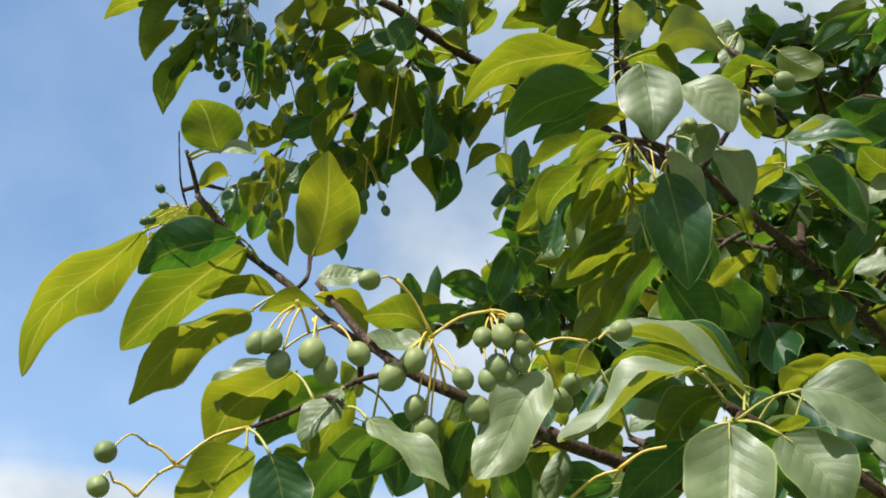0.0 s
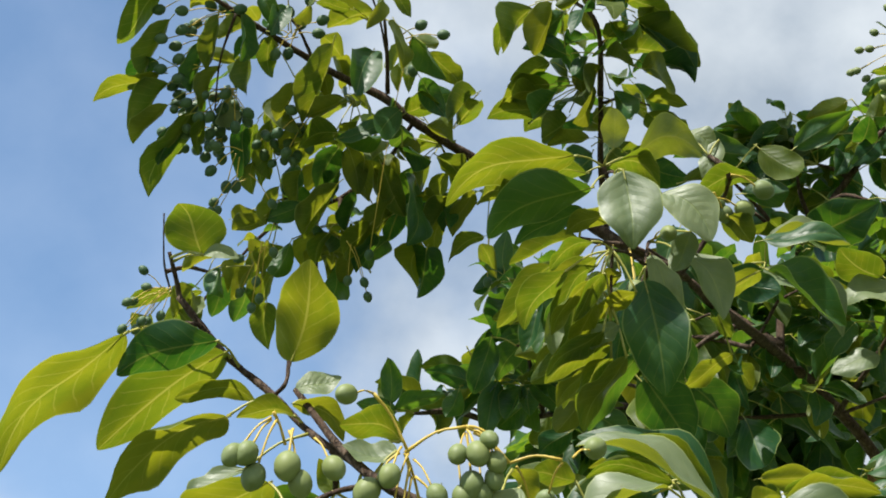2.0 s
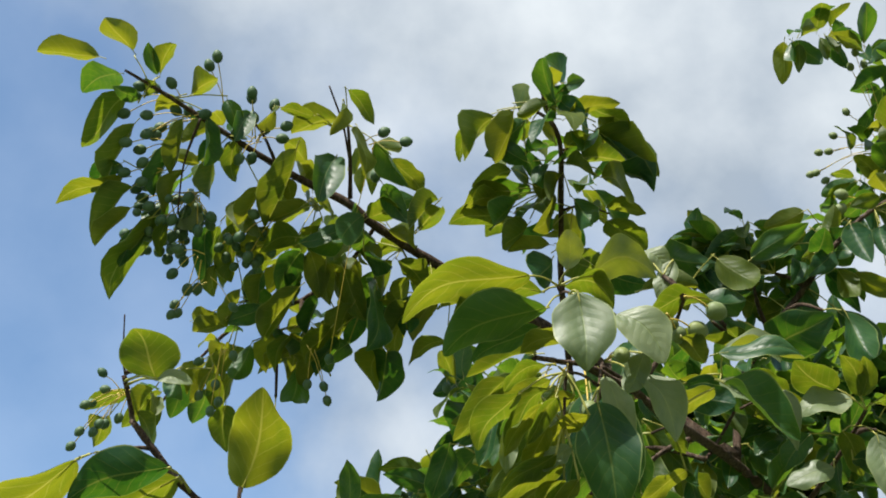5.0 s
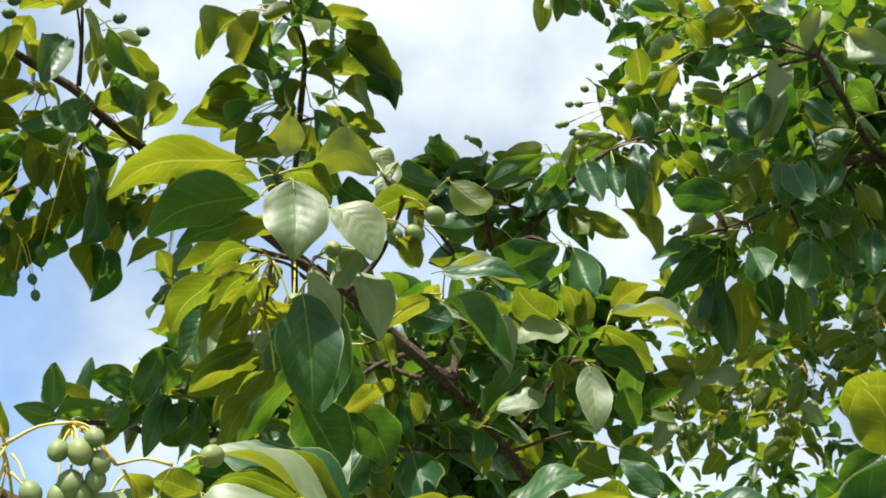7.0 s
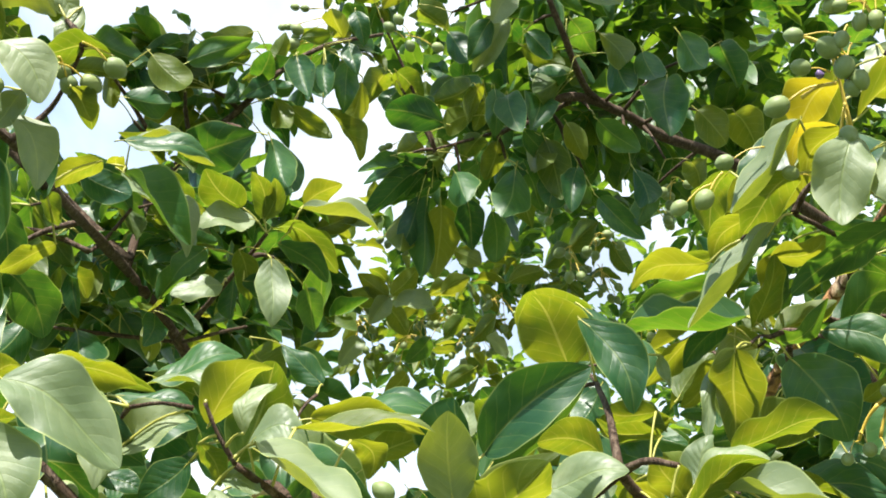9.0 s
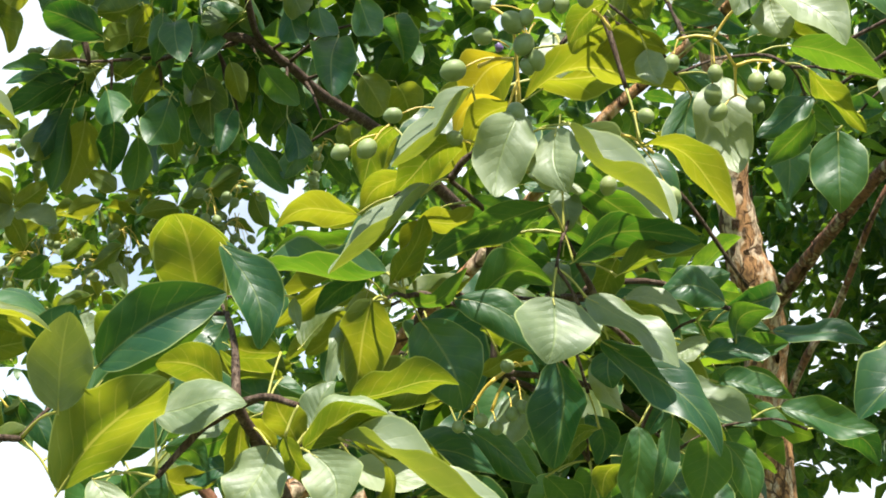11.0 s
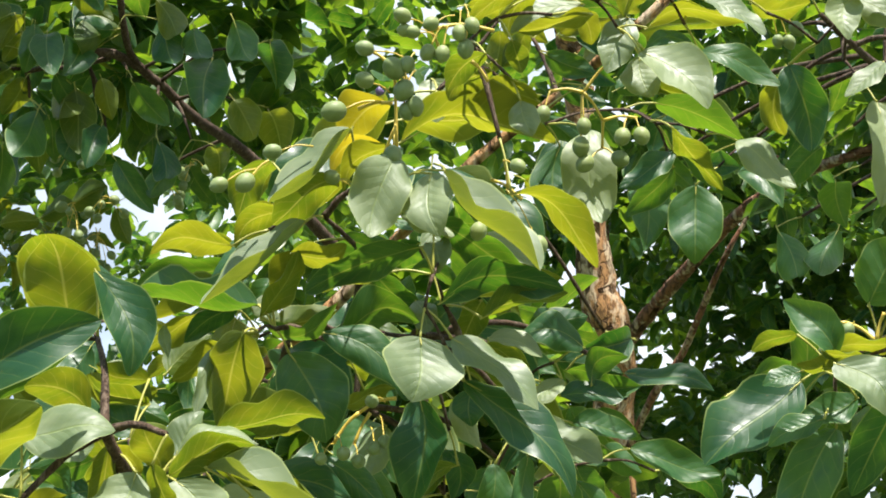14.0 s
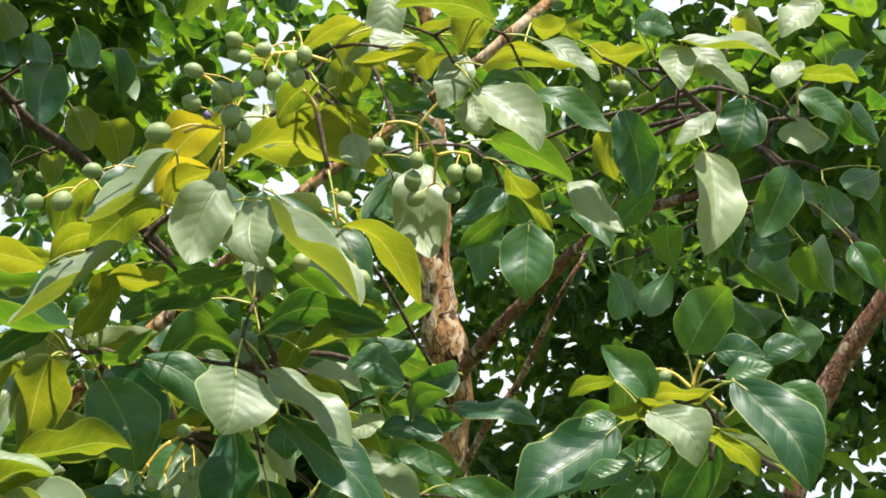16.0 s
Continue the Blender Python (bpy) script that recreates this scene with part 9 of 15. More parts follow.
shoot(far_branch, (0.045, 1.418, 2.585), (0.045, 1.418, 2.585), [(0.057, 1.426, 2.586), (0.050, 1.412, 2.538)])
shoot(far_branch, (-0.111, 1.348, 2.649), (-0.111, 1.348, 2.650), [(-0.104, 1.362, 2.681)])
shoot(far_branch, (-0.143, 1.512, 2.572), (-0.136, 1.496, 2.434), [(-0.135, 1.492, 2.399)])
shoot(upright_shoot, (0.178, 1.285, 2.727), (0.178, 1.285, 2.727), [(0.199, 1.269, 2.736), (0.202, 1.268, 2.748), (0.193, 1.273, 2.745), (0.182, 1.291, 2.719), (0.160, 1.294, 2.712), (0.195, 1.284, 2.733), (0.172, 1.275, 2.740), (0.139, 1.291, 2.731), (0.164, 1.299, 2.713), (0.223, 1.279, 2.727), (0.228, 1.299, 2.703), (0.239, 1.293, 2.707), (0.193, 1.315, 2.686)])
shoot(upright_shoot, (0.154, 1.287, 2.728), (0.150, 1.291, 2.725), [(0.121, 1.299, 2.726), (0.100, 1.303, 2.715), (0.158, 1.329, 2.682)])
shoot(upright_shoot, (0.198, 1.330, 2.674), (0.198, 1.330, 2.674), [(0.221, 1.313, 2.675), (0.248, 1.328, 2.662), (0.244, 1.336, 2.661), (0.165, 1.330, 2.674), (0.189, 1.332, 2.673), (0.198, 1.361, 2.636), (0.205, 1.332, 2.671), (0.213, 1.356, 2.641), (0.205, 1.321, 2.685), (0.202, 1.339, 2.662)])
shoot(upright_shoot, (0.216, 1.365, 2.632), (0.216, 1.365, 2.632), [(0.251, 1.354, 2.626), (0.254, 1.357, 2.615), (0.192, 1.370, 2.607), (0.212, 1.385, 2.578), (0.182, 1.359, 2.634)])
shoot(upright_shoot, (0.201, 1.352, 2.650), (0.182, 1.354, 2.646), [(0.145, 1.338, 2.667), (0.147, 1.352, 2.649), (0.150, 1.361, 2.643), (0.141, 1.367, 2.629), (0.144, 1.366, 2.621), (0.165, 1.376, 2.621), (0.131, 1.362, 2.641), (0.162, 1.344, 2.651)])
shoot(upright_shoot, (0.205, 1.401, 2.598), (0.205, 1.401, 2.598), [(0.195, 1.386, 2.593), (0.192, 1.398, 2.587), (0.251, 1.394, 2.559)])
shoot(upper_branch, (1.003, 1.532, 3.006), (1.020, 1.526, 3.046), [(1.053, 1.528, 3.061), (1.013, 1.516, 3.095)])
shoot(upper_branch, (1.003, 1.532, 3.006), (0.989, 1.558, 3.030), [(0.985, 1.589, 3.042), (0.988, 1.614, 3.010), (0.949, 1.576, 3.072), (0.983, 1.548, 3.085)])
shoot(upper_branch, (1.003, 1.532, 3.006), (0.926, 1.572, 3.066), [(0.902, 1.608, 3.065), (0.898, 1.562, 3.106)])
shoot(upper_branch, (1.003, 1.532, 3.006), (0.850, 1.616, 3.063), [(0.815, 1.619, 3.086), (0.810, 1.662, 3.050), (0.828, 1.599, 3.105), (0.829, 1.647, 3.052)])
shoot(upper_branch, (0.915, 1.742, 2.816), (0.805, 1.700, 3.005), [(0.787, 1.693, 3.035)])
shoot(upper_branch, (1.001, 1.709, 2.851), (0.991, 1.696, 2.870), [(0.975, 1.690, 2.905), (0.975, 1.725, 2.886), (0.991, 1.694, 2.903), (1.011, 1.698, 2.889), (0.996, 1.650, 2.890), (0.971, 1.653, 2.897), (0.955, 1.653, 2.902), (0.942, 1.657, 2.894)])
shoot(upper_branch, (0.915, 1.742, 2.816), (0.908, 1.742, 2.846), [(0.914, 1.730, 2.893), (0.901, 1.771, 2.852), (0.926, 1.720, 2.847)])
shoot(upper_branch, (1.069, 1.653, 2.884), (1.069, 1.653, 2.884), [(1.061, 1.659, 2.911), (1.046, 1.704, 2.863), (1.103, 1.612, 2.933)])
shoot(upper_branch, (0.915, 1.742, 2.816), (0.917, 1.744, 2.814), [(0.948, 1.779, 2.824), (0.957, 1.782, 2.809), (0.964, 1.763, 2.843), (0.988, 1.750, 2.821), (0.888, 1.764, 2.803), (0.907, 1.761, 2.796), (0.917, 1.754, 2.792), (0.947, 1.755, 2.791), (0.924, 1.774, 2.766)])
shoot(upper_branch, (1.031, 1.552, 2.981), (1.007, 1.578, 2.975), [(1.007, 1.627, 2.973), (0.949, 1.594, 2.977), (0.992, 1.587, 2.959)])
shoot(upper_branch, (1.059, 1.573, 2.956), (1.059, 1.573, 2.956), [(1.061, 1.568, 2.994), (1.090, 1.533, 2.954)])
shoot(upper_branch, (1.003, 1.532, 3.006), (0.900, 1.643, 3.007), [(0.901, 1.675, 2.994), (0.851, 1.661, 3.020)])
shoot(upper_branch, (0.915, 1.742, 2.816), (0.850, 1.724, 2.900), [(0.830, 1.736, 2.942), (0.827, 1.699, 2.914)])
shoot(upper_branch, (0.996, 1.688, 2.831), (1.020, 1.708, 2.807), [(1.058, 1.727, 2.797), (1.036, 1.703, 2.799), (1.042, 1.693, 2.783)])
shoot(upper_branch, (1.082, 1.666, 2.888), (1.106, 1.669, 2.838), [(1.125, 1.686, 2.821), (1.118, 1.655, 2.792)])
shoot(upper_branch, (0.915, 1.742, 2.816), (0.916, 1.777, 2.791), [(0.922, 1.828, 2.779), (0.910, 1.783, 2.763)])
shoot(upper_branch, (0.944, 1.731, 2.828), (0.959, 1.745, 2.782), [(0.969, 1.756, 2.750)])
shoot(upper_branch, (1.021, 1.676, 2.849), (1.021, 1.676, 2.849), [(1.026, 1.662, 2.843), (1.056, 1.659, 2.830), (0.997, 1.686, 2.827), (0.973, 1.694, 2.834)])
shoot(upper_branch, (1.082, 1.666, 2.888), (1.133, 1.663, 2.782), [(1.148, 1.662, 2.750)])
shoot(upper_branch, (1.162, 1.633, 2.908), (1.189, 1.539, 2.905), [(1.201, 1.514, 2.898), (1.158, 1.512, 2.929)])
shoot(upper_branch, (1.081, 1.590, 2.942), (1.082, 1.587, 2.939), [(1.069, 1.583, 2.902), (1.116, 1.544, 2.928)])
shoot(upper_branch, (1.240, 1.650, 2.898), (1.239, 1.595, 2.797), [(1.253, 1.554, 2.776), (1.226, 1.604, 2.757)])
shoot(upper_branch, (1.128, 1.641, 2.902), (1.124, 1.621, 2.876), [(1.120, 1.600, 2.849)])
shoot(upper_branch, (1.198, 1.641, 2.903), (1.239, 1.468, 2.914), [(1.247, 1.434, 2.916)])
shoot(upper_branch, (1.240, 1.650, 2.898), (1.277, 1.510, 2.843), [(1.286, 1.478, 2.831)])
shoot(upper_branch, (1.198, 1.641, 2.903), (1.191, 1.622, 2.817), [(1.188, 1.615, 2.783)])
shoot(upper_branch, (0.915, 1.742, 2.816), (0.885, 1.759, 2.812), [(0.855, 1.776, 2.808)])
shoot(upper_branch, (1.370, 1.678, 2.902), (1.341, 1.884, 2.856), [(1.336, 1.918, 2.849)])
shoot(front_branch, (0.309, 0.787, 1.895), (0.304, 0.792, 1.893), [])
shoot(front_branch, (0.331, 0.794, 1.864), (0.331, 0.794, 1.864), [])
shoot(front_branch, (0.423, 0.829, 1.829), (0.467, 0.837, 1.856), [])
shoot(front_branch, (0.589, 0.801, 1.902), (0.599, 0.837, 1.982), [])
shoot(front_branch, (0.609, 0.813, 1.894), (0.609, 0.813, 1.894), [])
shoot(front_branch, (0.672, 0.870, 1.891), (0.691, 0.844, 1.904), [])
shoot(front_branch, (0.629, 0.825, 1.887), (0.635, 0.802, 1.882), [])
shoot(front_branch, (0.784, 0.993, 1.883), (0.874, 0.975, 2.073), [(0.888, 0.973, 2.105)])
shoot(front_branch, (0.589, 0.801, 1.902), (0.559, 0.836, 1.856), [])
shoot(front_branch, (0.693, 0.893, 1.893), (0.693, 0.893, 1.893), [])
shoot(front_branch, (0.693, 0.893, 1.893), (0.636, 0.939, 1.903), [])
shoot(front_branch, (0.760, 0.965, 1.890), (0.803, 0.917, 1.905), [])
shoot(front_branch, (0.371, 0.807, 1.849), (0.363, 0.855, 1.880), [])
shoot(front_branch, (0.397, 0.818, 1.839), (0.395, 0.900, 1.915), [])
shoot(front_branch, (0.397, 0.818, 1.839), (0.385, 0.895, 1.879), [])
shoot(front_branch, (0.589, 0.801, 1.902), (0.603, 0.756, 1.893), [])
shoot(front_branch, (0.650, 0.848, 1.889), (0.645, 0.850, 1.927), [])
shoot(mid_limb, (0.728, 0.758, 2.107), (0.731, 0.727, 2.122), [])
shoot(mid_limb, (0.802, 0.672, 2.253), (0.787, 0.699, 2.228), [])
shoot(mid_limb, (0.728, 0.758, 2.107), (0.721, 0.772, 2.112), [])
shoot(mid_limb, (0.728, 0.758, 2.107), (0.728, 0.758, 2.107), [])
shoot(mid_limb, (0.773, 0.828, 2.052), (0.768, 0.828, 2.052), [])
shoot(mid_limb, (0.846, 0.722, 2.037), (0.816, 0.714, 2.054), [])
shoot(mid_limb, (0.782, 0.781, 2.114), (0.782, 0.780, 2.115), [])
shoot(mid_limb, (0.757, 0.642, 2.231), (0.779, 0.631, 2.150), [])
shoot(mid_limb, (0.990, 0.695, 2.360), (0.981, 0.692, 2.338), [(0.960, 0.711, 2.337), (0.989, 0.692, 2.316), (0.966, 0.726, 2.318)])
shoot(mid_limb, (0.779, 0.657, 2.242), (0.780, 0.655, 2.241), [])
shoot(mid_limb, (0.846, 0.722, 2.037), (0.843, 0.722, 2.034), [])
shoot(mid_limb, (0.778, 0.811, 2.042), (0.778, 0.811, 2.042), [])
shoot(mid_limb, (0.778, 0.811, 2.042), (0.725, 0.800, 2.026), [])
shoot(mid_limb, (0.829, 0.820, 2.117), (0.829, 0.820, 2.117), [])
shoot(mid_limb, (0.856, 0.781, 2.065), (0.913, 0.750, 2.069), [])
shoot(mid_limb, (0.856, 0.781, 2.065), (0.889, 0.789, 2.034), [])
shoot(mid_limb, (0.820, 0.894, 2.054), (0.830, 0.876, 2.008), [])
shoot(mid_limb, (0.856, 0.781, 2.065), (0.972, 0.761, 2.019), [])
shoot(mid_limb, (0.856, 0.781, 2.065), (1.017, 0.725, 2.091), [])
shoot(mid_limb, (0.856, 0.781, 2.065), (0.964, 0.752, 2.057), [])
shoot(mid_limb, (0.856, 0.781, 2.065), (0.877, 0.768, 2.085), [])
shoot(mid_limb, (0.988, 0.662, 2.371), (0.987, 0.661, 2.370), [(0.965, 0.636, 2.387), (0.987, 0.647, 2.356), (0.943, 0.658, 2.398), (0.945, 0.692, 2.372)])
shoot(mid_limb, (0.988, 0.662, 2.371), (1.004, 0.671, 2.382), [(1.008, 0.660, 2.409)])
shoot(mid_limb, (0.992, 0.728, 2.349), (0.978, 0.745, 2.416), [(0.964, 0.762, 2.444), (0.999, 0.737, 2.445)])
shoot(mid_limb, (0.966, 0.824, 2.290), (1.154, 0.798, 2.187), [(1.201, 0.791, 2.193)])
shoot(mid_limb, (0.954, 0.871, 2.248), (1.134, 0.870, 2.176), [(1.155, 0.864, 2.176), (1.177, 0.856, 2.149), (1.162, 0.874, 2.115), (1.161, 0.891, 2.214), (1.149, 0.886, 2.195)])
shoot(mid_limb, (0.935, 0.941, 2.186), (1.021, 1.010, 2.247), [(1.046, 1.019, 2.236), (1.045, 1.038, 2.293)])
shoot(mid_limb, (0.919, 1.058, 2.101), (0.999, 1.110, 2.168), [(1.032, 1.103, 2.205), (1.014, 1.148, 2.172)])
shoot(mid_limb, (0.924, 1.086, 2.079), (1.052, 1.082, 2.117), [(1.081, 1.110, 2.133), (1.090, 1.052, 2.122)])
shoot(mid_limb, (0.928, 0.971, 2.165), (1.125, 0.973, 2.116), [(1.139, 0.987, 2.115), (1.179, 0.960, 2.101)])
shoot(mid_limb, (0.924, 1.086, 2.079), (0.976, 1.200, 2.248), [(0.985, 1.219, 2.276)])
shoot(mid_limb, (0.947, 0.894, 2.228), (1.079, 0.960, 2.275), [(1.106, 0.988, 2.275), (1.112, 0.962, 2.297)])
shoot(mid_limb, (0.990, 0.695, 2.360), (0.974, 0.699, 2.361), [(0.940, 0.708, 2.362)])
shoot(mid_limb, (0.892, 0.878, 2.044), (1.034, 0.900, 2.009), [(1.052, 0.912, 2.013), (1.076, 0.879, 2.017), (1.071, 0.921, 1.985), (1.035, 0.937, 2.008)])
shoot(mid_limb, (0.892, 0.878, 2.044), (1.086, 0.842, 2.017), [(1.104, 0.864, 2.016), (1.121, 0.840, 2.009), (1.136, 0.804, 2.010)])
shoot(right_branch, (1.097, 0.497, 2.380), (1.097, 0.526, 2.395), [])
shoot(right_branch, (1.147, 0.499, 2.388), (1.158, 0.456, 2.379), [])
shoot(right_branch, (1.117, 0.496, 2.379), (1.112, 0.497, 2.349), [])
shoot(right_branch, (1.147, 0.499, 2.388), (1.147, 0.566, 2.379), [])
shoot(right_branch, (1.208, 0.505, 2.405), (1.204, 0.640, 2.372), [(1.214, 0.656, 2.363), (1.192, 0.691, 2.365)])
shoot(right_branch, (1.208, 0.505, 2.405), (1.202, 0.723, 2.390), [(1.208, 0.771, 2.373), (1.194, 0.745, 2.402)])
shoot(right_branch, (1.337, 0.513, 2.444), (1.355, 0.471, 2.373), [(1.382, 0.437, 2.325), (1.342, 0.470, 2.362)])
shoot(right_branch, (1.403, 0.516, 2.465), (1.417, 0.529, 2.413), [(1.424, 0.564, 2.358), (1.441, 0.503, 2.368), (1.395, 0.568, 2.410), (1.444, 0.514, 2.383)])
shoot(right_branch, (1.304, 0.511, 2.434), (1.312, 0.438, 2.432), [(1.315, 0.403, 2.431)])
shoot(right_branch, (1.436, 0.517, 2.475), (1.436, 0.471, 2.449), [(1.429, 0.470, 2.429), (1.442, 0.411, 2.435)])
shoot(right_branch, (1.304, 0.511, 2.434), (1.314, 0.579, 2.420), [(1.319, 0.613, 2.414)])
shoot(right_branch, (1.178, 0.502, 2.396), (1.151, 0.681, 2.399), [(1.146, 0.716, 2.399)])
shoot(right_branch, (1.467, 0.521, 2.483), (1.452, 0.633, 2.462), [(1.448, 0.667, 2.456)])
shoot(right_branch, (1.370, 0.514, 2.454), (1.363, 0.427, 2.523), [(1.381, 0.380, 2.534), (1.339, 0.418, 2.556)])
shoot(right_branch, (1.238, 0.508, 2.413), (1.227, 0.484, 2.491), [(1.222, 0.474, 2.524)])
shoot(right_branch, (1.558, 0.532, 2.508), (1.559, 0.684, 2.471), [(1.560, 0.718, 2.463)])
shoot(right_branch, (1.558, 0.532, 2.508), (1.530, 0.749, 2.473), [(1.526, 0.783, 2.468)])
shoot(right_branch, (1.527, 0.528, 2.500), (1.537, 0.584, 2.401), [(1.523, 0.624, 2.385), (1.556, 0.577, 2.357)])
shoot(right_branch, (1.069, 0.487, 2.049), (1.066, 0.491, 2.043), [])
shoot(right_branch, (1.069, 0.487, 2.049), (1.069, 0.487, 2.049), [])
shoot(right_branch, (1.110, 0.491, 2.048), (1.118, 0.500, 2.008), [])
bent_leaf(front_branch, (0.632, 0.925, 2.038), (0.584, 0.894, 2.076), 0.058, 9, 'y', -0.03, 0.06, 0.2)
bent_leaf(front_branch, (0.579, 0.821, 2.020), (0.611, 0.812, 1.951), 0.035, 98, 'g', -0.24, 0.07, 0.4)
bent_leaf(front_branch, (0.504, 0.826, 1.910), (0.548, 0.762, 1.952), 0.042, 109, 'g', -0.14, 0.05, 0.5)
bent_leaf(front_branch, (0.543, 0.901, 1.964), (0.549, 0.867, 1.978), 0.023, -5, 'y', 0.15, 0.12, 0.28)
bent_leaf(front_branch, (0.528, 0.913, 1.954), (0.536, 0.905, 1.984), 0.026, 83, 'w', 0.07, -0.00, 0.28)
bent_leaf(front_branch, (0.490, 0.826, 1.827), (0.497, 0.733, 1.870), 0.048, -19, 'y', 0.08, 0.06, 0.9)
bent_leaf(front_branch, (0.548, 0.829, 1.892), (0.587, 0.787, 1.898), 0.042, 73, 'w', -0.05, 0.06, 0.28)
bent_leaf(front_branch, (0.594, 0.827, 1.923), (0.555, 0.846, 1.934), 0.037, 24, 'y', -0.12, 0.14, 0.28)
bent_leaf(front_branch, (0.663, 0.857, 1.961), (0.621, 0.875, 1.974), 0.028, 7, 'y', 0.15, -0.08, 0.28)
bent_leaf(front_branch, (0.656, 0.851, 1.976), (0.624, 0.871, 1.982), 0.024, 29, 'y', 0.20, -0.04, 0.28)
bent_leaf(front_branch, (0.665, 0.861, 1.945), (0.640, 0.884, 1.957), 0.027, -80, 'g', -0.10, -0.01, 0.28)
bent_leaf(front_branch, (0.641, 0.804, 1.892), (0.611, 0.793, 1.913), 0.027, 19, 'y', 0.06, 0.04, 0.28)
bent_leaf(front_branch, (0.643, 0.796, 1.900), (0.654, 0.785, 1.933), 0.024, 73, 'w', -0.07, 0.06, 0.28)
bent_leaf(front_branch, (0.632, 0.786, 1.881), (0.655, 0.733, 1.896), 0.029, -15, 'y', 0.13, 0.12, 0.28)
bent_leaf(front_branch, (0.635, 0.783, 1.891), (0.668, 0.748, 1.905), 0.026, 62, 'w', -0.27, 0.21, 0.28)
bent_leaf(front_branch, (0.670, 0.789, 1.927), (0.714, 0.731, 1.933), 0.038, -9, 'y', -0.00, 0.05, 0.28)
bent_leaf(front_branch, (0.649, 0.770, 1.888), (0.716, 0.692, 1.840), 0.035, 32, 'w', 0.05, -0.02, 1)
bent_leaf(front_branch, (0.626, 0.772, 1.873), (0.635, 0.759, 1.830), 0.037, 82, 'w', -0.27, 0.03, 0.28)
bent_leaf(front_branch, (0.608, 0.789, 1.877), (0.595, 0.800, 1.834), 0.040, -80, 'w', -0.06, 0.01, 0.28)
bent_leaf(front_branch, (0.599, 0.808, 1.897), (0.625, 0.855, 1.859), 0.023, 27, 'y', 0.05, 0.06, 0.28)
bent_leaf(front_branch, (0.600, 0.763, 1.874), (0.631, 0.775, 1.851), 0.015, -12, 'y', -0.11, 0.03, 0.28)
bent_leaf(front_branch, (0.687, 0.802, 1.890), (0.719, 0.766, 1.875), 0.031, 66, 'w', 0.11, -0.03, 0.28)
bent_leaf(front_branch, (0.677, 0.758, 1.875), (0.703, 0.797, 1.841), 0.011, 29, 'y', 0.39, 0.08, 0.28)
bent_leaf(front_branch, (0.520, 0.843, 1.846), (0.527, 0.831, 1.798), 0.028, 58, 'w', -0.27, 0.06, 0.28)
bent_leaf(front_branch, (0.535, 0.837, 1.824), (0.574, 0.792, 1.802), 0.028, 28, 'w', 0.01, 0.02, 0.9)
bent_leaf(front_branch, (0.582, 0.913, 1.885), (0.611, 0.911, 1.860), 0.032, -37, 'g', 0.05, 0.06, 0.28)
bent_leaf(front_branch, (0.595, 0.889, 1.900), (0.621, 0.876, 1.887), 0.018, -48, 'g', 0.31, 0.11, 0.28)
bent_leaf(front_branch, (0.657, 0.904, 1.905), (0.637, 0.928, 1.898), 0.025, -84, 'g', 0.01, 0.03, 0.28)
bent_leaf(front_branch, (0.638, 0.879, 1.917), (0.617, 0.916, 1.905), 0.025, 31, 'g', 0.05, 0.04, 0.28)
bent_leaf(front_branch, (0.637, 0.823, 1.893), (0.606, 0.825, 1.908), 0.021, 8, 'y', -0.01, 0.06, 0.28)
bent_leaf(front_branch, (0.637, 0.826, 1.902), (0.647, 0.815, 1.903), 0.016, 72, 'g', -0.17, 0.18, 0.28)
bent_leaf(front_branch, (0.614, 0.891, 1.912), (0.632, 0.871, 1.924), 0.020, 73, 'w', 0.06, -0.01, 0.28)
bent_leaf(front_branch, (0.623, 0.940, 1.903), (0.655, 0.915, 1.898), 0.028, -24, 'y', -0.20, -0.09, 0.28)
bent_leaf(mid_limb, (0.692, 0.818, 2.088), (0.656, 0.868, 2.083), 0.037, 12, 'y', -0.13, 0.13, 0.28)
bent_leaf(mid_limb, (0.716, 0.811, 2.046), (0.653, 0.879, 2.048), 0.043, -44, 'g', -0.03, -0.03, 1)
bent_leaf(mid_limb, (0.705, 0.754, 2.091), (0.658, 0.805, 2.021), 0.032, -42, 'w', -0.06, -0.04, 1)
bent_leaf(mid_limb, (0.719, 0.810, 2.037), (0.705, 0.759, 2.069), 0.027, 20, 'y', -0.15, -0.02, 0.28)
bent_leaf(mid_limb, (0.726, 0.811, 2.060), (0.731, 0.805, 2.038), 0.019, 84, 'w', 0.37, -0.02, 0.28)
bent_leaf(mid_limb, (0.708, 0.799, 2.163), (0.720, 0.847, 2.135), 0.033, -12, 'y', -0.12, 0.10, 0.28)
bent_leaf(mid_limb, (0.722, 0.787, 2.122), (0.712, 0.838, 2.102), 0.030, 9, 'y', -0.23, 0.14, 0.28)
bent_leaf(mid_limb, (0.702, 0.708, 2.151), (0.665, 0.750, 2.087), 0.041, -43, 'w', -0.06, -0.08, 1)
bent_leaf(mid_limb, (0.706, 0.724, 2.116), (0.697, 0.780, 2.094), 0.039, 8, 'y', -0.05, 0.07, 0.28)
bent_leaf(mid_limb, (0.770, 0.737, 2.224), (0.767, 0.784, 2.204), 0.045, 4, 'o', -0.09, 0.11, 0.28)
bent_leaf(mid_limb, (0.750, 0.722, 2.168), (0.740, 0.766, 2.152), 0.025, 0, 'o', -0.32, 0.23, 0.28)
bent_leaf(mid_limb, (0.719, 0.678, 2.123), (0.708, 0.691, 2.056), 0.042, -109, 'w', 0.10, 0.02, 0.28)
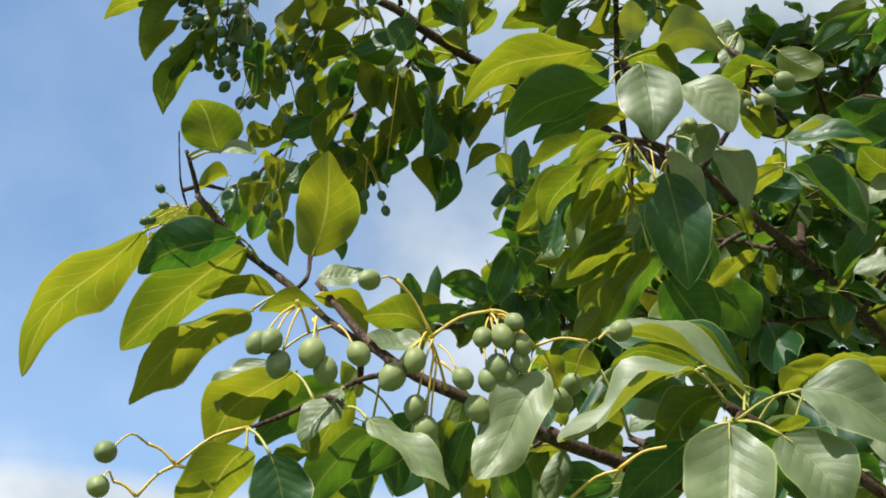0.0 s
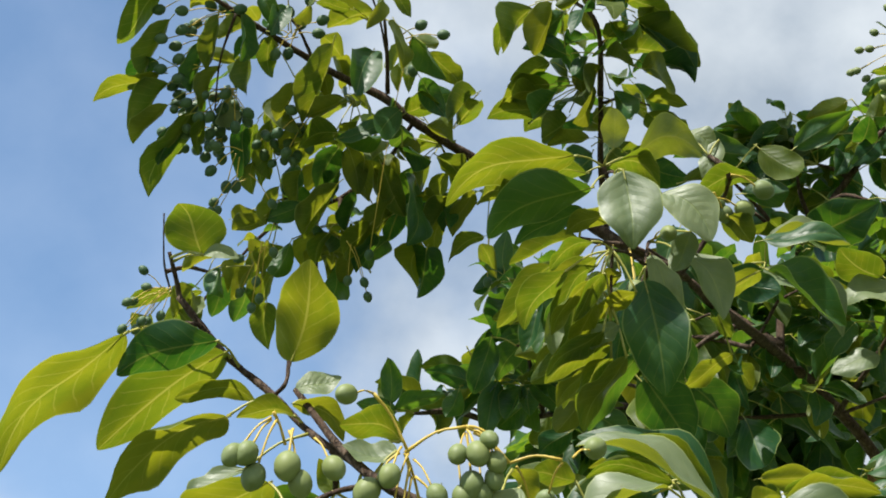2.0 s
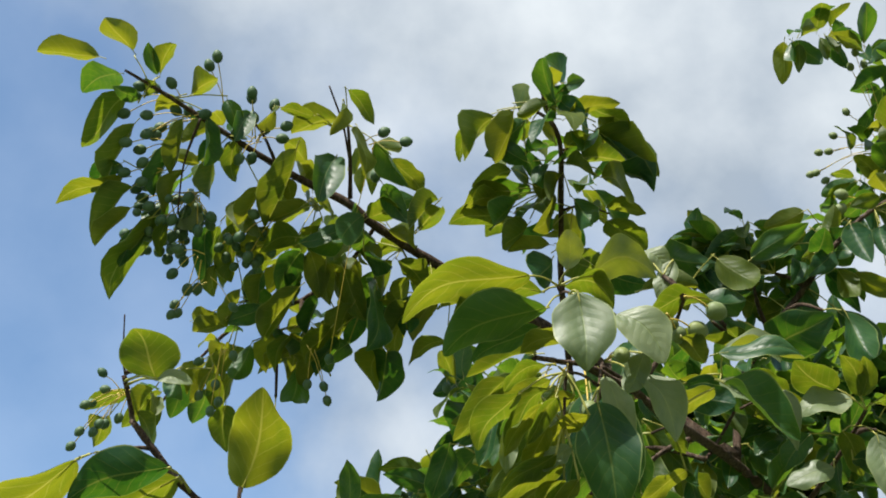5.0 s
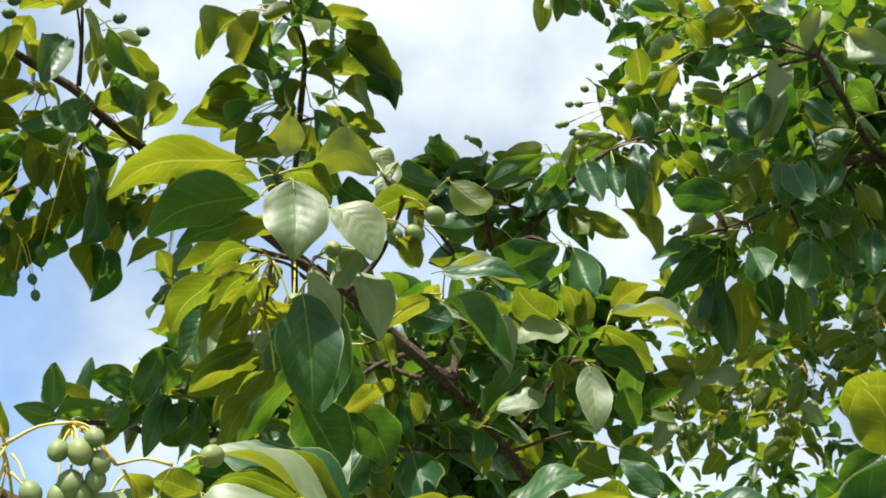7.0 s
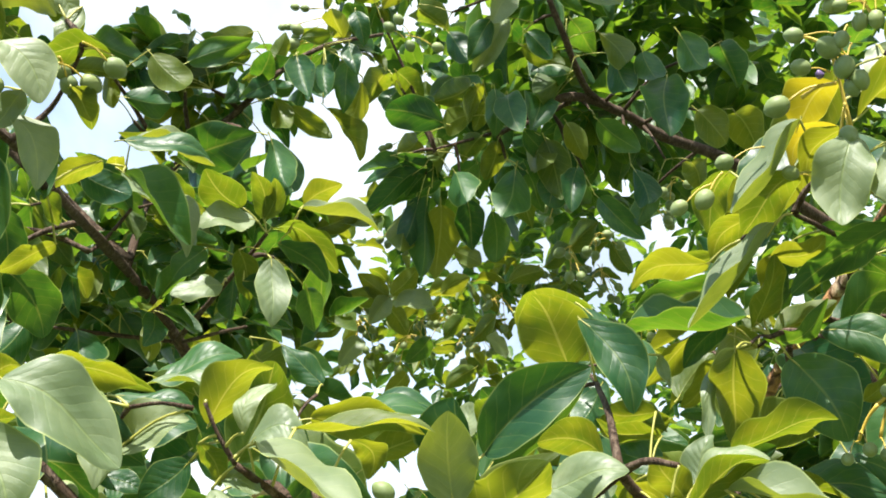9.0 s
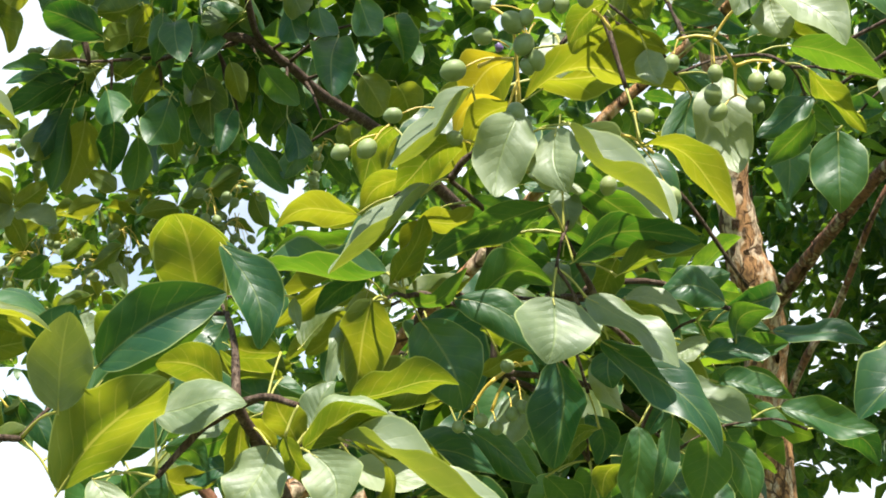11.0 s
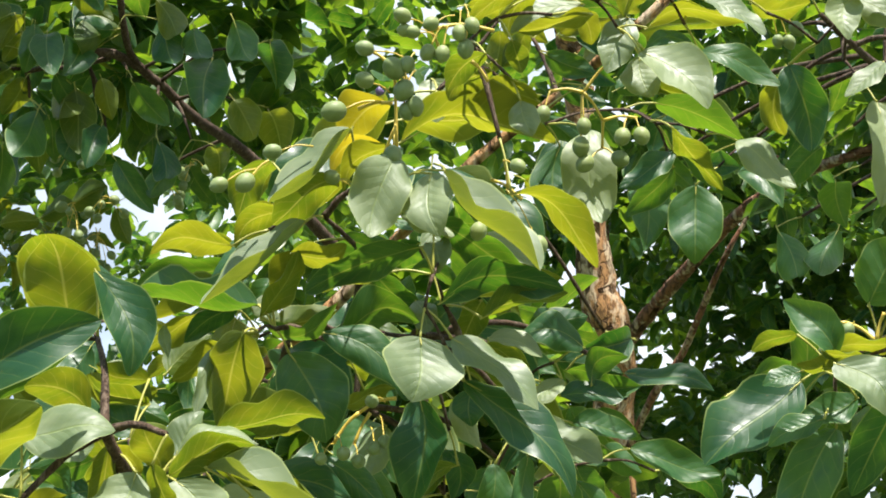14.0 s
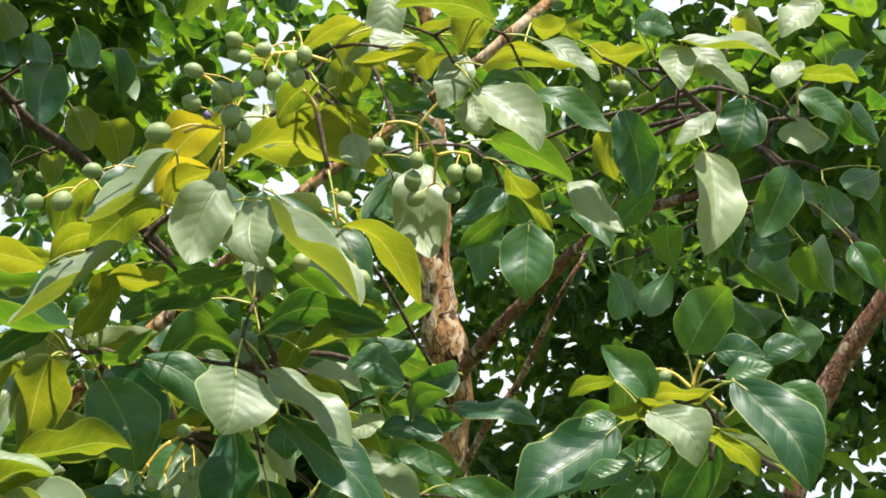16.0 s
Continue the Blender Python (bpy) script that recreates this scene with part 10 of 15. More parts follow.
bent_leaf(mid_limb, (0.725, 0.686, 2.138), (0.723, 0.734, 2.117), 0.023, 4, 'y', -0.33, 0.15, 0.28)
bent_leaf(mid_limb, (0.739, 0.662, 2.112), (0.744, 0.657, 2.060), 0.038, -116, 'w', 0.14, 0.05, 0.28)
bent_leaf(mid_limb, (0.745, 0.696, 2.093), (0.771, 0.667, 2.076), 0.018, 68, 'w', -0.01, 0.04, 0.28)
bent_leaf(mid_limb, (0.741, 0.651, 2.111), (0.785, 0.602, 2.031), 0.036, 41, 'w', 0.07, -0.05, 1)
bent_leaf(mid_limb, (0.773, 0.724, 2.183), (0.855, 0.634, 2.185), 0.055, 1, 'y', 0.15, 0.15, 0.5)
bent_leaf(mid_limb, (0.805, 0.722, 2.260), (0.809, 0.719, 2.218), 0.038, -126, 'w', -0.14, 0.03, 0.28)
bent_leaf(mid_limb, (0.779, 0.638, 2.214), (0.772, 0.675, 2.200), 0.032, 8, 'y', -0.11, 0.12, 0.28)
bent_leaf(mid_limb, (0.828, 0.629, 2.207), (0.791, 0.667, 2.207), 0.029, 17, 'y', -0.17, 0.12, 0.28)
bent_leaf(mid_limb, (0.760, 0.690, 2.071), (0.721, 0.766, 2.043), 0.030, 21, 'g', -0.03, 0.06, 0.28)
bent_leaf(mid_limb, (0.760, 0.729, 2.062), (0.734, 0.779, 2.051), 0.026, 7, 'y', -0.05, 0.08, 0.28)
bent_leaf(mid_limb, (0.779, 0.694, 2.102), (0.846, 0.655, 2.075), 0.033, -19, 'g', -0.11, 0.02, 0.28)
bent_leaf(mid_limb, (0.818, 0.704, 2.114), (0.857, 0.660, 2.084), 0.023, 78, 'w', -0.11, 0.06, 0.28)
bent_leaf(mid_limb, (0.793, 0.698, 2.041), (0.848, 0.627, 2.051), 0.032, -31, 'g', 0.35, 0.12, 0.28)
bent_leaf(mid_limb, (0.826, 0.686, 2.038), (0.855, 0.628, 2.051), 0.027, -9, 'y', 0.02, 0.06, 0.28)
bent_leaf(mid_limb, (0.790, 0.708, 2.107), (0.795, 0.703, 2.068), 0.023, -135, 'w', -0.09, 0.04, 0.28)
bent_leaf(mid_limb, (0.786, 0.626, 2.103), (0.866, 0.609, 2.070), 0.035, 9, 'y', 0.16, 0.13, 0.28)
bent_leaf(mid_limb, (0.964, 0.708, 2.270), (0.983, 0.716, 2.194), 0.042, 159, 'g', 0.24, 0.01, 0.28)
bent_leaf(mid_limb, (0.947, 0.664, 2.259), (0.952, 0.660, 2.167), 0.048, -130, 'w', 0.12, 0.02, 0.28)
bent_leaf(mid_limb, (0.827, 0.799, 2.115), (0.874, 0.789, 2.082), 0.027, -26, 'g', 0.00, 0.05, 0.28)
bent_leaf(mid_limb, (0.853, 0.784, 2.123), (0.887, 0.758, 2.114), 0.019, -28, 'g', 0.23, 0.11, 0.28)
bent_leaf(mid_limb, (0.800, 0.806, 2.045), (0.832, 0.754, 2.059), 0.039, -31, 'g', 0.35, 0.17, 0.28)
bent_leaf(mid_limb, (0.728, 0.820, 2.041), (0.760, 0.772, 2.052), 0.020, -20, 'g', -0.75, -0.17, 0.28)
bent_leaf(mid_limb, (0.777, 0.802, 2.043), (0.825, 0.765, 2.001), 0.034, 96, 'g', -0.32, 0.08, 0.28)
bent_leaf(mid_limb, (0.748, 0.808, 2.017), (0.780, 0.796, 1.953), 0.053, 112, 'g', -0.10, 0.04, 0.4)
bent_leaf(mid_limb, (0.763, 0.691, 2.000), (0.759, 0.694, 1.950), 0.058, -144, 'w', -0.06, 0.04, 0.25)
bent_leaf(mid_limb, (0.669, 0.770, 1.992), (0.704, 0.828, 1.944), 0.039, 20, 'y', -0.05, 0.05, 0.6)
bent_leaf(mid_limb, (0.725, 0.856, 2.031), (0.717, 0.904, 2.011), 0.026, 6, 'y', 0.07, 0.02, 0.28)
bent_leaf(mid_limb, (0.707, 0.857, 2.053), (0.695, 0.916, 2.030), 0.023, 6, 'y', 0.02, 0.04, 0.28)
bent_leaf(mid_limb, (0.711, 0.829, 2.047), (0.698, 0.870, 2.026), 0.021, 25, 'g', -0.15, 0.08, 0.28)
bent_leaf(mid_limb, (0.678, 0.869, 2.033), (0.681, 0.865, 2.006), 0.010, -158, 'w', 0.15, 0.01, 0.28)
bent_leaf(mid_limb, (0.793, 0.687, 2.009), (0.832, 0.641, 1.954), 0.034, 64, 'w', -0.07, 0.06, 0.28)
bent_leaf(mid_limb, (0.808, 0.688, 1.981), (0.875, 0.644, 1.903), 0.042, 78, 'g', -0.15, 0.08, 0.4)
bent_leaf(mid_limb, (0.819, 0.740, 1.985), (0.830, 0.755, 1.911), 0.044, -141, 'g', -0.19, 0.05, 0.45)
bent_leaf(mid_limb, (0.862, 0.739, 1.946), (0.859, 0.787, 1.924), 0.018, 7, 'y', -0.11, 0.09, 0.28)
bent_leaf(mid_limb, (0.882, 0.741, 2.016), (0.887, 0.746, 1.987), 0.027, -128, 'g', 0.12, 0.03, 0.28)
bent_leaf(mid_limb, (0.892, 0.769, 2.018), (0.906, 0.752, 1.976), 0.020, 79, 'w', 0.12, 0.01, 0.28)
bent_leaf(mid_limb, (0.890, 0.732, 2.059), (0.919, 0.700, 2.044), 0.025, 65, 'w', -0.11, 0.11, 0.28)
bent_leaf(mid_limb, (0.964, 0.692, 2.067), (0.926, 0.732, 2.070), 0.033, -92, 'g', 0.34, 0.12, 0.28)
bent_leaf(mid_limb, (1.019, 0.723, 2.061), (1.027, 0.690, 2.081), 0.027, -33, 'g', 0.41, 0.18, 0.28)
bent_leaf(mid_limb, (0.965, 0.715, 2.046), (0.947, 0.733, 2.018), 0.025, -60, 'w', 0.05, 0.06, 0.28)
bent_leaf(mid_limb, (0.990, 0.753, 2.031), (1.020, 0.717, 1.990), 0.035, 69, 'w', 0.12, -0.03, 0.28)
bent_leaf(mid_limb, (1.004, 0.745, 2.052), (1.040, 0.705, 2.051), 0.028, 70, 'g', -0.04, 0.05, 0.28)
bent_leaf(mid_limb, (1.034, 0.755, 2.040), (1.073, 0.716, 2.031), 0.028, 75, 'g', 0.01, 0.03, 0.28)
bent_leaf(mid_limb, (1.028, 0.754, 2.088), (1.073, 0.735, 2.063), 0.022, -22, 'g', 0.32, 0.13, 0.28)
bent_leaf(mid_limb, (0.954, 0.777, 1.984), (0.960, 0.793, 1.919), 0.034, -171, 'g', -0.03, 0.03, 0.28)
bent_leaf(mid_limb, (0.970, 0.755, 1.990), (0.969, 0.778, 1.927), 0.020, -150, 'g', -0.10, 0.04, 0.28)
bent_leaf(mid_limb, (0.987, 0.736, 1.973), (1.009, 0.765, 1.930), 0.040, 17, 'g', 0.08, 0.05, 0.28)
bent_leaf(mid_limb, (1.041, 0.760, 1.991), (1.063, 0.753, 1.938), 0.027, 124, 'g', -0.30, 0.06, 0.28)
bent_leaf(mid_limb, (0.843, 0.867, 1.977), (0.892, 0.829, 1.934), 0.028, 87, 'g', -0.09, 0.05, 0.28)
bent_leaf(mid_limb, (0.833, 0.863, 1.931), (0.871, 0.838, 1.887), 0.037, 91, 'g', -0.06, 0.04, 0.28)
bent_leaf(mid_limb, (0.933, 0.880, 2.037), (0.914, 0.898, 1.981), 0.035, -70, 'w', -0.02, 0.02, 0.28)
bent_leaf(mid_limb, (0.822, 0.888, 1.918), (0.839, 0.867, 1.890), 0.026, 66, 'w', -0.11, 0.08, 0.28)
bent_leaf(mid_limb, (0.986, 0.820, 1.972), (0.994, 0.850, 1.952), 0.027, 1, 'y', -0.22, 0.16, 0.28)
bent_leaf(mid_limb, (0.681, 0.816, 1.998), (0.676, 0.820, 1.944), 0.012, -164, 'w', 0.10, 0.02, 0.28)
bent_leaf(mid_limb, (0.848, 0.802, 2.029), (0.817, 0.817, 2.037), 0.023, 18, 'y', -0.01, 0.06, 0.28)
bent_leaf(mid_limb, (0.824, 0.803, 2.013), (0.844, 0.782, 2.013), 0.021, -35, 'g', 0.41, 0.22, 0.28)
bent_leaf(mid_limb, (0.842, 0.767, 2.085), (0.848, 0.760, 2.055), 0.022, 98, 'w', -0.16, 0.03, 0.28)
bent_leaf(mid_limb, (0.865, 0.740, 2.083), (0.854, 0.760, 2.060), 0.023, -103, 'g', 0.14, 0.06, 0.28)
bent_leaf(mid_limb, (0.870, 0.722, 2.082), (0.886, 0.757, 2.057), 0.025, 35, 'y', -0.06, 0.04, 0.28)
bent_leaf(mid_limb, (0.749, 0.814, 2.105), (0.773, 0.778, 2.110), 0.031, -12, 'y', -0.20, -0.10, 0.28)
bent_leaf(mid_limb, (0.769, 0.781, 2.116), (0.804, 0.749, 2.111), 0.020, -29, 'g', -0.22, -0.00, 0.28)
bent_leaf(mid_limb, (0.834, 0.832, 2.009), (0.850, 0.794, 2.020), 0.024, -9, 'y', 0.05, 0.08, 0.28)
bent_leaf(mid_limb, (1.017, 0.784, 2.032), (1.005, 0.809, 1.999), 0.025, -93, 'g', 0.09, 0.05, 0.28)
bent_leaf(mid_limb, (0.993, 0.863, 2.030), (1.005, 0.864, 1.988), 0.028, 138, 'g', -0.34, 0.07, 0.28)
bent_leaf(mid_limb, (1.017, 0.936, 1.998), (1.057, 0.937, 1.961), 0.032, -20, 'g', 0.17, 0.09, 0.28)
bent_leaf(mid_limb, (1.014, 0.814, 2.061), (1.052, 0.787, 2.024), 0.027, 89, 'g', -0.09, 0.05, 0.28)
bent_leaf(mid_limb, (0.870, 0.726, 2.042), (0.911, 0.707, 2.030), 0.030, -5, 'y', 0.05, 0.09, 0.28)
bent_leaf(right_branch, (1.172, 0.692, 2.323), (1.185, 0.708, 2.244), 0.056, -161, 'g', -0.00, 0.03, 0.28)
bent_leaf(right_branch, (1.033, 0.539, 2.017), (0.978, 0.597, 1.946), 0.056, -71, 'g', -0.01, 0.03, 0.3)
bent_leaf(right_branch, (0.995, 0.625, 2.296), (1.061, 0.581, 2.273), 0.036, -12, 'g', 0.06, 0.07, 0.28)
bent_leaf(right_branch, (1.062, 0.649, 2.314), (1.098, 0.631, 2.257), 0.023, 111, 'g', -0.10, 0.05, 0.28)
bent_leaf(right_branch, (1.112, 0.553, 2.369), (1.143, 0.550, 2.291), 0.042, 145, 'g', -0.05, 0.03, 0.28)
bent_leaf(right_branch, (1.069, 0.654, 2.294), (1.041, 0.698, 2.259), 0.027, -88, 'g', -0.06, 0.01, 0.28)
bent_leaf(right_branch, (1.107, 0.678, 2.306), (1.101, 0.731, 2.268), 0.029, 30, 'g', 0.09, 0.04, 0.28)
bent_leaf(right_branch, (1.059, 0.554, 2.015), (1.012, 0.525, 2.081), 0.026, -6, 'g', -0.30, 0.05, 0.28)
bent_leaf(right_branch, (1.006, 0.503, 1.960), (0.976, 0.530, 1.867), 0.039, -87, 'g', 0.20, 0.02, 0.28)
bent_leaf(right_branch, (1.140, 0.766, 2.052), (1.200, 0.708, 2.031), 0.035, 85, 'g', 0.11, 0.00, 0.28)
bent_leaf(right_branch, (1.217, 0.764, 2.048), (1.261, 0.746, 2.023), 0.031, -32, 'g', 0.33, 0.12, 0.28)
bent_leaf(right_branch, (1.066, 0.598, 2.046), (1.099, 0.555, 2.052), 0.021, -36, 'g', 0.23, 0.10, 0.28)
bent_leaf(mid_limb, (0.803, 0.595, 2.311), (0.802, 0.601, 2.257), 0.030, -131, 'w', 0.08, 0.03, 0.28)
bent_leaf(mid_limb, (0.762, 0.589, 2.254), (0.751, 0.639, 2.242), 0.021, -0, 'y', -0.13, 0.11, 0.28)
bent_leaf(mid_limb, (0.778, 0.595, 2.263), (0.787, 0.628, 2.246), 0.023, -7, 'y', -0.22, 0.15, 0.28)
bent_leaf(mid_limb, (0.814, 0.575, 2.267), (0.782, 0.622, 2.244), 0.025, -85, 'w', 0.23, 0.11, 0.28)
bent_leaf(mid_limb, (0.805, 0.561, 2.245), (0.779, 0.614, 2.239), 0.021, 0, 'y', 0.08, 0.01, 0.28)
bent_leaf(mid_limb, (0.879, 0.575, 2.309), (0.856, 0.613, 2.306), 0.022, 22, 'g', 0.04, 0.04, 0.28)
bent_leaf(mid_limb, (0.846, 0.530, 2.292), (0.855, 0.565, 2.275), 0.036, -3, 'y', -0.12, 0.13, 0.28)
bent_leaf(mid_limb, (0.833, 0.520, 2.272), (0.781, 0.576, 2.278), 0.028, -1, 'y', -0.10, 0.10, 0.28)
bent_leaf(mid_limb, (0.819, 0.590, 2.271), (0.847, 0.591, 2.256), 0.023, 10, 'y', 0.17, 0.14, 0.28)
bent_leaf(mid_limb, (0.748, 0.619, 2.203), (0.750, 0.657, 2.188), 0.026, 2, 'y', -0.12, 0.10, 0.28)
bent_leaf(mid_limb, (0.769, 0.610, 2.223), (0.790, 0.618, 2.209), 0.018, -1, 'y', -0.01, 0.05, 0.28)
bent_leaf(mid_limb, (0.808, 0.633, 2.200), (0.814, 0.627, 2.168), 0.024, 101, 'w', 0.08, 0.02, 0.28)
bent_leaf(mid_limb, (0.889, 0.582, 2.303), (0.879, 0.600, 2.251), 0.031, -100, 'w', 0.02, 0.03, 0.28)
bent_leaf(mid_limb, (0.905, 0.584, 2.276), (0.911, 0.579, 2.235), 0.034, -120, 'w', 0.10, 0.02, 0.28)
bent_leaf(mid_limb, (0.871, 0.562, 2.249), (0.901, 0.524, 2.194), 0.046, 80, 'w', -0.09, 0.08, 0.28)
bent_leaf(mid_limb, (0.882, 0.561, 2.279), (0.928, 0.496, 2.280), 0.023, 4, 'y', 0.20, 0.14, 0.28)
bent_leaf(mid_limb, (0.897, 0.516, 2.293), (0.924, 0.481, 2.257), 0.024, 74, 'w', -0.07, 0.07, 0.28)
bent_leaf(mid_limb, (0.888, 0.568, 2.263), (0.910, 0.536, 2.266), 0.017, 87, 'g', -0.37, 0.16, 0.28)
bent_leaf(mid_limb, (0.931, 0.543, 2.274), (0.974, 0.497, 2.244), 0.027, 93, 'g', -0.12, 0.06, 0.28)
bent_leaf(right_branch, (1.026, 0.447, 2.343), (1.023, 0.455, 2.298), 0.031, -131, 'w', 0.23, 0.00, 0.28)
bent_leaf(right_branch, (1.019, 0.448, 2.345), (1.069, 0.379, 2.324), 0.032, 56, 'w', 0.00, 0.03, 1)
bent_leaf(right_branch, (1.041, 0.455, 2.353), (1.073, 0.415, 2.308), 0.033, 81, 'w', -0.07, 0.07, 0.28)
bent_leaf(right_branch, (1.114, 0.354, 2.411), (1.094, 0.386, 2.370), 0.035, -77, 'w', 0.02, 0.04, 0.28)
bent_leaf(right_branch, (1.055, 0.524, 2.324), (1.081, 0.526, 2.248), 0.040, 172, 'g', -0.12, 0.02, 0.28)
bent_leaf(right_branch, (1.120, 0.477, 2.298), (1.117, 0.487, 2.193), 0.048, -140, 'w', -0.13, 0.06, 0.6)
bent_leaf(right_branch, (1.151, 0.445, 2.363), (1.155, 0.466, 2.313), 0.047, -140, 'g', -0.05, 0.04, 0.28)
bent_leaf(right_branch, (1.207, 0.392, 2.330), (1.180, 0.430, 2.334), 0.037, -84, 'w', -0.02, 0.02, 0.28)
bent_leaf(right_branch, (1.216, 0.417, 2.397), (1.250, 0.385, 2.367), 0.029, 104, 'g', -0.14, 0.07, 0.28)
bent_leaf(right_branch, (1.102, 0.458, 2.323), (1.081, 0.489, 2.288), 0.024, -69, 'w', -0.06, 0.00, 0.28)
bent_leaf(right_branch, (1.055, 0.582, 2.269), (1.083, 0.545, 2.219), 0.035, 78, 'w', 0.01, 0.02, 0.28)
bent_leaf(right_branch, (0.970, 0.596, 2.244), (1.036, 0.590, 2.211), 0.025, 14, 'y', -0.12, 0.01, 0.28)
bent_leaf(right_branch, (1.060, 0.533, 2.320), (1.102, 0.559, 2.289), 0.027, 16, 'y', -0.35, 0.02, 0.28)
bent_leaf(right_branch, (1.326, 0.472, 2.393), (1.324, 0.511, 2.321), 0.046, -129, 'g', -0.03, 0.03, 0.28)
bent_leaf(right_branch, (1.048, 0.482, 2.071), (1.038, 0.437, 2.111), 0.045, -36, 'g', 0.05, 0.06, 0.2)
bent_leaf(right_branch, (0.959, 0.474, 1.993), (0.930, 0.495, 2.032), 0.029, -107, 'g', 0.11, 0.05, 0.5)
bent_leaf(right_branch, (0.963, 0.504, 2.020), (0.954, 0.537, 2.012), 0.018, 17, 'y', -0.07, 0.09, 0.28)
bent_leaf(right_branch, (0.959, 0.482, 1.994), (0.982, 0.435, 2.000), 0.023, -10, 'y', 0.04, 0.07, 0.28)
bent_leaf(right_branch, (0.945, 0.478, 1.992), (0.971, 0.457, 1.986), 0.016, -4, 'y', -0.01, 0.04, 0.28)
bent_leaf(right_branch, (0.975, 0.472, 1.981), (0.945, 0.499, 1.988), 0.023, 11, 'y', -0.01, 0.06, 0.28)
bent_leaf(right_branch, (0.943, 0.469, 1.979), (0.961, 0.444, 1.939), 0.039, 85, 'w', -0.23, 0.12, 0.28)
bent_leaf(right_branch, (0.989, 0.445, 1.976), (1.038, 0.431, 1.954), 0.028, -1, 'y', 0.05, 0.07, 0.28)
bent_leaf(right_branch, (0.992, 0.438, 1.976), (1.033, 0.398, 1.938), 0.025, 48, 'y', 0.00, 0.03, 1)
bent_leaf(right_branch, (0.974, 0.416, 2.001), (0.998, 0.381, 1.920), 0.048, 86, 'g', -0.17, 0.07, 0.6)
bent_leaf(right_branch, (0.984, 0.501, 1.960), (0.965, 0.537, 1.942), 0.022, -79, 'g', 0.10, 0.06, 0.28)
bent_leaf(right_branch, (1.009, 0.485, 1.980), (0.987, 0.522, 1.966), 0.026, -85, 'g', -0.12, -0.00, 0.28)
bent_leaf(right_branch, (1.042, 0.456, 2.061), (1.065, 0.425, 2.059), 0.028, 97, 'g', -0.09, 0.05, 0.28)
bent_leaf(right_branch, (1.046, 0.451, 2.037), (1.065, 0.420, 2.049), 0.025, 87, 'g', -0.11, 0.06, 0.28)
bent_leaf(right_branch, (1.082, 0.433, 2.065), (1.099, 0.403, 2.078), 0.024, 92, 'g', -0.17, 0.07, 0.28)
bent_leaf(right_branch, (0.994, 0.519, 2.006), (0.979, 0.544, 1.996), 0.018, -82, 'g', 0.02, 0.04, 0.28)
bent_leaf(right_branch, (0.968, 0.521, 2.344), (0.955, 0.510, 2.354), 0.026, -30, 'y', 0.40, -0.14, 0.28)
bent_leaf(right_branch, (0.995, 0.524, 2.356), (1.026, 0.484, 2.355), 0.029, -5, 'y', -0.21, -0.07, 0.28)
bent_leaf(right_branch, (0.917, 0.536, 2.335), (0.933, 0.512, 2.335), 0.025, -10, 'y', -0.21, -0.11, 0.28)
bent_leaf(right_branch, (1.157, 0.417, 2.367), (1.172, 0.394, 2.398), 0.027, 75, 'w', -0.02, 0.04, 0.28)
bent_leaf(right_branch, (1.165, 0.397, 2.382), (1.205, 0.355, 2.377), 0.034, 7, 'y', 0.00, 0.05, 0.28)
bent_leaf(right_branch, (1.025, 0.493, 2.387), (1.047, 0.465, 2.379), 0.027, 101, 'g', -0.15, 0.09, 0.28)
bent_leaf(right_branch, (1.128, 0.499, 2.026), (1.150, 0.563, 1.963), 0.038, 34, 'g', -0.02, 0.05, 0.28)
bent_leaf(right_branch, (1.008, 0.596, 2.008), (1.037, 0.545, 2.016), 0.029, -47, 'g', -0.52, -0.04, 0.28)
bent_leaf(right_branch, (1.145, 0.446, 2.070), (1.174, 0.424, 2.034), 0.030, 109, 'g', -0.31, 0.10, 0.28)
bent_leaf(front_branch, (0.271, 0.826, 1.875), (0.306, 0.806, 1.892), 0.032, 85, 'w', -0.11, 0.08, 0.5)
bent_leaf(front_branch, (0.243, 0.816, 1.894), (0.257, 0.807, 1.843), 0.025, 67, 'w', -0.28, 0.05, 0.28)
bent_leaf(front_branch, (0.268, 0.859, 1.874), (0.294, 0.848, 1.861), 0.017, 76, 'g', -0.01, 0.03, 0.28)
bent_leaf(front_branch, (0.315, 0.831, 1.877), (0.292, 0.851, 1.856), 0.025, -107, 'g', -0.05, 0.02, 0.28)
bent_leaf(front_branch, (0.316, 0.801, 1.888), (0.337, 0.755, 1.908), 0.030, -8, 'y', 0.19, 0.13, 0.28)
bent_leaf(front_branch, (0.326, 0.767, 1.872), (0.341, 0.759, 1.901), 0.014, 79, 'w', -0.44, 0.15, 0.28)
bent_leaf(front_branch, (0.323, 0.812, 1.915), (0.286, 0.832, 1.921), 0.019, -39, 'w', 0.04, 0.09, 1)
bent_leaf(front_branch, (0.342, 0.795, 1.879), (0.397, 0.763, 1.833), 0.059, 28, 'w', 0.03, -0.05, 0.8)
bent_leaf(front_branch, (0.371, 0.809, 1.899), (0.443, 0.770, 1.893), 0.022, 39, 'y', 0.00, 0.03, 1)
bent_leaf(front_branch, (0.407, 0.811, 1.898), (0.425, 0.826, 1.881), 0.019, -14, 'y', 0.42, 0.12, 0.28)
bent_leaf(front_branch, (0.354, 0.845, 1.899), (0.386, 0.827, 1.896), 0.029, 75, 'w', -0.33, 0.23, 0.28)
bent_leaf(front_branch, (0.311, 0.800, 1.876), (0.330, 0.817, 1.859), 0.014, -18, 'y', 0.20, 0.07, 0.28)
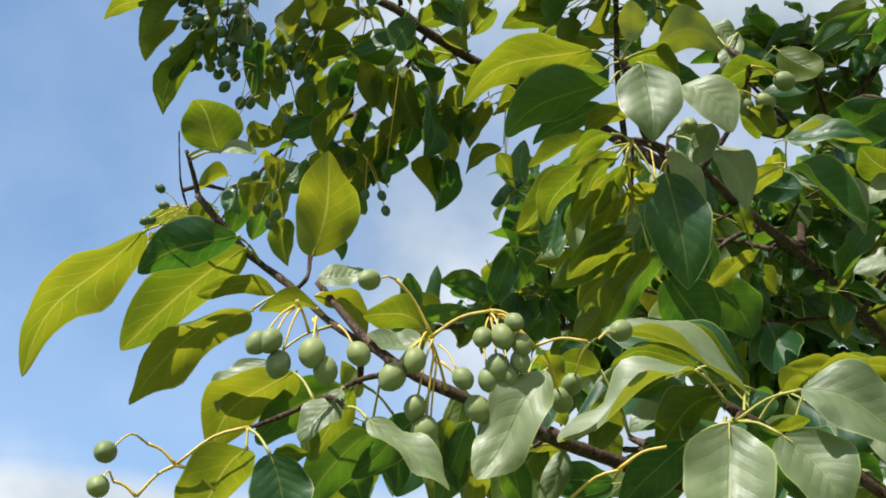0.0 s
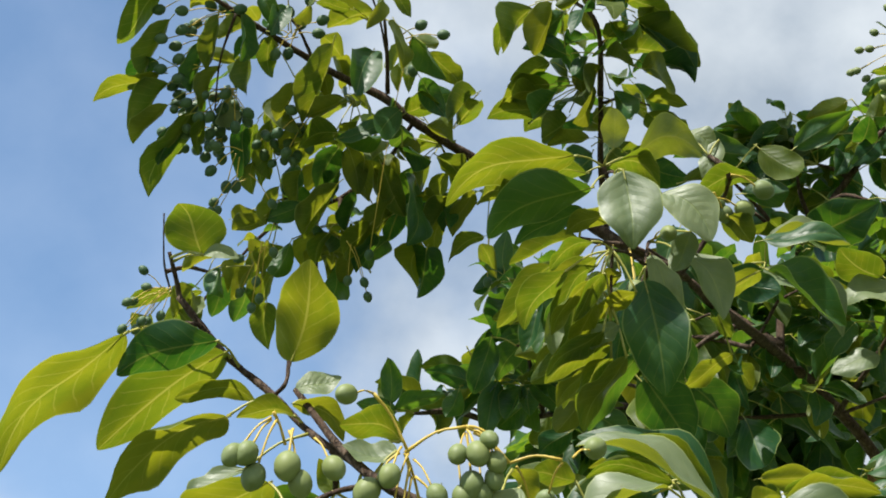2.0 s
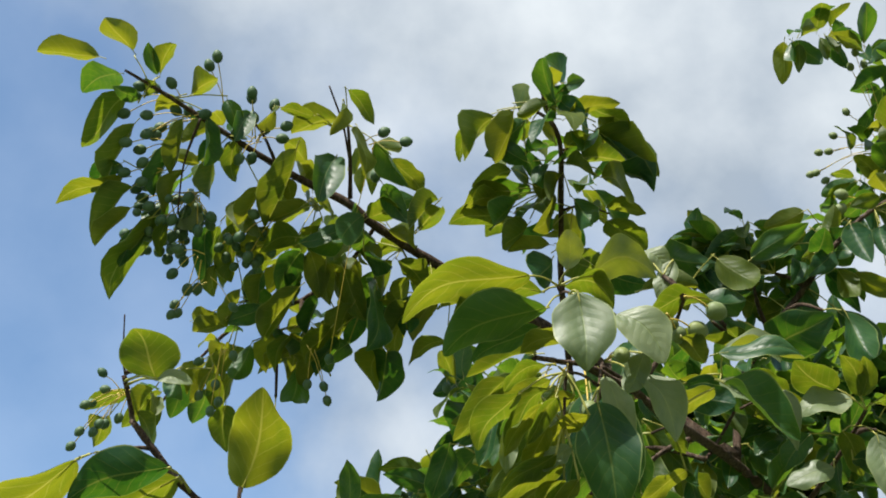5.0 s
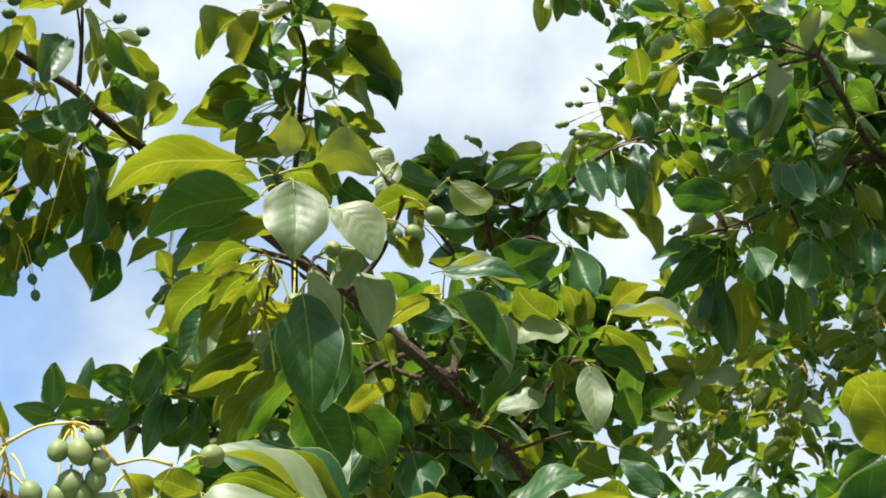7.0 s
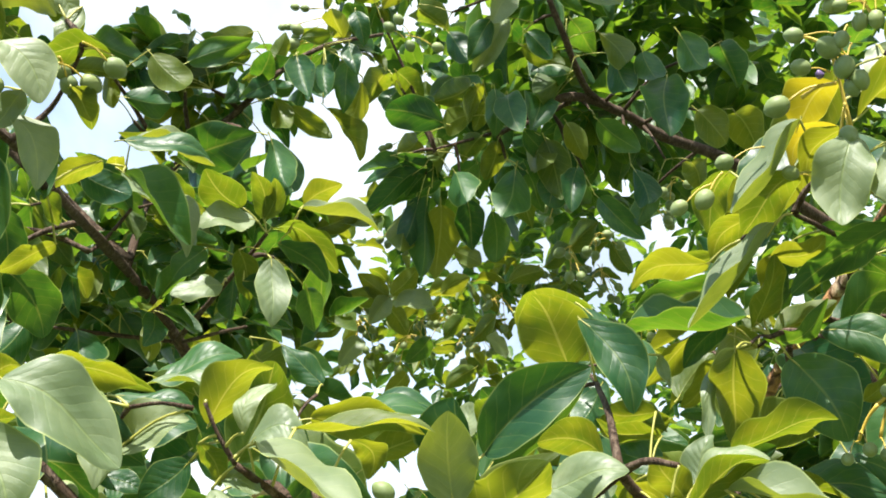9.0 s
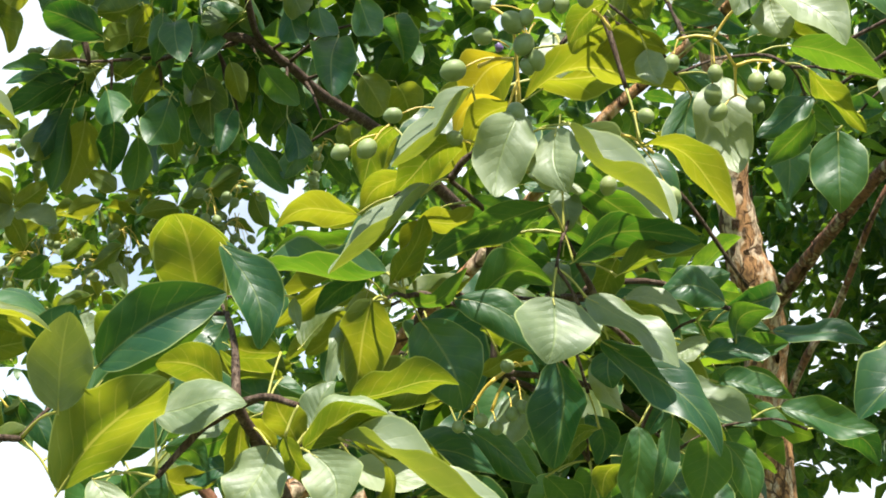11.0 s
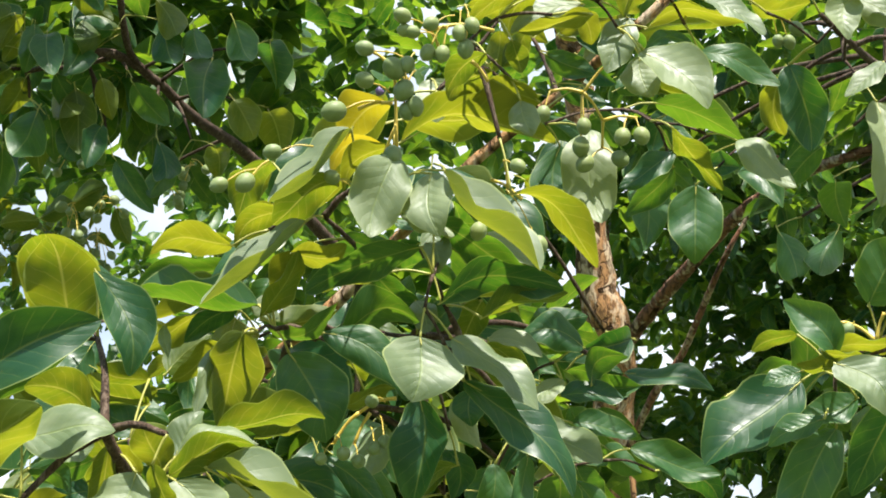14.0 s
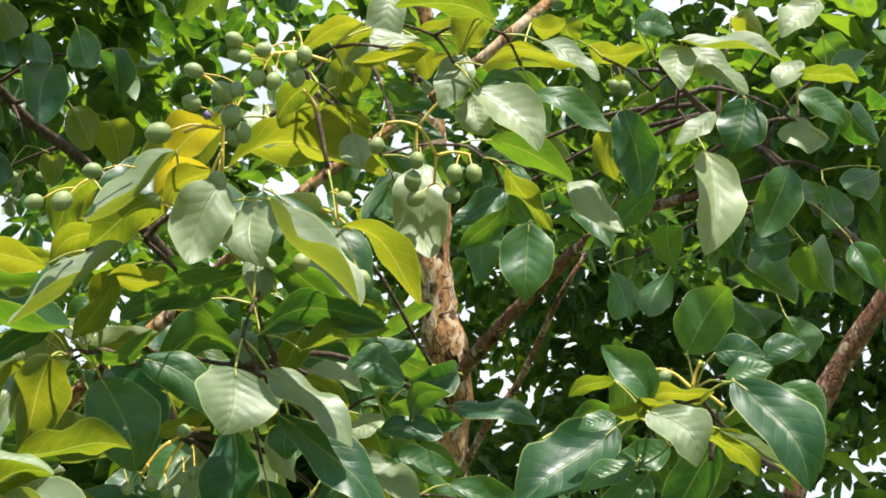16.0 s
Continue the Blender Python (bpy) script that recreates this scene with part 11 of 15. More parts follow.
bent_leaf(front_branch, (0.328, 0.808, 1.860), (0.347, 0.796, 1.851), 0.018, 64, 'w', -0.10, 0.10, 0.28)
bent_leaf(front_branch, (0.337, 0.860, 1.868), (0.310, 0.890, 1.853), 0.023, 33, 'g', -0.18, 0.09, 0.28)
bent_leaf(front_branch, (0.322, 0.807, 1.853), (0.337, 0.798, 1.822), 0.018, 65, 'w', -0.00, 0.03, 0.28)
bent_leaf(front_branch, (0.467, 0.796, 1.861), (0.448, 0.763, 1.905), 0.036, 4, 'w', 0.05, 0.05, 0.15)
bent_leaf(front_branch, (0.464, 1.012, 2.029), (0.433, 1.020, 2.059), 0.023, -93, 'g', -0.00, 0.03, 0.28)
bent_leaf(front_branch, (0.261, 0.818, 1.904), (0.249, 0.808, 1.915), 0.013, -9, 'y', -0.59, 0.49, 0.28)
bent_leaf(front_branch, (0.390, 0.892, 1.879), (0.405, 0.867, 1.895), 0.019, -31, 'g', -0.17, 0.02, 0.28)
stalk(front_branch, (0.599, 0.837, 1.982), (0.623, 0.901, 2.022), 0.0012, 0.08, 'shoot', TWIG)
stalk(front_branch, (0.623, 0.901, 2.022), (0.632, 0.925, 2.038), 0.0008, 0.1, 'leaf_stalk', PETIOLE)
stalk(front_branch, (0.599, 0.837, 1.982), (0.579, 0.821, 2.020), 0.0008, 0.1, 'leaf_stalk', PETIOLE)
stalk(front_branch, (0.467, 0.837, 1.856), (0.487, 0.831, 1.885), 0.0012, 0.08, 'shoot', TWIG)
stalk(front_branch, (0.487, 0.831, 1.885), (0.504, 0.826, 1.910), 0.0008, 0.1, 'leaf_stalk', PETIOLE)
stalk(front_branch, (0.599, 0.837, 1.982), (0.563, 0.879, 1.970), 0.0012, 0.08, 'shoot', TWIG)
stalk(front_branch, (0.563, 0.879, 1.970), (0.543, 0.901, 1.964), 0.0008, 0.1, 'leaf_stalk', PETIOLE)
stalk(front_branch, (0.563, 0.879, 1.970), (0.528, 0.913, 1.954), 0.0008, 0.1, 'leaf_stalk', PETIOLE)
stalk(front_branch, (0.467, 0.837, 1.856), (0.490, 0.826, 1.827), 0.0008, 0.1, 'leaf_stalk', PETIOLE)
stalk(front_branch, (0.559, 0.836, 1.856), (0.548, 0.829, 1.892), 0.0008, 0.1, 'leaf_stalk', PETIOLE)
stalk(front_branch, (0.597, 0.806, 1.899), (0.594, 0.827, 1.923), 0.0008, 0.1, 'leaf_stalk', PETIOLE)
stalk(front_branch, (0.645, 0.850, 1.927), (0.663, 0.857, 1.961), 0.0008, 0.1, 'leaf_stalk', PETIOLE)
stalk(front_branch, (0.645, 0.850, 1.927), (0.656, 0.851, 1.976), 0.0008, 0.1, 'leaf_stalk', PETIOLE)
stalk(front_branch, (0.645, 0.850, 1.927), (0.665, 0.861, 1.945), 0.0008, 0.1, 'leaf_stalk', PETIOLE)
stalk(front_branch, (0.635, 0.802, 1.882), (0.641, 0.804, 1.892), 0.0008, 0.1, 'leaf_stalk', PETIOLE)
stalk(front_branch, (0.635, 0.802, 1.882), (0.643, 0.796, 1.900), 0.0008, 0.1, 'leaf_stalk', PETIOLE)
stalk(front_branch, (0.635, 0.802, 1.882), (0.632, 0.786, 1.881), 0.0008, 0.1, 'leaf_stalk', PETIOLE)
stalk(front_branch, (0.635, 0.802, 1.882), (0.635, 0.783, 1.891), 0.0008, 0.1, 'leaf_stalk', PETIOLE)
stalk(front_branch, (0.635, 0.802, 1.882), (0.652, 0.796, 1.904), 0.0012, 0.08, 'shoot', TWIG)
stalk(front_branch, (0.652, 0.796, 1.904), (0.670, 0.789, 1.927), 0.0008, 0.1, 'leaf_stalk', PETIOLE)
stalk(front_branch, (0.652, 0.796, 1.904), (0.649, 0.770, 1.888), 0.0008, 0.1, 'leaf_stalk', PETIOLE)
stalk(front_branch, (0.635, 0.802, 1.882), (0.626, 0.772, 1.873), 0.0008, 0.1, 'leaf_stalk', PETIOLE)
stalk(front_branch, (0.605, 0.811, 1.896), (0.608, 0.789, 1.877), 0.0008, 0.1, 'leaf_stalk', PETIOLE)
stalk(front_branch, (0.603, 0.756, 1.893), (0.600, 0.763, 1.874), 0.0008, 0.1, 'leaf_stalk', PETIOLE)
stalk(front_branch, (0.652, 0.796, 1.904), (0.687, 0.802, 1.890), 0.0008, 0.1, 'leaf_stalk', PETIOLE)
stalk(front_branch, (0.652, 0.796, 1.904), (0.677, 0.758, 1.875), 0.0008, 0.1, 'leaf_stalk', PETIOLE)
stalk(front_branch, (0.559, 0.836, 1.856), (0.520, 0.843, 1.846), 0.0008, 0.1, 'leaf_stalk', PETIOLE)
stalk(front_branch, (0.559, 0.836, 1.856), (0.535, 0.837, 1.824), 0.0008, 0.1, 'leaf_stalk', PETIOLE)
stalk(front_branch, (0.636, 0.939, 1.903), (0.608, 0.926, 1.894), 0.0012, 0.08, 'shoot', TWIG)
stalk(front_branch, (0.608, 0.926, 1.894), (0.582, 0.913, 1.885), 0.0008, 0.1, 'leaf_stalk', PETIOLE)
stalk(front_branch, (0.608, 0.926, 1.894), (0.595, 0.889, 1.900), 0.0008, 0.1, 'leaf_stalk', PETIOLE)
stalk(front_branch, (0.693, 0.893, 1.893), (0.657, 0.904, 1.905), 0.0008, 0.1, 'leaf_stalk', PETIOLE)
stalk(front_branch, (0.645, 0.850, 1.927), (0.638, 0.879, 1.917), 0.0008, 0.1, 'leaf_stalk', PETIOLE)
stalk(front_branch, (0.629, 0.825, 1.887), (0.637, 0.823, 1.893), 0.0008, 0.1, 'leaf_stalk', PETIOLE)
stalk(front_branch, (0.629, 0.825, 1.887), (0.637, 0.826, 1.902), 0.0008, 0.1, 'leaf_stalk', PETIOLE)
stalk(front_branch, (0.608, 0.926, 1.894), (0.614, 0.891, 1.912), 0.0008, 0.1, 'leaf_stalk', PETIOLE)
stalk(front_branch, (0.636, 0.939, 1.903), (0.623, 0.940, 1.903), 0.0008, 0.1, 'leaf_stalk', PETIOLE)
stalk(mid_limb, (0.721, 0.772, 2.112), (0.707, 0.795, 2.100), 0.0012, 0.08, 'shoot', TWIG)
stalk(mid_limb, (0.707, 0.795, 2.100), (0.692, 0.818, 2.088), 0.0008, 0.1, 'leaf_stalk', PETIOLE)
stalk(mid_limb, (0.725, 0.800, 2.026), (0.716, 0.811, 2.046), 0.0008, 0.1, 'leaf_stalk', PETIOLE)
stalk(mid_limb, (0.728, 0.758, 2.107), (0.705, 0.754, 2.091), 0.0008, 0.1, 'leaf_stalk', PETIOLE)
stalk(mid_limb, (0.725, 0.800, 2.026), (0.719, 0.810, 2.037), 0.0008, 0.1, 'leaf_stalk', PETIOLE)
stalk(mid_limb, (0.725, 0.800, 2.026), (0.726, 0.811, 2.060), 0.0008, 0.1, 'leaf_stalk', PETIOLE)
stalk(mid_limb, (0.721, 0.772, 2.112), (0.714, 0.786, 2.138), 0.0012, 0.08, 'shoot', TWIG)
stalk(mid_limb, (0.714, 0.786, 2.138), (0.708, 0.799, 2.163), 0.0008, 0.1, 'leaf_stalk', PETIOLE)
stalk(mid_limb, (0.721, 0.772, 2.112), (0.722, 0.787, 2.122), 0.0008, 0.1, 'leaf_stalk', PETIOLE)
stalk(mid_limb, (0.731, 0.727, 2.122), (0.702, 0.708, 2.151), 0.0008, 0.1, 'leaf_stalk', PETIOLE)
stalk(mid_limb, (0.731, 0.727, 2.122), (0.706, 0.724, 2.116), 0.0008, 0.1, 'leaf_stalk', PETIOLE)
stalk(mid_limb, (0.787, 0.699, 2.228), (0.770, 0.737, 2.224), 0.0008, 0.1, 'leaf_stalk', PETIOLE)
stalk(mid_limb, (0.731, 0.727, 2.122), (0.750, 0.722, 2.168), 0.0008, 0.1, 'leaf_stalk', PETIOLE)
stalk(mid_limb, (0.731, 0.727, 2.122), (0.719, 0.678, 2.123), 0.0008, 0.1, 'leaf_stalk', PETIOLE)
stalk(mid_limb, (0.731, 0.727, 2.122), (0.725, 0.686, 2.138), 0.0008, 0.1, 'leaf_stalk', PETIOLE)
stalk(mid_limb, (0.731, 0.727, 2.122), (0.736, 0.691, 2.117), 0.0012, 0.08, 'shoot', TWIG)
stalk(mid_limb, (0.736, 0.691, 2.117), (0.739, 0.662, 2.112), 0.0008, 0.1, 'leaf_stalk', PETIOLE)
stalk(mid_limb, (0.736, 0.691, 2.117), (0.745, 0.696, 2.093), 0.0008, 0.1, 'leaf_stalk', PETIOLE)
stalk(mid_limb, (0.736, 0.691, 2.117), (0.741, 0.651, 2.111), 0.0008, 0.1, 'leaf_stalk', PETIOLE)
stalk(mid_limb, (0.787, 0.699, 2.228), (0.773, 0.724, 2.183), 0.0008, 0.1, 'leaf_stalk', PETIOLE)
stalk(mid_limb, (0.787, 0.699, 2.228), (0.805, 0.722, 2.260), 0.0008, 0.1, 'leaf_stalk', PETIOLE)
stalk(mid_limb, (0.766, 0.648, 2.235), (0.779, 0.638, 2.214), 0.0008, 0.1, 'leaf_stalk', PETIOLE)
stalk(mid_limb, (0.766, 0.648, 2.235), (0.802, 0.637, 2.219), 0.0012, 0.08, 'shoot', TWIG)
stalk(mid_limb, (0.802, 0.637, 2.219), (0.828, 0.629, 2.207), 0.0008, 0.1, 'leaf_stalk', PETIOLE)
stalk(mid_limb, (0.816, 0.714, 2.054), (0.787, 0.701, 2.063), 0.0012, 0.08, 'shoot', TWIG)
stalk(mid_limb, (0.787, 0.701, 2.063), (0.760, 0.690, 2.071), 0.0008, 0.1, 'leaf_stalk', PETIOLE)
stalk(mid_limb, (0.787, 0.701, 2.063), (0.760, 0.729, 2.062), 0.0008, 0.1, 'leaf_stalk', PETIOLE)
stalk(mid_limb, (0.787, 0.701, 2.063), (0.779, 0.694, 2.102), 0.0008, 0.1, 'leaf_stalk', PETIOLE)
stalk(mid_limb, (0.787, 0.701, 2.063), (0.802, 0.703, 2.088), 0.0012, 0.08, 'shoot', TWIG)
stalk(mid_limb, (0.802, 0.703, 2.088), (0.818, 0.704, 2.114), 0.0008, 0.1, 'leaf_stalk', PETIOLE)
stalk(mid_limb, (0.787, 0.701, 2.063), (0.793, 0.698, 2.041), 0.0008, 0.1, 'leaf_stalk', PETIOLE)
stalk(mid_limb, (0.816, 0.714, 2.054), (0.826, 0.686, 2.038), 0.0008, 0.1, 'leaf_stalk', PETIOLE)
stalk(mid_limb, (0.802, 0.703, 2.088), (0.790, 0.708, 2.107), 0.0008, 0.1, 'leaf_stalk', PETIOLE)
stalk(mid_limb, (0.779, 0.631, 2.150), (0.786, 0.626, 2.103), 0.0008, 0.1, 'leaf_stalk', PETIOLE)
stalk(mid_limb, (0.901, 0.693, 2.281), (0.935, 0.701, 2.275), 0.0012, 0.08, 'shoot', TWIG)
stalk(mid_limb, (0.935, 0.701, 2.275), (0.964, 0.708, 2.270), 0.0008, 0.1, 'leaf_stalk', PETIOLE)
stalk(mid_limb, (0.935, 0.701, 2.275), (0.947, 0.664, 2.259), 0.0008, 0.1, 'leaf_stalk', PETIOLE)
stalk(mid_limb, (0.816, 0.805, 2.119), (0.827, 0.799, 2.115), 0.0008, 0.1, 'leaf_stalk', PETIOLE)
stalk(mid_limb, (0.825, 0.815, 2.118), (0.853, 0.784, 2.123), 0.0008, 0.1, 'leaf_stalk', PETIOLE)
stalk(mid_limb, (0.782, 0.801, 2.037), (0.800, 0.806, 2.045), 0.0008, 0.1, 'leaf_stalk', PETIOLE)
stalk(mid_limb, (0.725, 0.800, 2.026), (0.728, 0.820, 2.041), 0.0008, 0.1, 'leaf_stalk', PETIOLE)
stalk(mid_limb, (0.780, 0.808, 2.041), (0.777, 0.802, 2.043), 0.0008, 0.1, 'leaf_stalk', PETIOLE)
stalk(mid_limb, (0.725, 0.800, 2.026), (0.748, 0.808, 2.017), 0.0008, 0.1, 'leaf_stalk', PETIOLE)
stalk(mid_limb, (0.787, 0.701, 2.063), (0.773, 0.696, 2.028), 0.0012, 0.08, 'shoot', TWIG)
stalk(mid_limb, (0.773, 0.696, 2.028), (0.763, 0.691, 2.000), 0.0008, 0.1, 'leaf_stalk', PETIOLE)
stalk(mid_limb, (0.725, 0.800, 2.026), (0.692, 0.782, 2.006), 0.0012, 0.08, 'shoot', TWIG)
stalk(mid_limb, (0.692, 0.782, 2.006), (0.669, 0.770, 1.992), 0.0008, 0.1, 'leaf_stalk', PETIOLE)
stalk(mid_limb, (0.768, 0.828, 2.052), (0.747, 0.842, 2.041), 0.0012, 0.08, 'shoot', TWIG)
stalk(mid_limb, (0.747, 0.842, 2.041), (0.725, 0.856, 2.031), 0.0008, 0.1, 'leaf_stalk', PETIOLE)
stalk(mid_limb, (0.747, 0.842, 2.041), (0.707, 0.857, 2.053), 0.0008, 0.1, 'leaf_stalk', PETIOLE)
stalk(mid_limb, (0.747, 0.842, 2.041), (0.711, 0.829, 2.047), 0.0008, 0.1, 'leaf_stalk', PETIOLE)
stalk(mid_limb, (0.623, 0.901, 2.022), (0.652, 0.884, 2.028), 0.0012, 0.08, 'shoot', TWIG)
stalk(mid_limb, (0.652, 0.884, 2.028), (0.678, 0.869, 2.033), 0.0008, 0.1, 'leaf_stalk', PETIOLE)
stalk(mid_limb, (0.773, 0.696, 2.028), (0.793, 0.687, 2.009), 0.0008, 0.1, 'leaf_stalk', PETIOLE)
stalk(mid_limb, (0.773, 0.696, 2.028), (0.791, 0.692, 2.004), 0.0012, 0.08, 'shoot', TWIG)
stalk(mid_limb, (0.791, 0.692, 2.004), (0.808, 0.688, 1.981), 0.0008, 0.1, 'leaf_stalk', PETIOLE)
stalk(mid_limb, (0.791, 0.692, 2.004), (0.805, 0.716, 1.995), 0.0012, 0.08, 'shoot', TWIG)
stalk(mid_limb, (0.805, 0.716, 1.995), (0.819, 0.740, 1.985), 0.0008, 0.1, 'leaf_stalk', PETIOLE)
stalk(mid_limb, (0.805, 0.716, 1.995), (0.841, 0.730, 1.965), 0.0012, 0.08, 'shoot', TWIG)
stalk(mid_limb, (0.841, 0.730, 1.965), (0.862, 0.739, 1.946), 0.0008, 0.1, 'leaf_stalk', PETIOLE)
stalk(mid_limb, (0.846, 0.728, 2.040), (0.882, 0.741, 2.016), 0.0008, 0.1, 'leaf_stalk', PETIOLE)
stalk(mid_limb, (0.889, 0.789, 2.034), (0.892, 0.769, 2.018), 0.0008, 0.1, 'leaf_stalk', PETIOLE)
stalk(mid_limb, (0.913, 0.750, 2.069), (0.890, 0.732, 2.059), 0.0008, 0.1, 'leaf_stalk', PETIOLE)
stalk(mid_limb, (0.964, 0.752, 2.057), (0.964, 0.721, 2.062), 0.0012, 0.08, 'shoot', TWIG)
stalk(mid_limb, (0.964, 0.721, 2.062), (0.964, 0.692, 2.067), 0.0008, 0.1, 'leaf_stalk', PETIOLE)
stalk(mid_limb, (1.017, 0.725, 2.091), (1.019, 0.723, 2.061), 0.0008, 0.1, 'leaf_stalk', PETIOLE)
stalk(mid_limb, (0.964, 0.721, 2.062), (0.965, 0.715, 2.046), 0.0008, 0.1, 'leaf_stalk', PETIOLE)
stalk(mid_limb, (0.972, 0.761, 2.019), (0.990, 0.753, 2.031), 0.0008, 0.1, 'leaf_stalk', PETIOLE)
stalk(mid_limb, (0.964, 0.752, 2.057), (1.004, 0.745, 2.052), 0.0008, 0.1, 'leaf_stalk', PETIOLE)
stalk(mid_limb, (0.972, 0.761, 2.019), (1.006, 0.758, 2.031), 0.0012, 0.08, 'shoot', TWIG)
stalk(mid_limb, (1.006, 0.758, 2.031), (1.034, 0.755, 2.040), 0.0008, 0.1, 'leaf_stalk', PETIOLE)
stalk(mid_limb, (1.017, 0.725, 2.091), (1.028, 0.754, 2.088), 0.0008, 0.1, 'leaf_stalk', PETIOLE)
stalk(mid_limb, (0.972, 0.761, 2.019), (0.954, 0.777, 1.984), 0.0008, 0.1, 'leaf_stalk', PETIOLE)
stalk(mid_limb, (0.972, 0.761, 2.019), (0.970, 0.755, 1.990), 0.0008, 0.1, 'leaf_stalk', PETIOLE)
stalk(mid_limb, (0.972, 0.761, 2.019), (0.987, 0.736, 1.973), 0.0008, 0.1, 'leaf_stalk', PETIOLE)
stalk(mid_limb, (1.006, 0.758, 2.031), (1.041, 0.760, 1.991), 0.0008, 0.1, 'leaf_stalk', PETIOLE)
stalk(mid_limb, (0.830, 0.876, 2.008), (0.843, 0.867, 1.977), 0.0008, 0.1, 'leaf_stalk', PETIOLE)
stalk(mid_limb, (0.803, 0.917, 1.905), (0.820, 0.887, 1.919), 0.0012, 0.08, 'shoot', TWIG)
stalk(mid_limb, (0.820, 0.887, 1.919), (0.833, 0.863, 1.931), 0.0008, 0.1, 'leaf_stalk', PETIOLE)
stalk(mid_limb, (0.892, 0.878, 2.044), (0.933, 0.880, 2.037), 0.0008, 0.1, 'leaf_stalk', PETIOLE)
stalk(mid_limb, (0.972, 0.761, 2.019), (0.980, 0.797, 1.991), 0.0012, 0.08, 'shoot', TWIG)
stalk(mid_limb, (0.980, 0.797, 1.991), (0.986, 0.820, 1.972), 0.0008, 0.1, 'leaf_stalk', PETIOLE)
stalk(mid_limb, (0.692, 0.782, 2.006), (0.681, 0.816, 1.998), 0.0008, 0.1, 'leaf_stalk', PETIOLE)
stalk(mid_limb, (0.889, 0.789, 2.034), (0.848, 0.802, 2.029), 0.0008, 0.1, 'leaf_stalk', PETIOLE)
stalk(mid_limb, (0.784, 0.794, 2.033), (0.824, 0.803, 2.013), 0.0008, 0.1, 'leaf_stalk', PETIOLE)
stalk(mid_limb, (0.854, 0.775, 2.062), (0.842, 0.767, 2.085), 0.0008, 0.1, 'leaf_stalk', PETIOLE)
stalk(mid_limb, (0.877, 0.768, 2.085), (0.865, 0.740, 2.083), 0.0008, 0.1, 'leaf_stalk', PETIOLE)
stalk(mid_limb, (0.877, 0.768, 2.085), (0.870, 0.722, 2.082), 0.0008, 0.1, 'leaf_stalk', PETIOLE)
stalk(mid_limb, (0.767, 0.772, 2.111), (0.749, 0.814, 2.105), 0.0008, 0.1, 'leaf_stalk', PETIOLE)
stalk(mid_limb, (0.777, 0.778, 2.113), (0.769, 0.781, 2.116), 0.0008, 0.1, 'leaf_stalk', PETIOLE)
stalk(mid_limb, (0.830, 0.876, 2.008), (0.834, 0.832, 2.009), 0.0008, 0.1, 'leaf_stalk', PETIOLE)
stalk(mid_limb, (1.006, 0.758, 2.031), (1.017, 0.784, 2.032), 0.0008, 0.1, 'leaf_stalk', PETIOLE)
stalk(mid_limb, (1.034, 0.900, 2.009), (1.013, 0.882, 2.020), 0.0012, 0.08, 'shoot', TWIG)
stalk(mid_limb, (1.013, 0.882, 2.020), (0.993, 0.863, 2.030), 0.0008, 0.1, 'leaf_stalk', PETIOLE)
stalk(mid_limb, (1.034, 0.900, 2.009), (1.017, 0.936, 1.998), 0.0008, 0.1, 'leaf_stalk', PETIOLE)
stalk(mid_limb, (1.006, 0.758, 2.031), (1.010, 0.788, 2.047), 0.0012, 0.08, 'shoot', TWIG)
stalk(mid_limb, (1.010, 0.788, 2.047), (1.014, 0.814, 2.061), 0.0008, 0.1, 'leaf_stalk', PETIOLE)
stalk(mid_limb, (0.846, 0.728, 2.040), (0.870, 0.726, 2.042), 0.0008, 0.1, 'leaf_stalk', PETIOLE)
stalk(right_branch, (1.204, 0.640, 2.372), (1.184, 0.672, 2.342), 0.0012, 0.08, 'shoot', TWIG)
stalk(right_branch, (1.184, 0.672, 2.342), (1.172, 0.692, 2.323), 0.0008, 0.1, 'leaf_stalk', PETIOLE)
stalk(right_branch, (1.066, 0.491, 2.043), (1.049, 0.517, 2.029), 0.0012, 0.08, 'shoot', TWIG)
stalk(right_branch, (1.049, 0.517, 2.029), (1.033, 0.539, 2.017), 0.0008, 0.1, 'leaf_stalk', PETIOLE)
stalk(right_branch, (0.935, 0.701, 2.275), (0.977, 0.649, 2.290), 0.0012, 0.08, 'shoot', TWIG)
stalk(right_branch, (0.977, 0.649, 2.290), (0.995, 0.625, 2.296), 0.0008, 0.1, 'leaf_stalk', PETIOLE)
stalk(right_branch, (0.977, 0.649, 2.290), (1.033, 0.649, 2.305), 0.0012, 0.08, 'shoot', TWIG)
stalk(right_branch, (1.033, 0.649, 2.305), (1.062, 0.649, 2.314), 0.0008, 0.1, 'leaf_stalk', PETIOLE)
stalk(right_branch, (1.147, 0.566, 2.379), (1.112, 0.553, 2.369), 0.0008, 0.1, 'leaf_stalk', PETIOLE)
stalk(right_branch, (1.033, 0.649, 2.305), (1.069, 0.654, 2.294), 0.0008, 0.1, 'leaf_stalk', PETIOLE)
stalk(right_branch, (1.033, 0.649, 2.305), (1.079, 0.667, 2.306), 0.0012, 0.08, 'shoot', TWIG)
stalk(right_branch, (1.079, 0.667, 2.306), (1.107, 0.678, 2.306), 0.0008, 0.1, 'leaf_stalk', PETIOLE)
stalk(right_branch, (1.049, 0.517, 2.029), (1.059, 0.554, 2.015), 0.0008, 0.1, 'leaf_stalk', PETIOLE)
stalk(right_branch, (1.049, 0.517, 2.029), (1.022, 0.508, 1.985), 0.0012, 0.08, 'shoot', TWIG)
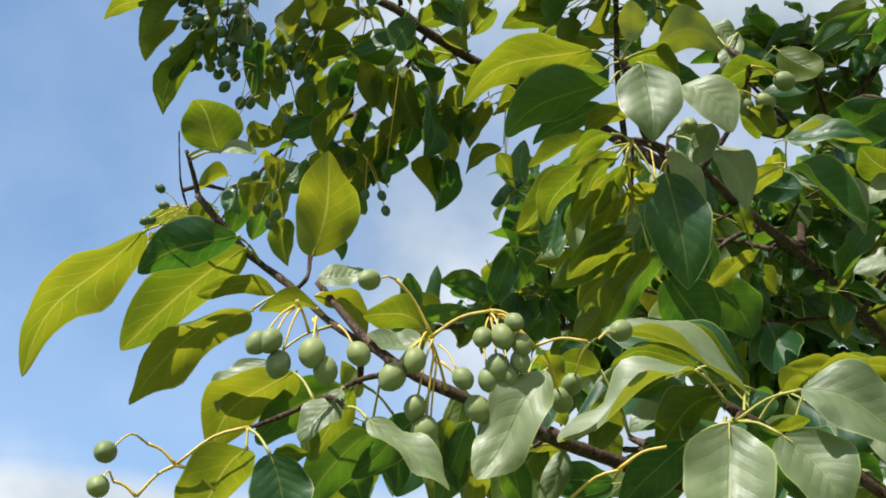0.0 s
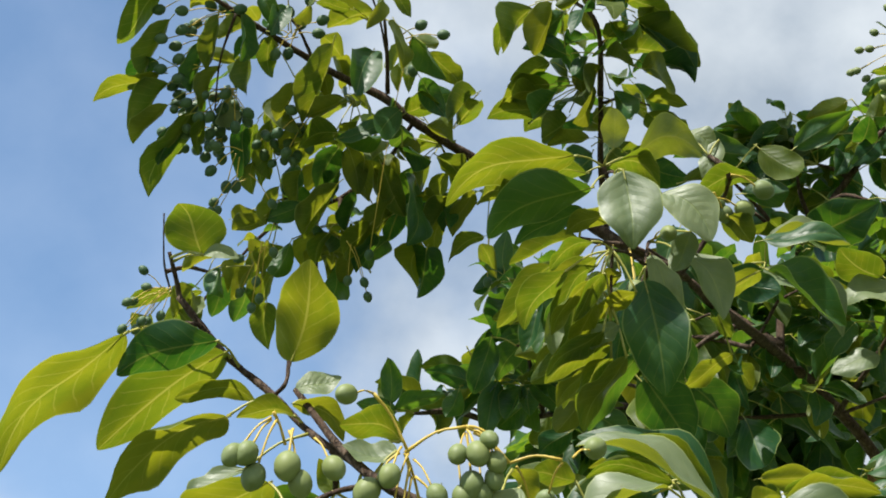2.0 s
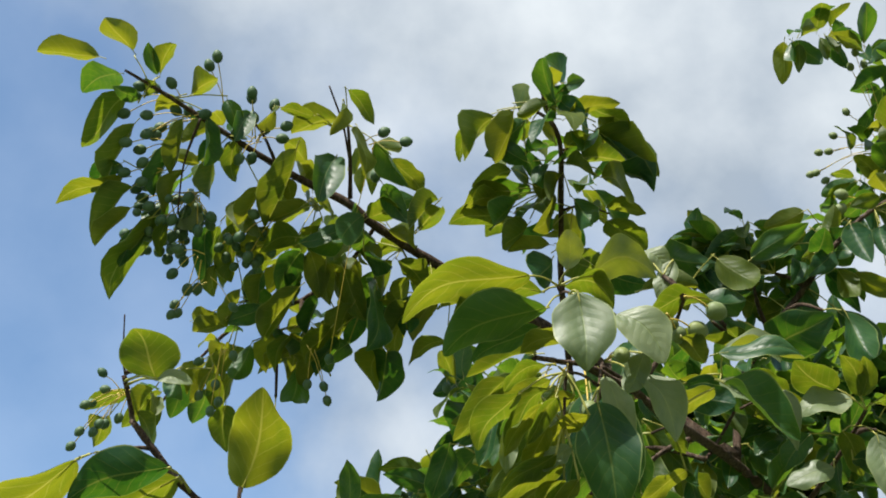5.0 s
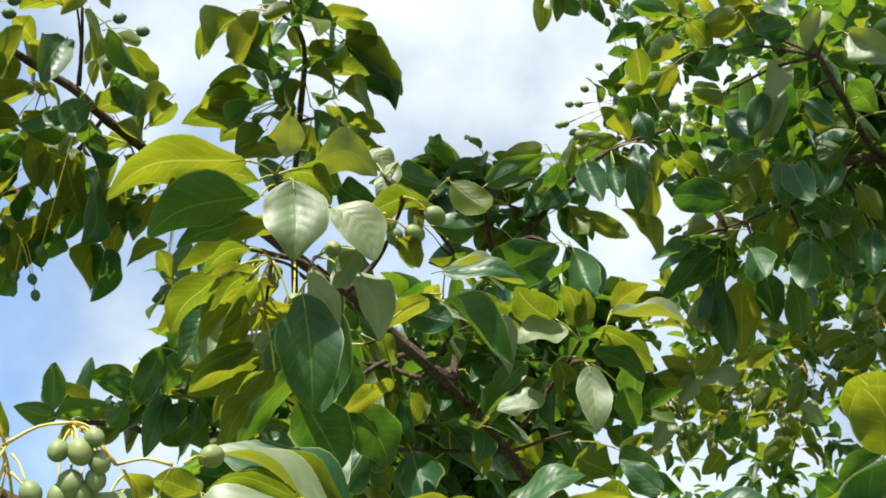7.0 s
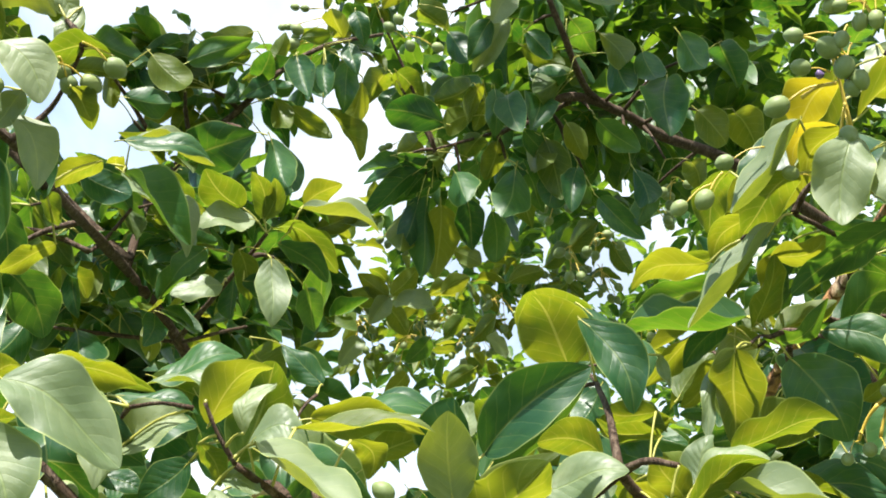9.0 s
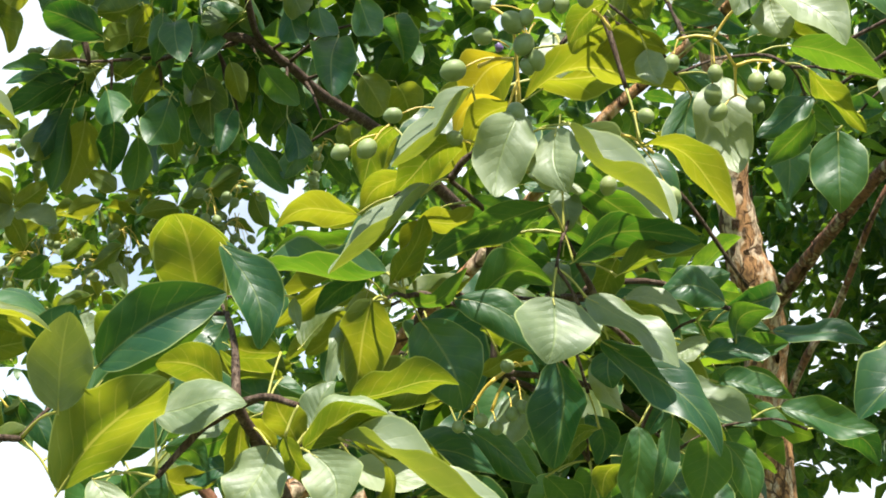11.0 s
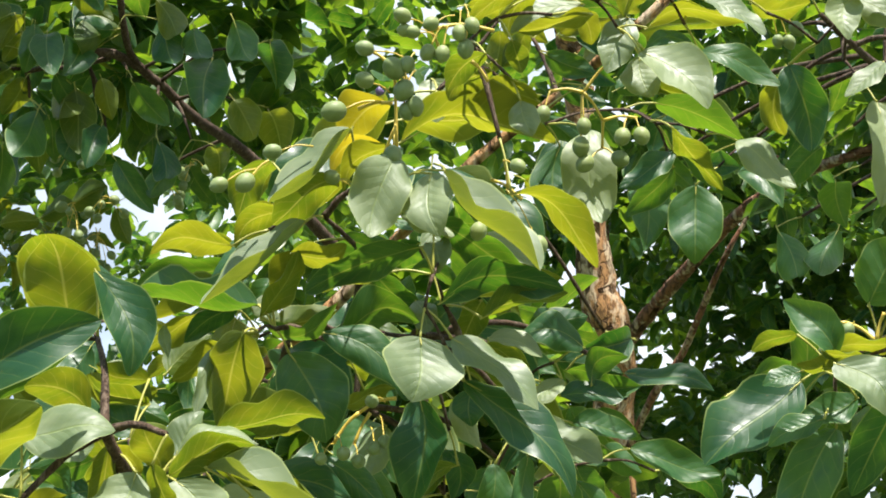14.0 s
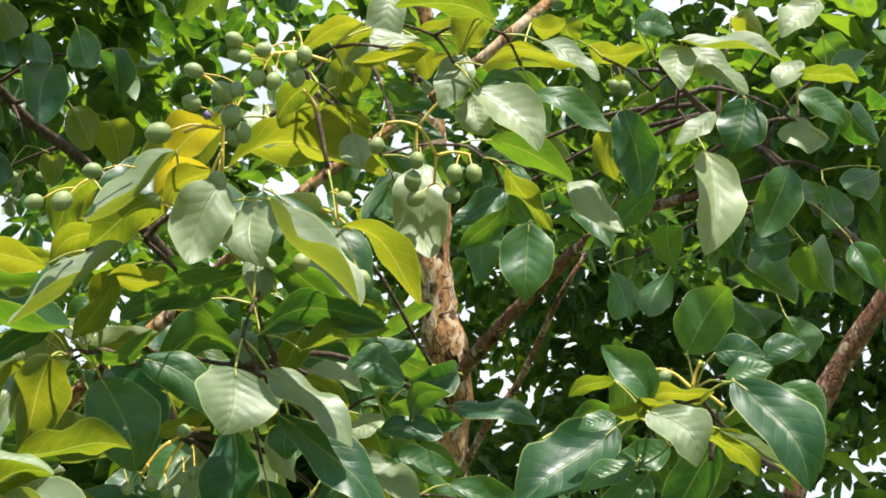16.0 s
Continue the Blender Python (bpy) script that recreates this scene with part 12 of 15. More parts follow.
stalk(right_branch, (1.022, 0.508, 1.985), (1.006, 0.503, 1.960), 0.0008, 0.1, 'leaf_stalk', PETIOLE)
stalk(right_branch, (1.086, 0.842, 2.017), (1.124, 0.789, 2.041), 0.0012, 0.08, 'shoot', TWIG)
stalk(right_branch, (1.124, 0.789, 2.041), (1.140, 0.766, 2.052), 0.0008, 0.1, 'leaf_stalk', PETIOLE)
stalk(right_branch, (1.124, 0.789, 2.041), (1.188, 0.772, 2.046), 0.0012, 0.08, 'shoot', TWIG)
stalk(right_branch, (1.188, 0.772, 2.046), (1.217, 0.764, 2.048), 0.0008, 0.1, 'leaf_stalk', PETIOLE)
stalk(right_branch, (1.049, 0.517, 2.029), (1.060, 0.569, 2.040), 0.0012, 0.08, 'shoot', TWIG)
stalk(right_branch, (1.060, 0.569, 2.040), (1.066, 0.598, 2.046), 0.0008, 0.1, 'leaf_stalk', PETIOLE)
stalk(mid_limb, (0.780, 0.655, 2.241), (0.796, 0.614, 2.289), 0.0012, 0.08, 'shoot', TWIG)
stalk(mid_limb, (0.796, 0.614, 2.289), (0.803, 0.595, 2.311), 0.0008, 0.1, 'leaf_stalk', PETIOLE)
stalk(mid_limb, (0.757, 0.642, 2.231), (0.760, 0.616, 2.242), 0.0012, 0.08, 'shoot', TWIG)
stalk(mid_limb, (0.760, 0.616, 2.242), (0.762, 0.589, 2.254), 0.0008, 0.1, 'leaf_stalk', PETIOLE)
stalk(mid_limb, (0.760, 0.616, 2.242), (0.778, 0.595, 2.263), 0.0008, 0.1, 'leaf_stalk', PETIOLE)
stalk(mid_limb, (0.796, 0.614, 2.289), (0.814, 0.575, 2.267), 0.0008, 0.1, 'leaf_stalk', PETIOLE)
stalk(mid_limb, (0.760, 0.616, 2.242), (0.785, 0.584, 2.244), 0.0012, 0.08, 'shoot', TWIG)
stalk(mid_limb, (0.785, 0.584, 2.244), (0.805, 0.561, 2.245), 0.0008, 0.1, 'leaf_stalk', PETIOLE)
stalk(mid_limb, (0.796, 0.614, 2.289), (0.852, 0.588, 2.302), 0.0012, 0.08, 'shoot', TWIG)
stalk(mid_limb, (0.852, 0.588, 2.302), (0.879, 0.575, 2.309), 0.0008, 0.1, 'leaf_stalk', PETIOLE)
stalk(mid_limb, (0.852, 0.588, 2.302), (0.849, 0.559, 2.297), 0.0012, 0.08, 'shoot', TWIG)
stalk(mid_limb, (0.849, 0.559, 2.297), (0.846, 0.530, 2.292), 0.0008, 0.1, 'leaf_stalk', PETIOLE)
stalk(mid_limb, (0.849, 0.559, 2.297), (0.833, 0.520, 2.272), 0.0008, 0.1, 'leaf_stalk', PETIOLE)
stalk(mid_limb, (0.796, 0.614, 2.289), (0.819, 0.590, 2.271), 0.0008, 0.1, 'leaf_stalk', PETIOLE)
stalk(mid_limb, (0.757, 0.642, 2.231), (0.748, 0.619, 2.203), 0.0008, 0.1, 'leaf_stalk', PETIOLE)
stalk(mid_limb, (0.760, 0.616, 2.242), (0.769, 0.610, 2.223), 0.0008, 0.1, 'leaf_stalk', PETIOLE)
stalk(mid_limb, (0.802, 0.637, 2.219), (0.808, 0.633, 2.200), 0.0008, 0.1, 'leaf_stalk', PETIOLE)
stalk(mid_limb, (0.852, 0.588, 2.302), (0.889, 0.582, 2.303), 0.0008, 0.1, 'leaf_stalk', PETIOLE)
stalk(mid_limb, (0.852, 0.588, 2.302), (0.878, 0.586, 2.289), 0.0012, 0.08, 'shoot', TWIG)
stalk(mid_limb, (0.878, 0.586, 2.289), (0.905, 0.584, 2.276), 0.0008, 0.1, 'leaf_stalk', PETIOLE)
stalk(mid_limb, (0.878, 0.586, 2.289), (0.871, 0.562, 2.249), 0.0008, 0.1, 'leaf_stalk', PETIOLE)
stalk(mid_limb, (0.878, 0.586, 2.289), (0.882, 0.561, 2.279), 0.0008, 0.1, 'leaf_stalk', PETIOLE)
stalk(mid_limb, (0.849, 0.559, 2.297), (0.875, 0.536, 2.295), 0.0012, 0.08, 'shoot', TWIG)
stalk(mid_limb, (0.875, 0.536, 2.295), (0.897, 0.516, 2.293), 0.0008, 0.1, 'leaf_stalk', PETIOLE)
stalk(mid_limb, (0.878, 0.586, 2.289), (0.888, 0.568, 2.263), 0.0008, 0.1, 'leaf_stalk', PETIOLE)
stalk(mid_limb, (0.875, 0.536, 2.295), (0.903, 0.539, 2.284), 0.0012, 0.08, 'shoot', TWIG)
stalk(mid_limb, (0.903, 0.539, 2.284), (0.931, 0.543, 2.274), 0.0008, 0.1, 'leaf_stalk', PETIOLE)
stalk(right_branch, (1.112, 0.497, 2.349), (1.052, 0.462, 2.345), 0.0012, 0.08, 'shoot', TWIG)
stalk(right_branch, (1.052, 0.462, 2.345), (1.026, 0.447, 2.343), 0.0008, 0.1, 'leaf_stalk', PETIOLE)
stalk(right_branch, (1.052, 0.462, 2.345), (1.019, 0.448, 2.345), 0.0008, 0.1, 'leaf_stalk', PETIOLE)
stalk(right_branch, (1.052, 0.462, 2.345), (1.041, 0.455, 2.353), 0.0008, 0.1, 'leaf_stalk', PETIOLE)
stalk(right_branch, (1.158, 0.456, 2.379), (1.125, 0.381, 2.403), 0.0012, 0.08, 'shoot', TWIG)
stalk(right_branch, (1.125, 0.381, 2.403), (1.114, 0.354, 2.411), 0.0008, 0.1, 'leaf_stalk', PETIOLE)
stalk(right_branch, (1.052, 0.462, 2.345), (1.054, 0.495, 2.333), 0.0012, 0.08, 'shoot', TWIG)
stalk(right_branch, (1.054, 0.495, 2.333), (1.055, 0.524, 2.324), 0.0008, 0.1, 'leaf_stalk', PETIOLE)
stalk(right_branch, (1.112, 0.497, 2.349), (1.116, 0.487, 2.324), 0.0012, 0.08, 'shoot', TWIG)
stalk(right_branch, (1.116, 0.487, 2.324), (1.120, 0.477, 2.298), 0.0008, 0.1, 'leaf_stalk', PETIOLE)
stalk(right_branch, (1.158, 0.456, 2.379), (1.151, 0.445, 2.363), 0.0008, 0.1, 'leaf_stalk', PETIOLE)
stalk(right_branch, (1.158, 0.456, 2.379), (1.191, 0.412, 2.345), 0.0012, 0.08, 'shoot', TWIG)
stalk(right_branch, (1.191, 0.412, 2.345), (1.207, 0.392, 2.330), 0.0008, 0.1, 'leaf_stalk', PETIOLE)
stalk(right_branch, (1.191, 0.412, 2.345), (1.204, 0.415, 2.371), 0.0012, 0.08, 'shoot', TWIG)
stalk(right_branch, (1.204, 0.415, 2.371), (1.216, 0.417, 2.397), 0.0008, 0.1, 'leaf_stalk', PETIOLE)
stalk(right_branch, (1.116, 0.487, 2.324), (1.102, 0.458, 2.323), 0.0008, 0.1, 'leaf_stalk', PETIOLE)
stalk(right_branch, (1.033, 0.649, 2.305), (1.047, 0.607, 2.283), 0.0012, 0.08, 'shoot', TWIG)
stalk(right_branch, (1.047, 0.607, 2.283), (1.055, 0.582, 2.269), 0.0008, 0.1, 'leaf_stalk', PETIOLE)
stalk(right_branch, (0.977, 0.649, 2.290), (0.973, 0.619, 2.263), 0.0012, 0.08, 'shoot', TWIG)
stalk(right_branch, (0.973, 0.619, 2.263), (0.970, 0.596, 2.244), 0.0008, 0.1, 'leaf_stalk', PETIOLE)
stalk(right_branch, (1.054, 0.495, 2.333), (1.060, 0.533, 2.320), 0.0008, 0.1, 'leaf_stalk', PETIOLE)
stalk(right_branch, (1.355, 0.471, 2.373), (1.326, 0.472, 2.393), 0.0008, 0.1, 'leaf_stalk', PETIOLE)
stalk(right_branch, (1.069, 0.487, 2.049), (1.048, 0.482, 2.071), 0.0008, 0.1, 'leaf_stalk', PETIOLE)
stalk(right_branch, (1.022, 0.508, 1.985), (0.985, 0.488, 1.990), 0.0012, 0.08, 'shoot', TWIG)
stalk(right_branch, (0.985, 0.488, 1.990), (0.959, 0.474, 1.993), 0.0008, 0.1, 'leaf_stalk', PETIOLE)
stalk(right_branch, (0.985, 0.488, 1.990), (0.963, 0.504, 2.020), 0.0008, 0.1, 'leaf_stalk', PETIOLE)
stalk(right_branch, (0.985, 0.488, 1.990), (0.959, 0.482, 1.994), 0.0008, 0.1, 'leaf_stalk', PETIOLE)
stalk(right_branch, (0.985, 0.488, 1.990), (0.945, 0.478, 1.992), 0.0008, 0.1, 'leaf_stalk', PETIOLE)
stalk(right_branch, (0.985, 0.488, 1.990), (0.975, 0.472, 1.981), 0.0008, 0.1, 'leaf_stalk', PETIOLE)
stalk(right_branch, (0.985, 0.488, 1.990), (0.943, 0.469, 1.979), 0.0008, 0.1, 'leaf_stalk', PETIOLE)
stalk(right_branch, (0.985, 0.488, 1.990), (0.989, 0.445, 1.976), 0.0008, 0.1, 'leaf_stalk', PETIOLE)
stalk(right_branch, (0.985, 0.488, 1.990), (0.992, 0.438, 1.976), 0.0008, 0.1, 'leaf_stalk', PETIOLE)
stalk(right_branch, (0.985, 0.488, 1.990), (0.979, 0.445, 1.996), 0.0012, 0.08, 'shoot', TWIG)
stalk(right_branch, (0.979, 0.445, 1.996), (0.974, 0.416, 2.001), 0.0008, 0.1, 'leaf_stalk', PETIOLE)
stalk(right_branch, (1.022, 0.508, 1.985), (0.984, 0.501, 1.960), 0.0008, 0.1, 'leaf_stalk', PETIOLE)
stalk(right_branch, (0.985, 0.488, 1.990), (1.009, 0.485, 1.980), 0.0008, 0.1, 'leaf_stalk', PETIOLE)
stalk(right_branch, (1.069, 0.487, 2.049), (1.042, 0.456, 2.061), 0.0008, 0.1, 'leaf_stalk', PETIOLE)
stalk(right_branch, (1.069, 0.487, 2.049), (1.046, 0.451, 2.037), 0.0008, 0.1, 'leaf_stalk', PETIOLE)
stalk(right_branch, (1.069, 0.487, 2.049), (1.075, 0.460, 2.057), 0.0012, 0.08, 'shoot', TWIG)
stalk(right_branch, (1.075, 0.460, 2.057), (1.082, 0.433, 2.065), 0.0008, 0.1, 'leaf_stalk', PETIOLE)
stalk(right_branch, (0.985, 0.488, 1.990), (0.994, 0.519, 2.006), 0.0008, 0.1, 'leaf_stalk', PETIOLE)
stalk(right_branch, (1.054, 0.495, 2.333), (0.997, 0.512, 2.340), 0.0012, 0.08, 'shoot', TWIG)
stalk(right_branch, (0.997, 0.512, 2.340), (0.968, 0.521, 2.344), 0.0008, 0.1, 'leaf_stalk', PETIOLE)
stalk(right_branch, (0.997, 0.512, 2.340), (0.995, 0.524, 2.356), 0.0008, 0.1, 'leaf_stalk', PETIOLE)
stalk(right_branch, (0.903, 0.539, 2.284), (0.917, 0.536, 2.335), 0.0008, 0.1, 'leaf_stalk', PETIOLE)
stalk(right_branch, (1.191, 0.412, 2.345), (1.157, 0.417, 2.367), 0.0008, 0.1, 'leaf_stalk', PETIOLE)
stalk(right_branch, (1.204, 0.415, 2.371), (1.165, 0.397, 2.382), 0.0008, 0.1, 'leaf_stalk', PETIOLE)
stalk(right_branch, (1.076, 0.498, 2.380), (1.025, 0.493, 2.387), 0.0008, 0.1, 'leaf_stalk', PETIOLE)
stalk(right_branch, (1.118, 0.500, 2.008), (1.128, 0.499, 2.026), 0.0008, 0.1, 'leaf_stalk', PETIOLE)
stalk(right_branch, (1.060, 0.569, 2.040), (1.032, 0.584, 2.023), 0.0012, 0.08, 'shoot', TWIG)
stalk(right_branch, (1.032, 0.584, 2.023), (1.008, 0.596, 2.008), 0.0008, 0.1, 'leaf_stalk', PETIOLE)
stalk(right_branch, (1.135, 0.494, 2.047), (1.145, 0.446, 2.070), 0.0008, 0.1, 'leaf_stalk', PETIOLE)
stalk(front_branch, (0.304, 0.792, 1.893), (0.271, 0.826, 1.875), 0.0008, 0.1, 'leaf_stalk', PETIOLE)
stalk(front_branch, (0.304, 0.792, 1.893), (0.271, 0.805, 1.893), 0.0012, 0.08, 'shoot', TWIG)
stalk(front_branch, (0.271, 0.805, 1.893), (0.243, 0.816, 1.894), 0.0008, 0.1, 'leaf_stalk', PETIOLE)
stalk(front_branch, (0.271, 0.805, 1.893), (0.269, 0.832, 1.884), 0.0012, 0.08, 'shoot', TWIG)
stalk(front_branch, (0.269, 0.832, 1.884), (0.268, 0.859, 1.874), 0.0008, 0.1, 'leaf_stalk', PETIOLE)
stalk(front_branch, (0.321, 0.792, 1.876), (0.315, 0.831, 1.877), 0.0008, 0.1, 'leaf_stalk', PETIOLE)
stalk(front_branch, (0.315, 0.789, 1.885), (0.316, 0.801, 1.888), 0.0008, 0.1, 'leaf_stalk', PETIOLE)
stalk(front_branch, (0.324, 0.792, 1.873), (0.326, 0.767, 1.872), 0.0008, 0.1, 'leaf_stalk', PETIOLE)
stalk(front_branch, (0.309, 0.787, 1.895), (0.323, 0.812, 1.915), 0.0008, 0.1, 'leaf_stalk', PETIOLE)
stalk(front_branch, (0.329, 0.793, 1.867), (0.342, 0.795, 1.879), 0.0008, 0.1, 'leaf_stalk', PETIOLE)
stalk(front_branch, (0.355, 0.802, 1.855), (0.371, 0.809, 1.899), 0.0008, 0.1, 'leaf_stalk', PETIOLE)
stalk(front_branch, (0.381, 0.811, 1.845), (0.394, 0.811, 1.871), 0.0012, 0.08, 'shoot', TWIG)
stalk(front_branch, (0.394, 0.811, 1.871), (0.407, 0.811, 1.898), 0.0008, 0.1, 'leaf_stalk', PETIOLE)
stalk(front_branch, (0.363, 0.855, 1.880), (0.354, 0.845, 1.899), 0.0008, 0.1, 'leaf_stalk', PETIOLE)
stalk(front_branch, (0.319, 0.791, 1.879), (0.311, 0.800, 1.876), 0.0008, 0.1, 'leaf_stalk', PETIOLE)
stalk(front_branch, (0.331, 0.794, 1.864), (0.328, 0.808, 1.860), 0.0008, 0.1, 'leaf_stalk', PETIOLE)
stalk(front_branch, (0.363, 0.855, 1.880), (0.337, 0.860, 1.868), 0.0008, 0.1, 'leaf_stalk', PETIOLE)
stalk(front_branch, (0.331, 0.794, 1.864), (0.322, 0.807, 1.853), 0.0008, 0.1, 'leaf_stalk', PETIOLE)
stalk(front_branch, (0.467, 0.837, 1.856), (0.467, 0.796, 1.861), 0.0008, 0.1, 'leaf_stalk', PETIOLE)
stalk(front_branch, (0.395, 0.900, 1.915), (0.452, 0.992, 2.010), 0.0012, 0.08, 'shoot', TWIG)
stalk(front_branch, (0.452, 0.992, 2.010), (0.464, 1.012, 2.029), 0.0008, 0.1, 'leaf_stalk', PETIOLE)
stalk(front_branch, (0.271, 0.805, 1.893), (0.261, 0.818, 1.904), 0.0008, 0.1, 'leaf_stalk', PETIOLE)
leaf(front_branch, (0.303, 0.990, 1.945), (0.356, 0.970, 1.963), 0.040, 74, 3, 'g')
leaf(front_branch, (0.302, 0.988, 1.982), (0.357, 0.971, 1.968), 0.025, 49, 1, 'g')
leaf(front_branch, (0.327, 0.988, 1.999), (0.387, 0.969, 2.017), 0.036, 58, 1, 'g')
leaf(front_branch, (0.325, 0.983, 1.997), (0.367, 0.980, 1.988), 0.017, -50, 2, 'y')
leaf(front_branch, (0.382, 0.965, 1.937), (0.394, 0.912, 1.990), 0.045, -27, 3, 'y')
leaf(front_branch, (0.382, 0.972, 1.972), (0.407, 0.951, 2.001), 0.024, 82, 4, 'g')
leaf(front_branch, (0.357, 0.979, 1.988), (0.387, 0.990, 1.953), 0.025, -47, 0)
leaf(front_branch, (0.249, 0.993, 1.992), (0.303, 0.990, 1.989), 0.022, -33, 1, 'y')
leaf(front_branch, (0.353, 0.952, 1.948), (0.375, 0.959, 1.917), 0.016, -50, 2)
leaf(front_branch, (0.436, 0.961, 1.957), (0.398, 0.969, 1.977), 0.027, -73, 3, 'g')
leaf(front_branch, (0.425, 0.932, 1.960), (0.501, 0.906, 1.956), 0.034, -29, 1, 'y')
leaf(front_branch, (0.439, 0.952, 1.973), (0.518, 0.922, 1.974), 0.046, 36, 1, 'g')
leaf(front_branch, (0.476, 0.958, 1.943), (0.518, 0.929, 1.968), 0.024, -40, 0, 'y')
leaf(front_branch, (0.393, 0.928, 1.938), (0.454, 0.891, 1.888), 0.041, 98, 1, 'g')
leaf(front_branch, (0.387, 0.923, 1.931), (0.444, 0.918, 1.894), 0.028, -20, 4)
leaf(front_branch, (0.548, 0.945, 1.928), (0.521, 0.899, 1.982), 0.059, 143, 5, 'g')
leaf(front_branch, (0.335, 1.015, 1.948), (0.306, 1.001, 1.921), 0.025, -77, 5, 'g')
leaf(front_branch, (0.359, 1.000, 1.955), (0.334, 0.986, 1.920), 0.025, -63, 4, 'g')
leaf(front_branch, (0.349, 1.006, 1.946), (0.364, 0.992, 1.911), 0.025, -114, 3)
leaf(front_branch, (0.378, 0.963, 1.924), (0.398, 0.938, 1.909), 0.020, 96, 6, 'g')
leaf(front_branch, (0.308, 1.028, 1.934), (0.335, 1.007, 1.920), 0.021, 98, 5, 'g')
leaf(front_branch, (0.287, 1.038, 1.935), (0.306, 1.016, 1.919), 0.021, -91, 3)
leaf(front_branch, (0.588, 0.990, 1.965), (0.650, 0.922, 2.045), 0.050, -50, 0)
leaf(front_branch, (0.742, 1.098, 2.118), (0.667, 1.025, 2.164), 0.070, 17, 3, 'y')
leaf(front_branch, (0.687, 0.979, 2.127), (0.721, 0.950, 2.039), 0.044, 46, 1, 'g')
leaf(front_branch, (0.693, 0.978, 1.987), (0.652, 1.021, 2.021), 0.037, 80, 0, 'y')
leaf(front_branch, (0.681, 0.929, 1.963), (0.619, 0.943, 1.964), 0.048, -72, 0, 'g')
leaf(front_branch, (0.624, 0.947, 1.966), (0.573, 0.985, 1.942), 0.031, 68, 1, 'y')
leaf(front_branch, (0.628, 0.946, 1.963), (0.591, 0.949, 1.918), 0.037, 103, 0)
leaf(front_branch, (0.716, 1.015, 2.074), (0.691, 1.023, 2.032), 0.030, 96, 0)
leaf(front_branch, (0.567, 1.179, 2.086), (0.580, 1.147, 2.087), 0.020, -58, 2)
leaf(front_branch, (0.687, 1.115, 2.099), (0.685, 1.169, 2.086), 0.031, 39, 0, 'y')
leaf(front_branch, (0.714, 1.007, 2.046), (0.739, 1.022, 2.030), 0.019, -27, 2, 'y')
leaf(mid_limb, (0.867, 0.831, 2.261), (0.845, 0.824, 2.171), 0.056, -21, 3, 'g')
leaf(mid_limb, (0.913, 0.811, 2.265), (0.906, 0.795, 2.187), 0.048, 23, 3, 'g')
leaf(mid_limb, (0.898, 0.780, 2.244), (0.950, 0.722, 2.148), 0.054, 60, 1, 'g')
leaf(mid_limb, (0.902, 0.785, 2.246), (0.958, 0.769, 2.189), 0.033, 23, 4, 'y')
leaf(mid_limb, (0.925, 0.862, 2.342), (1.025, 0.751, 2.330), 0.062, -3, 1, 'y')
leaf(mid_limb, (0.908, 0.872, 2.371), (0.910, 0.935, 2.317), 0.034, 28, 0, 'y')
leaf(mid_limb, (0.838, 0.874, 2.283), (0.799, 0.900, 2.215), 0.042, -94, 3, 'g')
leaf(mid_limb, (0.869, 0.870, 2.315), (0.857, 0.923, 2.271), 0.028, -3, 4, 'y')
leaf(mid_limb, (0.856, 0.862, 2.255), (0.831, 0.931, 2.215), 0.034, 25, 0, 'y')
leaf(mid_limb, (0.838, 0.948, 2.281), (0.832, 0.980, 2.250), 0.022, 43, 3, 'y')
leaf(mid_limb, (0.840, 0.904, 2.210), (0.788, 0.965, 2.133), 0.047, -52, 1, 'g')
leaf(mid_limb, (0.839, 0.898, 2.207), (0.821, 0.963, 2.157), 0.035, -22, 4, 'y')
leaf(mid_limb, (0.846, 0.951, 2.249), (0.845, 0.997, 2.219), 0.029, 37, 7, 'y')
leaf(mid_limb, (0.826, 0.979, 2.212), (0.779, 1.034, 2.200), 0.031, 28, 1, 'y')
leaf(mid_limb, (0.847, 1.001, 2.205), (0.794, 1.074, 2.176), 0.039, 26, 1)
leaf(mid_limb, (0.857, 0.986, 2.165), (0.800, 1.058, 2.142), 0.039, 7, 2, 'y')
leaf(mid_limb, (0.866, 1.021, 2.174), (0.848, 1.056, 2.144), 0.027, 56, 7, 'y')
leaf(mid_limb, (0.914, 0.829, 2.195), (0.867, 0.919, 2.161), 0.044, -1, 1)
leaf(mid_limb, (0.953, 0.825, 2.159), (1.017, 0.745, 2.172), 0.043, -6, 1, 'y')
leaf(mid_limb, (0.954, 0.845, 2.221), (1.026, 0.787, 2.199), 0.039, -13, 0)
leaf(mid_limb, (0.953, 0.852, 2.235), (0.950, 0.837, 2.188), 0.025, 34, 0, 'g')
leaf(mid_limb, (0.937, 0.881, 2.246), (0.963, 0.852, 2.230), 0.018, 73, 1, 'g')
leaf(mid_limb, (0.955, 0.743, 2.243), (1.018, 0.710, 2.188), 0.038, 8, 1, 'y')
leaf(mid_limb, (1.122, 0.817, 2.408), (1.139, 0.842, 2.319), 0.043, -160, 0)
leaf(mid_limb, (1.097, 0.772, 2.393), (1.106, 0.757, 2.281), 0.051, -117, 0, 'g')
leaf(mid_limb, (0.922, 0.819, 2.328), (0.893, 0.782, 2.338), 0.032, 168, 3)
leaf(mid_limb, (0.925, 0.753, 2.362), (0.905, 0.791, 2.347), 0.027, 53, 0, 'y')
leaf(mid_limb, (0.977, 0.743, 2.352), (0.943, 0.788, 2.361), 0.024, 55, 1, 'y')
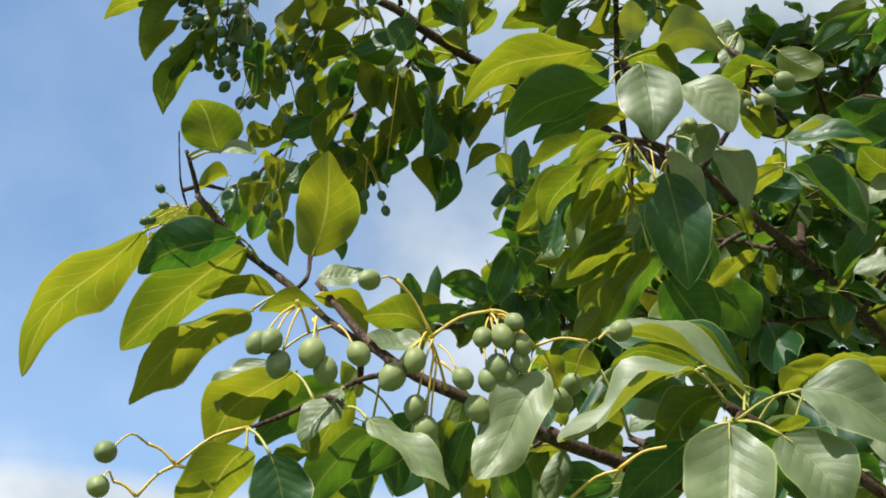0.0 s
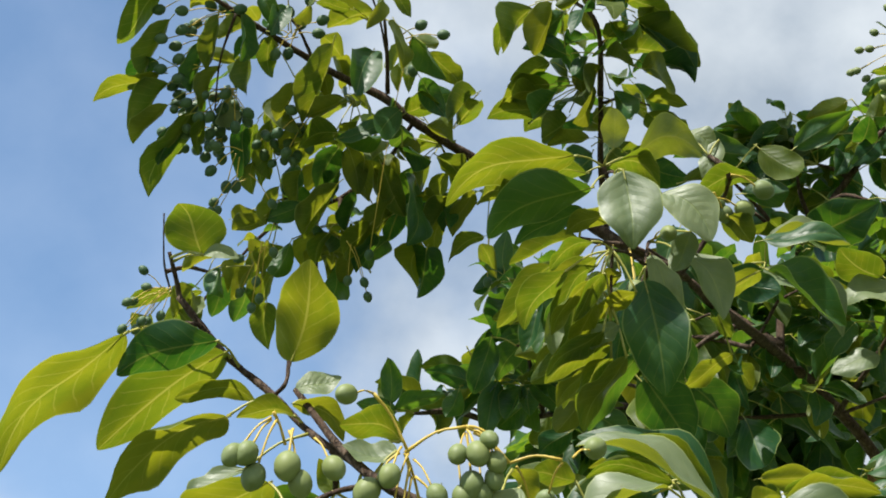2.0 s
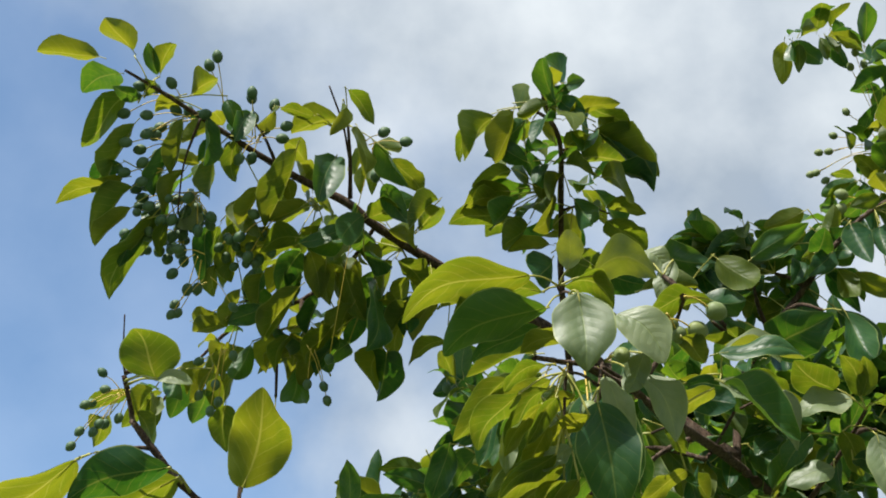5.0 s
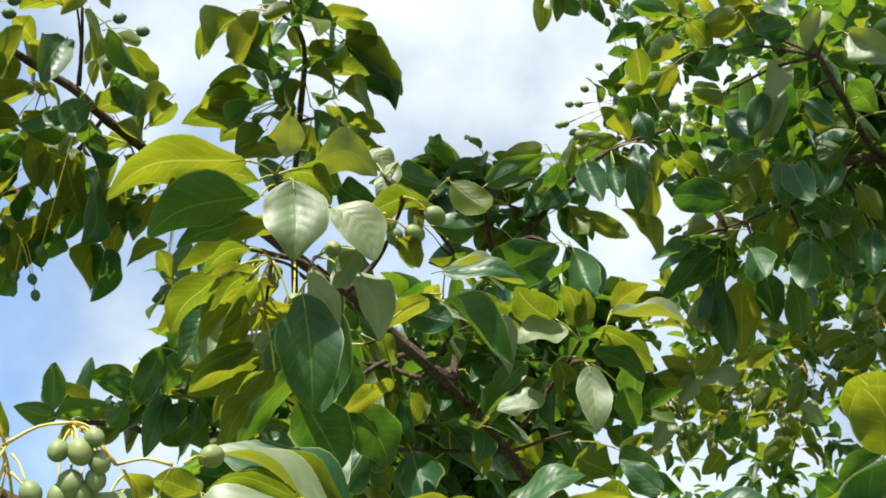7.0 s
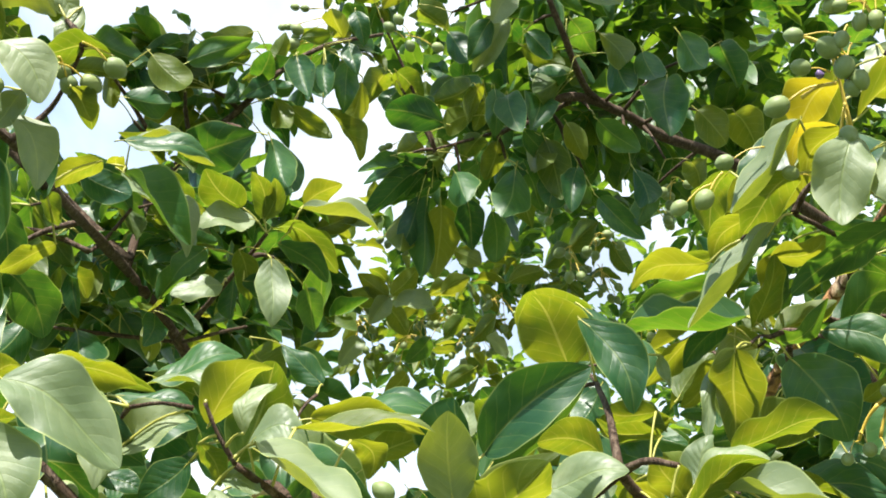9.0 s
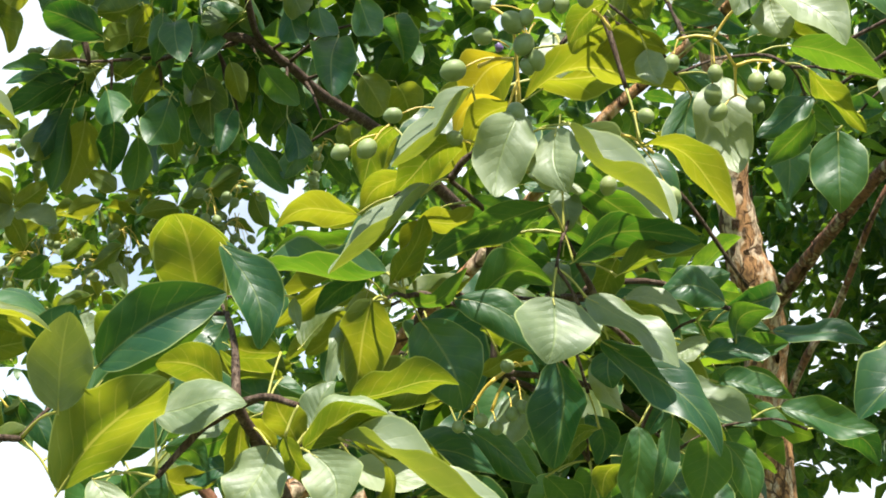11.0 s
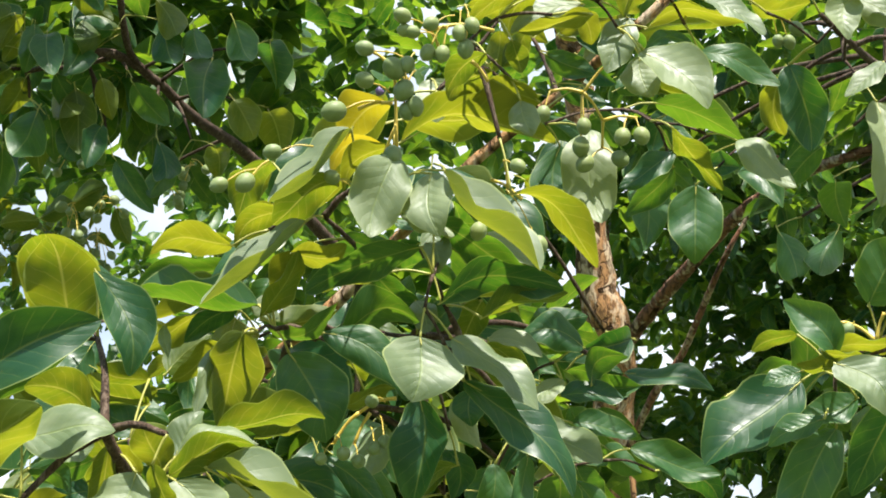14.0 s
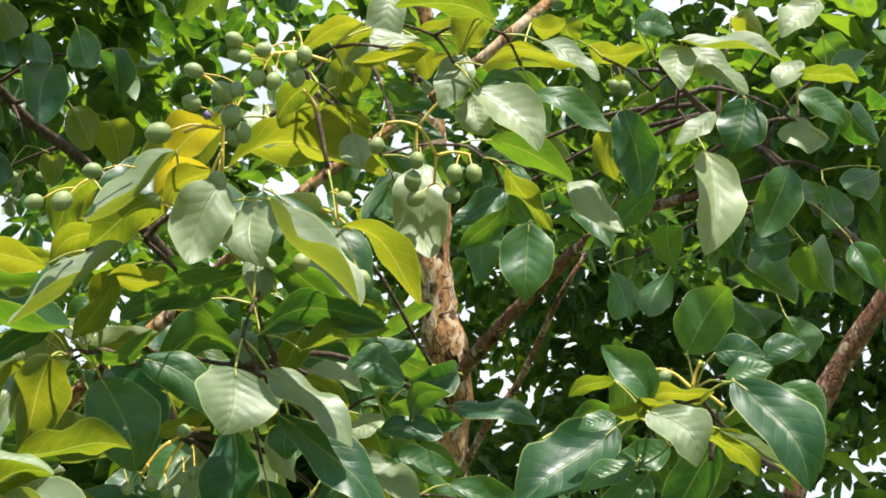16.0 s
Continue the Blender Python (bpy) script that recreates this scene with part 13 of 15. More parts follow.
leaf(mid_limb, (0.931, 0.748, 2.399), (0.946, 0.770, 2.369), 0.023, 14, 0, 'y')
leaf(mid_limb, (0.946, 0.729, 2.398), (0.950, 0.761, 2.374), 0.023, 35, 0, 'y')
leaf(mid_limb, (0.908, 0.995, 2.159), (0.875, 1.009, 2.183), 0.018, 4, 1, 'y')
leaf(mid_limb, (0.859, 0.927, 2.196), (0.869, 0.958, 2.149), 0.023, -21, 4, 'y')
leaf(mid_limb, (0.873, 0.973, 2.188), (0.862, 0.992, 2.152), 0.018, -90, 2)
leaf(mid_limb, (0.947, 0.849, 2.124), (0.899, 0.820, 2.032), 0.073, -12, 3)
leaf(mid_limb, (0.978, 0.834, 2.128), (1.015, 0.778, 2.050), 0.043, 51, 2, 'g')
leaf(mid_limb, (0.982, 0.830, 2.093), (1.071, 0.779, 1.996), 0.058, -9, 0, 'y')
leaf(mid_limb, (1.004, 0.905, 2.094), (1.006, 0.899, 1.999), 0.057, 51, 0, 'y')
leaf(mid_limb, (0.910, 0.976, 2.133), (0.900, 0.925, 2.021), 0.066, 36, 2)
leaf(mid_limb, (0.961, 0.978, 2.160), (1.009, 0.949, 2.142), 0.028, -61, 0)
leaf(mid_limb, (0.876, 0.972, 2.135), (0.913, 0.928, 2.159), 0.026, -44, 2, 'y')
leaf(mid_limb, (0.834, 0.968, 2.130), (0.833, 0.987, 2.035), 0.041, -130, 1, 'y')
leaf(mid_limb, (0.829, 0.943, 2.106), (0.826, 0.962, 2.019), 0.037, -108, 4, 'y')
leaf(mid_limb, (0.983, 0.961, 2.204), (0.947, 0.972, 2.163), 0.034, 95, 0)
leaf(mid_limb, (0.998, 0.933, 2.220), (1.006, 0.903, 2.176), 0.028, 79, 4)
leaf(mid_limb, (0.993, 0.944, 2.234), (1.023, 0.940, 2.195), 0.028, -42, 4)
leaf(mid_limb, (1.093, 0.840, 2.165), (1.060, 0.870, 2.181), 0.025, -78, 5, 'g')
leaf(mid_limb, (1.157, 0.832, 2.187), (1.101, 0.845, 2.198), 0.035, 51, 5)
leaf(mid_limb, (1.107, 0.879, 2.158), (1.137, 0.845, 2.147), 0.029, 76, 2, 'g')
leaf(mid_limb, (1.074, 0.923, 2.111), (1.068, 0.898, 2.062), 0.034, 44, 1)
leaf(mid_limb, (0.987, 0.973, 2.154), (0.984, 1.007, 2.150), 0.019, 56, 6, 'y')
leaf(mid_limb, (0.999, 1.017, 2.064), (1.060, 0.976, 2.020), 0.039, -66, 6)
leaf(mid_limb, (1.012, 0.971, 2.091), (0.967, 0.970, 2.026), 0.039, -54, 0, 'g')
leaf(mid_limb, (1.135, 0.924, 2.070), (1.113, 0.927, 2.018), 0.034, 133, 3)
leaf(mid_limb, (1.153, 0.902, 2.070), (1.162, 0.895, 2.019), 0.029, -123, 6)
leaf(mid_limb, (1.193, 0.889, 2.092), (1.160, 0.887, 2.022), 0.047, 144, 0, 'y')
leaf(mid_limb, (1.210, 0.873, 2.081), (1.262, 0.883, 2.056), 0.035, -28, 3)
leaf(mid_limb, (1.187, 0.868, 2.134), (1.208, 0.846, 2.080), 0.029, 105, 4)
leaf(mid_limb, (1.228, 0.831, 2.200), (1.186, 0.845, 2.176), 0.030, 84, 6, 'y')
leaf(mid_limb, (1.180, 0.862, 2.154), (1.218, 0.814, 2.142), 0.026, 77, 6)
leaf(mid_limb, (0.959, 1.018, 2.194), (0.986, 0.975, 2.216), 0.025, -60, 7)
leaf(mid_limb, (1.063, 0.886, 2.218), (1.063, 0.900, 2.172), 0.025, -123, 5)
leaf(mid_limb, (1.104, 0.890, 2.178), (1.071, 0.915, 2.156), 0.027, 75, 7, 'y')
leaf(mid_limb, (1.107, 0.864, 2.204), (1.069, 0.869, 2.209), 0.023, 50, 7, 'y')
leaf(mid_limb, (1.053, 0.914, 2.198), (1.065, 0.887, 2.213), 0.017, -59, 2)
leaf(mid_limb, (1.102, 0.917, 2.142), (1.125, 0.864, 2.172), 0.028, -11, 3, 'y')
leaf(front_branch, (0.755, 0.942, 1.970), (0.719, 0.936, 1.988), 0.023, 43, 4, 'y')
leaf(front_branch, (0.763, 0.933, 1.975), (0.802, 0.895, 1.984), 0.023, -44, 2, 'y')
leaf(front_branch, (0.753, 0.937, 1.982), (0.768, 0.913, 2.007), 0.028, 80, 4, 'g')
leaf(front_branch, (0.843, 0.973, 2.019), (0.895, 0.913, 2.039), 0.033, -16, 6, 'y')
leaf(front_branch, (0.782, 0.921, 1.966), (0.856, 0.840, 1.932), 0.048, 60, 1, 'g')
leaf(front_branch, (0.756, 0.894, 1.951), (0.829, 0.841, 1.921), 0.039, -10, 1, 'y')
leaf(front_branch, (0.757, 0.944, 1.961), (0.778, 0.943, 1.928), 0.019, -50, 7)
leaf(front_branch, (0.717, 0.977, 1.958), (0.759, 0.976, 1.930), 0.028, -52, 1)
leaf(front_branch, (0.746, 0.909, 1.936), (0.751, 0.859, 1.903), 0.037, 79, 6, 'g')
leaf(front_branch, (0.776, 1.088, 2.098), (0.815, 1.073, 2.073), 0.025, -63, 2, 'y')
leaf(front_branch, (0.776, 1.094, 2.087), (0.826, 1.061, 2.080), 0.025, -29, 1, 'y')
leaf(front_branch, (0.723, 1.106, 2.129), (0.688, 1.135, 2.103), 0.032, -114, 5)
leaf(front_branch, (0.712, 0.935, 1.938), (0.681, 0.930, 1.901), 0.027, -59, 7)
leaf(front_branch, (0.809, 0.903, 1.954), (0.819, 0.858, 1.924), 0.028, 84, 4, 'g')
leaf(front_branch, (0.824, 1.084, 2.162), (0.855, 1.082, 2.126), 0.020, -14, 0, 'y')
leaf(front_branch, (0.813, 1.085, 2.055), (0.867, 1.078, 2.053), 0.032, -65, 1)
leaf(front_branch, (0.887, 1.114, 2.146), (0.881, 1.058, 2.152), 0.034, -45, 2)
leaf(front_branch, (0.845, 1.075, 2.149), (0.869, 1.056, 2.112), 0.027, -78, 0, 'y')
leaf(mid_limb, (1.113, 0.735, 2.481), (1.075, 0.751, 2.453), 0.030, -107, 0)
leaf(mid_limb, (1.136, 0.698, 2.481), (1.149, 0.655, 2.402), 0.043, 91, 2, 'g')
leaf(mid_limb, (1.128, 0.718, 2.475), (1.089, 0.715, 2.485), 0.024, -155, 6)
leaf(mid_limb, (1.130, 0.729, 2.466), (1.128, 0.692, 2.432), 0.030, 95, 1)
leaf(mid_limb, (1.140, 0.741, 2.447), (1.173, 0.697, 2.437), 0.024, -6, 0, 'y')
leaf(mid_limb, (1.153, 0.725, 2.441), (1.218, 0.661, 2.403), 0.040, -10, 2, 'y')
leaf(mid_limb, (1.172, 0.716, 2.426), (1.173, 0.741, 2.379), 0.027, -129, 0)
leaf(front_branch, (0.629, 1.012, 1.919), (0.595, 0.988, 1.849), 0.048, -31, 5, 'g')
leaf(front_branch, (0.645, 1.014, 1.892), (0.697, 0.971, 1.869), 0.029, 75, 5, 'g')
leaf(front_branch, (0.715, 0.949, 1.950), (0.679, 0.928, 1.887), 0.048, -32, 3)
leaf(front_branch, (0.718, 0.972, 1.966), (0.725, 0.997, 1.915), 0.027, 17, 2)
leaf(front_branch, (0.730, 0.942, 1.960), (0.758, 0.937, 1.924), 0.019, -56, 4)
leaf(front_branch, (0.767, 0.924, 1.954), (0.742, 0.890, 1.887), 0.049, 6, 3, 'g')
leaf(front_branch, (0.826, 0.935, 1.962), (0.836, 0.891, 1.936), 0.028, 88, 0, 'g')
leaf(front_branch, (0.812, 0.909, 1.942), (0.816, 0.926, 1.897), 0.019, -24, 1, 'y')
leaf(front_branch, (0.767, 1.054, 1.969), (0.736, 1.079, 1.961), 0.024, -110, 1)
leaf(front_branch, (0.710, 1.040, 1.981), (0.747, 1.063, 1.970), 0.027, -35, 3)
leaf(front_branch, (0.717, 1.081, 1.985), (0.703, 1.060, 1.946), 0.029, 178, 7, 'y')
leaf(front_branch, (0.706, 1.117, 1.971), (0.710, 1.071, 1.919), 0.044, -127, 3)
leaf(front_branch, (0.946, 1.035, 1.974), (0.949, 0.993, 1.939), 0.031, 74, 1)
leaf(front_branch, (0.835, 1.022, 1.926), (0.863, 1.014, 1.942), 0.019, -85, 3, 'y')
leaf(front_branch, (0.961, 1.020, 1.975), (0.926, 1.012, 1.938), 0.031, 130, 1)
leaf(mid_limb, (1.254, 0.671, 2.583), (1.210, 0.789, 2.559), 0.054, -10, 1, 'y')
leaf(mid_limb, (1.219, 0.806, 2.537), (1.235, 0.762, 2.549), 0.027, 128, 5)
leaf(mid_limb, (1.148, 0.818, 2.603), (1.199, 0.757, 2.591), 0.033, -5, 0, 'y')
leaf(mid_limb, (1.356, 0.906, 2.248), (1.417, 0.829, 2.220), 0.042, 61, 1)
leaf(front_branch, (0.570, 0.993, 1.916), (0.626, 0.936, 1.970), 0.039, -53, 0, 'y')
leaf(front_branch, (0.613, 0.982, 1.921), (0.635, 0.951, 1.976), 0.038, 118, 2)
leaf(front_branch, (0.428, 1.022, 1.977), (0.505, 1.012, 1.924), 0.038, -8, 4, 'y')
leaf(front_branch, (0.490, 1.057, 2.029), (0.568, 1.022, 2.027), 0.046, 46, 1, 'g')
leaf(front_branch, (0.534, 1.053, 1.934), (0.561, 1.029, 1.964), 0.019, -54, 0, 'y')
leaf(front_branch, (0.545, 1.036, 1.964), (0.575, 1.035, 1.931), 0.021, -60, 1)
leaf(front_branch, (0.552, 1.021, 1.958), (0.580, 1.020, 1.927), 0.019, -59, 0)
leaf(front_branch, (0.533, 1.030, 1.922), (0.560, 1.011, 1.934), 0.013, -46, 4, 'y')
leaf(front_branch, (0.504, 1.056, 1.924), (0.531, 1.038, 1.937), 0.017, -69, 5)
leaf(front_branch, (0.444, 1.103, 1.962), (0.502, 1.089, 1.944), 0.025, -29, 1)
leaf(front_branch, (0.510, 1.106, 1.947), (0.465, 1.099, 1.968), 0.029, -123, 0)
leaf(front_branch, (0.444, 1.109, 1.998), (0.467, 1.069, 1.964), 0.030, 83, 3, 'g')
leaf(front_branch, (0.416, 1.087, 1.982), (0.437, 1.054, 1.958), 0.024, 86, 5, 'g')
leaf(front_branch, (0.408, 1.068, 1.949), (0.429, 1.026, 1.900), 0.039, 64, 0, 'g')
leaf(front_branch, (0.443, 1.123, 2.017), (0.486, 1.104, 2.027), 0.035, 74, 5, 'g')
leaf(front_branch, (0.700, 0.981, 2.000), (0.649, 1.007, 2.015), 0.030, 67, 0, 'y')
leaf(front_branch, (0.736, 0.859, 1.967), (0.787, 0.805, 1.982), 0.032, -14, 2, 'y')
leaf(front_branch, (0.672, 0.939, 2.017), (0.713, 0.921, 1.995), 0.021, -28, 4, 'y')
leaf(front_branch, (0.716, 0.920, 2.010), (0.684, 0.952, 1.990), 0.020, 38, 1, 'y')
leaf(front_branch, (0.735, 1.014, 2.034), (0.784, 0.986, 2.019), 0.025, -67, 0)
leaf(front_branch, (0.768, 0.977, 2.058), (0.797, 0.960, 2.098), 0.030, -83, 0, 'y')
leaf(front_branch, (0.735, 0.911, 1.950), (0.772, 0.867, 1.977), 0.034, 72, 4, 'g')
leaf(front_branch, (0.727, 0.895, 1.943), (0.759, 0.860, 1.962), 0.022, -31, 0, 'y')
leaf(front_branch, (0.668, 1.086, 2.070), (0.631, 1.069, 2.081), 0.025, 43, 0)
leaf(front_branch, (0.713, 1.046, 2.092), (0.728, 1.017, 2.059), 0.028, -97, 1)
leaf(front_branch, (0.686, 1.077, 2.066), (0.728, 1.070, 2.077), 0.025, -72, 1, 'y')
leaf(front_branch, (0.620, 1.041, 1.979), (0.647, 1.009, 2.012), 0.023, -62, 1, 'y')
leaf(front_branch, (0.545, 1.145, 2.072), (0.517, 1.170, 2.043), 0.020, 60, 2)
leaf(front_branch, (0.483, 1.076, 1.929), (0.449, 1.089, 1.931), 0.029, -70, 3, 'g')
leaf(front_branch, (0.723, 0.961, 1.959), (0.681, 0.947, 1.970), 0.027, 46, 0, 'y')
leaf(front_branch, (0.690, 0.960, 1.949), (0.720, 0.983, 1.941), 0.027, -32, 0)
leaf(front_branch, (0.722, 0.917, 1.922), (0.719, 0.883, 1.936), 0.028, 103, 3, 'g')
leaf(front_branch, (0.675, 1.003, 1.938), (0.711, 0.992, 1.968), 0.027, -88, 1)
leaf(front_branch, (0.668, 1.168, 2.093), (0.699, 1.141, 2.113), 0.021, -63, 1)
leaf(front_branch, (0.561, 1.076, 2.015), (0.521, 1.076, 2.020), 0.023, 62, 1, 'y')
leaf(mid_limb, (1.120, 0.793, 2.500), (1.133, 0.750, 2.455), 0.032, 104, 4, 'g')
leaf(mid_limb, (1.163, 0.772, 2.468), (1.187, 0.739, 2.490), 0.026, -61, 6)
leaf(mid_limb, (1.104, 0.748, 2.549), (1.149, 0.750, 2.532), 0.027, -25, 6, 'y')
bent_leaf(near_branch, (-0.190, 0.775, 1.994), (-0.280, 0.861, 1.935), 0.045, -3, 'y', -0.13, 0.08, 0.28)
bent_leaf(near_branch, (-0.133, 0.779, 1.992), (-0.196, 0.794, 1.975), 0.033, 35, 'g', -0.11, 0.07, 0.3)
bent_leaf(near_branch, (-0.131, 0.802, 1.996), (-0.218, 0.863, 1.954), 0.046, 7, 'y', -0.01, 0.05, 0.28)
bent_leaf(near_branch, (-0.125, 0.795, 1.948), (-0.206, 0.850, 1.910), 0.038, 5, 'y', -0.14, 0.09, 0.28)
bent_leaf(near_branch, (-0.108, 0.800, 1.959), (-0.159, 0.797, 1.961), 0.019, 17, 'y', -0.23, 0.14, 0.28)
bent_leaf(near_branch, (-0.089, 0.805, 1.991), (-0.075, 0.744, 2.031), 0.041, -18, 'y', -0.08, 0.06, 0.28)
bent_leaf(near_branch, (-0.149, 0.785, 2.058), (-0.162, 0.755, 2.078), 0.047, -6, 'y', -0.01, 0.06, 0.28)
bent_leaf(near_branch, (-0.146, 0.772, 2.050), (-0.123, 0.772, 2.048), 0.012, 80, 'w', -0.17, 0.11, 0.28)
bent_leaf(near_branch, (-0.083, 0.785, 1.962), (-0.055, 0.785, 1.971), 0.019, 76, 'w', 0.05, -0.00, 0.28)
bent_leaf(near_branch, (-0.083, 0.784, 1.944), (-0.118, 0.786, 1.943), 0.019, 17, 'y', -0.10, 0.10, 0.28)
bent_leaf(near_branch, (-0.083, 0.778, 1.949), (-0.053, 0.800, 1.934), 0.021, -11, 'y', 0.24, 0.16, 0.28)
bent_leaf(near_branch, (-0.017, 0.784, 1.928), (-0.054, 0.775, 1.934), 0.028, 21, 'y', -0.12, 0.13, 0.28)
bent_leaf(near_branch, (-0.019, 0.757, 1.910), (-0.051, 0.757, 1.913), 0.021, -63, 'w', -0.17, -0.11, 0.28)
bent_leaf(near_branch, (-0.091, 0.751, 1.887), (-0.143, 0.796, 1.855), 0.045, 8, 'y', -0.13, 0.11, 0.28)
bent_leaf(near_branch, (-0.060, 0.770, 1.884), (-0.116, 0.790, 1.860), 0.031, 34, 'g', -0.17, 0.09, 0.28)
bent_leaf(near_branch, (-0.109, 0.777, 1.906), (-0.137, 0.776, 1.873), 0.021, -59, 'w', 0.17, 0.14, 0.28)
bent_leaf(near_branch, (-0.112, 0.726, 1.831), (-0.149, 0.766, 1.802), 0.040, 1, 'y', 0.02, 0.04, 0.28)
bent_leaf(near_branch, (-0.098, 0.717, 1.825), (-0.091, 0.728, 1.783), 0.033, 141, 'g', -0.09, 0.03, 0.28)
bent_leaf(near_branch, (-0.083, 0.769, 1.846), (-0.104, 0.774, 1.843), 0.015, 19, 'y', -0.05, 0.08, 0.28)
bent_leaf(near_branch, (-0.063, 0.739, 1.871), (-0.085, 0.738, 1.840), 0.022, -69, 'w', -0.01, 0.03, 0.28)
bent_leaf(near_branch, (-0.058, 0.748, 1.874), (-0.084, 0.786, 1.847), 0.022, -4, 'y', 0.06, 0.03, 0.28)
bent_leaf(near_branch, (-0.050, 0.800, 1.870), (-0.091, 0.831, 1.833), 0.034, 28, 'g', -0.08, 0.07, 0.28)
bent_leaf(near_branch, (-0.019, 0.777, 1.871), (-0.061, 0.802, 1.842), 0.024, 29, 'g', 0.05, 0.04, 0.28)
bent_leaf(near_branch, (-0.046, 0.702, 1.838), (-0.004, 0.701, 1.798), 0.024, 57, 'w', -0.02, 0.04, 0.28)
bent_leaf(near_branch, (0.049, 0.721, 1.873), (0.010, 0.718, 1.810), 0.035, -70, 'w', -0.05, 0.02, 0.5)
bent_leaf(near_branch, (0.049, 0.778, 1.908), (0.061, 0.798, 1.894), 0.017, 6, 'y', 0.12, 0.10, 0.28)
bent_leaf(near_branch, (0.095, 0.859, 1.935), (0.066, 0.855, 1.938), 0.024, 23, 'y', 0.00, 0.05, 0.28)
bent_leaf(near_branch, (0.073, 0.887, 1.908), (0.058, 0.872, 1.919), 0.015, 3, 'y', 0.07, 0.01, 0.28)
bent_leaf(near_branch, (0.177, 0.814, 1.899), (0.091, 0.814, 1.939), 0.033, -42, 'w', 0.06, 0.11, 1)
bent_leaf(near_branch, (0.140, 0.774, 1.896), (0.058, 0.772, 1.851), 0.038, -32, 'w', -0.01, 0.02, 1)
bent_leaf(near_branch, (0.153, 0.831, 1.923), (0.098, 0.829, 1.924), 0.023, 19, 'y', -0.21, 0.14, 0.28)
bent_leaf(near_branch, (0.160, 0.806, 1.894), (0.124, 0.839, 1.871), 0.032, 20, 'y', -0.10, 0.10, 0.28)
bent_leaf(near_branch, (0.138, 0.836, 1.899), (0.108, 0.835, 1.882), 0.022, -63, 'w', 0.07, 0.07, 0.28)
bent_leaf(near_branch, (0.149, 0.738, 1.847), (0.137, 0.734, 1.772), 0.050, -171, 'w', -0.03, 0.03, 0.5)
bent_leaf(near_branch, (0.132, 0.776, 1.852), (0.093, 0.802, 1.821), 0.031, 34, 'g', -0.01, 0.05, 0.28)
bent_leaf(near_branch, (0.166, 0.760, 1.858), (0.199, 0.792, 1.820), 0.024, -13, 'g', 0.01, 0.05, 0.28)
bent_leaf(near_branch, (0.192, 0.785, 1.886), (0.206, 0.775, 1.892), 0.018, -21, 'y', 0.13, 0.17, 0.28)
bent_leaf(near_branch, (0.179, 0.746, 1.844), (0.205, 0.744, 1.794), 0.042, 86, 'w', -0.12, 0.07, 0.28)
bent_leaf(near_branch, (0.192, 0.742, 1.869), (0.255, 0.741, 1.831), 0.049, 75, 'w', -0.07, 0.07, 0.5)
bent_leaf(near_branch, (0.213, 0.800, 1.898), (0.272, 0.794, 1.902), 0.028, -17, 'y', 0.13, 0.12, 0.28)
bent_leaf(near_branch, (0.186, 0.830, 1.907), (0.188, 0.835, 1.886), 0.018, 163, 'g', -0.23, 0.06, 0.28)
bent_leaf(near_branch, (0.186, 0.803, 1.871), (0.210, 0.799, 1.874), 0.019, -18, 'y', -0.11, -0.06, 0.28)
bent_leaf(near_branch, (0.102, 0.850, 1.917), (0.090, 0.888, 1.889), 0.023, 40, 'y', 0.02, 0.05, 0.28)
bent_leaf(near_branch, (0.095, 0.836, 1.851), (0.049, 0.839, 1.847), 0.024, 41, 'g', -0.08, 0.07, 0.28)
bent_leaf(near_branch, (0.011, 0.805, 1.855), (0.008, 0.839, 1.830), 0.017, 18, 'y', 0.05, 0.05, 0.28)
bent_leaf(near_branch, (-0.004, 0.794, 1.875), (-0.016, 0.829, 1.850), 0.016, 31, 'y', -0.00, 0.05, 0.28)
bent_leaf(near_branch, (0.009, 0.797, 1.875), (-0.012, 0.832, 1.833), 0.023, 46, 'g', -0.04, 0.05, 0.28)
bent_leaf(near_branch, (0.242, 0.893, 1.890), (0.281, 0.907, 1.874), 0.029, -31, 'g', 0.02, 0.06, 0.28)
bent_leaf(near_branch, (-0.036, 0.833, 1.892), (-0.037, 0.866, 1.853), 0.020, -1, 'g', 0.09, 0.05, 0.28)
bent_leaf(near_branch, (0.033, 0.834, 1.870), (0.043, 0.863, 1.836), 0.020, -17, 'g', 0.00, 0.05, 0.28)
bent_leaf(near_branch, (0.067, 0.833, 1.869), (0.051, 0.831, 1.832), 0.017, -99, 'w', -0.06, 0.03, 0.28)
bent_leaf(near_branch, (-0.071, 0.834, 1.871), (-0.057, 0.858, 1.843), 0.025, -23, 'g', 0.06, 0.06, 0.28)
bent_leaf(near_branch, (0.070, 0.899, 1.908), (0.024, 0.944, 1.876), 0.038, 15, 'y', -0.03, 0.06, 0.28)
bent_leaf(left_branch, (0.113, 0.923, 2.238), (0.011, 0.971, 2.219), 0.051, 10, 'y', -0.17, 0.12, 0.28)
bent_leaf(left_branch, (0.126, 0.930, 2.212), (0.045, 0.967, 2.187), 0.047, 22, 'g', -0.13, 0.09, 0.28)
bent_leaf(left_branch, (0.125, 0.947, 2.238), (0.053, 0.979, 2.227), 0.038, 7, 'y', -0.19, 0.14, 0.28)
bent_leaf(left_branch, (0.144, 0.942, 2.242), (0.185, 0.958, 2.230), 0.031, -7, 'y', 0.27, 0.21, 0.28)
bent_leaf(left_branch, (0.143, 0.914, 2.239), (0.141, 0.891, 2.262), 0.022, -0, 'w', -0.08, 0.05, 0.28)
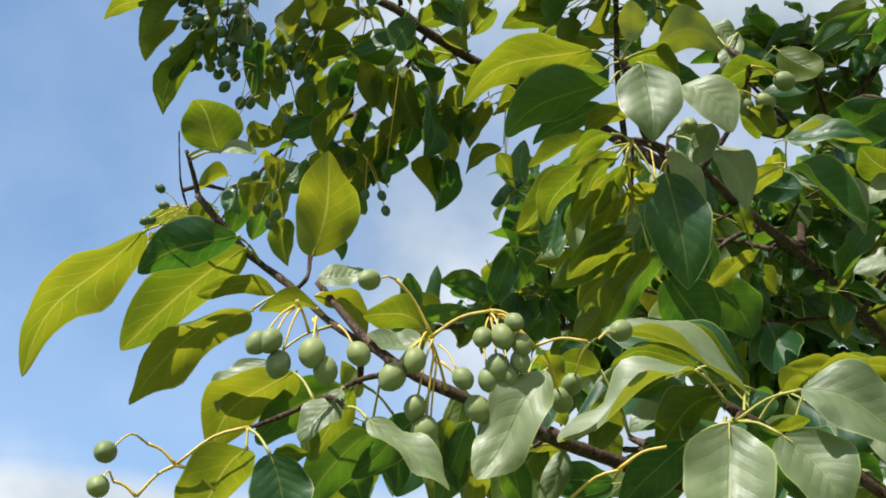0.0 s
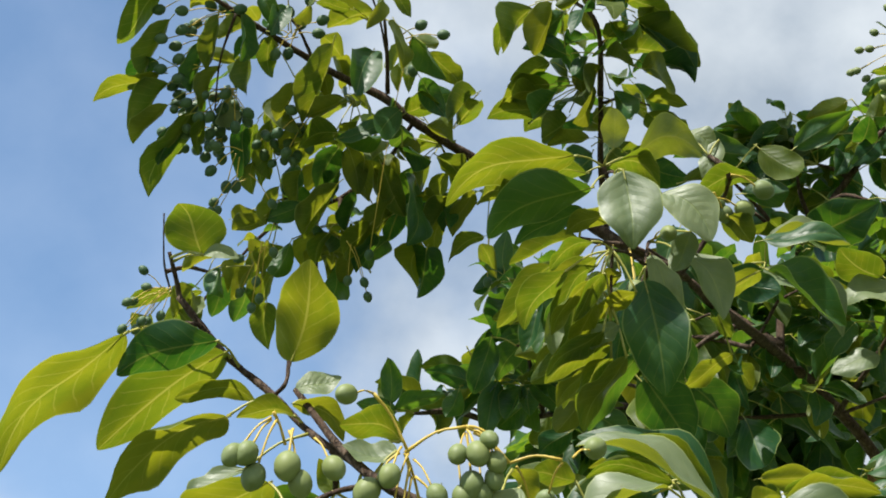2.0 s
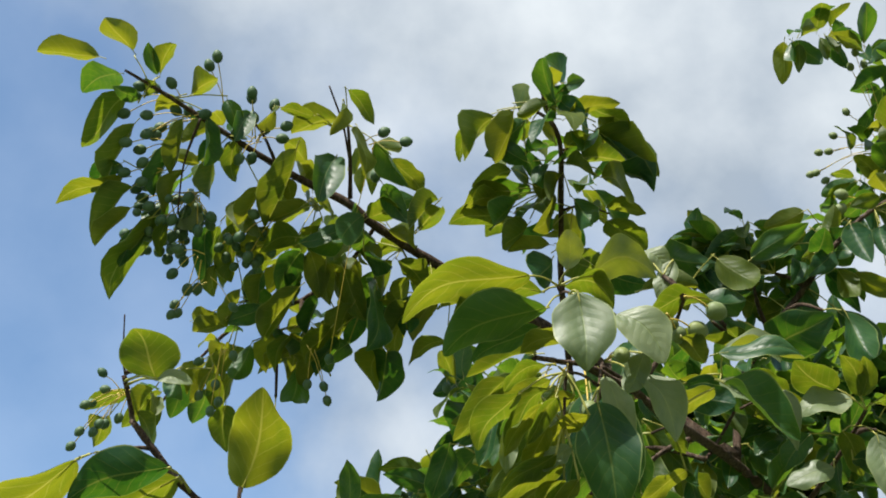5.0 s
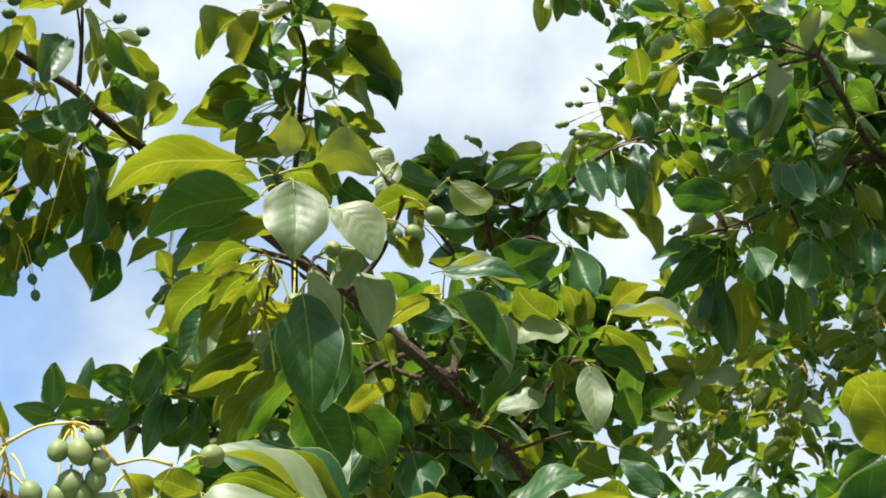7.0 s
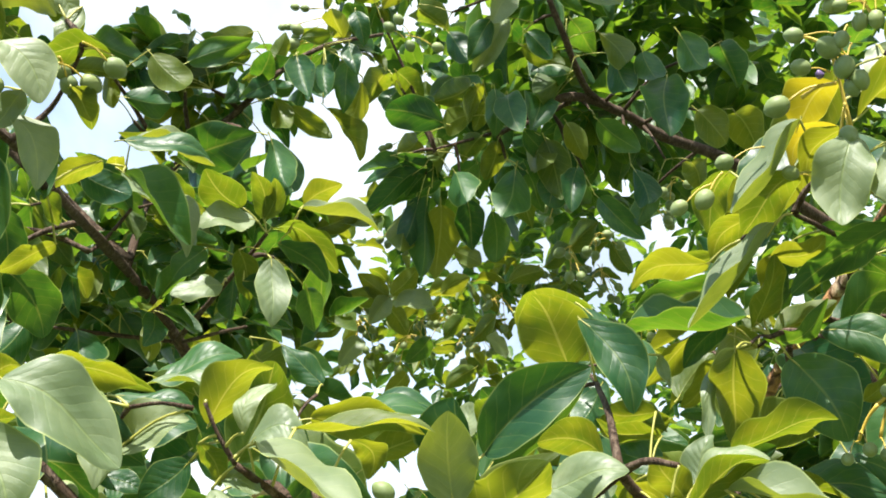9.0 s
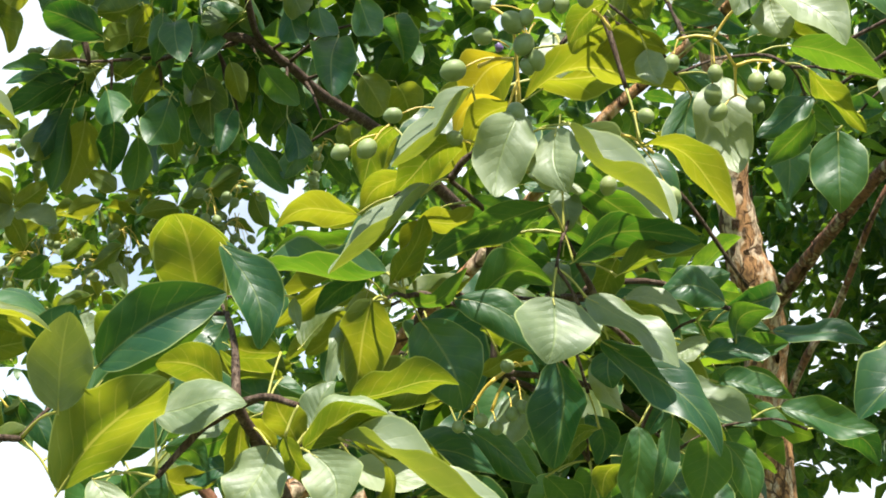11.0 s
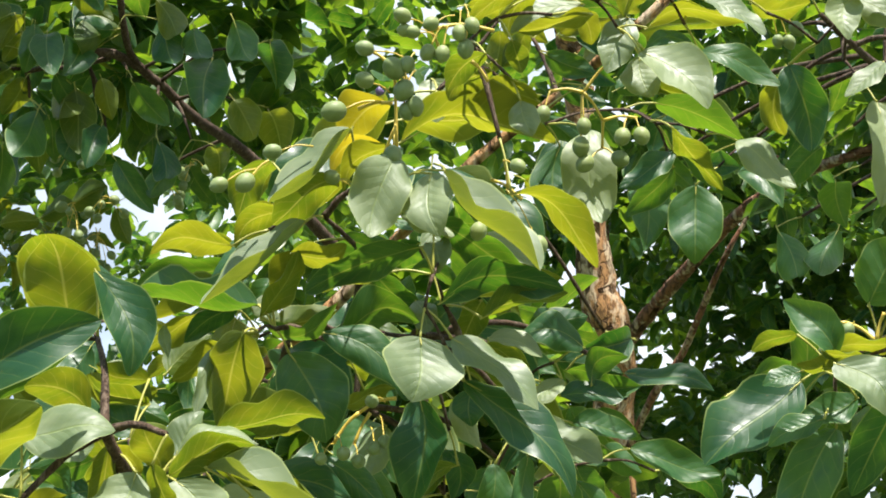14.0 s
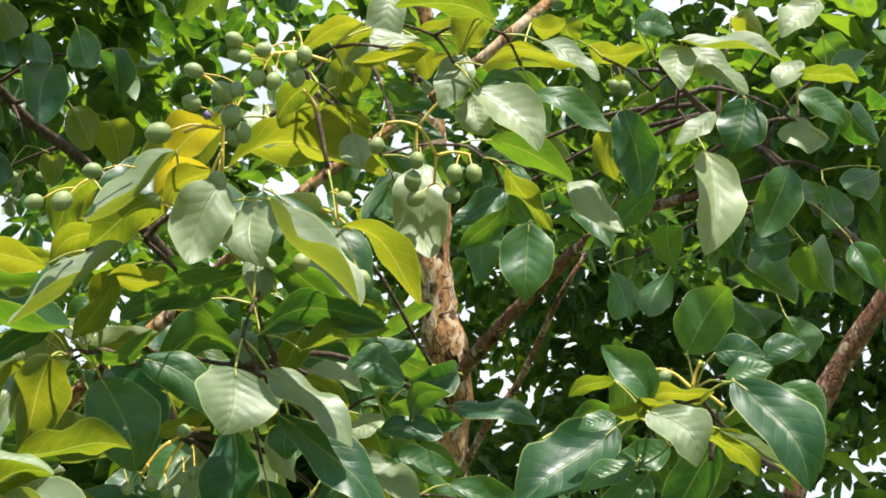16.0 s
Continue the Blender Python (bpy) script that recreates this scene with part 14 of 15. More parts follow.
bent_leaf(left_branch, (0.166, 0.938, 2.249), (0.218, 0.933, 2.246), 0.037, -35, 'w', 0.39, 0.15, 0.28)
bent_leaf(left_branch, (0.147, 0.897, 2.206), (0.151, 0.902, 2.138), 0.050, -172, 'w', -0.04, 0.03, 0.5)
bent_leaf(left_branch, (0.179, 0.917, 2.199), (0.214, 0.915, 2.155), 0.039, 89, 'w', -0.19, 0.10, 0.28)
bent_leaf(left_branch, (0.202, 0.930, 2.172), (0.184, 0.935, 2.138), 0.022, -85, 'w', -0.09, 0.00, 0.28)
bent_leaf(left_branch, (0.197, 0.944, 2.159), (0.223, 0.944, 2.102), 0.032, 80, 'w', -0.23, 0.10, 0.28)
bent_leaf(left_branch, (0.161, 0.922, 2.123), (0.175, 0.949, 2.040), 0.049, 163, 'g', -0.05, 0.03, 0.3)
bent_leaf(left_branch, (0.169, 0.931, 2.151), (0.185, 0.933, 2.084), 0.025, 174, 'w', -0.05, 0.04, 0.28)
bent_leaf(left_branch, (0.123, 0.965, 2.215), (0.068, 0.993, 2.196), 0.027, 22, 'g', -0.02, 0.06, 0.28)
bent_leaf(left_branch, (0.143, 0.938, 2.195), (0.107, 0.959, 2.186), 0.027, 6, 'y', -0.04, 0.08, 0.28)
bent_leaf(left_branch, (0.117, 0.877, 2.129), (0.088, 0.900, 2.118), 0.020, 2, 'y', -0.15, 0.13, 0.28)
bent_leaf(left_branch, (0.098, 0.888, 2.110), (0.070, 0.934, 2.086), 0.030, -3, 'y', -0.10, 0.09, 0.28)
bent_leaf(left_branch, (0.121, 0.892, 2.117), (0.092, 0.941, 2.090), 0.020, -8, 'y', -0.14, 0.09, 0.28)
bent_leaf(left_branch, (0.108, 0.991, 2.140), (0.096, 0.995, 2.097), 0.018, -134, 'w', 0.28, -0.01, 0.28)
bent_leaf(left_branch, (0.135, 0.972, 2.142), (0.120, 0.976, 2.109), 0.013, -81, 'w', 0.10, 0.05, 0.28)
bent_leaf(left_branch, (0.120, 0.899, 2.090), (0.106, 0.939, 2.067), 0.018, 8, 'y', -0.03, 0.05, 0.28)
bent_leaf(left_branch, (0.151, 0.903, 2.102), (0.123, 0.925, 2.091), 0.021, 4, 'y', -0.01, 0.06, 0.28)
bent_leaf(left_branch, (0.133, 0.934, 2.075), (0.087, 0.968, 2.058), 0.031, 12, 'y', -0.07, 0.08, 0.28)
bent_leaf(left_branch, (0.136, 0.947, 2.070), (0.113, 0.990, 2.046), 0.022, -3, 'y', -0.09, 0.08, 0.28)
bent_leaf(left_branch, (0.176, 1.050, 2.128), (0.135, 1.104, 2.079), 0.026, 20, 'g', -0.13, 0.06, 0.28)
bent_leaf(left_branch, (0.263, 0.945, 2.233), (0.209, 0.965, 2.226), 0.030, 10, 'y', -0.12, 0.12, 0.28)
bent_leaf(left_branch, (0.238, 0.955, 2.203), (0.260, 0.974, 2.190), 0.024, 2, 'y', 0.01, 0.06, 0.28)
bent_leaf(left_branch, (0.125, 0.917, 2.139), (0.090, 0.942, 2.128), 0.024, 9, 'y', -0.01, 0.05, 0.28)
bent_leaf(left_branch, (0.141, 0.905, 2.119), (0.115, 0.925, 2.110), 0.018, 10, 'y', 0.05, 0.03, 0.28)
bent_leaf(left_branch, (0.187, 1.106, 2.132), (0.228, 1.145, 2.088), 0.052, -26, 'g', 0.01, 0.05, 0.28)
bent_leaf(left_branch, (0.213, 0.966, 2.292), (0.235, 0.965, 2.272), 0.023, 89, 'w', -0.18, 0.12, 0.28)
bent_leaf(left_branch, (0.239, 0.960, 2.282), (0.224, 0.966, 2.246), 0.019, -98, 'w', 0.01, 0.03, 0.28)
bent_leaf(left_branch, (0.345, 1.241, 2.359), (0.428, 1.230, 2.348), 0.028, 48, 'w', -0.03, 0.06, 1)
bent_leaf(left_branch, (0.346, 1.266, 2.341), (0.415, 1.261, 2.258), 0.053, 65, 'w', -0.14, 0.12, 0.28)
bent_leaf(left_branch, (0.310, 1.277, 2.342), (0.365, 1.295, 2.316), 0.039, -30, 'g', 0.07, 0.07, 0.28)
bent_leaf(left_branch, (0.477, 1.293, 2.349), (0.428, 1.268, 2.368), 0.049, 7, 'y', 0.12, -0.03, 0.28)
bent_leaf(left_branch, (0.489, 1.287, 2.334), (0.433, 1.296, 2.316), 0.047, -66, 'w', 0.07, 0.09, 0.28)
bent_leaf(left_branch, (0.506, 1.278, 2.287), (0.511, 1.281, 2.212), 0.037, -169, 'w', -0.03, 0.03, 0.28)
bent_leaf(left_branch, (0.531, 1.262, 2.344), (0.613, 1.251, 2.327), 0.029, 47, 'w', -0.03, 0.07, 1)
bent_leaf(left_branch, (0.507, 1.280, 2.325), (0.589, 1.306, 2.303), 0.040, -4, 'y', 0.18, 0.13, 0.28)
bent_leaf(left_branch, (0.470, 1.321, 2.270), (0.419, 1.329, 2.252), 0.034, -71, 'w', 0.03, 0.05, 0.28)
bent_leaf(left_branch, (0.499, 1.288, 2.338), (0.471, 1.247, 2.364), 0.026, 1, 'y', -0.22, 0.08, 0.28)
bent_leaf(left_branch, (0.500, 1.287, 2.337), (0.495, 1.246, 2.362), 0.022, -23, 'y', -0.21, 0.07, 0.28)
bent_leaf(left_branch, (0.427, 1.299, 2.348), (0.378, 1.287, 2.359), 0.032, 12, 'y', 0.02, 0.04, 0.28)
bent_leaf(left_branch, (0.393, 1.317, 2.327), (0.441, 1.296, 2.335), 0.033, -15, 'y', 0.07, 0.10, 0.28)
bent_leaf(left_branch, (0.517, 1.290, 2.314), (0.578, 1.306, 2.290), 0.030, -19, 'g', 0.13, 0.08, 0.28)
bent_leaf(left_branch, (0.491, 1.319, 2.279), (0.532, 1.327, 2.265), 0.029, -29, 'g', 0.12, 0.09, 0.28)
bent_leaf(left_branch, (0.451, 1.321, 2.309), (0.422, 1.338, 2.272), 0.030, -99, 'g', 0.10, 0.05, 0.28)
bent_leaf(left_branch, (0.478, 1.298, 2.301), (0.507, 1.344, 2.271), 0.027, 0, 'y', 0.07, 0.06, 0.28)
bent_leaf(left_branch, (0.547, 1.301, 2.374), (0.578, 1.270, 2.390), 0.034, -13, 'y', 0.04, 0.08, 0.28)
bent_leaf(left_branch, (0.114, 0.882, 2.099), (0.089, 0.924, 2.076), 0.016, -2, 'y', -0.10, 0.07, 0.28)
bent_leaf(left_branch, (0.124, 0.870, 2.098), (0.104, 0.906, 2.078), 0.016, -3, 'y', 0.01, 0.05, 0.28)
bent_leaf(left_branch, (0.126, 0.911, 2.073), (0.087, 0.948, 2.054), 0.023, 7, 'y', -0.07, 0.07, 0.28)
bent_leaf(left_branch, (0.144, 0.925, 2.060), (0.117, 0.985, 2.026), 0.023, -5, 'y', -0.04, 0.06, 0.28)
bent_leaf(left_branch, (0.139, 0.922, 2.085), (0.118, 0.926, 2.066), 0.019, -78, 'w', 0.01, 0.04, 0.28)
bent_leaf(left_branch, (0.156, 0.958, 2.125), (0.147, 0.999, 2.086), 0.019, 27, 'g', -0.15, 0.04, 0.28)
bent_leaf(left_branch, (0.270, 1.129, 2.169), (0.228, 1.165, 2.151), 0.023, 13, 'y', 0.08, 0.02, 0.28)
bent_leaf(left_branch, (0.250, 1.091, 2.195), (0.268, 1.116, 2.179), 0.017, -4, 'y', -0.06, 0.04, 0.28)
bent_leaf(left_branch, (0.288, 1.069, 2.220), (0.259, 1.099, 2.204), 0.028, 8, 'y', -0.03, 0.07, 0.28)
bent_leaf(left_branch, (0.228, 1.210, 2.239), (0.251, 1.252, 2.194), 0.034, -8, 'g', 0.13, 0.06, 0.28)
bent_leaf(left_branch, (0.249, 1.238, 2.194), (0.294, 1.273, 2.153), 0.051, -25, 'g', 0.12, 0.07, 0.28)
bent_leaf(left_branch, (0.070, 1.412, 2.334), (0.051, 1.461, 2.287), 0.032, 31, 'g', 0.00, 0.05, 0.28)
bent_leaf(left_branch, (0.109, 1.429, 2.338), (0.078, 1.466, 2.306), 0.035, 18, 'g', -0.09, 0.07, 0.28)
stalk(near_branch, (-0.151, 0.814, 2.022), (-0.171, 0.794, 2.008), 0.0012, 0.08, 'shoot', TWIG)
stalk(near_branch, (-0.171, 0.794, 2.008), (-0.190, 0.775, 1.994), 0.0008, 0.1, 'leaf_stalk', PETIOLE)
stalk(near_branch, (-0.122, 0.810, 1.989), (-0.133, 0.779, 1.992), 0.0008, 0.1, 'leaf_stalk', PETIOLE)
stalk(near_branch, (-0.128, 0.812, 1.995), (-0.131, 0.802, 1.996), 0.0008, 0.1, 'leaf_stalk', PETIOLE)
stalk(near_branch, (-0.098, 0.796, 1.962), (-0.125, 0.795, 1.948), 0.0008, 0.1, 'leaf_stalk', PETIOLE)
stalk(near_branch, (-0.098, 0.796, 1.962), (-0.108, 0.800, 1.959), 0.0008, 0.1, 'leaf_stalk', PETIOLE)
stalk(near_branch, (-0.170, 0.796, 2.059), (-0.149, 0.785, 2.058), 0.0008, 0.1, 'leaf_stalk', PETIOLE)
stalk(near_branch, (-0.171, 0.794, 2.061), (-0.146, 0.772, 2.050), 0.0008, 0.1, 'leaf_stalk', PETIOLE)
stalk(near_branch, (-0.077, 0.789, 1.940), (-0.083, 0.784, 1.944), 0.0008, 0.1, 'leaf_stalk', PETIOLE)
stalk(near_branch, (-0.077, 0.783, 1.954), (-0.083, 0.778, 1.949), 0.0008, 0.1, 'leaf_stalk', PETIOLE)
stalk(near_branch, (-0.047, 0.768, 1.909), (-0.017, 0.784, 1.928), 0.0008, 0.1, 'leaf_stalk', PETIOLE)
stalk(near_branch, (-0.032, 0.756, 1.894), (-0.019, 0.757, 1.910), 0.0008, 0.1, 'leaf_stalk', PETIOLE)
stalk(near_branch, (-0.078, 0.742, 1.865), (-0.091, 0.751, 1.887), 0.0008, 0.1, 'leaf_stalk', PETIOLE)
stalk(near_branch, (-0.052, 0.746, 1.880), (-0.060, 0.770, 1.884), 0.0008, 0.1, 'leaf_stalk', PETIOLE)
stalk(near_branch, (-0.072, 0.785, 1.933), (-0.109, 0.777, 1.906), 0.0008, 0.1, 'leaf_stalk', PETIOLE)
stalk(near_branch, (-0.112, 0.728, 1.844), (-0.112, 0.726, 1.831), 0.0008, 0.1, 'leaf_stalk', PETIOLE)
stalk(near_branch, (-0.112, 0.728, 1.844), (-0.098, 0.717, 1.825), 0.0008, 0.1, 'leaf_stalk', PETIOLE)
stalk(near_branch, (-0.082, 0.741, 1.863), (-0.083, 0.769, 1.846), 0.0008, 0.1, 'leaf_stalk', PETIOLE)
stalk(near_branch, (-0.062, 0.744, 1.874), (-0.063, 0.739, 1.871), 0.0008, 0.1, 'leaf_stalk', PETIOLE)
stalk(near_branch, (-0.038, 0.758, 1.900), (-0.050, 0.800, 1.870), 0.0008, 0.1, 'leaf_stalk', PETIOLE)
stalk(near_branch, (-0.012, 0.756, 1.881), (-0.019, 0.777, 1.871), 0.0008, 0.1, 'leaf_stalk', PETIOLE)
stalk(near_branch, (-0.073, 0.743, 1.868), (-0.060, 0.722, 1.853), 0.0012, 0.08, 'shoot', TWIG)
stalk(near_branch, (-0.060, 0.722, 1.853), (-0.046, 0.702, 1.838), 0.0008, 0.1, 'leaf_stalk', PETIOLE)
stalk(near_branch, (0.038, 0.753, 1.871), (0.049, 0.721, 1.873), 0.0008, 0.1, 'leaf_stalk', PETIOLE)
stalk(near_branch, (0.038, 0.753, 1.871), (0.049, 0.778, 1.908), 0.0008, 0.1, 'leaf_stalk', PETIOLE)
stalk(near_branch, (0.112, 0.867, 1.891), (0.095, 0.859, 1.935), 0.0008, 0.1, 'leaf_stalk', PETIOLE)
stalk(near_branch, (0.112, 0.898, 1.895), (0.073, 0.887, 1.908), 0.0008, 0.1, 'leaf_stalk', PETIOLE)
stalk(near_branch, (0.171, 0.798, 1.877), (0.177, 0.814, 1.899), 0.0008, 0.1, 'leaf_stalk', PETIOLE)
stalk(near_branch, (0.160, 0.788, 1.880), (0.140, 0.774, 1.896), 0.0008, 0.1, 'leaf_stalk', PETIOLE)
stalk(near_branch, (0.160, 0.793, 1.882), (0.157, 0.812, 1.902), 0.0012, 0.08, 'shoot', TWIG)
stalk(near_branch, (0.157, 0.812, 1.902), (0.153, 0.831, 1.923), 0.0008, 0.1, 'leaf_stalk', PETIOLE)
stalk(near_branch, (0.157, 0.812, 1.902), (0.160, 0.806, 1.894), 0.0008, 0.1, 'leaf_stalk', PETIOLE)
stalk(near_branch, (0.157, 0.812, 1.902), (0.138, 0.836, 1.899), 0.0008, 0.1, 'leaf_stalk', PETIOLE)
stalk(near_branch, (0.171, 0.798, 1.877), (0.158, 0.763, 1.859), 0.0012, 0.08, 'shoot', TWIG)
stalk(near_branch, (0.158, 0.763, 1.859), (0.149, 0.738, 1.847), 0.0008, 0.1, 'leaf_stalk', PETIOLE)
stalk(near_branch, (0.158, 0.763, 1.859), (0.132, 0.776, 1.852), 0.0008, 0.1, 'leaf_stalk', PETIOLE)
stalk(near_branch, (0.158, 0.763, 1.859), (0.166, 0.760, 1.858), 0.0008, 0.1, 'leaf_stalk', PETIOLE)
stalk(near_branch, (0.179, 0.802, 1.873), (0.192, 0.785, 1.886), 0.0008, 0.1, 'leaf_stalk', PETIOLE)
stalk(near_branch, (0.158, 0.763, 1.859), (0.179, 0.746, 1.844), 0.0008, 0.1, 'leaf_stalk', PETIOLE)
stalk(near_branch, (0.158, 0.763, 1.859), (0.192, 0.742, 1.869), 0.0008, 0.1, 'leaf_stalk', PETIOLE)
stalk(near_branch, (0.200, 0.810, 1.868), (0.213, 0.800, 1.898), 0.0008, 0.1, 'leaf_stalk', PETIOLE)
stalk(near_branch, (0.157, 0.812, 1.902), (0.186, 0.830, 1.907), 0.0008, 0.1, 'leaf_stalk', PETIOLE)
stalk(near_branch, (0.112, 0.867, 1.891), (0.102, 0.850, 1.917), 0.0008, 0.1, 'leaf_stalk', PETIOLE)
stalk(near_branch, (0.102, 0.815, 1.853), (0.095, 0.836, 1.851), 0.0008, 0.1, 'leaf_stalk', PETIOLE)
stalk(near_branch, (0.031, 0.771, 1.866), (0.011, 0.805, 1.855), 0.0008, 0.1, 'leaf_stalk', PETIOLE)
stalk(near_branch, (0.003, 0.759, 1.874), (-0.004, 0.794, 1.875), 0.0008, 0.1, 'leaf_stalk', PETIOLE)
stalk(near_branch, (0.027, 0.768, 1.867), (0.009, 0.797, 1.875), 0.0008, 0.1, 'leaf_stalk', PETIOLE)
stalk(near_branch, (0.249, 0.884, 1.845), (0.242, 0.893, 1.890), 0.0008, 0.1, 'leaf_stalk', PETIOLE)
stalk(near_branch, (-0.057, 0.804, 1.903), (-0.036, 0.833, 1.892), 0.0008, 0.1, 'leaf_stalk', PETIOLE)
stalk(near_branch, (0.060, 0.788, 1.859), (0.047, 0.811, 1.864), 0.0012, 0.08, 'shoot', TWIG)
stalk(near_branch, (0.047, 0.811, 1.864), (0.033, 0.834, 1.870), 0.0008, 0.1, 'leaf_stalk', PETIOLE)
stalk(near_branch, (0.047, 0.811, 1.864), (0.067, 0.833, 1.869), 0.0008, 0.1, 'leaf_stalk', PETIOLE)
stalk(near_branch, (-0.057, 0.804, 1.903), (-0.071, 0.834, 1.871), 0.0008, 0.1, 'leaf_stalk', PETIOLE)
stalk(near_branch, (0.112, 0.898, 1.895), (0.070, 0.899, 1.908), 0.0008, 0.1, 'leaf_stalk', PETIOLE)
stalk(left_branch, (0.138, 0.939, 2.239), (0.113, 0.923, 2.238), 0.0008, 0.1, 'leaf_stalk', PETIOLE)
stalk(left_branch, (0.140, 0.944, 2.234), (0.126, 0.930, 2.212), 0.0008, 0.1, 'leaf_stalk', PETIOLE)
stalk(left_branch, (0.138, 0.939, 2.239), (0.125, 0.947, 2.238), 0.0008, 0.1, 'leaf_stalk', PETIOLE)
stalk(left_branch, (0.138, 0.939, 2.239), (0.144, 0.942, 2.242), 0.0008, 0.1, 'leaf_stalk', PETIOLE)
stalk(left_branch, (0.138, 0.939, 2.239), (0.143, 0.914, 2.239), 0.0008, 0.1, 'leaf_stalk', PETIOLE)
stalk(left_branch, (0.138, 0.939, 2.239), (0.166, 0.938, 2.249), 0.0008, 0.1, 'leaf_stalk', PETIOLE)
stalk(left_branch, (0.140, 0.944, 2.234), (0.144, 0.920, 2.220), 0.0012, 0.08, 'shoot', TWIG)
stalk(left_branch, (0.144, 0.920, 2.220), (0.147, 0.897, 2.206), 0.0008, 0.1, 'leaf_stalk', PETIOLE)
stalk(left_branch, (0.144, 0.920, 2.220), (0.179, 0.917, 2.199), 0.0008, 0.1, 'leaf_stalk', PETIOLE)
stalk(left_branch, (0.176, 0.973, 2.189), (0.202, 0.930, 2.172), 0.0008, 0.1, 'leaf_stalk', PETIOLE)
stalk(left_branch, (0.176, 0.973, 2.189), (0.197, 0.944, 2.159), 0.0008, 0.1, 'leaf_stalk', PETIOLE)
stalk(left_branch, (0.176, 0.973, 2.189), (0.166, 0.940, 2.147), 0.0012, 0.08, 'shoot', TWIG)
stalk(left_branch, (0.166, 0.940, 2.147), (0.161, 0.922, 2.123), 0.0008, 0.1, 'leaf_stalk', PETIOLE)
stalk(left_branch, (0.166, 0.940, 2.147), (0.169, 0.931, 2.151), 0.0008, 0.1, 'leaf_stalk', PETIOLE)
stalk(left_branch, (0.120, 0.974, 2.192), (0.123, 0.965, 2.215), 0.0008, 0.1, 'leaf_stalk', PETIOLE)
stalk(left_branch, (0.144, 0.920, 2.220), (0.143, 0.938, 2.195), 0.0008, 0.1, 'leaf_stalk', PETIOLE)
stalk(left_branch, (0.166, 0.940, 2.147), (0.135, 0.900, 2.136), 0.0012, 0.08, 'shoot', TWIG)
stalk(left_branch, (0.135, 0.900, 2.136), (0.117, 0.877, 2.129), 0.0008, 0.1, 'leaf_stalk', PETIOLE)
stalk(left_branch, (0.135, 0.900, 2.136), (0.098, 0.888, 2.110), 0.0008, 0.1, 'leaf_stalk', PETIOLE)
stalk(left_branch, (0.135, 0.900, 2.136), (0.121, 0.892, 2.117), 0.0008, 0.1, 'leaf_stalk', PETIOLE)
stalk(left_branch, (0.120, 0.974, 2.192), (0.114, 0.983, 2.166), 0.0012, 0.08, 'shoot', TWIG)
stalk(left_branch, (0.114, 0.983, 2.166), (0.108, 0.991, 2.140), 0.0008, 0.1, 'leaf_stalk', PETIOLE)
stalk(left_branch, (0.114, 0.983, 2.166), (0.135, 0.972, 2.142), 0.0008, 0.1, 'leaf_stalk', PETIOLE)
stalk(left_branch, (0.135, 0.900, 2.136), (0.120, 0.899, 2.090), 0.0008, 0.1, 'leaf_stalk', PETIOLE)
stalk(left_branch, (0.135, 0.900, 2.136), (0.151, 0.903, 2.102), 0.0008, 0.1, 'leaf_stalk', PETIOLE)
stalk(left_branch, (0.135, 0.900, 2.136), (0.134, 0.919, 2.101), 0.0012, 0.08, 'shoot', TWIG)
stalk(left_branch, (0.134, 0.919, 2.101), (0.133, 0.934, 2.075), 0.0008, 0.1, 'leaf_stalk', PETIOLE)
stalk(left_branch, (0.134, 0.919, 2.101), (0.136, 0.947, 2.070), 0.0008, 0.1, 'leaf_stalk', PETIOLE)
stalk(left_branch, (0.172, 1.032, 2.171), (0.176, 1.050, 2.128), 0.0008, 0.1, 'leaf_stalk', PETIOLE)
stalk(left_branch, (0.243, 0.950, 2.237), (0.263, 0.945, 2.233), 0.0008, 0.1, 'leaf_stalk', PETIOLE)
stalk(left_branch, (0.240, 0.985, 2.232), (0.238, 0.955, 2.203), 0.0008, 0.1, 'leaf_stalk', PETIOLE)
stalk(left_branch, (0.135, 0.900, 2.136), (0.125, 0.917, 2.139), 0.0008, 0.1, 'leaf_stalk', PETIOLE)
stalk(left_branch, (0.135, 0.900, 2.136), (0.141, 0.905, 2.119), 0.0008, 0.1, 'leaf_stalk', PETIOLE)
stalk(left_branch, (0.172, 1.032, 2.171), (0.182, 1.080, 2.146), 0.0012, 0.08, 'shoot', TWIG)
stalk(left_branch, (0.182, 1.080, 2.146), (0.187, 1.106, 2.132), 0.0008, 0.1, 'leaf_stalk', PETIOLE)
stalk(left_branch, (0.229, 0.959, 2.265), (0.213, 0.966, 2.292), 0.0008, 0.1, 'leaf_stalk', PETIOLE)
stalk(left_branch, (0.229, 0.959, 2.265), (0.239, 0.960, 2.282), 0.0008, 0.1, 'leaf_stalk', PETIOLE)
stalk(left_branch, (0.354, 1.300, 2.341), (0.349, 1.269, 2.350), 0.0012, 0.08, 'shoot', TWIG)
stalk(left_branch, (0.349, 1.269, 2.350), (0.345, 1.241, 2.359), 0.0008, 0.1, 'leaf_stalk', PETIOLE)
stalk(left_branch, (0.349, 1.269, 2.350), (0.346, 1.266, 2.341), 0.0008, 0.1, 'leaf_stalk', PETIOLE)
stalk(left_branch, (0.349, 1.269, 2.350), (0.310, 1.277, 2.342), 0.0008, 0.1, 'leaf_stalk', PETIOLE)
stalk(left_branch, (0.504, 1.291, 2.323), (0.477, 1.293, 2.349), 0.0008, 0.1, 'leaf_stalk', PETIOLE)
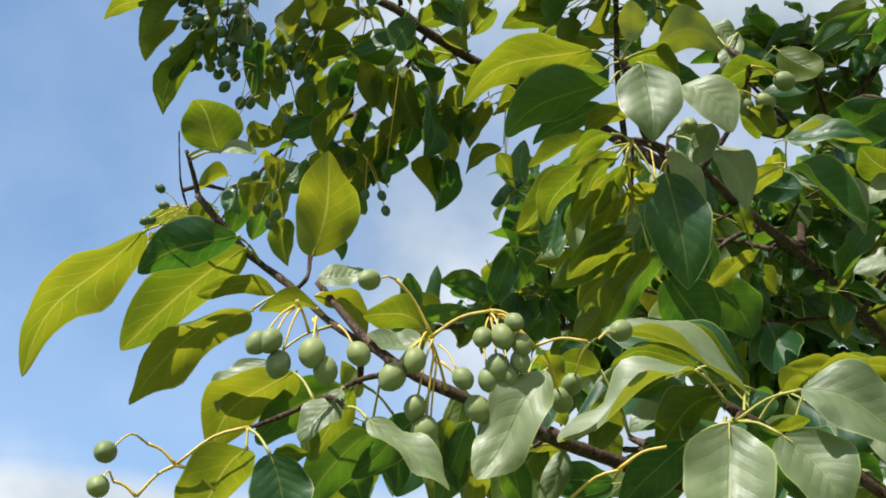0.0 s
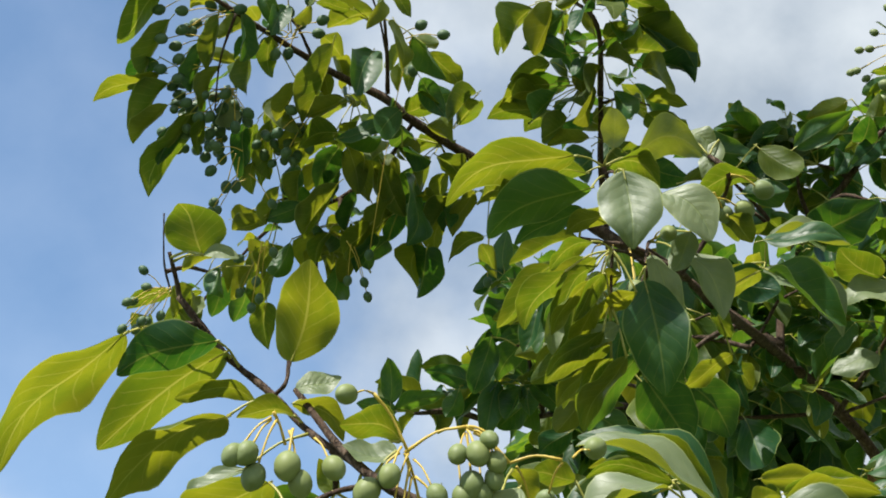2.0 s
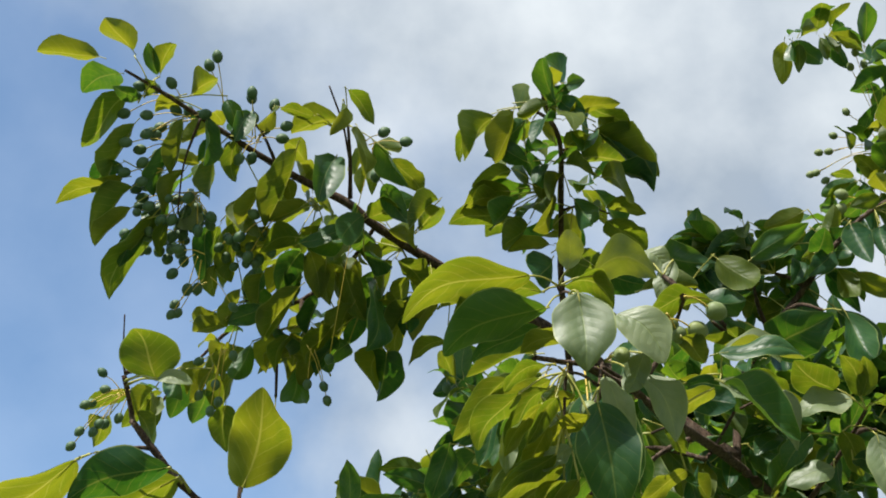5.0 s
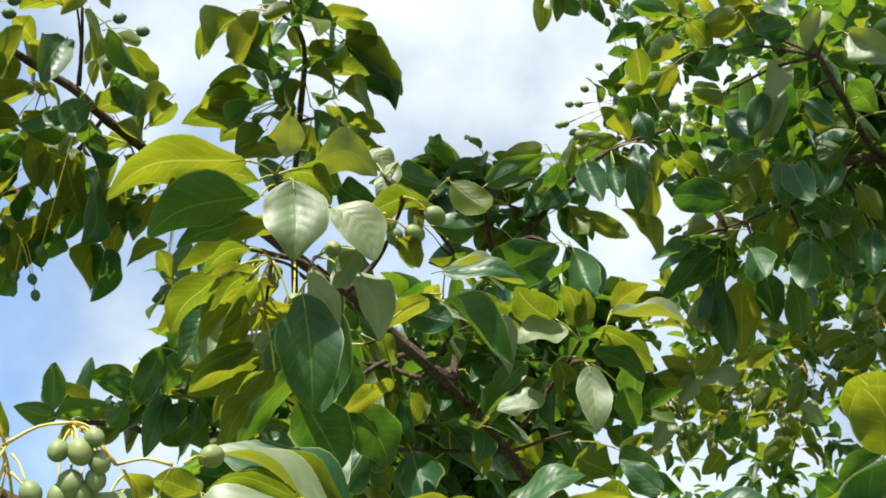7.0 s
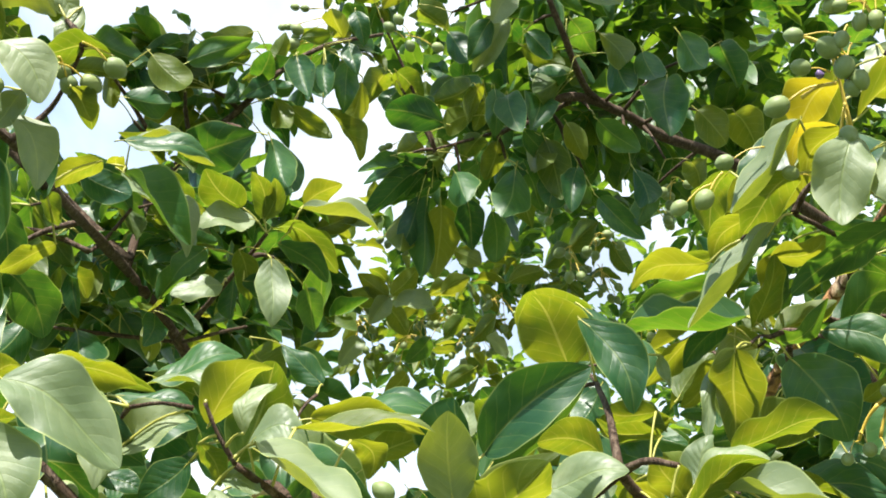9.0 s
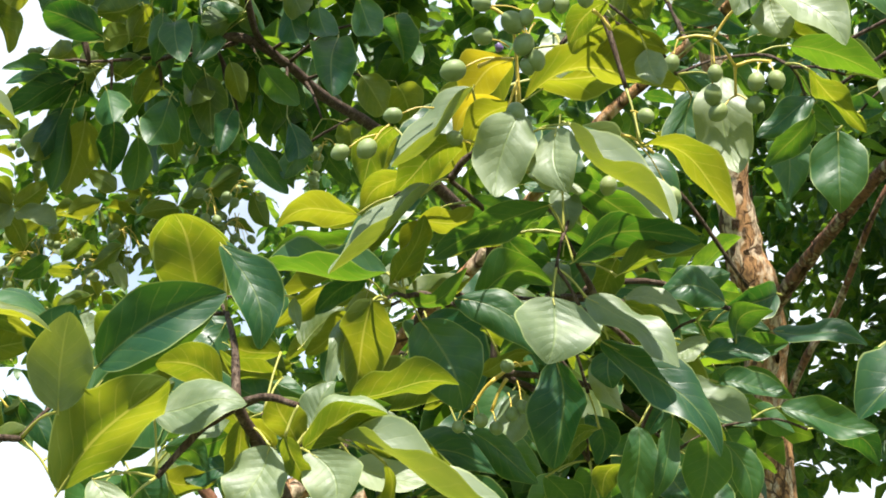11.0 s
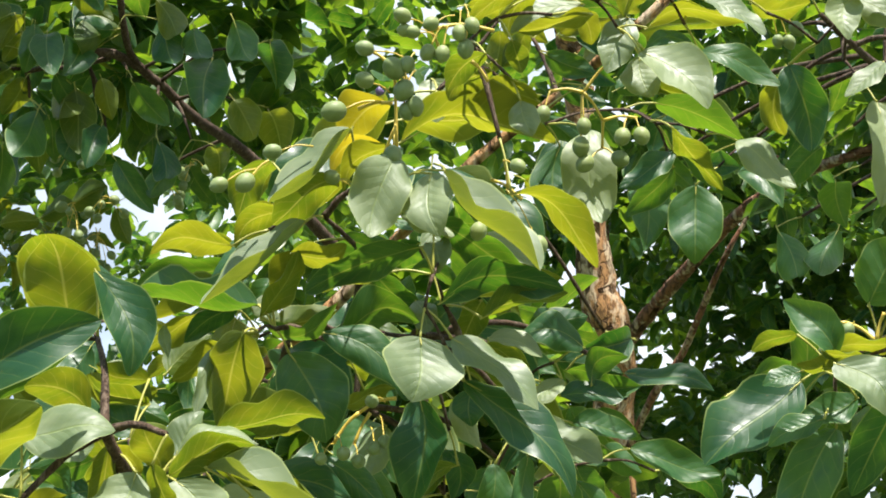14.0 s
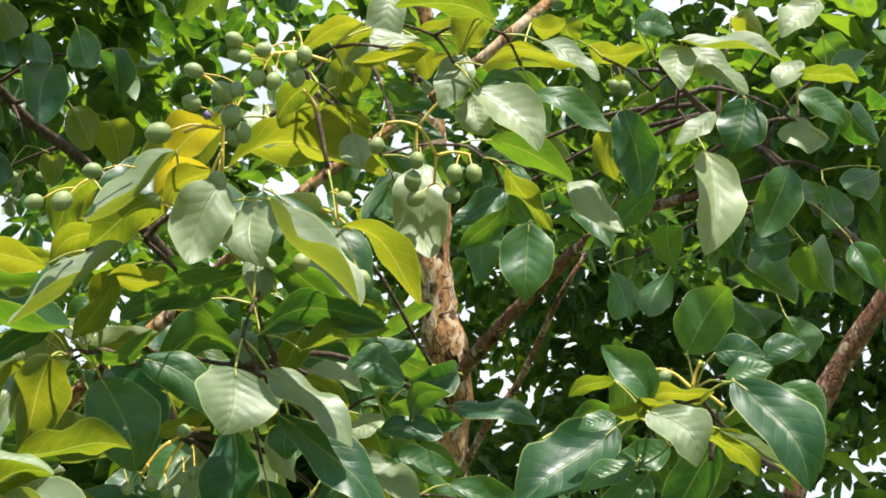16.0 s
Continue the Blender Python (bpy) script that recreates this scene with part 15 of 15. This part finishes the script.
stalk(left_branch, (0.504, 1.291, 2.323), (0.489, 1.287, 2.334), 0.0008, 0.1, 'leaf_stalk', PETIOLE)
stalk(left_branch, (0.499, 1.312, 2.315), (0.506, 1.278, 2.287), 0.0008, 0.1, 'leaf_stalk', PETIOLE)
stalk(left_branch, (0.525, 1.282, 2.325), (0.531, 1.262, 2.344), 0.0008, 0.1, 'leaf_stalk', PETIOLE)
stalk(left_branch, (0.504, 1.291, 2.323), (0.507, 1.280, 2.325), 0.0008, 0.1, 'leaf_stalk', PETIOLE)
stalk(left_branch, (0.487, 1.363, 2.299), (0.470, 1.321, 2.270), 0.0008, 0.1, 'leaf_stalk', PETIOLE)
stalk(left_branch, (0.504, 1.291, 2.323), (0.499, 1.288, 2.338), 0.0008, 0.1, 'leaf_stalk', PETIOLE)
stalk(left_branch, (0.504, 1.291, 2.323), (0.500, 1.287, 2.337), 0.0008, 0.1, 'leaf_stalk', PETIOLE)
stalk(left_branch, (0.372, 1.297, 2.324), (0.400, 1.298, 2.336), 0.0012, 0.08, 'shoot', TWIG)
stalk(left_branch, (0.400, 1.298, 2.336), (0.427, 1.299, 2.348), 0.0008, 0.1, 'leaf_stalk', PETIOLE)
stalk(left_branch, (0.400, 1.298, 2.336), (0.393, 1.317, 2.327), 0.0008, 0.1, 'leaf_stalk', PETIOLE)
stalk(left_branch, (0.525, 1.282, 2.325), (0.517, 1.290, 2.314), 0.0008, 0.1, 'leaf_stalk', PETIOLE)
stalk(left_branch, (0.494, 1.326, 2.305), (0.491, 1.319, 2.279), 0.0008, 0.1, 'leaf_stalk', PETIOLE)
stalk(left_branch, (0.494, 1.326, 2.305), (0.451, 1.321, 2.309), 0.0008, 0.1, 'leaf_stalk', PETIOLE)
stalk(left_branch, (0.499, 1.312, 2.315), (0.478, 1.298, 2.301), 0.0008, 0.1, 'leaf_stalk', PETIOLE)
stalk(left_branch, (0.525, 1.282, 2.325), (0.536, 1.292, 2.350), 0.0012, 0.08, 'shoot', TWIG)
stalk(left_branch, (0.536, 1.292, 2.350), (0.547, 1.301, 2.374), 0.0008, 0.1, 'leaf_stalk', PETIOLE)
stalk(left_branch, (0.134, 0.919, 2.101), (0.114, 0.882, 2.099), 0.0008, 0.1, 'leaf_stalk', PETIOLE)
stalk(left_branch, (0.134, 0.919, 2.101), (0.124, 0.870, 2.098), 0.0008, 0.1, 'leaf_stalk', PETIOLE)
stalk(left_branch, (0.134, 0.919, 2.101), (0.126, 0.911, 2.073), 0.0008, 0.1, 'leaf_stalk', PETIOLE)
stalk(left_branch, (0.134, 0.919, 2.101), (0.144, 0.925, 2.060), 0.0008, 0.1, 'leaf_stalk', PETIOLE)
stalk(left_branch, (0.134, 0.919, 2.101), (0.139, 0.922, 2.085), 0.0008, 0.1, 'leaf_stalk', PETIOLE)
stalk(left_branch, (0.166, 0.940, 2.147), (0.156, 0.958, 2.125), 0.0008, 0.1, 'leaf_stalk', PETIOLE)
stalk(left_branch, (0.249, 1.088, 2.195), (0.270, 1.129, 2.169), 0.0008, 0.1, 'leaf_stalk', PETIOLE)
stalk(left_branch, (0.249, 1.088, 2.195), (0.288, 1.069, 2.220), 0.0008, 0.1, 'leaf_stalk', PETIOLE)
stalk(left_branch, (0.282, 1.183, 2.242), (0.255, 1.197, 2.241), 0.0012, 0.08, 'shoot', TWIG)
stalk(left_branch, (0.255, 1.197, 2.241), (0.228, 1.210, 2.239), 0.0008, 0.1, 'leaf_stalk', PETIOLE)
stalk(left_branch, (0.250, 1.275, 2.235), (0.249, 1.257, 2.215), 0.0012, 0.08, 'shoot', TWIG)
stalk(left_branch, (0.249, 1.257, 2.215), (0.249, 1.238, 2.194), 0.0008, 0.1, 'leaf_stalk', PETIOLE)
stalk(left_branch, (0.224, 1.478, 2.312), (0.098, 1.424, 2.330), 0.0012, 0.08, 'shoot', TWIG)
stalk(left_branch, (0.098, 1.424, 2.330), (0.070, 1.412, 2.334), 0.0008, 0.1, 'leaf_stalk', PETIOLE)
stalk(left_branch, (0.098, 1.424, 2.330), (0.109, 1.429, 2.338), 0.0008, 0.1, 'leaf_stalk', PETIOLE)
leaf(near_branch, (-0.073, 0.867, 1.924), (-0.098, 0.860, 1.890), 0.021, -91, 3, 'g')
leaf(near_branch, (-0.070, 0.884, 1.929), (-0.097, 0.897, 1.891), 0.027, 53, 2, 'y')
leaf(near_branch, (-0.023, 0.899, 1.921), (-0.069, 0.911, 1.884), 0.030, 63, 0)
leaf(near_branch, (-0.058, 0.908, 1.914), (-0.102, 0.967, 1.879), 0.044, 36, 0, 'y')
leaf(near_branch, (-0.054, 0.829, 1.890), (-0.000, 0.823, 1.840), 0.032, 48, 1, 'g')
leaf(near_branch, (0.057, 0.839, 1.926), (0.016, 0.837, 1.857), 0.039, -91, 3, 'g')
leaf(near_branch, (0.062, 0.912, 1.905), (0.028, 0.906, 1.854), 0.037, 92, 3, 'y')
leaf(near_branch, (0.011, 0.915, 1.923), (-0.013, 0.936, 1.869), 0.026, 15, 2, 'y')
leaf(near_branch, (-0.004, 0.923, 1.928), (-0.017, 0.944, 1.894), 0.017, 8, 0, 'y')
leaf(near_branch, (0.015, 0.932, 1.904), (0.010, 0.952, 1.871), 0.020, 12, 1, 'y')
leaf(near_branch, (-0.045, 0.953, 1.941), (-0.041, 0.977, 1.892), 0.024, -9, 1)
leaf(near_branch, (0.039, 0.961, 1.919), (0.050, 0.985, 1.877), 0.024, -21, 0)
leaf(near_branch, (0.077, 0.944, 1.911), (0.060, 0.944, 1.871), 0.020, -88, 0, 'g')
leaf(near_branch, (-0.080, 0.960, 1.920), (-0.063, 0.957, 1.877), 0.029, -101, 0)
leaf(near_branch, (0.203, 0.935, 1.952), (0.107, 0.939, 2.003), 0.058, -56, 7, 'g')
leaf(near_branch, (0.193, 0.906, 1.938), (0.110, 0.910, 1.984), 0.039, 11, 7, 'y')
leaf(near_branch, (0.157, 0.890, 1.948), (0.070, 0.893, 1.899), 0.043, -74, 1, 'g')
leaf(near_branch, (0.157, 0.868, 1.937), (0.084, 0.890, 1.910), 0.034, 10, 4, 'y')
leaf(near_branch, (0.174, 0.949, 1.975), (0.116, 0.960, 1.985), 0.025, 11, 1, 'y')
leaf(near_branch, (0.185, 0.932, 1.947), (0.144, 0.956, 1.918), 0.031, 61, 3, 'y')
leaf(near_branch, (0.177, 0.870, 1.900), (0.154, 0.822, 1.803), 0.065, -17, 2, 'g')
leaf(near_branch, (0.155, 0.901, 1.902), (0.109, 0.928, 1.863), 0.036, 61, 0)
leaf(near_branch, (0.212, 0.941, 1.955), (0.224, 0.978, 1.947), 0.020, -8, 0)
leaf(near_branch, (0.224, 0.860, 1.919), (0.286, 0.828, 1.865), 0.049, 99, 1, 'g')
leaf(near_branch, (0.207, 0.859, 1.889), (0.221, 0.816, 1.824), 0.046, 44, 3, 'g')
leaf(near_branch, (0.194, 0.883, 1.906), (0.226, 0.898, 1.859), 0.024, -32, 2)
leaf(near_branch, (0.245, 0.917, 1.949), (0.311, 0.908, 1.954), 0.029, -25, 1, 'y')
leaf(near_branch, (0.224, 0.900, 1.936), (0.233, 0.881, 1.940), 0.016, -52, 3, 'y')
leaf(near_branch, (0.158, 0.955, 1.947), (0.127, 0.959, 1.933), 0.016, -109, 0, 'g')
leaf(near_branch, (0.115, 0.979, 1.972), (0.107, 1.017, 1.942), 0.027, 17, 0, 'y')
leaf(near_branch, (0.110, 0.955, 1.895), (0.060, 0.970, 1.896), 0.029, 70, 1)
leaf(near_branch, (0.102, 0.975, 1.984), (0.067, 1.002, 2.002), 0.025, 78, 0, 'y')
leaf(near_branch, (0.211, 0.913, 1.912), (0.239, 0.927, 1.928), 0.017, -88, 5, 'y')
leaf(near_branch, (0.186, 0.999, 1.940), (0.163, 1.006, 1.913), 0.022, 72, 0)
leaf(near_branch, (0.304, 0.983, 1.902), (0.281, 1.029, 1.889), 0.029, 53, 0, 'y')
leaf(near_branch, (0.289, 0.943, 1.921), (0.323, 0.961, 1.907), 0.025, -49, 0)
leaf(near_branch, (0.137, 1.008, 1.935), (0.113, 1.005, 1.900), 0.025, 96, 0, 'y')
leaf(left_branch, (0.221, 1.066, 2.262), (0.202, 1.059, 2.213), 0.024, -66, 0, 'g')
leaf(left_branch, (0.222, 1.090, 2.248), (0.248, 1.086, 2.182), 0.031, 86, 2, 'g')
leaf(left_branch, (0.186, 1.094, 2.228), (0.200, 1.106, 2.119), 0.060, -166, 2)
leaf(left_branch, (0.188, 1.074, 2.235), (0.214, 1.086, 2.172), 0.029, 111, 4)
leaf(left_branch, (0.137, 1.115, 2.279), (0.074, 1.139, 2.264), 0.028, -0, 2, 'y')
leaf(left_branch, (0.110, 1.119, 2.253), (0.062, 1.158, 2.208), 0.032, 5, 0, 'y')
leaf(left_branch, (0.123, 1.133, 2.254), (0.083, 1.159, 2.226), 0.023, 15, 1, 'y')
leaf(left_branch, (0.104, 1.131, 2.222), (0.083, 1.136, 2.172), 0.024, -75, 2, 'g')
leaf(left_branch, (0.134, 1.110, 2.240), (0.105, 1.125, 2.185), 0.026, -67, 4)
leaf(left_branch, (0.141, 1.125, 2.238), (0.121, 1.163, 2.188), 0.027, -7, 0, 'y')
leaf(left_branch, (0.178, 1.135, 2.237), (0.145, 1.159, 2.221), 0.022, 50, 2, 'y')
leaf(left_branch, (0.147, 1.167, 2.201), (0.094, 1.191, 2.169), 0.030, 57, 0, 'y')
leaf(left_branch, (0.155, 1.186, 2.193), (0.122, 1.217, 2.154), 0.025, 6, 1, 'y')
leaf(left_branch, (0.189, 1.200, 2.208), (0.152, 1.231, 2.173), 0.025, 50, 0)
leaf(left_branch, (0.269, 1.089, 2.292), (0.286, 1.120, 2.282), 0.019, -16, 0, 'y')
leaf(left_branch, (0.333, 1.208, 2.341), (0.414, 1.199, 2.332), 0.035, 64, 1)
leaf(left_branch, (0.337, 1.225, 2.312), (0.409, 1.220, 2.250), 0.039, 71, 4)
leaf(left_branch, (0.302, 1.235, 2.312), (0.346, 1.219, 2.285), 0.033, -65, 3)
leaf(left_branch, (0.207, 1.263, 2.210), (0.242, 1.236, 2.135), 0.051, -104, 0)
leaf(left_branch, (0.175, 1.206, 2.237), (0.172, 1.237, 2.210), 0.021, 14, 0)
leaf(left_branch, (0.144, 1.142, 2.272), (0.102, 1.162, 2.255), 0.020, 19, 6, 'y')
leaf(left_branch, (0.158, 1.134, 2.255), (0.133, 1.155, 2.240), 0.016, 48, 0, 'y')
leaf(near_branch, (0.013, 1.020, 1.954), (-0.006, 1.037, 1.911), 0.026, 46, 0, 'y')
leaf(near_branch, (0.082, 1.031, 1.961), (0.028, 1.052, 1.915), 0.036, 63, 0, 'y')
leaf(near_branch, (0.088, 1.052, 1.955), (0.042, 1.045, 1.908), 0.027, -57, 1, 'g')
leaf(near_branch, (0.058, 1.064, 1.927), (0.104, 1.056, 1.940), 0.023, -69, 0)
leaf(near_branch, (0.167, 0.995, 1.935), (0.126, 1.045, 1.910), 0.038, 51, 3)
leaf(near_branch, (0.151, 1.036, 1.974), (0.165, 1.009, 1.974), 0.023, 84, 0, 'g')
leaf(near_branch, (0.133, 1.048, 1.998), (0.109, 1.064, 2.025), 0.022, 93, 1, 'y')
leaf(near_branch, (0.214, 1.027, 2.011), (0.168, 1.033, 2.019), 0.027, 66, 1, 'y')
leaf(near_branch, (0.009, 1.037, 2.000), (-0.005, 1.054, 1.959), 0.023, 36, 0, 'y')
leaf(near_branch, (0.092, 1.047, 1.919), (0.129, 1.073, 1.912), 0.026, -59, 1)
leaf(near_branch, (0.113, 1.044, 1.968), (0.127, 1.073, 1.947), 0.023, -21, 0, 'y')
leaf(near_branch, (0.246, 0.975, 1.965), (0.255, 0.961, 1.933), 0.022, -124, 4, 'y')
leaf(near_branch, (0.278, 1.023, 1.940), (0.299, 0.995, 1.903), 0.031, -107, 0, 'y')
leaf(near_branch, (-0.026, 1.038, 1.953), (-0.043, 1.040, 1.914), 0.024, 82, 0)
leaf(near_branch, (-0.070, 1.037, 1.995), (-0.087, 1.026, 2.019), 0.018, 52, 1, 'y')
leaf(near_branch, (-0.103, 1.047, 1.917), (-0.069, 1.043, 1.937), 0.022, -67, 0, 'y')
leaf(left_branch, (0.148, 1.184, 2.299), (0.080, 1.221, 2.243), 0.040, 6, 1, 'y')
leaf(left_branch, (0.160, 1.199, 2.272), (0.101, 1.204, 2.206), 0.037, -54, 5, 'g')
leaf(left_branch, (0.171, 1.214, 2.245), (0.102, 1.246, 2.195), 0.037, 22, 1, 'y')
leaf(left_branch, (0.181, 1.219, 2.236), (0.132, 1.256, 2.172), 0.037, 1, 2, 'y')
leaf(left_branch, (0.194, 1.226, 2.217), (0.152, 1.258, 2.162), 0.032, 23, 2, 'y')
leaf(left_branch, (0.138, 1.190, 2.290), (0.088, 1.213, 2.257), 0.027, 11, 4, 'y')
leaf(left_branch, (0.245, 1.304, 2.238), (0.215, 1.287, 2.164), 0.047, 120, 2, 'y')
leaf(left_branch, (0.251, 1.287, 2.267), (0.293, 1.284, 2.219), 0.036, -69, 7, 'y')
leaf(left_branch, (0.272, 1.309, 2.307), (0.323, 1.324, 2.260), 0.030, -51, 2, 'y')
leaf(left_branch, (0.156, 1.300, 2.265), (0.127, 1.318, 2.232), 0.026, 52, 7, 'y')
leaf(left_branch, (0.221, 1.281, 2.287), (0.203, 1.305, 2.246), 0.028, 37, 0, 'y')
leaf(left_branch, (0.140, 1.265, 2.295), (0.116, 1.284, 2.264), 0.022, 46, 4, 'y')
leaf(left_branch, (0.178, 1.329, 2.243), (0.141, 1.342, 2.221), 0.026, 59, 7, 'y')
leaf(left_branch, (0.126, 1.340, 2.282), (0.092, 1.364, 2.285), 0.023, 60, 2, 'y')
